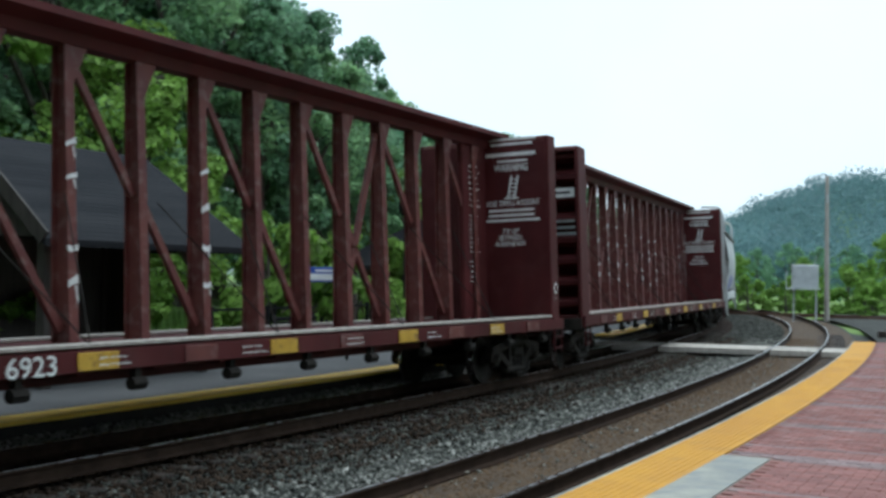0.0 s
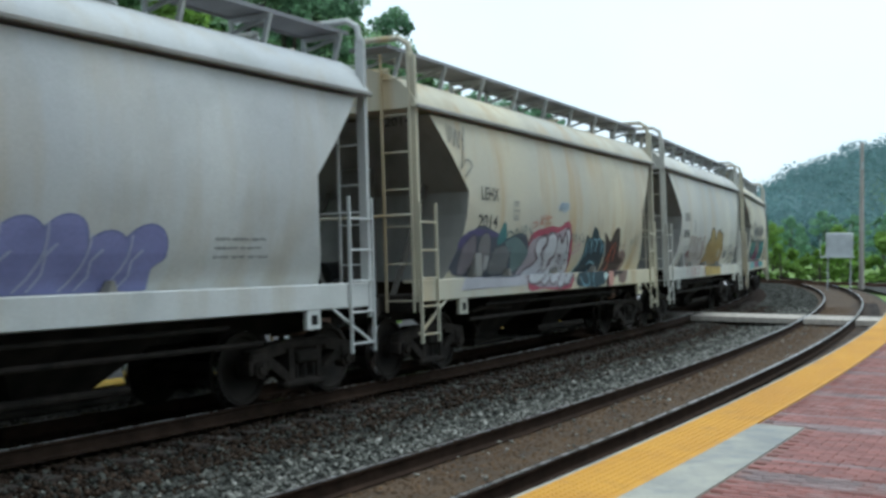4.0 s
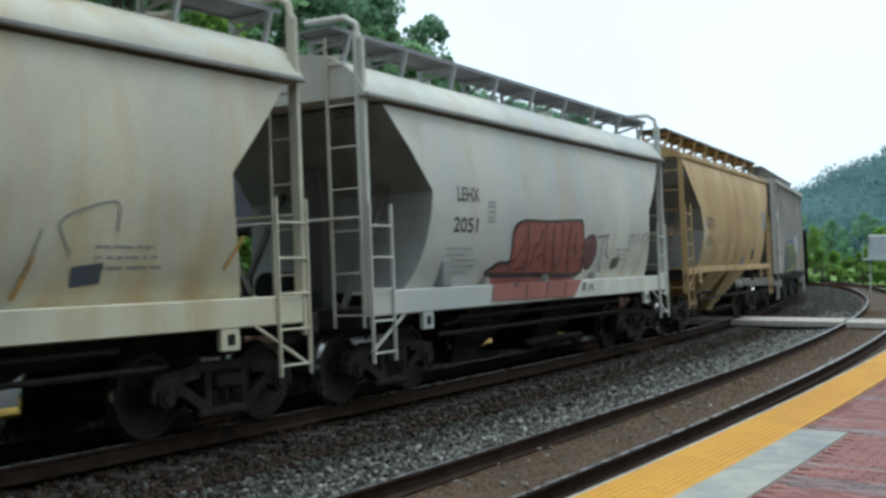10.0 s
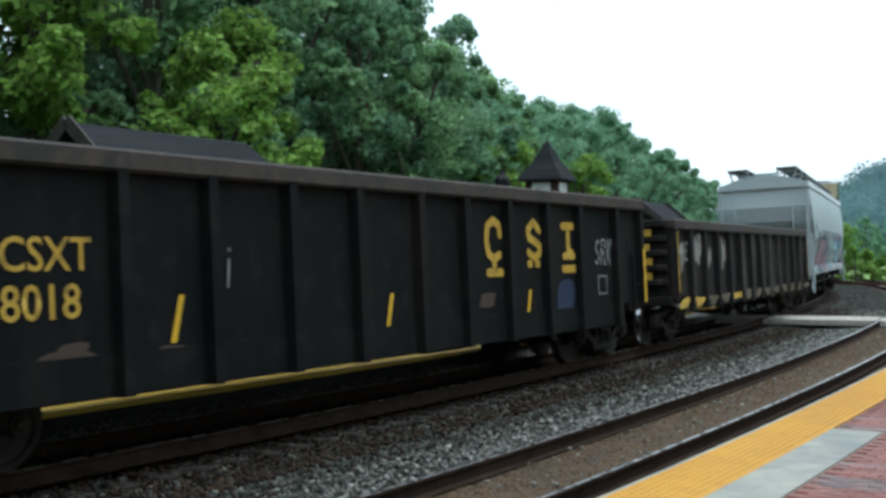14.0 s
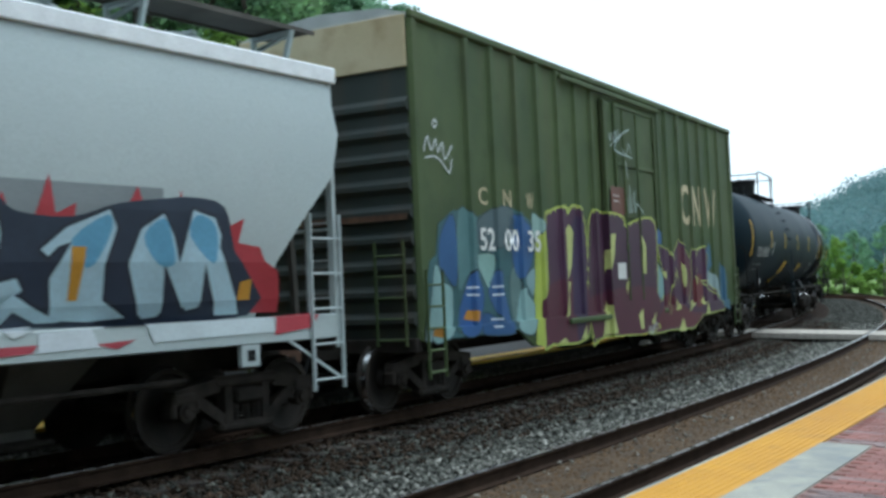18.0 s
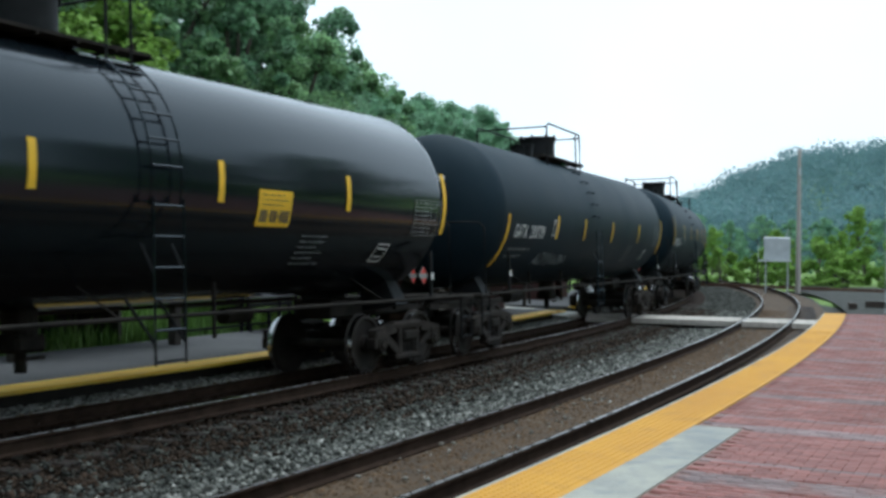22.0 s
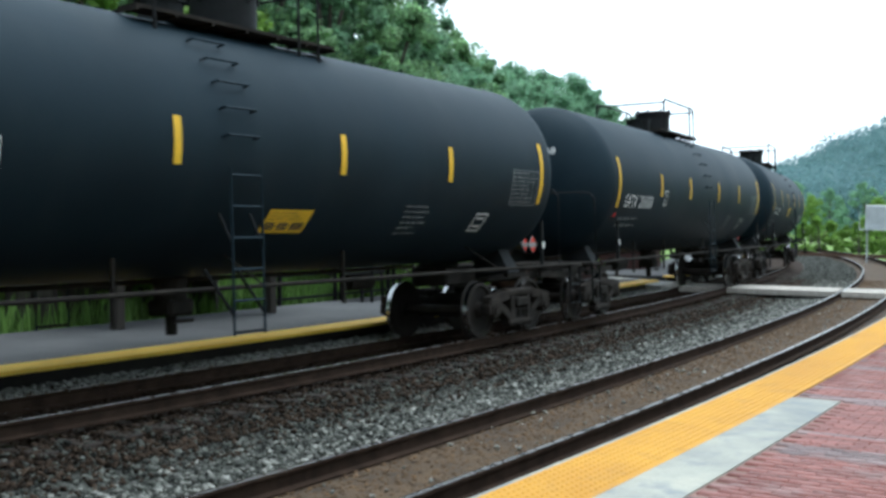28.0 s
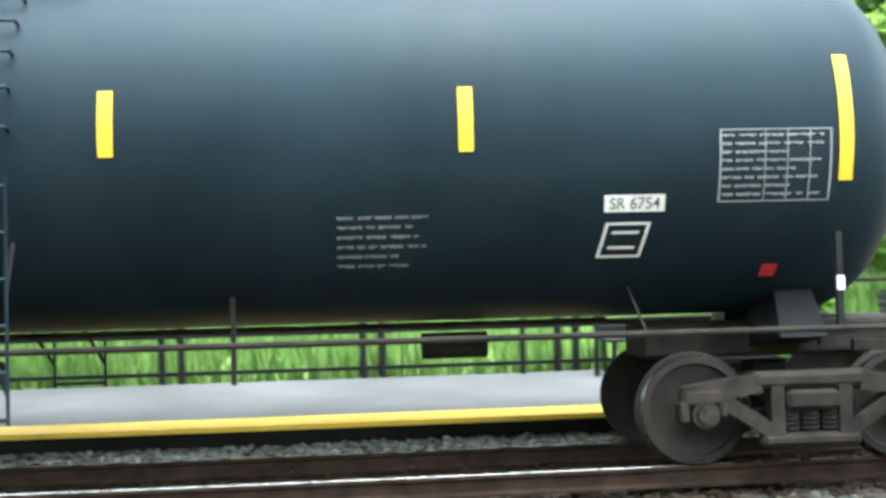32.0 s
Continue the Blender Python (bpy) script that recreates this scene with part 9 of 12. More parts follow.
    spray(car, over, [(2.46, 1.49), (2.41, 2.31), (2.79, 2.52), (3.16, 2.44), (3.33, 2.33), (3.88, 2.45), (4.14, 2.57), (4.51, 2.56), (4.7, 2.44), (5.27, 2.41), (5.78, 2.55), (6.34, 2.62), (6.72, 2.65), (7.15, 2.57), (7.32, 2.12), (7.67, 1.43), (4.59, 1.43)], (0.014, 0.024, 0.05), 0.0055, label="dark blue-black ground of sprayed letters")
    spray(car, over, [(2.45, 2.2), (2.68, 2.41), (3.01, 2.46), (3.28, 2.3), (3.63, 2.17), (3.71, 2.24), (3.56, 2.25), (3.59, 2.37), (3.76, 2.4), (3.95, 2.1), (3.74, 1.98), (3.41, 2.01), (3.09, 1.99), (3.03, 1.65), (2.9, 1.53), (2.56, 1.6), (2.56, 1.99)], (0.4, 0.54, 0.62), 0.0085, edge=(0.012, 0.018, 0.035), rim=0.04, sharp=True, label="light blue sprayed letters with dark edges")
    spray(car, over, [(2.97, 1.55), (3.15, 1.7), (3.46, 1.96), (3.71, 1.96), (3.83, 1.75), (3.96, 1.48), (3.65, 1.49), (3.42, 1.76), (3.21, 1.55)], (0.4, 0.54, 0.62), 0.0085, edge=(0.012, 0.018, 0.035), rim=0.04, sharp=True)
    spray(car, over, [(4.03, 1.49), (3.94, 1.81), (4.02, 2.1), (3.97, 2.28), (4.22, 2.51), (4.5, 2.46), (4.56, 2.23), (4.52, 1.98), (4.47, 1.8), (4.74, 1.86), (4.81, 1.75), (4.48, 1.58), (4.3, 1.47)], (0.4, 0.54, 0.62), 0.0085, edge=(0.012, 0.018, 0.035), rim=0.04, sharp=True)
    spray(car, over, [(4.48, 1.46), (4.54, 1.67), (4.71, 1.73), (4.94, 1.6), (5.27, 1.46), (5, 1.46), (4.75, 1.57), (4.66, 1.47)], (0.4, 0.54, 0.62), 0.0085, edge=(0.012, 0.018, 0.035), rim=0.04, sharp=True)
    spray(car, over, [(5.14, 1.48), (5.07, 1.85), (5.28, 2.18), (5.14, 2.14), (5.04, 2.05), (4.96, 2.11), (5.22, 2.31), (5.69, 2.49), (5.78, 2.32), (5.66, 1.98), (5.68, 1.64), (6, 1.47), (5.56, 1.45)], (0.4, 0.54, 0.62), 0.0085, edge=(0.012, 0.018, 0.035), rim=0.04, sharp=True)
    spray(car, over, [(6.16, 1.45), (5.93, 1.98), (6.07, 2.32), (6.34, 2.47), (6.48, 2.26), (6.57, 1.98), (6.65, 2.26), (6.72, 2.52), (7.02, 2.45), (7.12, 2.27), (7.1, 2.16), (7.51, 1.45), (7.17, 1.45), (6.92, 1.98), (6.92, 1.54), (6.7, 1.51), (6.38, 1.98), (6.43, 1.47)], (0.4, 0.54, 0.62), 0.0085, edge=(0.012, 0.018, 0.035), rim=0.04, sharp=True)
    spray(car, over, [(2.7, 2.39), (3.01, 2.44), (3.28, 2.27), (3.63, 2.14), (3.88, 2.12), (3.72, 2.01), (3.41, 2.04), (3.12, 2.02), (2.98, 2.21)], (0.13, 0.33, 0.5), 0.011)
    spray(car, over, [(4.03, 2.1), (4, 2.27), (4.22, 2.48), (4.47, 2.43), (4.51, 2.23), (4.39, 1.98)], (0.13, 0.33, 0.5), 0.011)
    spray(car, over, [(5.28, 2.21), (5.66, 2.44), (5.72, 2.3), (5.54, 1.98), (5.4, 1.98)], (0.13, 0.33, 0.5), 0.011)
    spray(car, over, [(6.1, 2.25), (6.35, 2.43), (6.47, 2.19), (6.5, 1.98), (6.29, 1.98)], (0.13, 0.33, 0.5), 0.011)
    spray(car, over, [(6.69, 2.26), (6.76, 2.47), (6.99, 2.41), (7.07, 2.23), (7.03, 1.98)], (0.13, 0.33, 0.5), 0.011)
    spray(car, over, [(2.55, 1.93), (2.81, 1.99), (2.92, 1.76), (2.8, 1.6), (2.6, 1.64)], (0.13, 0.33, 0.5), 0.011)
    spray(car, over, [(5.28, 2.14), (5.44, 2.14), (5.39, 1.65), (5.29, 1.65)], (0.5, 0.24, 0.02), 0.013, sharp=True)
    spray(car, over, [(7.44, 1.79), (7.61, 1.82), (7.61, 1.6), (7.43, 1.6)], (0.5, 0.24, 0.02), 0.013, sharp=True)
    spray(car, over, [(2.5, 1.48), (3.46, 1.48), (3.3, 1.26), (2.39, 1.23)], (0.6, 0.63, 0.66), 0.006, sharp=True)
    spray(car, over, [(3.35, 1.29), (3.76, 1.3), (3.7, 1.19), (3.3, 1.18)], (0.32, 0.05, 0.08), 0.006, sharp=True)
    spray(car, over, [(3.66, 1.46), (4, 1.39), (4.35, 1.24), (3.91, 1.29)], (0.6, 0.63, 0.66), 0.006, sharp=True)
    spray(car, over, [(4.59, 1.42), (5.03, 1.44), (4.71, 1.34)], (0.6, 0.63, 0.66), 0.006, sharp=True)
    spray(car, over, [(4.34, 1.27), (4.95, 1.27), (4.89, 1.2), (4.35, 1.18)], (0.34, 0.04, 0.06), 0.006, sharp=True)
    spray(car, over, [(4.96, 1.37), (5.52, 1.39), (5.61, 1.21), (4.95, 1.2)], (0.58, 0.62, 0.66), 0.006, sharp=True)
    spray(car, over, [(5.56, 1.24), (6.04, 1.26), (5.81, 1.18)], (0.34, 0.04, 0.06), 0.006, sharp=True)
    spray(car, over, [(6.16, 1.4), (7.99, 1.4), (7.96, 1.24), (6.26, 1.22)], (0.56, 0.62, 0.65), 0.006, sharp=True)
    spray(car, over, [(7.93, 1.4), (8.71, 1.42), (8.55, 1.26), (7.96, 1.2)], (0.4, 0.04, 0.06), 0.006, sharp=True)
    for x in (-L + 2.0, L - 2.1, L - 4.9):
        patch(car, side, x, 1.45, 0.12, 0.85, paint((0.75, 0.36, 0.02)), "reflective_bar", slant=0.12, label="orange reflective bar")
    return car


# S of the front coupler of each car at the start, and lengths
G = {1: 21.48, 2: 45.5, 3: 59.28, 4: 72.87, 5: 86.4, 6: 99.64, 7: 113.1, 8: 126.58, 9: 139.97, 10: 152.52, 11: 165.77, 12: 183.18, 13: 200.27, 14: 219.70, 15: 237.93, 16: 255.55, 17: 274.01, 18: 292.46, 19: 310.39, 20: 328.4, 21: 346.86, 22: 365.05, 23: 383.3}
G[0] = G[1] - 24.0
SET = {1: 0.25, 2: 0.25, 3: 0.33, 4: 0.33, 5: 0.2, 6: 0.33, 7: 0.33, 8: 0.33, 9: 0.33, 10: 0.75, 11: 0.6, 12: 0.08, 13: 0.4, 14: 0.4, 15: 0.65, 16: 0.57, 17: 0.5, 18: 0.25, 19: 0.48, 20: 0.45, 21: 0.4, 22: 0.3, 23: 0.1}


def span(k):
    return G[k - 1] + SET[k], G[k] - G[k - 1]


car, sill, L = centre_beam(*span(1), "maroon centre-beam lumber flatcar, empty, paint worn", 1, 0.1)
lettering(car, sill, "6923", -2.75, 0.92, 0.2, 0.6, M["letter_white"])
for k in range(5):
    bars(car, sill, -L + 9.5 + k * 2.3, 0.95, 0.5, 0.14, 2, M["letter_white"], 40 + k)
car, sill, L = centre_beam(*span(2), "maroon centre-beam lumber flatcar, empty, with white chalk scrawls", 2, 0.85, True)
for k in range(9):
    bars(car, sill, -L + 2.5 + k * 2.2, 0.95, 0.45, 0.15, 2, M["letter_white"], 60 + k)
for z2, word in ((3.4, "SMKR"), (2.7, "NAWER"), (1.9, "TKO")):
    tag(car, lambda z: 0.08, L - 1.3, z2, 0.75, 0.4, word, (0.34, 0.29, 0.28), 0.018, 0.1, "thin chalk scrawl")

# cement hoppers
car, side, L = cement_hopper(*span(3), M["hopper_white"], "dusty white cement hopper car with a blue tag", "LEHX", "2050", 3)
lobes(car, side, -2.2, 1.47, 4.2, 0.75, 8, (0.2, 0.21, 0.42), (0.14, 0.15, 0.32), 5, 0.02, 0.25, (0.42, 0.43, 0.55), 0.024, label="faded blue spray-painted letters")
car, side, L = cement_hopper(*span(4), M["hopper_cream"], "stained cream-white cement hopper car with several sprayed names", "LEHX", "2014", 4)
over = with_sill(side, 1.46, [z for z, _ in CEMENT])
spray(car, over, [(-4.78, 1.51), (-4.89, 1.9), (-4.82, 2.1), (-4.68, 2.05), (-4.34, 2.23), (-3.98, 2.27), (-3.58, 2.2), (-3.41, 2.16), (-3.2, 2.38), (-3.1, 2.09), (-2.55, 2.19), (-2.15, 2.09), (-1.99, 1.48)], (0.06, 0.07, 0.1), 0.004, label="dark blue-grey sprayed ground")
spray(car, over, [(-3.42, 2.11), (-3.2, 2.37), (-3.08, 2.09), (-3.39, 1.97)], (0.05, 0.17, 0.18), 0.0055)
spray(car, over, [(-4.85, 2.06), (-4.35, 2.22), (-3.51, 2.18), (-3.5, 2.1), (-4.34, 2.11), (-4.79, 1.9)], (0.07, 0.06, 0.16), 0.0055)
spray(car, over, [(-4.67, 1.54), (-4.72, 1.9), (-4.54, 2.04), (-4.36, 2.12), (-4.23, 1.96), (-4.22, 1.74), (-4.32, 1.53)], (0.17, 0.155, 0.18), 0.007, edge=(0.03, 0.04, 0.06), rim=0.02, label="grey bubble letters on a dark ground")
spray(car, over, [(-4.02, 1.51), (-4.14, 2), (-3.94, 2.16), (-3.74, 2.08), (-3.65, 1.79), (-3.64, 1.51)], (0.17, 0.17, 0.18), 0.007, edge=(0.03, 0.04, 0.06), rim=0.02)
spray(car, over, [(-3.47, 1.51), (-3.53, 1.85), (-3.38, 1.94), (-3, 1.96), (-2.8, 1.91), (-2.82, 1.67), (-2.78, 1.49)], (0.14, 0.15, 0.16), 0.007, edge=(0.03, 0.04, 0.06), rim=0.02)
spray(car, over, [(-3.13, 2.02), (-2.7, 2.12), (-2.22, 1.98), (-2.05, 1.79), (-2.5, 1.49), (-2.83, 1.85)], (0.11, 0.17, 0.18), 0.007, edge=(0.03, 0.04, 0.06), rim=0.02)
spray(car, over, [(-3.86, 1.81), (-3.65, 1.8), (-3.6, 1.57), (-3.75, 1.58)], (0.36, 0.36, 0.37), 0.0125, sharp=True)
spray(car, over, [(-4.63, 1.47), (-2.13, 1.45), (-2.12, 1.28), (-4.8, 1.27)], (0.36, 0.36, 0.4), 0.003, sharp=True)
spray(car, over, [(-2.08, 2.04), (-1.78, 2.23), (-1.4, 2.29), (-1, 2.34), (-0.64, 2.32), (-0.2, 2.45), (0.04, 2.25), (0.23, 1.72), (0.11, 1.18), (-1.38, 1.2), (-2.08, 1.23)], (0.3, 0.05, 0.09), 0.003, label="maroon spray-painted halo")
spray(car, over, [(-2.06, 1.91), (-1.71, 2.13), (-0.71, 2.22), (-0.17, 2.3), (0.06, 1.84), (0.03, 1.25), (-2.08, 1.31)], (0.3, 0.27, 0.3), 0.0045)
spray(car, over, [(-1.42, 2.15), (-1.72, 2.02), (-1.67, 1.84), (-1.5, 1.74), (-1.72, 1.61), (-1.96, 1.54), (-2.08, 1.37), (-1.82, 1.3), (-1.5, 1.34), (-1.14, 1.47), (-1.17, 1.68), (-1.36, 1.81), (-1.35, 1.92), (-1.17, 2.01), (-1.24, 2.14)], (0.44, 0.45, 0.48), 0.007, edge=(0.1, 0.06, 0.08), rim=0.03, label="silver spray-painted letters edged in dark red")
spray(car, over, [(-1.14, 2.18), (-1.25, 2), (-1.26, 1.73), (-1.22, 1.52), (-1.47, 1.32), (-1.28, 1.27), (-0.94, 1.46), (-0.91, 1.7), (-0.72, 1.79), (-0.66, 2), (-0.81, 2.19)], (0.44, 0.45, 0.48), 0.007, edge=(0.1, 0.06, 0.08), rim=0.03)
spray(car, over, [(-0.63, 2.18), (-0.7, 1.78), (-1.04, 1.4), (-0.86, 1.27), (-0.51, 1.48), (-0.48, 1.78), (-0.35, 1.74), (-0.49, 1.44), (-0.67, 1.26), (-0.42, 1.22), (-0.09, 1.55), (-0.13, 2.01), (-0.29, 2.22), (-0.42, 2.03)], (0.44, 0.45, 0.48), 0.007, edge=(0.1, 0.06, 0.08), rim=0.03)
spray(car, over, [(-0.24, 2.27), (-0.25, 1.84), (-0.36, 1.44), (-0.27, 1.25), (-0.02, 1.3), (0.22, 1.48), (0.02, 1.84), (-0.05, 2.23)], (0.44, 0.45, 0.48), 0.007, edge=(0.1, 0.06, 0.08), rim=0.03)
drawn(car, over, [(-1.65, 2.32), (-1.61, 2.5), (-1.54, 2.34), (-1.46, 2.53)], (0.36, 0.1, 0.07), 0.022, label="thin red tag")
drawn(car, over, [(-1.42, 2.51), (-1.36, 2.44)], (0.36, 0.1, 0.07), 0.022)
drawn(car, over, [(-1.27, 2.54), (-1.42, 2.32)], (0.36, 0.1, 0.07), 0.022)
drawn(car, over, [(-1.11, 2.5), (-1.25, 2.47), (-1.28, 2.37), (-1.13, 2.39)], (0.36, 0.1, 0.07), 0.022)
drawn(car, over, [(-1.99, 2.36), (-1.84, 2.39)], (0.36, 0.1, 0.07), 0.022)
drawn(car, over, [(-1.93, 2.28), (-1.77, 2.34), (-1.84, 2.39)], (0.36, 0.1, 0.07), 0.022)
spray(car, over, [(-0.2, 2.72), (-0.15, 2.68), (-0.29, 2.63), (-0.44, 2.59), (-0.55, 2.63), (-0.72, 2.64), (-0.76, 2.68), (-0.68, 2.74), (-0.56, 2.8), (-0.44, 2.78), (-0.33, 2.8), (-0.12, 2.77)], (0.36, 0.4, 0.43), 0.002, label="faded blue overspray")
drawn(car, over, [(-0.66, 2.63), (-0.59, 2.77), (-0.53, 2.64), (-0.47, 2.77)], (0.2, 0.28, 0.38), 0.022)
drawn(car, over, [(-0.43, 2.78), (-0.39, 2.65), (-0.32, 2.77)], (0.2, 0.28, 0.38), 0.022)
drawn(car, over, [(-0.29, 2.8), (-0.25, 2.66)], (0.2, 0.28, 0.38), 0.022)
spray(car, over, [(0.65, 1.5), (0.86, 1.77), (0.93, 2.19), (1.19, 2.14), (1.36, 2.36), (1.62, 2.29), (1.74, 2.16), (2.1, 2.03), (2.15, 1.7), (2.1, 1.19), (0.52, 1.19), (0.48, 1.4)], (0.01, 0.03, 0.046), 0.004, label="black-blue spray-painted piece with pale lines")
drawn(car, over, [(0.51, 1.44), (0.9, 1.8), (0.94, 2.02)], (0.22, 0.4, 0.48), 0.028, lift=0.022)
drawn(car, over, [(1, 1.76), (1.02, 2.05), (1.17, 2.09), (1.28, 1.92)], (0.22, 0.4, 0.48), 0.028, lift=0.022)
drawn(car, over, [(1.28, 1.82), (1.31, 2.08), (1.49, 2.1), (1.57, 1.92)], (0.22, 0.4, 0.48), 0.028, lift=0.022)
drawn(car, over, [(1.56, 1.86), (1.61, 2.09), (1.8, 2.1), (1.96, 1.82)], (0.22, 0.4, 0.48), 0.028, lift=0.022)
drawn(car, over, [(1.91, 1.89), (2.01, 2.02), (2.16, 1.77)], (0.22, 0.4, 0.48), 0.028, lift=0.022)
drawn(car, over, [(0.59, 1.38), (0.78, 1.21), (1.06, 1.21), (1.14, 1.35), (1.01, 1.42)], (0.22, 0.4, 0.48), 0.028, lift=0.022)
drawn(car, over, [(1.46, 1.51), (1.36, 1.35), (1.4, 1.18)], (0.22, 0.4, 0.48), 0.028, lift=0.022)
drawn(car, over, [(1.25, 1.61), (1.42, 1.67), (1.72, 1.61)], (0.22, 0.4, 0.48), 0.028, lift=0.022)
spray(car, over, [(2.04, 2.25), (2.28, 2.17), (2.46, 2.09), (2.71, 2.32), (3.01, 2.37), (3.14, 1.97), (3.19, 1.76), (3.57, 1.68), (3.31, 1.39), (2.88, 1.36), (2.41, 1.17), (2.21, 1.22), (2.28, 1.7)], (0.035, 0.02, 0.02), 0.005, label="black spray-painted piece with red lines")
drawn(car, over, [(2.43, 1.66), (2.52, 1.86), (2.67, 2.04)], (0.38, 0.09, 0.045), 0.05, lift=0.022)
drawn(car, over, [(2.57, 1.52), (2.58, 1.26)], (0.38, 0.09, 0.045), 0.05, lift=0.022)
drawn(car, over, [(2.54, 1.83), (2.64, 1.5)], (0.38, 0.09, 0.045), 0.05, lift=0.022)
drawn(car, over, [(2.78, 2.04), (2.83, 1.69)], (0.38, 0.09, 0.045), 0.05, lift=0.022)
spray(car, over, [(3.2, 1.86), (3.7, 1.82), (3.7, 1.46), (3.5, 1.21), (3.07, 1.27)], (0.2, 0.13, 0.115), 0.003)
spray(car, over, [(2.36, 1.45), (2.67, 1.43), (2.59, 1.16), (2.35, 1.17)], (0.5, 0.26, 0.22), 0.024)
spray(car, over, [(2.02, 1.43), (2.33, 1.39), (2.08, 1.28)], (0.46, 0.58, 0.58), 0.024)
drawn(car, over, [(3.79, 1.96), (3.94, 2.13), (3.97, 1.82)], (0.15, 0.19, 0.17), 0.025)
drawn(car, over, [(4.03, 2.04), (4.2, 2.25), (4.2, 1.94)], (0.15, 0.19, 0.17), 0.025)
drawn(car, over, [(4.31, 2.04), (4.42, 2.29)], (0.15, 0.19, 0.17), 0.025)
drawn(car, over, [(-0, 2.11), (0.07, 2.21), (0.14, 2.06)], (0.14, 0.15, 0.15), 0.03)
drawn(car, over, [(0.21, 2.06), (0.24, 2.22), (0.35, 2.06)], (0.14, 0.15, 0.15), 0.03)
drawn(car, over, [(0.41, 2.19), (0.52, 2.09)], (0.14, 0.15, 0.15), 0.03)
drawn(car, over, [(0.62, 2.23), (0.75, 2.07), (0.6, 2.08)], (0.14, 0.15, 0.15), 0.03)
drawn(car, over, [(0.13, 1.81), (0.53, 1.91), (0.59, 2.02), (0.28, 1.95)], (0.42, 0.26, 0.29), 0.028)
drawn(car, over, [(0.03, 1.36), (0.18, 1.42), (0.28, 1.31), (0.44, 1.38), (0.61, 1.29)], (0.16, 0.17, 0.16), 0.025)
drawn(car, over, [(-5.19, 3.8), (-5.21, 3.51), (-5.07, 3.79), (-5.05, 3.48), (-4.92, 3.74), (-4.9, 3.45), (-4.79, 3.73), (-4.71, 3.58), (-4.6, 3.82), (-4.78, 3.36), (-4.9, 3.14), (-4.69, 3.29), (-4.49, 3.21), (-4.78, 3.02)], (0.09, 0.1, 0.1), 0.022, label="thin black tag")
drawn(car, over, [(-3.08, 2.12), (-2.96, 2.21), (-2.77, 2.14), (-2.7, 2.26), (-2.54, 2.13)], (0.1, 0.15, 0.15), 0.026)
drawn(car, over, [(-2.52, 2.31), (-2.43, 2.13), (-2.33, 2.32), (-2.25, 2.13)], (0.1, 0.15, 0.15), 0.026)
drawn(car, over, [(-2.17, 2.28), (-1.95, 2.14), (-2.08, 2.04)], (0.1, 0.15, 0.15), 0.026)
car, side, L = cement_hopper(*span(5), M["hopper_mixed"], "stained cream-white cement hopper car with tan sprayed letters", "LEHX", "2046", 5)
over = with_sill(side, 1.46, [z for z, _ in CEMENT])
spray(car, over, [(-3.24, 1.57), (-3.33, 1.97), (-3.3, 2.19), (-3.12, 2.29), (-2.91, 2.2), (-2.82, 2.1), (-2.7, 2.25), (-2.51, 2.27), (-2.35, 2.17), (-2.2, 2.14), (-2.02, 2.23), (-1.89, 2.27), (-1.74, 2.12), (-1.46, 2.16), (-1.31, 2.31), (-1.21, 2.27), (-1.16, 1.86), (-1.07, 1.52)], (0.36, 0.345, 0.32), 0.004, label="pale grey bubble letters outlined in dark red")
drawn(car, over, [(-3.22, 1.64), (-3.32, 1.87), (-3.33, 2.02), (-3.3, 2.18), (-3.12, 2.29), (-2.92, 2.21), (-2.82, 2.09), (-2.72, 2.23), (-2.51, 2.27), (-2.35, 2.17), (-2.33, 2.08)], (0.17, 0.03, 0.035), 0.026)
drawn(car, over, [(-3.08, 1.51), (-3.08, 1.71), (-3.08, 1.86)], (0.17, 0.03, 0.035), 0.026)
drawn(car, over, [(-2.88, 1.65), (-2.87, 1.87), (-2.83, 2.08)], (0.17, 0.03, 0.035), 0.026)
drawn(car, over, [(-2.67, 1.51), (-2.68, 1.71), (-2.65, 1.82)], (0.17, 0.03, 0.035), 0.026)
drawn(car, over, [(-2.33, 2.08), (-2.42, 1.87), (-2.29, 1.7), (-2.29, 1.5)], (0.17, 0.03, 0.035), 0.026)
drawn(car, over, [(-2.22, 1.6), (-2.18, 1.81), (-2.11, 1.98)], (0.17, 0.03, 0.035), 0.026)
drawn(car, over, [(-2.2, 2.14), (-2.02, 2.23), (-1.89, 2.26), (-1.76, 2.14), (-1.74, 2.11), (-1.46, 2.16), (-1.31, 2.31), (-1.21, 2.27), (-1.21, 2.05), (-1.72, 1.92)], (0.17, 0.03, 0.035), 0.026)
drawn(car, over, [(-1.69, 1.8), (-1.26, 1.96), (-1.14, 1.86), (-1.53, 1.7), (-1.88, 1.61)], (0.17, 0.03, 0.035), 0.026)
drawn(car, over, [(-1.04, 1.68), (-1.19, 1.44)], (0.17, 0.03, 0.035), 0.026)
spray(car, over, [(-3.61, 1.72), (-3.58, 1.87), (-3.36, 1.89), (-3.3, 1.79), (-3.36, 1.74)], (0.15, 0.05, 0.06), 0.006)
drawn(car, over, [(-3.01, 1.5), (-3.08, 1.31), (-3.13, 1.19)], (0.26, 0.03, 0.04), 0.045)
drawn(car, over, [(-2.61, 1.49), (-2.72, 1.22)], (0.26, 0.03, 0.04), 0.045)
drawn(car, over, [(-2.35, 1.49), (-2.6, 1.2)], (0.26, 0.03, 0.04), 0.045)
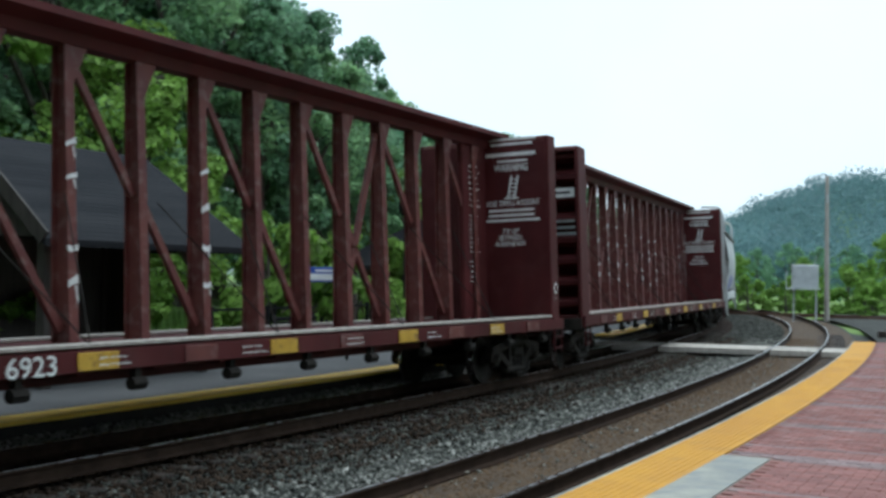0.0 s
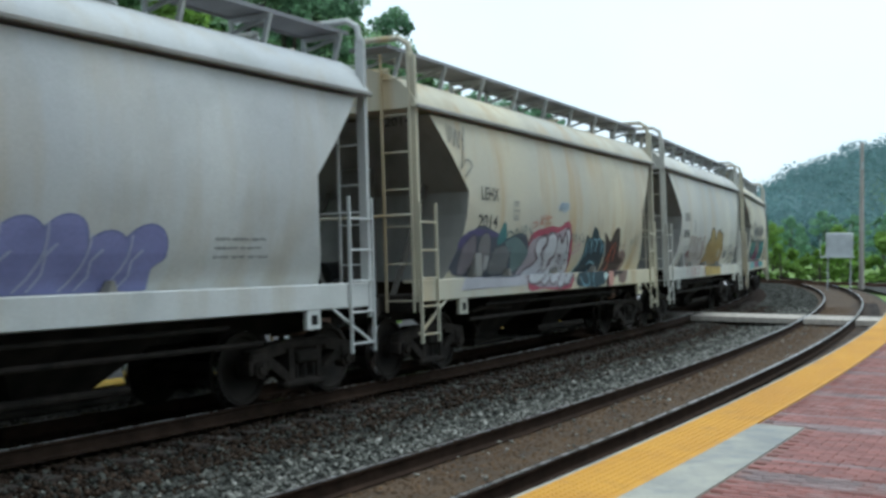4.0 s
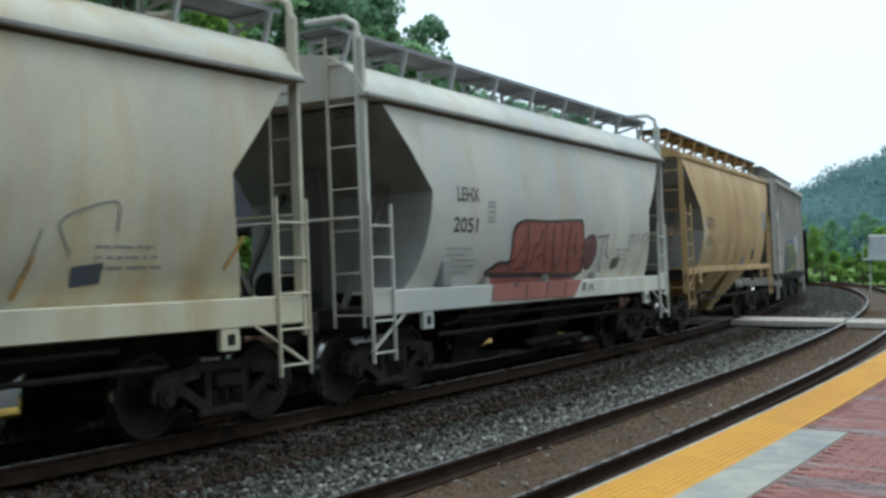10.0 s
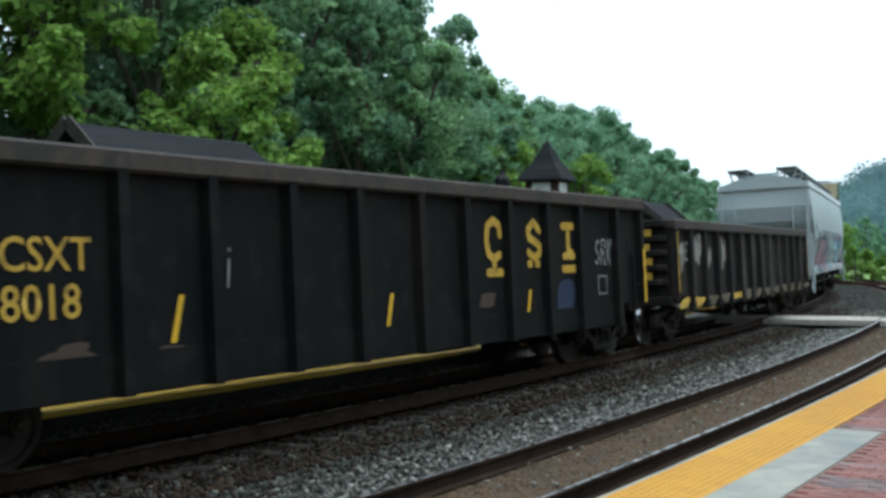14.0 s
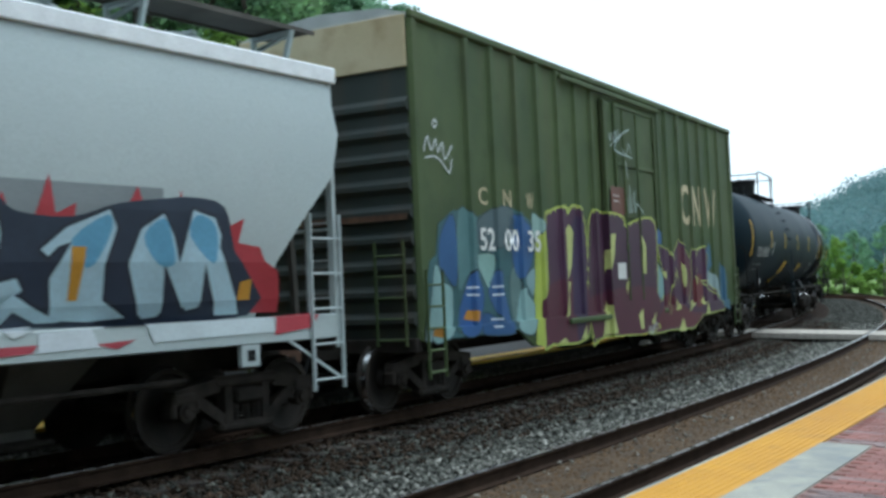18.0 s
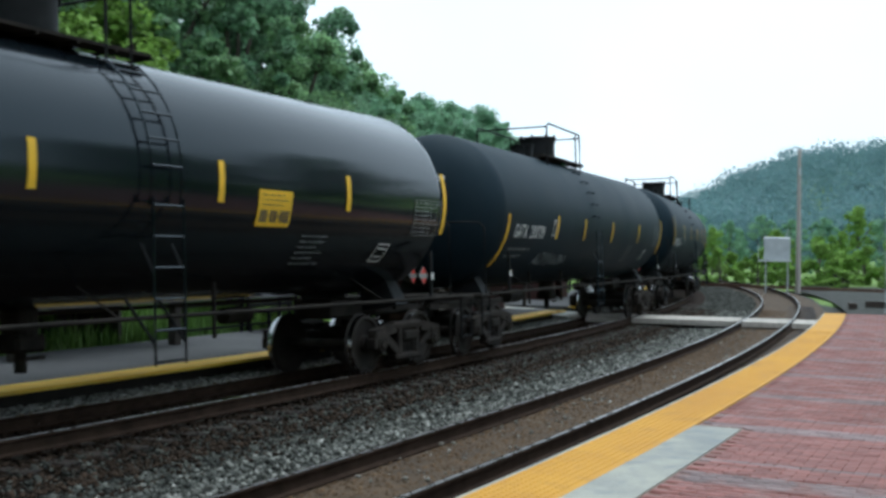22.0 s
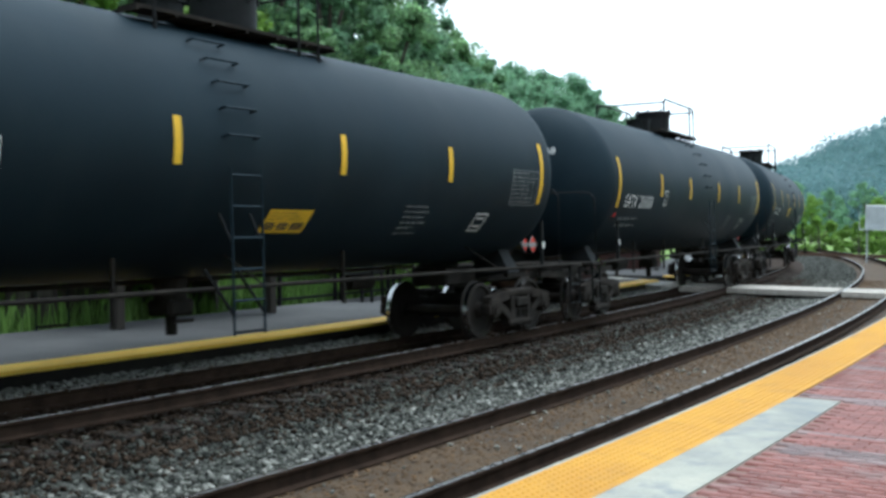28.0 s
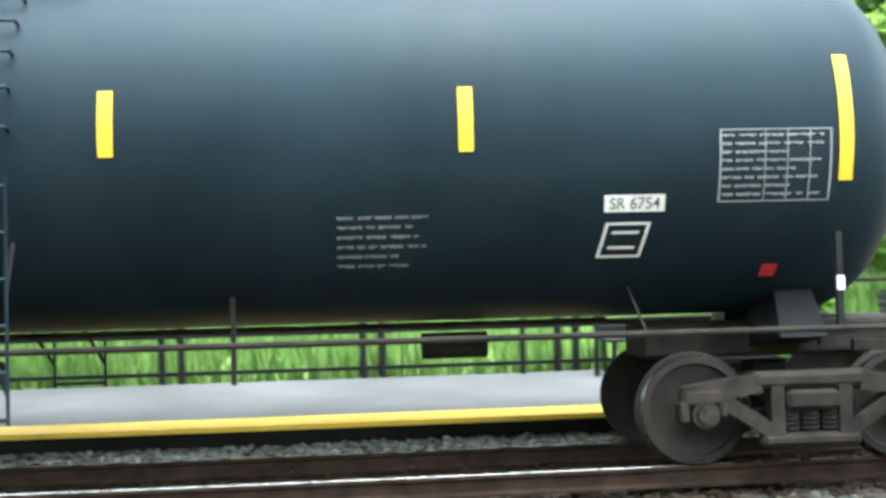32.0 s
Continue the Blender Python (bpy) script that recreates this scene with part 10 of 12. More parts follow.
drawn(car, over, [(-1.81, 1.49), (-2.07, 1.18)], (0.26, 0.03, 0.04), 0.045)
drawn(car, over, [(-0.98, 1.49), (-1.28, 1.17)], (0.26, 0.03, 0.04), 0.045)
drawn(car, over, [(-3.53, 1.47), (-3.64, 1.24)], (0.26, 0.03, 0.04), 0.045)
spray(car, over, [(-0.78, 1.51), (-0.78, 1.8), (-0.76, 2.02), (-0.44, 2.18), (-0.2, 2.25), (-0.12, 2.47), (0.25, 2.56), (0.47, 2.47), (0.58, 2.27), (0.79, 2.27), (0.83, 2.45), (1.38, 2.54), (1.51, 2.46), (1.91, 2.4), (2.03, 2.08), (2.16, 1.97), (2.1, 1.71), (1.86, 1.45)], (0.29, 0.2, 0.065), 0.006, edge=(0.035, 0.04, 0.045), rim=0.03, label="olive-brown bubble letters edged in black")
drawn(car, over, [(-0.2, 2.22), (-0.11, 1.99), (-0.15, 1.8)], (0.15, 0.1, 0.035), 0.028)
drawn(car, over, [(0.58, 2.24), (0.49, 1.99), (0.3, 1.86), (0.16, 1.66)], (0.15, 0.1, 0.035), 0.028)
drawn(car, over, [(1.5, 2.43), (1.48, 2.14), (1.66, 1.93), (1.52, 1.78)], (0.15, 0.1, 0.035), 0.028)
drawn(car, over, [(1.08, 1.65), (1.14, 1.86)], (0.15, 0.1, 0.035), 0.028)
drawn(car, over, [(0.38, 1.66), (0.57, 1.76), (0.79, 1.65)], (0.15, 0.1, 0.035), 0.028)
spray(car, over, [(1.18, 1.86), (1.46, 1.96), (1.73, 1.93), (1.68, 1.71), (1.33, 1.7)], (0.34, 0.29, 0.2), 0.0095)
spray(car, over, [(-0.88, 1.44), (-0.28, 1.45), (-0.3, 1.18), (-0.87, 1.17)], (0.42, 0.3, 0.09), 0.006, edge=(0.16, 0.12, 0.05), rim=0.012, sharp=True)
spray(car, over, [(-0.21, 1.45), (0.17, 1.45), (0.16, 1.18), (-0.21, 1.18)], (0.42, 0.3, 0.09), 0.006, edge=(0.16, 0.12, 0.05), rim=0.012, sharp=True)
spray(car, over, [(0.23, 1.45), (0.95, 1.44), (0.93, 1.18), (0.22, 1.18)], (0.42, 0.3, 0.09), 0.006, edge=(0.16, 0.12, 0.05), rim=0.012, sharp=True)
spray(car, over, [(0.99, 1.44), (1.7, 1.44), (1.68, 1.18), (0.98, 1.18)], (0.42, 0.3, 0.09), 0.006, edge=(0.16, 0.12, 0.05), rim=0.012, sharp=True)
spray(car, over, [(2.55, 1.93), (2.94, 1.88), (2.94, 1.66), (2.52, 1.69)], (0.05, 0.055, 0.06), 0.006, sharp=True, label="small dark data panel")
drawn(car, over, [(3.27, 1.45), (3.69, 1.77), (3.76, 2.01), (3.49, 2.09)], (0.05, 0.06, 0.06), 0.05)
drawn(car, over, [(3.79, 1.6), (4.07, 1.85), (4.48, 1.59), (3.75, 1.44)], (0.05, 0.06, 0.06), 0.05)
car, side, L = cement_hopper(*span(6), M["hopper_cream"], "cream cement hopper car with teal and purple sprayed letters", "LEHX", "2042", 6)
over = with_sill(side, 1.46, [z for z, _ in CEMENT])
tag(car, side, -4.6, 3.1, 0.55, 0.42, "MOB", (0.05, 0.05, 0.055), 0.03, -0.1, "black tag")
tag(car, side, -5.0, 3.15, 0.42, 0.36, "MR", (0.42, 0.2, 0.1), 0.022, -0.1, "rust-orange tag")
tag(car, side, -4.85, 2.75, 0.45, 0.4, "SOB", (0.45, 0.3, 0.22), 0.018, -0.05)
spray(car, over, [(-3.63, 1.57), (-3.6, 1.94), (-3.52, 2.2), (-3.29, 2.31), (-3.04, 2.31), (-2.93, 2.16), (-2.74, 1.99), (-2.53, 2.26), (-2.26, 2.32), (-2.06, 2.24), (-1.9, 2.16), (-1.8, 2.25), (-1.66, 2.22), (-1.65, 2), (-1.81, 1.83), (-2.13, 1.67), (-2.15, 1.54)], (0.075, 0.27, 0.25), 0.0085, edge=(0.01, 0.014, 0.015), rim=0.07, label="teal bubble letters edged in black")
drawn(car, over, [(-3.16, 1.58), (-3.12, 1.79), (-2.92, 1.89), (-2.73, 1.94)], (0.01, 0.014, 0.015), 0.07)
drawn(car, over, [(-2.82, 1.73), (-2.63, 1.78), (-2.45, 1.55)], (0.01, 0.014, 0.015), 0.07)
drawn(car, over, [(-3.46, 1.79), (-3.23, 1.83), (-2.95, 1.63)], (0.01, 0.014, 0.015), 0.07)
spray(car, over, [(-3.77, 1.48), (-1.92, 1.52), (-2.14, 1.22), (-3.85, 1.22)], (0.14, 0.4, 0.4), 0.006, sharp=True)
drawn(car, over, [(-3.03, 1.57), (-3.01, 1.4), (-3.1, 1.23)], (0.012, 0.016, 0.018), 0.055)
drawn(car, over, [(-2.56, 1.56), (-2.56, 1.38), (-2.66, 1.23)], (0.012, 0.016, 0.018), 0.055)
spray(car, over, [(-1.74, 1.56), (-1.52, 1.77), (-1.31, 1.91), (-1.07, 1.97), (-0.94, 2.04), (-0.36, 2.04), (-0.06, 2.07), (0.08, 1.94), (0.33, 1.75), (0.54, 1.55)], (0.17, 0.018, 0.08), 0.006, label="purple spray-painted letters")
spray(car, over, [(-1.83, 1.48), (0.56, 1.49), (0.35, 1.23), (-1.65, 1.25)], (0.2, 0.03, 0.1), 0.006, sharp=True)
drawn(car, over, [(-1.31, 1.9), (-0.94, 2), (-0.81, 1.82), (-1.06, 1.55), (-1.09, 1.25)], (0.45, 0.26, 0.34), 0.022)
drawn(car, over, [(-0.59, 2.01), (-0.37, 1.75), (-0.55, 1.26)], (0.45, 0.26, 0.34), 0.022)
drawn(car, over, [(-0.06, 2.04), (0.18, 1.94), (0.2, 1.68), (0.42, 1.55)], (0.45, 0.26, 0.34), 0.022)
drawn(car, over, [(-0.35, 1.69), (0.01, 1.78)], (0.45, 0.26, 0.34), 0.022)
drawn(car, over, [(-1.71, 1.49), (-1.59, 1.26)], (0.45, 0.26, 0.34), 0.022)
spray(car, over, [(0.57, 1.53), (0.71, 1.88), (0.86, 2.2), (1.02, 2.28), (1.16, 2.18), (1.33, 2.29), (1.55, 2.33), (1.7, 2.23), (1.93, 2.3), (2.32, 2.34), (2.55, 2.25), (2.81, 2.32), (3.11, 2.35), (3.21, 2.02), (3.25, 1.54)], (0.016, 0.18, 0.19), 0.006, edge=(0.012, 0.02, 0.024), rim=0.04, label="dark teal bubble letters")
drawn(car, over, [(1.08, 1.56), (1.15, 1.94), (1.17, 2.16)], (0.01, 0.02, 0.022), 0.03)
drawn(car, over, [(1.38, 1.94), (1.44, 1.66)], (0.01, 0.02, 0.022), 0.03)
drawn(car, over, [(1.79, 1.57), (1.77, 1.94), (1.74, 2.2)], (0.01, 0.02, 0.022), 0.03)
drawn(car, over, [(2.05, 2.02), (2.22, 1.73), (1.98, 1.68)], (0.01, 0.02, 0.022), 0.03)
drawn(car, over, [(2.72, 1.57), (2.65, 1.95), (2.57, 2.22)], (0.01, 0.02, 0.022), 0.03)
drawn(car, over, [(0.82, 1.74), (0.93, 1.88)], (0.01, 0.02, 0.022), 0.03)
drawn(car, over, [(3.02, 1.64), (2.96, 1.95)], (0.01, 0.02, 0.022), 0.03)
spray(car, over, [(0.5, 1.46), (2.99, 1.46), (2.95, 1.24), (0.55, 1.23)], (0.025, 0.24, 0.25), 0.006, sharp=True)
drawn(car, over, [(1.31, 1.46), (1.13, 1.32)], (0.012, 0.05, 0.055), 0.03)
drawn(car, over, [(1.74, 1.46), (1.73, 1.31)], (0.012, 0.05, 0.055), 0.03)
drawn(car, over, [(2.31, 1.45), (2.38, 1.31)], (0.012, 0.05, 0.055), 0.03)
drawn(car, over, [(2.72, 1.45), (2.79, 1.31)], (0.012, 0.05, 0.055), 0.03)
spray(car, over, [(-2.56, 2.57), (-2.45, 2.96), (-2.19, 3.03), (-2.35, 2.8), (-2.25, 2.7), (-2.03, 2.77), (-1.87, 3.26), (-1.82, 3.07), (-1.9, 2.78), (-1.72, 2.73), (-1.62, 2.97), (-1.43, 2.69), (-1.43, 2.43), (-1.62, 2.37), (-1.75, 2.56), (-2.02, 2.57), (-2.28, 2.51), (-2.45, 2.42)], (0.07, 0.066, 0.075), 0.0085, label="black sprayed claw shape")
spray(car, over, [(-1.18, 2.53), (-1.1, 2.77), (-0.92, 2.84), (-0.92, 2.72), (-0.75, 2.76), (-0.66, 3.14), (-0.65, 2.8), (-0.47, 2.72), (-0.41, 2.88), (-0.27, 2.76), (-0.32, 2.5), (-0.56, 2.53), (-0.79, 2.58), (-1.01, 2.48)], (0.07, 0.066, 0.075), 0.0085)
spray(car, over, [(0.41, 2.49), (0.49, 2.7), (0.65, 2.74), (0.71, 2.65), (0.8, 3.09), (0.93, 2.69), (1.06, 2.91), (1.28, 2.78), (1.29, 2.46), (1.06, 2.42), (0.83, 2.55)], (0.07, 0.066, 0.075), 0.0085)
spray(car, over, [(1.46, 2.65), (1.56, 2.94), (1.79, 2.91), (1.83, 3.21), (2, 2.96), (2.19, 3.05), (2.44, 2.77), (2.38, 2.54), (2.1, 2.64), (1.77, 2.66), (1.59, 2.54)], (0.07, 0.066, 0.075), 0.0085)
spray(car, over, [(-1.38, 2.07), (-1.24, 2.29), (-0.95, 2.37), (-0.49, 2.36), (-0.1, 2.31), (0.18, 2.72), (-0.07, 3.11), (0.17, 2.91), (0.4, 3.1), (0.15, 2.52), (-0.02, 2.12), (-0.38, 2.19), (-0.76, 2.24), (-1.19, 2.16)], (0.07, 0.066, 0.075), 0.007)
spray(car, over, [(0.01, 2.2), (0.4, 2.37), (0.84, 2.38), (0.71, 2.08), (0.35, 2.01)], (0.12, 0.11, 0.11), 0.0045)
spray(car, over, [(-1.57, 2), (-1.36, 2.17), (0.01, 2.2), (0.27, 1.94), (-0.07, 2.08), (-1, 2.04), (-1.52, 1.77)], (0.2, 0.15, 0.13), 0.0035)
drawn(car, over, [(3.51, 1.71), (3.53, 2.03), (3.85, 1.79), (3.9, 2.11), (4.24, 1.83), (4.25, 2.07)], (0.2, 0.17, 0.15), 0.03)
drawn(car, over, [(3.39, 1.63), (3.35, 1.87)], (0.2, 0.17, 0.15), 0.03)
drawn(car, over, [(4.34, 2.94), (4.66, 3.3), (4.81, 3.14)], (0.42, 0.28, 0.2), 0.02)
drawn(car, over, [(4.51, 3.38), (5.01, 3.28), (4.58, 2.87)], (0.42, 0.28, 0.2), 0.02)
car, side, L = cement_hopper(*span(7), M["hopper_white"], "white cement hopper car with grey angular sprayed letters", "PMRX", "20015", 7, 0.12)
over = with_sill(side, 1.46, [z for z, _ in CEMENT])
spray(car, over, [(-2.68, 1.7), (-2.52, 1.98), (-2.29, 2.04), (-2.07, 2.17), (-2.17, 2.3), (-1.98, 2.42), (-1.59, 2.49), (-1.23, 2.41), (-0.85, 2.4), (-0.79, 1.92), (-0.74, 1.49), (-2.12, 1.49), (-2.6, 1.53)], (0.17, 0.2, 0.22), 0.003, label="grey angular spray-painted letters")
spray(car, over, [(-2.29, 1.75), (-2.18, 1.92), (-1.96, 2.09), (-1.85, 1.92), (-1.7, 1.79), (-1.36, 1.69), (-1.58, 1.61), (-1.46, 1.49), (-2.04, 1.49), (-2.14, 1.63)], (0.022, 0.035, 0.042), 0.006, sharp=True, label="dark hollows of the sprayed letters")
spray(car, over, [(-1.87, 1.95), (-1.69, 2.13), (-1.52, 2.21), (-1.36, 2.02), (-1.13, 1.89), (-0.86, 1.87), (-0.95, 1.74), (-1.31, 1.69), (-1.66, 1.79)], (0.022, 0.035, 0.042), 0.006, sharp=True)
spray(car, over, [(-1.42, 1.49), (-1.46, 1.6), (-1.17, 1.69), (-0.93, 1.75), (-0.74, 1.49)], (0.03, 0.06, 0.06), 0.006, sharp=True)
drawn(car, over, [(-2.23, 1.75), (-2.08, 1.98), (-1.98, 2.1)], (0.3, 0.37, 0.4), 0.028, lift=0.014)
drawn(car, over, [(-1.92, 1.99), (-1.73, 1.82), (-1.32, 1.72)], (0.3, 0.37, 0.4), 0.028, lift=0.014)
drawn(car, over, [(-1.5, 2.21), (-1.37, 2.01), (-1.05, 1.89), (-0.88, 1.89), (-0.98, 2.08)], (0.3, 0.37, 0.4), 0.028, lift=0.014)
drawn(car, over, [(-2.3, 1.78), (-2.08, 1.58), (-2.06, 1.5)], (0.3, 0.37, 0.4), 0.028, lift=0.014)
drawn(car, over, [(-1.58, 1.61), (-1.26, 1.67), (-0.92, 1.77)], (0.3, 0.37, 0.4), 0.028, lift=0.014)
drawn(car, over, [(-2.24, 2.27), (-2.17, 2.34), (-2.1, 2.26)], (0.14, 0.16, 0.19), 0.035)
drawn(car, over, [(-1.97, 2.39), (-1.9, 2.25), (-1.84, 2.45)], (0.14, 0.16, 0.19), 0.035)
drawn(car, over, [(-1.75, 2.46), (-1.67, 2.21), (-1.59, 2.49)], (0.14, 0.16, 0.19), 0.035)
drawn(car, over, [(-1.51, 2.45), (-1.53, 2.25), (-1.32, 2.41)], (0.14, 0.16, 0.19), 0.035)
spray(car, over, [(0.05, 2.26), (0.21, 2.36), (0.37, 2.16), (0.86, 1.99), (1.35, 2.03), (1.7, 2.22), (2.14, 2.08), (2.34, 2.19), (2.7, 2.24), (3.27, 2.09), (3.45, 1.8), (3.12, 1.4), (-0.06, 1.47), (-0.14, 1.86), (0.09, 1.92)], (0.17, 0.2, 0.22), 0.003)
spray(car, over, [(0.07, 2.22), (0.17, 2.31), (0.35, 2.14), (0.86, 1.96), (1.2, 2.01), (1.16, 1.82), (0.91, 1.57), (0.92, 1.47), (0.56, 1.48), (0.45, 1.79), (0.18, 1.89)], (0.022, 0.035, 0.042), 0.006, sharp=True)
spray(car, over, [(1.4, 2.07), (1.71, 2.18), (1.95, 2.04), (2.28, 2.11), (2.16, 1.81), (1.62, 1.7), (1.34, 1.45), (1.47, 1.49), (1.27, 1.85)], (0.022, 0.035, 0.042), 0.006, sharp=True)
spray(car, over, [(1.71, 1.56), (2, 1.7), (2.32, 1.7), (2.08, 1.43), (1.54, 1.44)], (0.022, 0.035, 0.042), 0.006, sharp=True)
spray(car, over, [(2.34, 1.99), (2.48, 2.19), (2.73, 2.24), (3.19, 2.1), (3.37, 1.84), (3.31, 1.52), (2.81, 1.41), (2.37, 1.42), (2.93, 1.61), (3.03, 1.88), (2.76, 1.99), (2.55, 1.92)], (0.022, 0.035, 0.042), 0.006)
spray(car, over, [(2.45, 1.81), (2.69, 1.96), (2.96, 1.92), (3, 1.7), (2.79, 1.49), (2.56, 1.54)], (0.24, 0.3, 0.34), 0.008)
drawn(car, over, [(0.16, 2.33), (0.29, 2.16), (0.67, 2.03), (1.2, 2)], (0.3, 0.37, 0.4), 0.028, lift=0.014)
drawn(car, over, [(1.2, 2), (1.1, 1.71), (0.8, 1.66)], (0.3, 0.37, 0.4), 0.028, lift=0.014)
drawn(car, over, [(0.5, 1.79), (0.69, 1.58), (0.98, 1.5)], (0.3, 0.37, 0.4), 0.028, lift=0.014)
drawn(car, over, [(1.71, 2.2), (1.64, 1.92), (1.55, 1.67), (2.12, 1.81), (2.38, 2)], (0.3, 0.37, 0.4), 0.028, lift=0.014)
drawn(car, over, [(-0.08, 1.86), (0.09, 1.84), (0.19, 1.52)], (0.3, 0.37, 0.4), 0.028, lift=0.014)
drawn(car, over, [(0.2, 1.82), (0.23, 1.51)], (0.3, 0.37, 0.4), 0.028, lift=0.014)
drawn(car, over, [(2.38, 2), (2.53, 2.2), (2.73, 2.25)], (0.3, 0.37, 0.4), 0.028, lift=0.014)
drawn(car, over, [(3.34, 1.88), (3.34, 1.48)], (0.3, 0.37, 0.4), 0.028, lift=0.014)
drawn(car, over, [(0.25, 2.63), (0.34, 2.39)], (0.44, 0.26, 0.28), 0.03)
drawn(car, over, [(0.39, 2.61), (0.49, 2.3), (0.54, 2.58)], (0.44, 0.26, 0.28), 0.03)
drawn(car, over, [(0.59, 2.55), (0.59, 2.27)], (0.44, 0.26, 0.28), 0.03)
drawn(car, over, [(1.55, 2.66), (1.79, 2.7), (1.66, 2.57), (1.87, 2.54)], (0.075, 0.08, 0.09), 0.028)
drawn(car, over, [(1.67, 2.43), (1.96, 2.56), (2.01, 2.44)], (0.075, 0.08, 0.09), 0.028)
drawn(car, over, [(2.04, 2.69), (2.11, 2.47), (2.29, 2.69)], (0.075, 0.08, 0.09), 0.028)
drawn(car, over, [(2.19, 2.57), (2.48, 2.62)], (0.075, 0.08, 0.09), 0.028)
drawn(car, over, [(2.38, 2.77), (2.49, 2.43), (2.62, 2.74), (2.81, 2.62), (2.6, 2.41)], (0.075, 0.08, 0.09), 0.028)
drawn(car, over, [(1.67, 2.51), (2.3, 2.44), (2.74, 2.49)], (0.075, 0.08, 0.09), 0.028)
drawn(car, over, [(3.42, 2.43), (3.51, 2.25), (3.64, 2.48)], (0.16, 0.18, 0.2), 0.025)
drawn(car, over, [(3.68, 2.27), (3.81, 2.51)], (0.16, 0.18, 0.2), 0.025)
drawn(car, over, [(3.43, 2.15), (3.84, 2.14)], (0.16, 0.18, 0.2), 0.025)
drawn(car, over, [(3.49, 2.05), (3.83, 2.04)], (0.16, 0.18, 0.2), 0.025)
spray(car, over, [(-3.01, 1.27), (-3.01, 1.45), (-2.11, 1.48), (-1.07, 1.48), (-0.49, 1.46), (0.38, 1.48), (3.21, 1.45), (3.35, 1.23), (0.13, 1.25), (-1.46, 1.26)], (0.06, 0.085, 0.095), 0.003, sharp=True)
spray(car, over, [(-2.58, 1.48), (-2.11, 1.46), (-2.24, 1.29), (-2.46, 1.25), (-2.69, 1.32)], (0.44, 0.54, 0.55), 0.006, sharp=True)
spray(car, over, [(-2.01, 1.46), (-2.05, 1.46), (-1.83, 1.24), (-2.06, 1.24)], (0.44, 0.54, 0.55), 0.006, sharp=True)
spray(car, over, [(-1.23, 1.43), (-1.23, 1.24), (-1.51, 1.25)], (0.44, 0.54, 0.55), 0.006, sharp=True)
spray(car, over, [(-0.44, 1.45), (-0.24, 1.26), (-0.61, 1.27)], (0.44, 0.54, 0.55), 0.006, sharp=True)
spray(car, over, [(-0.07, 1.46), (0.16, 1.47), (-0.13, 1.36), (-0.24, 1.38)], (0.44, 0.54, 0.55), 0.006, sharp=True)
spray(car, over, [(0.14, 1.38), (0.22, 1.21), (0.04, 1.22)], (0.44, 0.54, 0.55), 0.006, sharp=True)
spray(car, over, [(0.6, 1.44), (0.96, 1.44), (0.98, 1.32), (0.81, 1.23)], (0.44, 0.54, 0.55), 0.006, sharp=True)
spray(car, over, [(1.37, 1.43), (1.38, 1.23), (1.33, 1.23)], (0.44, 0.54, 0.55), 0.006, sharp=True)
spray(car, over, [(1.58, 1.44), (1.81, 1.44), (1.89, 1.23), (1.73, 1.22)], (0.44, 0.54, 0.55), 0.006, sharp=True)
spray(car, over, [(3.02, 1.46), (3.21, 1.45), (3.11, 1.28), (2.88, 1.24)], (0.44, 0.54, 0.55), 0.006, sharp=True)
spray(car, over, [(-2.65, 1.34), (-2.55, 1.37), (-2.38, 1.36), (-2.3, 1.31), (-2.42, 1.27), (-2.6, 1.28)], (0.12, 0.14, 0.32), 0.009)
drawn(car, over, [(2.17, 1.31), (2.36, 1.32), (2.26, 1.25), (2.51, 1.33), (2.58, 1.24), (2.73, 1.31)], (0.4, 0.42, 0.43), 0.03, lift=0.024)
spray(car, over, [(-2.61, 2.01), (-2.51, 2.01), (-2.59, 1.56), (-2.7, 1.57)], (0.62, 0.3, 0.02), 0.013, sharp=True, label="orange reflective bar")
spray(car, over, [(-0.22, 1.98), (-0.08, 1.98), (-0.15, 1.54), (-0.31, 1.55)], (0.62, 0.3, 0.02), 0.013, sharp=True, label="orange reflective bar")
spray(car, over, [(2.19, 2.02), (2.36, 2.02), (2.28, 1.53), (2.11, 1.53)], (0.62, 0.3, 0.02), 0.013, sharp=True, label="orange reflective bar")
car, side, L = cement_hopper(*span(8), M["hopper_cream"], "cream cement hopper car with magenta tags", "LEHX", "2052", 8)
over = with_sill(side, 1.46, [z for z, _ in CEMENT])
drawn(car, over, [(-1.44, 1.59), (-1.09, 1.68), (-1.39, 1.89), (-1.5, 1.92), (-1.42, 1.59)], (0.3, 0.05, 0.13), 0.035, label="magenta outlined tag")
drawn(car, over, [(-1.37, 1.89), (-1.43, 2.16), (-1.35, 2.27), (-1.18, 2.29), (-1.18, 2.43), (-1.06, 2.36), (-1, 2.47), (-0.92, 2.51), (-0.86, 2.25)], (0.3, 0.05, 0.13), 0.035, label="magenta outlined tag")
drawn(car, over, [(-1.16, 2.16), (-1.31, 2), (-1.12, 1.78), (-0.87, 1.83), (-0.76, 2.06), (-0.94, 2.28), (-1.12, 2.19)], (0.3, 0.05, 0.13), 0.035, label="magenta outlined tag")
drawn(car, over, [(-0.75, 2.26), (-0.53, 2.49), (-0.51, 2.32), (-0.36, 2.5), (-0.31, 2.24)], (0.3, 0.05, 0.13), 0.035, label="magenta outlined tag")
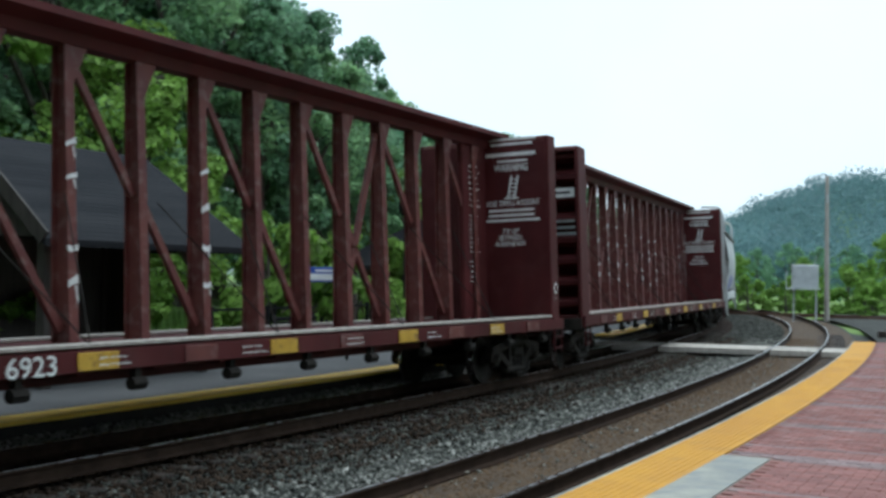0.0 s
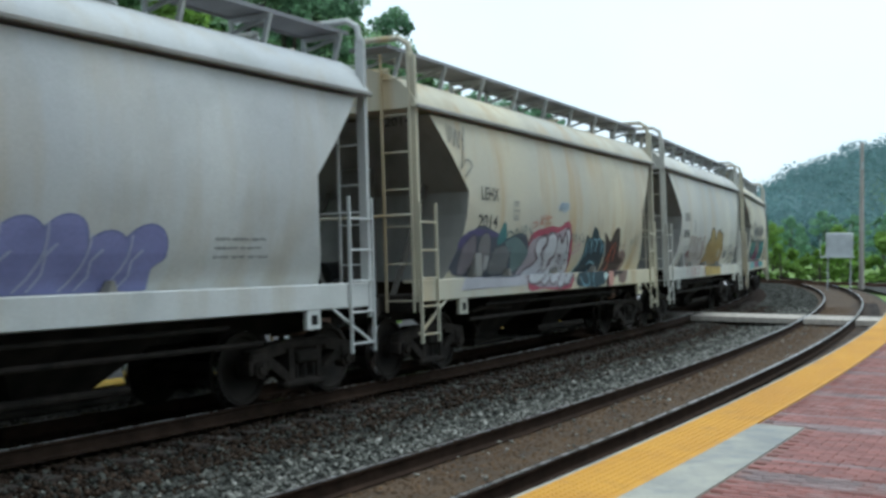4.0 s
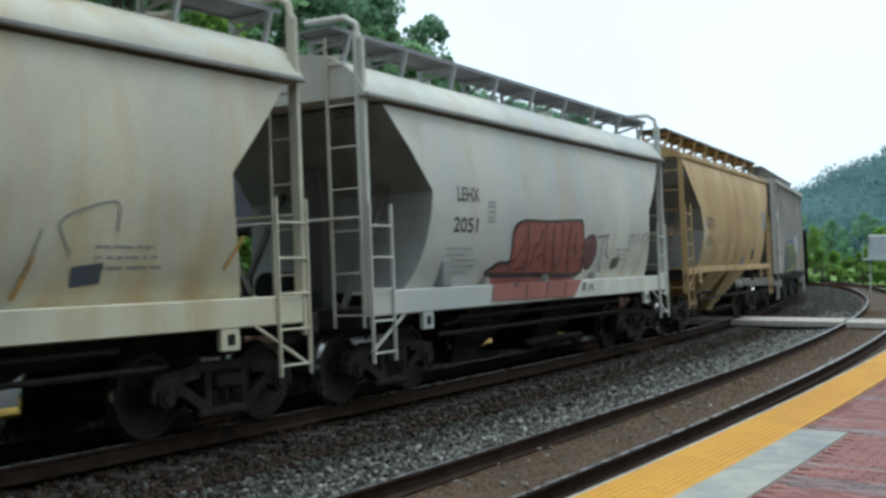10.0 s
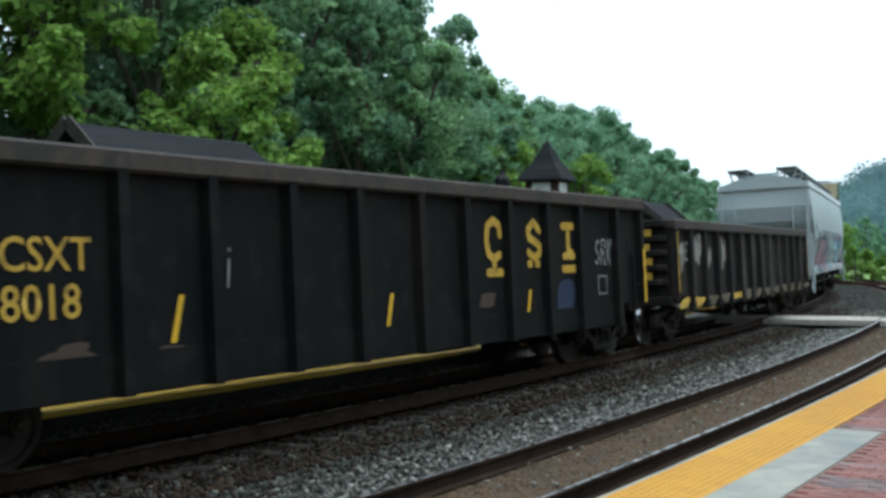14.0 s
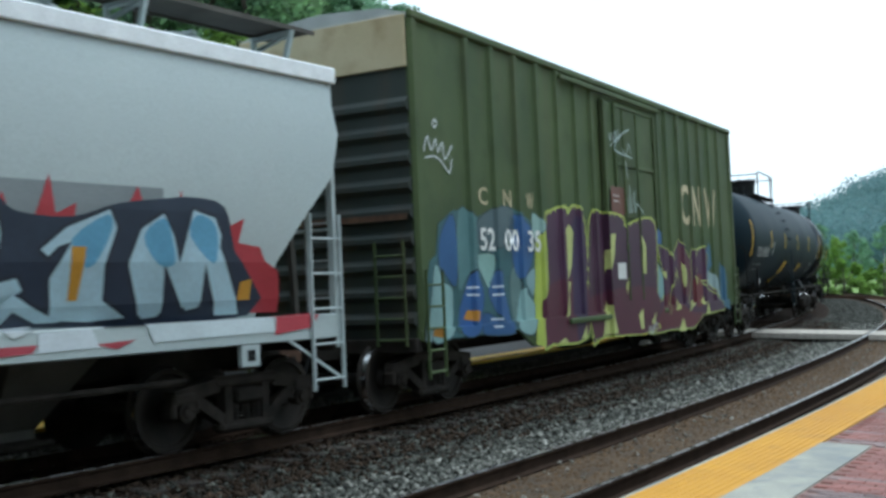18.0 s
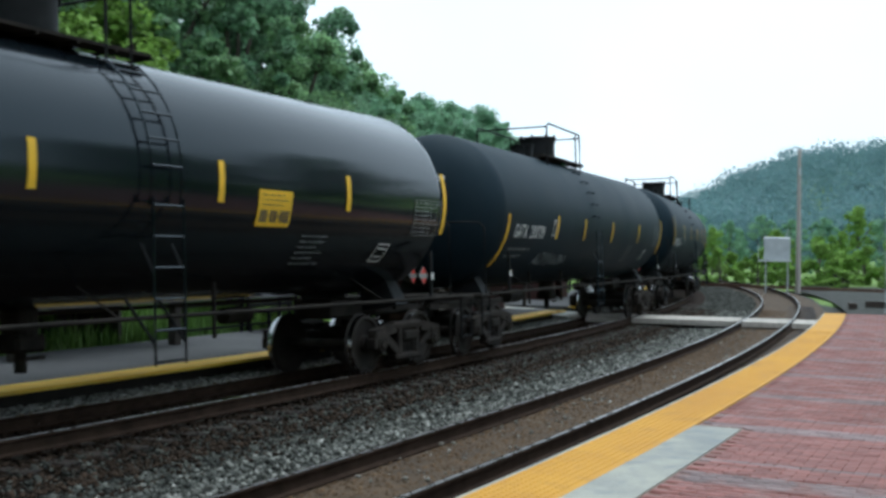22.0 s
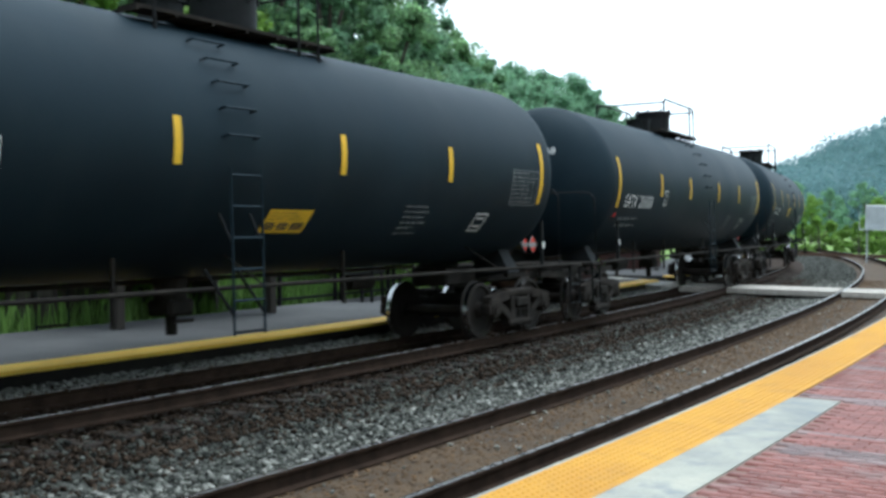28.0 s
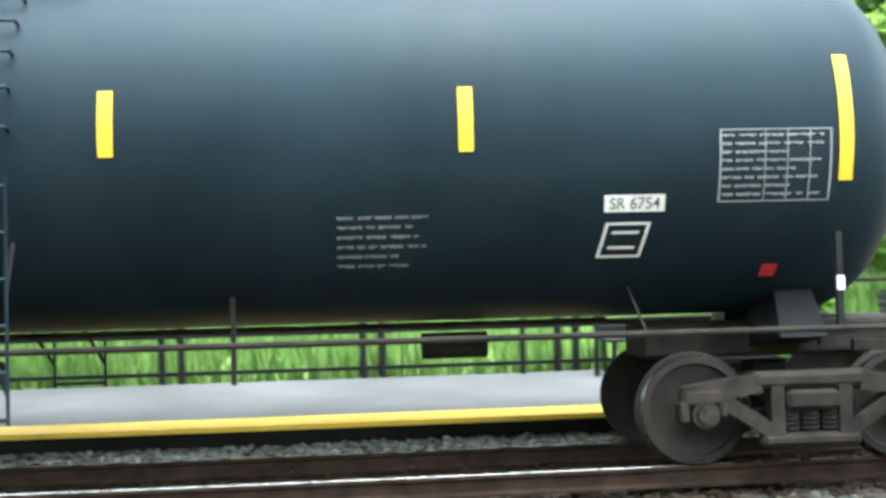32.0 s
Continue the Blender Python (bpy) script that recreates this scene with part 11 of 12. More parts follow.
drawn(car, over, [(-0.68, 1.72), (-0.66, 1.94), (-0.38, 2.18), (-0.22, 2), (-0.46, 1.77), (-0.42, 1.48)], (0.3, 0.05, 0.13), 0.035, label="magenta outlined tag")
drawn(car, over, [(-0.28, 2.27), (-0.15, 2.51), (-0.1, 2.33), (0.02, 2.48), (0.15, 2.25)], (0.3, 0.05, 0.13), 0.035, label="magenta outlined tag")
drawn(car, over, [(-0.18, 2.12), (0.09, 2.23), (0.3, 2.19), (0.33, 1.88), (0.16, 1.7), (-0.18, 1.7)], (0.3, 0.05, 0.13), 0.035, label="magenta outlined tag")
drawn(car, over, [(-0.76, 1.6), (-0.6, 1.44), (-0.29, 1.65)], (0.3, 0.05, 0.13), 0.035, label="magenta outlined tag")
drawn(car, over, [(-2.77, 2.23), (-2.64, 2.33), (-2.7, 2.09), (-2.57, 2.19), (-2.48, 2.23), (-2.27, 2.27)], (0.24, 0.05, 0.17), 0.05, label="magenta tag")
drawn(car, over, [(-2.71, 1.94), (-2.65, 2.11), (-2.54, 1.94), (-2.5, 2.09), (-2.39, 1.94)], (0.24, 0.05, 0.17), 0.05, label="magenta tag")
drawn(car, over, [(1.28, 1.81), (1.32, 2.04), (1.56, 1.78), (1.6, 2.01), (1.79, 1.74)], (0.2, 0.21, 0.2), 0.022)
drawn(car, over, [(1.23, 2.3), (1.42, 2.54), (1.44, 2.31)], (0.2, 0.21, 0.2), 0.022)
drawn(car, over, [(2.53, 1.94), (2.39, 2.22), (2.7, 2.37), (3.04, 2.42), (3.05, 2.16)], (0.2, 0.21, 0.2), 0.022)
drawn(car, over, [(2.19, 2.15), (2.07, 1.74)], (0.2, 0.21, 0.2), 0.022)
spray(car, over, [(2.57, 1.82), (2.93, 1.86), (2.93, 1.66), (2.59, 1.63)], (0.07, 0.08, 0.1), 0.006, sharp=True, label="small dark data panel")
drawn(car, over, [(2, 1.55), (2.13, 1.91)], (0.4, 0.22, 0.06), 0.05)
drawn(car, over, [(4.57, 1.79), (4.77, 2.11)], (0.4, 0.22, 0.06), 0.05)
drawn(car, over, [(-2.54, 1.59), (-2.48, 1.92)], (0.4, 0.22, 0.06), 0.05)
car, side, L = cement_hopper(*span(9), M["hopper_mixed"], "cream-white cement hopper car with a dull red sprayed name", "LEHX", "2051", 9, 0.34)
over = with_sill(side, 1.46, [z for z, _ in CEMENT])
spray(car, over, [(-2.56, 1.61), (-2.47, 1.71), (-2.27, 1.78), (-1.92, 1.81), (-1.93, 2.22), (-1.83, 2.37), (-1.5, 2.45), (-0.67, 2.45), (0.63, 2.5), (0.92, 2.45), (1.07, 1.84), (1.06, 1.56), (-0.66, 1.58)], (0.24, 0.075, 0.06), 0.006, edge=(0.018, 0.016, 0.018), rim=0.04, label="salmon-red bubble letters edged in black")
spray(car, over, [(-2.54, 1.56), (1.04, 1.53), (0.57, 1.17), (-2.65, 1.21)], (0.28, 0.1, 0.08), 0.006, edge=(0.03, 0.02, 0.02), rim=0.012, sharp=True)
drawn(car, over, [(-1.83, 1.8), (-1.6, 1.99), (-1.49, 2.2)], (0.025, 0.018, 0.02), 0.032)
drawn(car, over, [(-1.43, 2.41), (-1.32, 1.71), (-1.46, 1.18)], (0.025, 0.018, 0.02), 0.032)
drawn(car, over, [(-1.9, 1.72), (-1.77, 1.44), (-1.89, 1.44)], (0.025, 0.018, 0.02), 0.032)
drawn(car, over, [(-1.11, 1.71), (-1.07, 2.02), (-0.92, 2.13), (-0.81, 2.32)], (0.025, 0.018, 0.02), 0.032)
drawn(car, over, [(-0.95, 1.86), (-0.72, 1.92)], (0.025, 0.018, 0.02), 0.032)
drawn(car, over, [(-0.66, 2.43), (-0.7, 2.08), (-0.54, 1.69)], (0.025, 0.018, 0.02), 0.032)
drawn(car, over, [(-0.35, 2.44), (-0.34, 2.03), (-0.13, 1.63)], (0.025, 0.018, 0.02), 0.032)
drawn(car, over, [(-0.01, 2.45), (0.04, 1.8), (-0.08, 1.68)], (0.025, 0.018, 0.02), 0.032)
drawn(car, over, [(0.38, 2.47), (0.31, 2.03), (0.55, 1.61)], (0.025, 0.018, 0.02), 0.032)
drawn(car, over, [(0.65, 2.27), (0.61, 2.03), (0.75, 1.91)], (0.025, 0.018, 0.02), 0.032)
drawn(car, over, [(-1.64, 1.67), (-1.4, 1.71)], (0.025, 0.018, 0.02), 0.032)
drawn(car, over, [(-0.54, 1.47), (-0.66, 1.19)], (0.025, 0.018, 0.02), 0.032)
drawn(car, over, [(0.23, 1.44), (0.15, 1.17)], (0.025, 0.018, 0.02), 0.032)
spray(car, over, [(1.01, 2.03), (1.21, 2.22), (1.55, 2.24), (1.71, 1.97), (1.59, 1.71), (1.3, 1.68)], (0.13, 0.055, 0.055), 0.006, edge=(0.02, 0.018, 0.02), rim=0.025, label="small dark red letter")
drawn(car, over, [(1.26, 1.84), (1.32, 2.09), (1.53, 2.03), (1.42, 1.87)], (0.06, 0.06, 0.06), 0.03)
drawn(car, over, [(1.66, 2.23), (2.02, 2.26), (2.26, 2.29)], (0.06, 0.06, 0.06), 0.03)
drawn(car, over, [(1.97, 2.23), (1.94, 1.83), (2.13, 1.57)], (0.06, 0.06, 0.06), 0.03)
drawn(car, over, [(2.18, 2.27), (2.18, 1.97), (2.38, 1.83)], (0.06, 0.06, 0.06), 0.03)
drawn(car, over, [(3.35, 2.11), (3.55, 2.33), (3.7, 2.15), (3.88, 2.33), (4, 2.15)], (0.09, 0.09, 0.09), 0.022)
drawn(car, over, [(4.1, 2.19), (4.29, 2.33), (4.63, 2.31), (4.28, 2.15)], (0.09, 0.09, 0.09), 0.022)
spray(car, over, [(2.61, 1.83), (3.01, 1.88), (3, 1.67), (2.64, 1.62)], (0.08, 0.1, 0.07), 0.006, sharp=True, label="small dark data panel")
drawn(car, over, [(0.95, 1.27), (1.15, 1.37), (0.99, 1.37), (1.12, 1.26)], (0.1, 0.1, 0.1), 0.035)
drawn(car, over, [(1.27, 1.27), (1.42, 1.36), (1.51, 1.25)], (0.1, 0.1, 0.1), 0.035)
tan_hopper(*span(10))
midland_hopper(*span(11))

# gondolas
HALF = (1.27, 2.53, 3.81, 5.01, 6.55, 7.7)
car, side, L = gondola(*span(12), M["gondola_black"], "worn black gondola car with faded yellow lettering", 2.82, rib_at=[0.1] + [s * x for x in HALF for s in (-1, 1)], low=0.61, shift=0.44)
Y = M["letter_yellow"]
sd = lambda z: 1.435
lettering(car, sd, "CSXT", -6.31, 1.8, 0.31, 0.98, Y)
lettering(car, sd, "8018", -6.31, 1.37, 0.32, 0.84, Y)
lettering(car, sd, "48", -7.25, 1.39, 0.3, 0.46, Y)
bars(car, sd, -7.6, 2.58, 0.66, 0.09, 1, M["letter_dim"], 41)
bars(car, sd, -7.3, 2.44, 0.2, 0.09, 1, M["letter_dim"], 42)
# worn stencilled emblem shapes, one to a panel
LOOPS = ([[(0.85, 0.74), (0.82, 0.92), (0.5, 1.0), (0.18, 0.9), (0.1, 0.62), (0.2, 0.4), (0.5, 0.3), (0.8, 0.38)], [(0.15, 0.06), (0.9, 0.06)], [(0.5, 0.3), (0.5, 0.2)]],
         [[(0.85, 0.85), (0.5, 1.0), (0.15, 0.86), (0.2, 0.7), (0.5, 0.64), (0.85, 0.54), (0.82, 0.4), (0.5, 0.32), (0.15, 0.42)], [(0.15, 0.2), (0.25, 0.2)], [(0.6, 0.2), (0.7, 0.2)]],
         [[(0.15, 0.94), (0.85, 0.94)], [(0.5, 0.95), (0.5, 0.5)], [(0.2, 0.34), (0.85, 0.34)], [(0.5, 0.42), (0.75, 0.4)], [(0.12, 0.08), (0.9, 0.08)]])
for loop, x, z, h2 in zip(LOOPS, (1.88, 3.17, 4.4), (1.6, 1.6, 1.6), (0.82, 0.82, 0.83)):
    polys = [[(p / 0.54, q / 0.82) for p, q in pl] for ln in loop for pl in fat_stroke([(u * 0.54, v * 0.82) for u, v in ln], 0.125)]
    shapes(car, sd, polys, x, z, 0.54, h2, Y, name="emblem", label="worn yellow emblem shape", cuts=3)
for x, z, h2 in ((-4.38, 1.07, 0.47), (-0.68, 1.02, 0.41), (3.12, 0.99, 0.37)):
    patch(car, sd, x, z, 0.075, h2, M["stripe"], "reflective_bar", slant=0.28)
tag(car, sd, 5.62, 1.72, 0.75, 0.45, "SRK", (0.4, 0.4, 0.4), 0.022, 0.08, "thin white tag")
frame_sign(car, sd, 5.82, 1.2, 0.38, 0.33, M["letter_dim"], 0.08)
tag(car, sd, -3.66, 1.6, 0.2, 0.4, "I", (0.26, 0.26, 0.26), 0.025, 0.03)
for s in (-1, 1):
    patch(car, lambda z: 1.562, s * 7.7 - 0.05, 1.0, 0.09, 1.0, M["stripe"], "reflective_bar")
patch(car, lambda z: 1.562, -7.75, 2.01, 0.09, 0.32, paint((0.02, 0.05, 0.25)), "blue_mark")
shapes(car, sd, [lump(0.5, 0.5, 0.45, 0.45, 62)], 4.12, 0.92, 0.78, 0.58, paint((0.008, 0.018, 0.06)))
for k, (x, z) in enumerate(((-5.9, 0.95), (-4.6, 0.85), (-0.9, 0.8), (1.6, 1.15), (4.2, 0.78), (5.4, 0.8))):
    shapes(car, sd, [lump(0.5, 0.5, 0.46, 0.4, 540 + k, rag=0.35)], x, z, 0.62, 0.2, paint((0.05, 0.03, 0.02)), 0.004, name="rust_stain", label="dull rust stain")
car, side, L = gondola(*span(13), M["gondola_worn"], "rusty black gondola car with worn yellow corners and white scrawls", 2.5, 14)
for k, (w2, h2) in enumerate(((0.5, 0.6), (0.75, 0.8), (0.35, 0.5), (0.6, 0.7))):
    shapes(car, sd, [lump(0.4, 0.5, 0.2, 0.45, 70 + k, rag=0.4), lump(0.75, 0.6, 0.12, 0.3, 74 + k, rag=0.45)], -L + 0.5 + k * 1.2, 1.55, w2, h2, paint((0.3, 0.28, 0.25)), 0.004, name="scuff", label="white scraped paint")
tag(car, sd, -L + 0.55, 1.75, 0.6, 0.4, "ME", (0.45, 0.44, 0.4), 0.03, 0.05, "white scrawl")
tag(car, sd, -L + 1.8, 1.85, 0.7, 0.45, "ROK", (0.4, 0.39, 0.36), 0.03, 0.05)
for x in (-L + 0.05, -L + 0.3, L - 0.2):
    patch(car, lambda z: 1.562 if abs(x) > L - 0.25 else 1.436, x, 1.1, 0.07, 1.25, M["letter_yellow"], "worn_corner", label="worn yellow corner paint")
for k in range(13):
    shapes(car, lambda z: 1.505, [lump(0.5, 0.5, 0.46, 0.4, 520 + k, rag=0.3)], -L + 0.2 + k * 1.2, 0.74, 0.8, 0.24, M["letter_yellow"] if k in (0, 1, 4) else paint((0.11, 0.075, 0.045)), name="worn_stripe")
end_bars(car, -L - 0.1, 1.2, 1.3, 2.3, 1.2, 4, M["letter_yellow"], 79)

long_hopper(*span(14))

# boxcar
car, side, L = boxcar(*span(15), M["boxcar_green"], "faded olive-green boxcar with large purple and blue spray paint")
cream = surf("cream_lettering", (0.5, 0.42, 0.26), (0.6, 0.52, 0.34), 2, 0.7, dark=(0.2, 0.16, 0.08), dark_amt=0.5)
sd = lambda z: 1.425
on = lambda z: 1.48
BAYS = (-5.9, -5.09, -4.27)
for k, ch in enumerate("CNW"):
    lettering(car, sd, ch, BAYS[k] - 0.14, 2.86, 0.26, 0.28, cream)
    lettering(car, sd, ch, (3.66, 4.55, 5.5)[k], 2.85, 0.92, (0.6, 0.58, 0.92)[k], cream, bold=0.015)
# a mosaic of blue facets with the white number, then tall purple letters across ribs and door
dr = lambda z: 1.545


def ribbed(x, z):
    """How far the boxcar's side stands out: sheet, ribs, sill and door."""
    if -1.12 < x < 1.82:
        return 1.546
    if z < 1.1:
        return 1.472
    return 1.421 + 0.055 * max([0.0] + [min(1.0, max(0.0, (0.09 - abs(x - q)) / 0.04)) for q in BOX_RIBS])


over = ribbed, (1.099, 1.101), [q + d for q in BOX_RIBS for d in (-0.09, -0.05, 0.05, 0.09)] + [-1.121, -1.119, 1.819, 1.821]
for k, s2 in enumerate(("52", "00", "35")):
    lettering(car, lambda z: 1.505, s2, BAYS[k] - 0.3, 2.17, 0.34, 0.48, M["letter_white"], bold=0.02)
spray(car, over, [(-7.84, 0.97), (-7.74, 1.44), (-7.55, 2.02), (-7.37, 2.11), (-7.27, 2.53), (-6.85, 2.74), (-6.44, 2.73), (-6.11, 2.67), (-5.43, 2.86), (-4.94, 2.85), (-4.35, 2.7), (-4.14, 2.52), (-4.22, 1.75), (-4.41, 0.83), (-4.95, 0.97), (-6.86, 0.95)], (0.035, 0.1, 0.115), 0.004, sharp=True, label="dark teal ground of a sprayed mosaic")
spray(car, over, [(-7.21, 2.42), (-6.85, 2.68), (-6.77, 2.15), (-6.85, 1.67), (-7.14, 1.84), (-7.31, 2.02)], (0.018, 0.075, 0.2), 0.0075, edge=(0.012, 0.03, 0.035), rim=0.016, label="blue and teal sprayed facet")
spray(car, over, [(-6.7, 2.74), (-6.21, 2.61), (-6.12, 2.1), (-6.54, 1.78), (-6.76, 1.64)], (0.08, 0.17, 0.18), 0.0075, edge=(0.012, 0.03, 0.035), rim=0.016)
spray(car, over, [(-6.09, 2.62), (-5.43, 2.84), (-4.92, 2.8), (-5.06, 2.29), (-6.04, 2.26)], (0.07, 0.105, 0.12), 0.0075, edge=(0.012, 0.03, 0.035), rim=0.016)
spray(car, over, [(-5.04, 2.69), (-4.54, 2.69), (-4.22, 2.45), (-4.33, 1.96), (-4.77, 1.75), (-4.97, 1.95)], (0.025, 0.085, 0.23), 0.0075, edge=(0.012, 0.03, 0.035), rim=0.016)
spray(car, over, [(-7.4, 1.98), (-7.2, 1.74), (-6.95, 1.6), (-7.01, 1.09), (-7.24, 0.94), (-7.64, 0.96), (-7.53, 1.57)], (0.22, 0.35, 0.35), 0.0075, edge=(0.012, 0.03, 0.035), rim=0.016)
spray(car, over, [(-7.74, 1.36), (-7.64, 1.35), (-7.66, 0.96), (-7.83, 0.97)], (0.2, 0.3, 0.32), 0.0075, edge=(0.012, 0.03, 0.035), rim=0.016)
spray(car, over, [(-6.23, 2.09), (-5.63, 2.12), (-5.67, 1.84), (-5.82, 1.61), (-6.06, 1.84)], (0.21, 0.35, 0.32), 0.0075, edge=(0.012, 0.03, 0.035), rim=0.016)
spray(car, over, [(-6.33, 1.88), (-6.02, 1.59), (-6.08, 1.28), (-6.31, 0.97), (-6.77, 0.99), (-6.79, 1.31)], (0.025, 0.085, 0.25), 0.0075, edge=(0.012, 0.03, 0.035), rim=0.016)
spray(car, over, [(-5.55, 1.89), (-5.35, 1.64), (-5.2, 1.23), (-5.11, 0.96), (-5.53, 1.19), (-5.87, 1.57)], (0.03, 0.085, 0.22), 0.0075, edge=(0.012, 0.03, 0.035), rim=0.016)
spray(car, over, [(-6, 1.26), (-5.54, 1.14), (-5.11, 0.92), (-6.02, 0.94), (-6.19, 1.03)], (0.015, 0.065, 0.18), 0.0075, edge=(0.012, 0.03, 0.035), rim=0.016)
spray(car, over, [(-4.97, 1.95), (-4.75, 1.68), (-4.85, 1.35), (-5.04, 1.04), (-5.14, 1.63)], (0.1, 0.165, 0.165), 0.0075, edge=(0.012, 0.03, 0.035), rim=0.016)
spray(car, over, [(-4.73, 1.61), (-4.44, 1.46), (-4.25, 1.29), (-4.41, 0.88), (-4.92, 0.95), (-4.93, 1.22)], (0.22, 0.35, 0.35), 0.0075, edge=(0.012, 0.03, 0.035), rim=0.016)
spray(car, over, [(-4.56, 1.74), (-4.21, 1.91), (-4.29, 1.47), (-4.43, 1.57)], (0.2, 0.31, 0.33), 0.0075, edge=(0.012, 0.03, 0.035), rim=0.016)
spray(car, over, [(-4.2, 2.8), (-3.77, 2.62), (-3.98, 2.46), (-4.19, 2.38)], (0.24, 0.36, 0.34), 0.0075, edge=(0.012, 0.03, 0.035), rim=0.016)
spray(car, over, [(-6.95, 1.58), (-6.8, 1.61), (-6.8, 1.07), (-6.96, 1.08)], (0.03, 0.09, 0.1), 0.0075, edge=(0.012, 0.03, 0.035), rim=0.016)
spray(car, over, [(-6.68, 1.2), (-6.57, 1.32), (-6.26, 1.3), (-6.29, 1.15)], (0.42, 0.19, 0.02), 0.012, sharp=True, label="orange patch")
spray(car, over, [(-7.6, 1.12), (-7.29, 1.11), (-7.33, 0.97), (-7.64, 1.01)], (0.42, 0.19, 0.02), 0.012, sharp=True, label="orange patch")
drawn(car, over, [(-6.53, 1.64), (-6.27, 1.64)], (0.5, 0.55, 0.6), 0.03, lift=0.012)
drawn(car, over, [(-6.54, 1.54), (-6.27, 1.53)], (0.5, 0.55, 0.6), 0.03, lift=0.012)
drawn(car, over, [(-5.72, 1.64), (-5.42, 1.64)], (0.5, 0.55, 0.6), 0.03, lift=0.012)
drawn(car, over, [(-5.73, 1.52), (-5.43, 1.52)], (0.5, 0.55, 0.6), 0.03, lift=0.012)
drawn(car, over, [(-5.81, 1.16), (-5.52, 1.15)], (0.5, 0.55, 0.6), 0.03, lift=0.012)
drawn(car, over, [(-5.82, 1.05), (-5.53, 1.04)], (0.5, 0.55, 0.6), 0.03, lift=0.012)
spray(car, over, [(-4.14, 2.33), (-3.71, 2.73), (-3.82, 1.75), (-3.95, 0.89), (-4.08, 0.65), (-4.37, 0.69), (-4.23, 1.61)], (0.36, 0.43, 0.07), 0.006, sharp=True, label="yellow-green sprayed stripe")
spray(car, over, [(-3.71, 2.71), (-3.49, 2.85), (-2.85, 2.96), (-2.76, 2.86), (-2.55, 2.98), (-2.25, 2.95), (-2.03, 2.74), (-1.95, 2.12), (-2.03, 1.4), (-2.26, 0.69), (-3.73, 0.67), (-4.04, 0.67), (-3.84, 1.75)], (0.05, 0.014, 0.045), 0.01, edge=(0.36, 0.42, 0.09), rim=0.04, label="tall purple spray-painted letters")
spray(car, over, [(-1.81, 2.74), (-1.08, 2.9), (-0.35, 2.84), (-0.25, 2.7), (0.66, 2.86), (1.42, 2.82), (1.49, 2.25), (1.35, 0.92), (1.21, 0.64), (-1.46, 0.67), (-1.99, 0.69)], (0.042, 0.012, 0.035), 0.01, edge=(0.36, 0.42, 0.09), rim=0.04)
spray(car, over, [(-3.79, 1.6), (-2.04, 1.64), (-2.28, 0.71), (-3.73, 0.68), (-3.99, 0.69)], (0.07, 0.011, 0.03), 0.0125)
spray(car, over, [(-1.86, 1.4), (1.28, 1.49), (1.17, 0.66), (-1.46, 0.69), (-1.92, 0.71)], (0.065, 0.01, 0.028), 0.0125)
spray(car, over, [(-2.58, 2.67), (-2.12, 2.6), (-2.09, 1.4), (-2.43, 0.79), (-2.7, 0.77)], (0.03, 0.012, 0.05), 0.0135)
spray(car, over, [(-2.92, 2.56), (-2.73, 2.66), (-2.57, 2.54), (-2.7, 1.96), (-2.86, 1.72), (-2.97, 1.81)], (0.44, 0.47, 0.17), 0.0155, sharp=True)
spray(car, over, [(-2.92, 1.7), (-2.77, 1.66), (-2.98, 1.13), (-3.12, 1.06)], (0.44, 0.47, 0.17), 0.0155, sharp=True)
spray(car, over, [(-3.53, 0.66), (-3.24, 0.74), (-3.09, 0.65)], (0.44, 0.47, 0.17), 0.0155, sharp=True)
spray(car, over, [(-2.51, 0.68), (-2.26, 0.92), (-2.28, 0.69)], (0.44, 0.47, 0.17), 0.0155, sharp=True)
spray(car, over, [(-1.08, 2.52), (-0.83, 2.54), (-0.98, 2.05), (-1.18, 1.81)], (0.44, 0.47, 0.17), 0.0155, sharp=True)
spray(car, over, [(0.59, 2.57), (0.82, 2.33), (0.78, 1.78), (0.55, 1.78), (0.64, 2.24)], (0.44, 0.47, 0.17), 0.0155, sharp=True)
spray(car, over, [(-0.4, 1.56), (-0.23, 1.7), (-0.33, 1.39)], (0.44, 0.47, 0.17), 0.0155, sharp=True)
spray(car, over, [(-1.34, 1.05), (-1.14, 1.29), (-1.05, 0.95), (-0.92, 0.69), (-1.49, 0.68)], (0.44, 0.47, 0.17), 0.0155, sharp=True)
spray(car, over, [(0.33, 0.7), (0.22, 0.97), (0.48, 1.1), (0.48, 0.71)], (0.44, 0.47, 0.17), 0.0155, sharp=True)
drawn(car, over, [(-7.6, 3.52), (-7.49, 3.72), (-7.4, 3.54), (-7.27, 3.7), (-7.22, 3.53), (-7.08, 3.67), (-7.03, 3.44), (-6.82, 3.64)], (0.55, 0.58, 0.58), 0.03, label="white tag")
drawn(car, over, [(-7.57, 3.42), (-7.32, 3.46), (-7.12, 3.4), (-6.91, 3.26), (-6.83, 3.46)], (0.55, 0.58, 0.58), 0.025)
drawn(car, over, [(-7.34, 3.91), (-7.28, 3.97), (-7.22, 3.93), (-7.28, 3.86), (-7.34, 3.91)], (0.55, 0.58, 0.58), 0.025)
drawn(car, over, [(-0.97, 4.4), (-0.93, 4.27), (-0.85, 4.43), (-0.78, 4.3), (-0.67, 4.48), (-0.6, 4.35), (-0.5, 4.52)], (0.36, 0.44, 0.42), 0.028, lift=0.035)
drawn(car, over, [(-0.95, 4.17), (-0.3, 4.46), (0.12, 4.58)], (0.36, 0.44, 0.42), 0.028, lift=0.035)
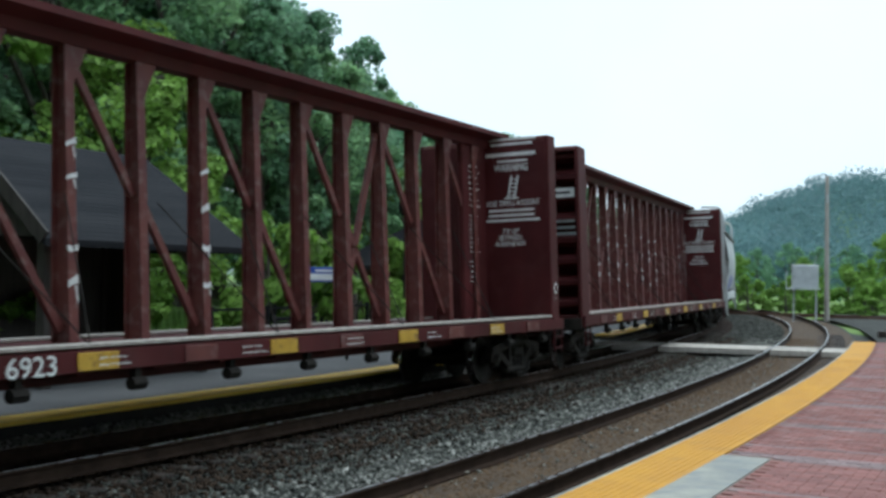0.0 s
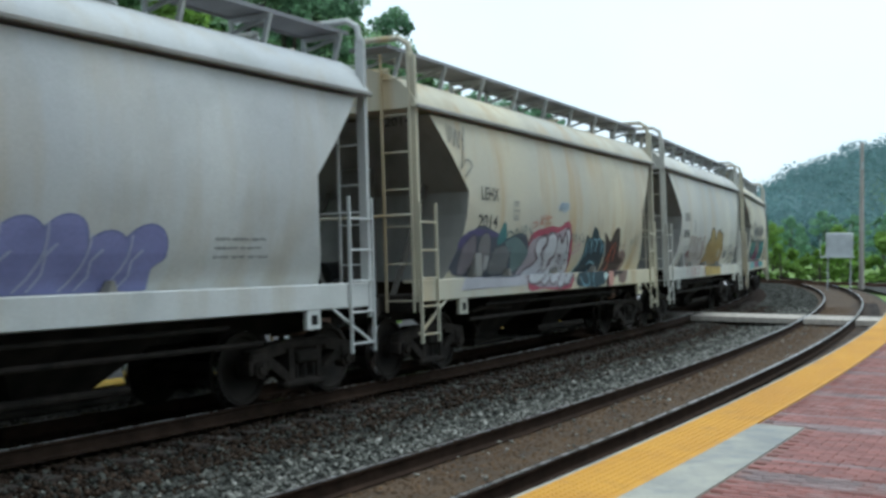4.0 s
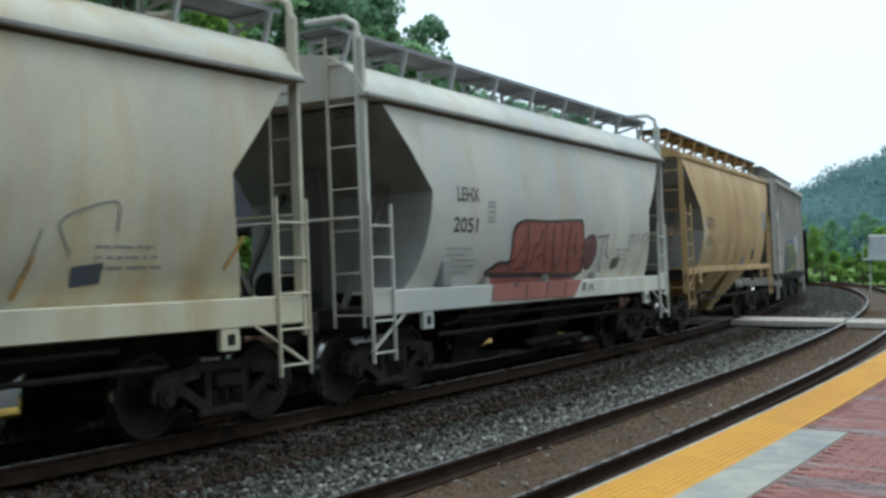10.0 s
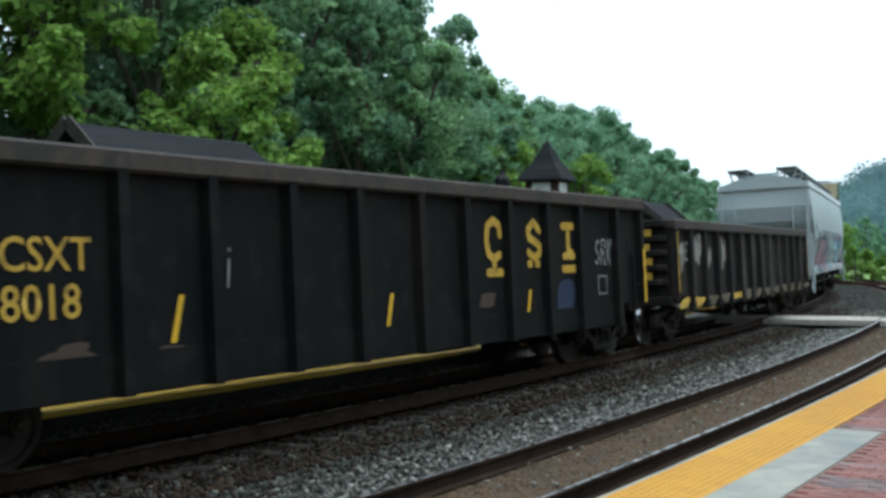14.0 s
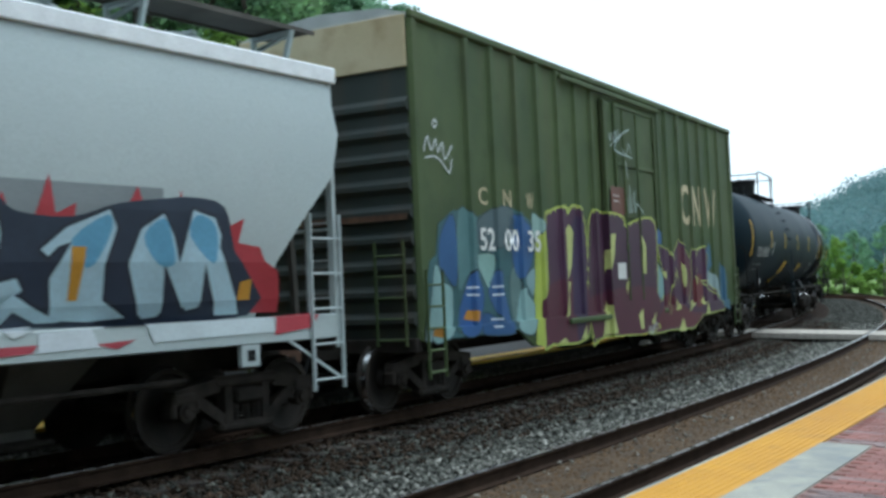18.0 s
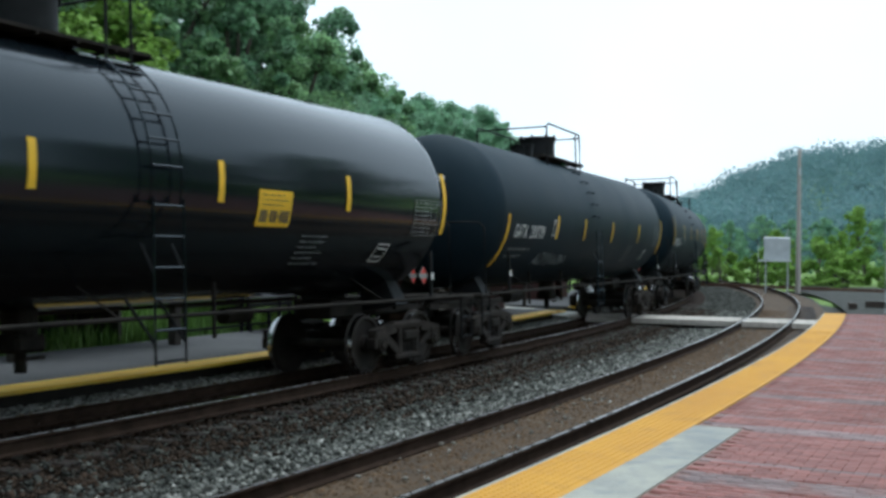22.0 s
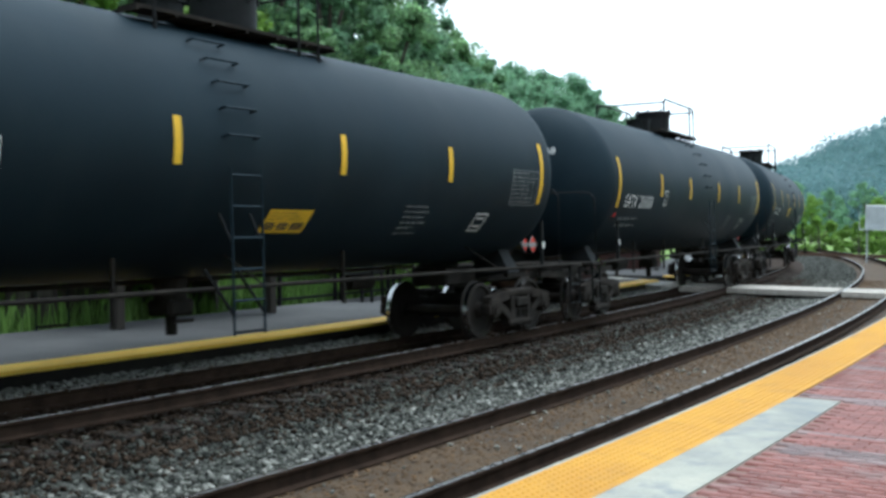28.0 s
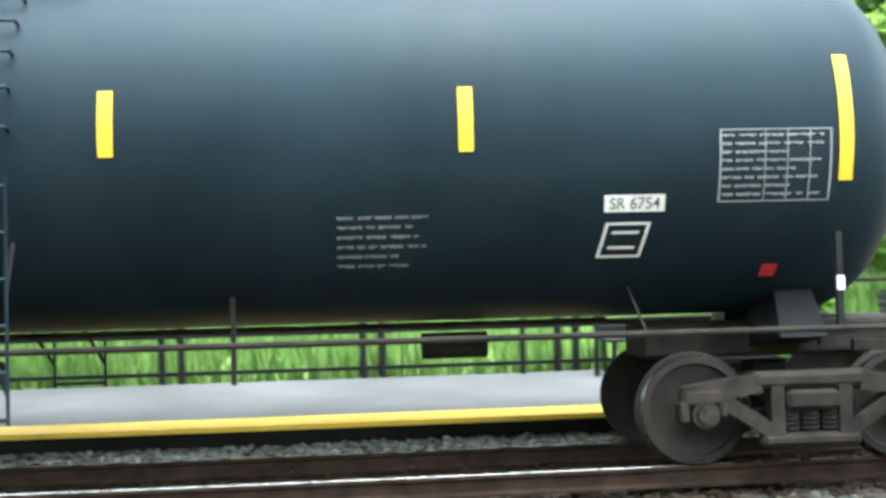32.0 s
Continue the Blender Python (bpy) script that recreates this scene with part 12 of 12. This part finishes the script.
drawn(car, over, [(-0.3, 4.46), (-0.71, 4.13), (0.21, 4.04)], (0.36, 0.44, 0.42), 0.028, lift=0.035)
drawn(car, over, [(-0.29, 4.16), (-0.11, 4.05), (0.04, 4.29), (0.13, 4.13)], (0.36, 0.44, 0.42), 0.028, lift=0.035)
drawn(car, over, [(-0.16, 3.94), (-0.05, 3.62)], (0.36, 0.44, 0.42), 0.028, lift=0.035)
drawn(car, over, [(-0.15, 3.2), (-0.02, 2.95), (-0, 3.48), (0.07, 2.96), (0.24, 3.39), (0.26, 2.97), (0.38, 3.15), (0.73, 2.98)], (0.36, 0.44, 0.42), 0.028, lift=0.035)
drawn(car, over, [(0.75, 0.59), (0.84, 0.74), (0.93, 0.57), (1.03, 0.74), (0.99, 0.59), (1.2, 0.79), (1.26, 0.65)], (0.45, 0.47, 0.47), 0.035, label="small white tag")
spray(car, over, [(1.44, 2.37), (1.64, 2.72), (2.14, 2.41)], (0.03, 0.09, 0.25), 0.006, sharp=True)
spray(car, over, [(1.47, 2.02), (1.68, 1.87), (1.86, 1.65), (1.89, 1.4), (1.41, 1.11)], (0.16, 0.27, 0.27), 0.006, sharp=True, label="pale teal sprayed shape")
spray(car, over, [(4.87, 1.58), (5.51, 1.82), (6.32, 1.63), (6.46, 1.04), (5.54, 1.29)], (0.22, 0.29, 0.3), 0.007, sharp=True)
spray(car, over, [(5.15, 2.09), (5.72, 2.51), (5.84, 1.96), (5.36, 1.71)], (0.035, 0.11, 0.19), 0.006, sharp=True, label="blue sprayed shape")
spray(car, over, [(6.47, 2.04), (7.07, 1.7), (7.08, 0.84), (6.45, 0.96)], (0.035, 0.1, 0.17), 0.006, sharp=True)
spray(car, over, [(1.56, 2.35), (2.6, 2.28), (2.84, 2.12), (3.35, 2.51), (4.14, 2.09), (4.25, 2.3), (4.46, 2.28), (5.14, 2.38), (5.53, 2.14), (5.25, 1.57), (6.29, 1.23), (6.61, 0.87), (4.82, 0.82), (4.04, 0.55), (2.51, 0.59), (0.84, 0.58), (0.75, 0.75), (1.94, 1.37), (1.91, 1.71), (1.69, 2.02)], (0.05, 0.014, 0.045), 0.009, edge=(0.36, 0.42, 0.11), rim=0.025, sharp=True, label="second word in dark purple with lime edges")
spray(car, over, [(1.97, 1.24), (2.55, 1.34), (3.83, 0.92), (4.69, 0.85), (4.04, 0.58), (2.51, 0.63), (0.99, 0.62), (1.59, 0.97)], (0.085, 0.011, 0.024), 0.011)
spray(car, over, [(3.23, 2.3), (3.46, 2.36), (4.08, 2.03), (4.1, 1.46), (3.61, 1.19), (3.31, 1.75)], (0.075, 0.013, 0.035), 0.011)
spray(car, over, [(4.23, 1.6), (4.88, 1.73), (4.91, 1.13), (4.32, 1.01)], (0.1, 0.012, 0.02), 0.0115)
drawn(car, over, [(2.84, 2.11), (2.84, 1.76), (2.56, 1.24), (2.41, 0.92)], (0.38, 0.43, 0.13), 0.03)
drawn(car, over, [(4.17, 2.09), (4.11, 1.6), (3.77, 0.91)], (0.38, 0.43, 0.13), 0.03)
drawn(car, over, [(4.4, 1.81), (4.68, 2.27), (5.14, 2.37)], (0.38, 0.43, 0.13), 0.03)
drawn(car, over, [(2.6, 2.27), (2.8, 2.1)], (0.38, 0.43, 0.13), 0.03)
drawn(car, over, [(5.25, 1.57), (4.87, 1.58), (5.34, 1.42), (6.28, 1.19)], (0.38, 0.43, 0.13), 0.03)
spray(car, over, [(2.09, 1.83), (2.3, 1.8), (2.16, 1.63)], (0.44, 0.47, 0.17), 0.0155, sharp=True)
spray(car, over, [(3.04, 1.74), (3.12, 1.9), (3.15, 1.61)], (0.44, 0.47, 0.17), 0.0155, sharp=True)
spray(car, over, [(3.44, 2.04), (3.78, 1.68), (3.51, 1.46)], (0.44, 0.47, 0.17), 0.0155, sharp=True)
spray(car, over, [(2.78, 0.97), (3.01, 1.22), (3.18, 1.01)], (0.44, 0.47, 0.17), 0.0155, sharp=True)
spray(car, over, [(3.76, 0.93), (4.08, 1.17), (4.21, 1.08)], (0.44, 0.47, 0.17), 0.0155, sharp=True)
spray(car, over, [(4.3, 1.7), (4.64, 1.62), (4.45, 1.43)], (0.44, 0.47, 0.17), 0.0155, sharp=True)
spray(car, over, [(4.7, 1.05), (4.98, 1.24), (5.05, 1.03)], (0.44, 0.47, 0.17), 0.0155, sharp=True)
spray(car, over, [(5.02, 0.82), (5.22, 1.12), (5.32, 0.8)], (0.44, 0.47, 0.17), 0.0155, sharp=True)
spray(car, over, [(2.89, 0.53), (3.25, 0.8), (3.48, 0.51)], (0.44, 0.47, 0.17), 0.0155, sharp=True)
spray(car, over, [(0.95, 0.8), (1.25, 1.01), (1.11, 0.75)], (0.44, 0.47, 0.17), 0.0155, sharp=True)
patch(car, dr, -0.93, 2.9, 0.7, 0.53, paint((0.12, 0.045, 0.03)), "panel", label="brown square panel")
bars(car, dr, -0.85, 3.1, 0.5, 0.2, 2, M["letter_white"], 97, 0.02)
patch(car, dr, -0.82, 1.69, 0.43, 0.3, M["letter_white"], "notice", 0.03, label="white paper notice")

# tank cars
def yel(*a):
    return a
def marks(k, *xs):
    """Yellow bar positions, told from the car's middle."""
    return [x - SET[k] for x in xs]


tank_car(*span(16), "TILX", "360513", "matt black tank car with a yellow slanted sticker", seed=116, lad_x=-2.6, dome=-0.85, marks=marks(16, -7.05, -3.75, -1.0, 1.95, 4.9, 8.2), yellow=(yel(-1.2, 1.42, 0.56, 0.64, 0.3), yel(2.56, 1.73, 0.7, 0.26, 0.3)))
tank_car(*span(17), "TILX", "316092", "glossy black tank car reflecting the sky", gloss=True, seed=117, lad_x=-0.92, dome=-0.5, marks=marks(17, -7.0, -3.7, -0.7, 2.2, 5.08, 8.1), yellow=(yel(2.45, 2.19, 0.73, 0.46, 0),))
def graf709(car, side, half, centre):
    scribble(car, side, -4.75, 1.62, 2.45, 0.3, (0.25, 0.27, 0.28), 301, 10, 0.07, "faint grey tag")
tank_car(*span(18), "GATX", "200709", "black tank car with a faint grey tag", seed=118, lad_x=-2.26, dome=-1.0, graf=graf709, sticker=False, drop=0.25, low_end=0.3, box_at=-0.36, marks=marks(18, -7.0, -3.64, -1.32, 1.46, 4.65, 7.83))
tank_car(*span(19), "GATX", "201628", "black tank car with yellow reflective bars", seed=119, lad_x=-1.6, dome=-0.6, sticker=False, marks=marks(19, -6.86, -3.3, -0.23, 2.77, 5.39, 7.82))
def graf20(car, side, half, centre):
    for x, z, h, sl in ((5.95, 2.2, 0.92, 0.0), (4.62, 1.93, 0.42, 0.15)):
        patch(car, side, x, z, 0.11, h, M["stripe"], "reflective_bar", slant=sl)
    patch(car, side, 4.2, 2.9, 1.5, 0.6, M["tank_patch"], "repaint_patch", 0.004, label="freshly repainted black patch")
tank_car(*span(20), "GATX", "204015", "black tank car with doubled yellow bars and repainted patches", seed=120, lad_x=-1.6, dome=-0.3, graf=graf20, short_end=True, sign_at=-1.1, marks=marks(20, -6.9, -3.6, -0.9, 1.95, 5.5, 7.5), yellow=(yel(3.46, 2.2, 0.74, 0.32, 0),))
tank_car(*span(21), "GATX", "206127", "black tank car with a slanted yellow sticker", seed=121, lad_x=-1.97, dome=0.5, marks=marks(21, -6.8, -3.6, -0.95, 1.93, 4.54, 7.5), yellow=(yel(0.26, 1.74, 0.82, 0.27, 0.2),))
def graf68(car, side, half, centre):
    patch(car, side, -half + 1.05, centre - 0.74, 0.13, 0.08, paint((0.5, 0.02, 0.02)), "red_mark")
tank_car(*span(22), "GATX", "206068", "black tank car with a small red mark", seed=122, lad_x=-1.2, dome=0.2, graf=graf68, sticker=False, marks=marks(22, -6.7, -3.65, -1.08, 1.94, 4.5, 7.3))
def graf110(car, side, half, centre):
    lettering(car, side, "SR 6754", 5.27, 2.11, 0.09, 0.4, M["letter_black"], eps=0.012, bold=0.005)
    patch(car, side, 5.23, 2.09, 0.48, 0.13, M["letter_white"], "decal", 0.006, label="white decal with black characters")
    patch(car, side, -6.4, 1.6, 0.16, 0.12, paint((0.4, 0.02, 0.02)), "red_mark")
    patch(car, side, 6.6, 1.56, 0.13, 0.1, paint((0.4, 0.02, 0.03)), "red_mark")
    loops = poly_bm([q for k in range(5) for q in stroke([(k / 5 + 0.08 + 0.075 * math.cos(a * 0.8 + k), 0.5 + (0.3 + 0.1 * (k % 2)) * math.sin(a * 0.8 + k)) for a in range(9 - k % 3)], 0.022)])
    for v in loops.verts:
        yy, zz = -0.22 - v.co.x * 0.8, centre + 0.04 + v.co.y * 0.28
        rr = min(0.985, math.hypot(yy, zz - centre) / 1.5)
        v.co = (-half + 0.80 * (1 - math.sqrt(1 - rr * rr)) - 0.012, yy, zz)
    done("spray_paint", loops, paint((0.4, 0.48, 0.52)), car, "pale looping tag on the tank end")
tank_car(*span(23), "GATX", "206110", "last black tank car with a yellow sticker", seed=123, graf=graf110, marks=marks(23, -6.9, -3.85, -1.3, 1.55, 4.25, 7.25), yellow=(yel(-1.17, 2.16, 0.8, 0.32, 0.06),), drop=-0.12, lad_x=-1.05, dome=-0.6)

# ---- pieces of tracks and paving ----
tie_me = MB().box(-0.115, 0.115, -1.3, 1.3, -0.36, -0.168, 0.012).mesh("tie")
tie_me.materials.append(M["tie"])
plate_me = MB().box(-0.09, 0.09, -0.17, 0.17, -0.172, -0.158, 0.004).mesh("tie_plate")
plate_me.materials.append(M["rust"])
for tr, centre, s0, count in ((near_track, 0.0, -3.0, 100), (far_track, SPACING, -8.0, 110)):
    for k in range(count):
        s = s0 + 0.52 * k
        if 33.0 < s < 35.6:
            continue
        p = along(s, centre, 0.029)
        h = 90 - math.degrees(heading(s))
        o = part("tie", tie_me, None, tr, at=pose(p.x, p.y, p.z + (-0.075 if centre else -0.045), 0, 0, h) @ pose(0, 0, 0, -2.3 if centre else -2.3, 0, 0))
# bricks: courses laid across the platform
bl, bw, gap = 0.2, 0.1, 0.006
rb = random.Random(4)
near_v, near_f, grey_v, grey_f = [], [], [], []
brick_me = MB().box(-bl / 2 + gap / 2, bl / 2 - gap / 2, -bw / 2 + gap / 2, bw / 2 - gap / 2, -0.05, 0.0, 0.004).mesh("brick")
brick_me.materials.append(M["brick_part"])
brick_grey_me = brick_me.copy()
brick_grey_me.materials.clear()
brick_grey_me.materials.append(M["brick_grey_part"])
parts_made = 0
s = 5.5
row = 0
while s < S_END - 0.1:
    o0 = -2.70 if s < S_PATCH + 0.1 else -2.25
    grey = row % 26 in (0, 1, 2, 3) or row % 26 == 9
    off = o0 - bl / 2 - (0.0 if row % 2 else bl / 2)
    n = int((7.2 if s < 22 else 9.0) / bl)
    h = heading(s)
    for k in range(n):
        o = off - k * bl
        dz = rb.uniform(-0.003, 0.003)
        if 8.5 < s < 14.5 and k < 9 and parts_made < 290:
            p = along(s, o, NEAR_TOP + dz)
            part("brick", brick_grey_me if grey else brick_me, None, plat, at=pose(p.x, p.y, p.z, 0, 0, -math.degrees(h)))
            parts_made += 1
            continue
        c, sn = math.cos(h), math.sin(h)
        p = along(s, o, NEAR_TOP + dz)
        V, F = (grey_v, grey_f) if grey else (near_v, near_f)
        i0 = len(V)
        a, b = bl / 2 - gap / 2, bw / 2 - gap / 2
        for zz, e in ((-0.02, 0), (0.0, 0.003)):
            for u, w in ((-a + e, -b + e), (a - e, -b + e), (a - e, b - e), (-a + e, b - e)):
                V.append((p.x + u * c + w * sn, p.y - u * sn + w * c, p.z + zz))
        F += [(i0 + 4, i0 + 5, i0 + 6, i0 + 7), (i0, i0 + 1, i0 + 5, i0 + 4), (i0 + 1, i0 + 2, i0 + 6, i0 + 5), (i0 + 2, i0 + 3, i0 + 7, i0 + 6), (i0 + 3, i0, i0 + 4, i0 + 7)]
    s += bw
    row += 1
for V, F, m in ((near_v, near_f, "brick_red"), (grey_v, grey_f, "brick_grey")):
    me = np_mesh("brick_field", np.array(V), quads=np.array(F))
    me.materials.append(M[m])
    tagged(part("brick_field", me, None, plat), kind="stuff")


# ---- movement ----
def run(t):
    """How far the train has rolled after t seconds, in metres."""
    return 11.65179 * t - 0.28244 * t * t / 32 + 0.42622 * t ** 3 / 1024


def car_pose(s, centres):
    """A car's pose with its middle s metres along the far track, leaning with the cant."""
    a, b = along(s - centres / 2, SPACING, CANT / 2), along(s + centres / 2, SPACING, CANT / 2)
    m = (a + b) / 2
    turn = math.degrees(math.atan2(b.y - a.y, b.x - a.x))
    return pose(m.x, m.y, m.z, 0, 0, turn) @ pose(0, 0, 0, -math.degrees(math.atan2(CANT, 2 * GAUGE)), 0, 0)


def motions():
    times = [0.5 * k for k in range(65)]
    for car, mid, centres in CARS:
        walk(car, [(t, car_pose(mid - run(t), centres)) for t in times])
    turns = [(0.05 * k, pose(0, 0, 0, 0, -math.degrees(run(0.05 * k) / 0.457), 0)) for k in range(641)]
    for wheels, sx in WHEELS:
        walk(wheels, [(t, pose(sx * 0.89, 0, 0.457) @ m) for t, m in turns])


motions()
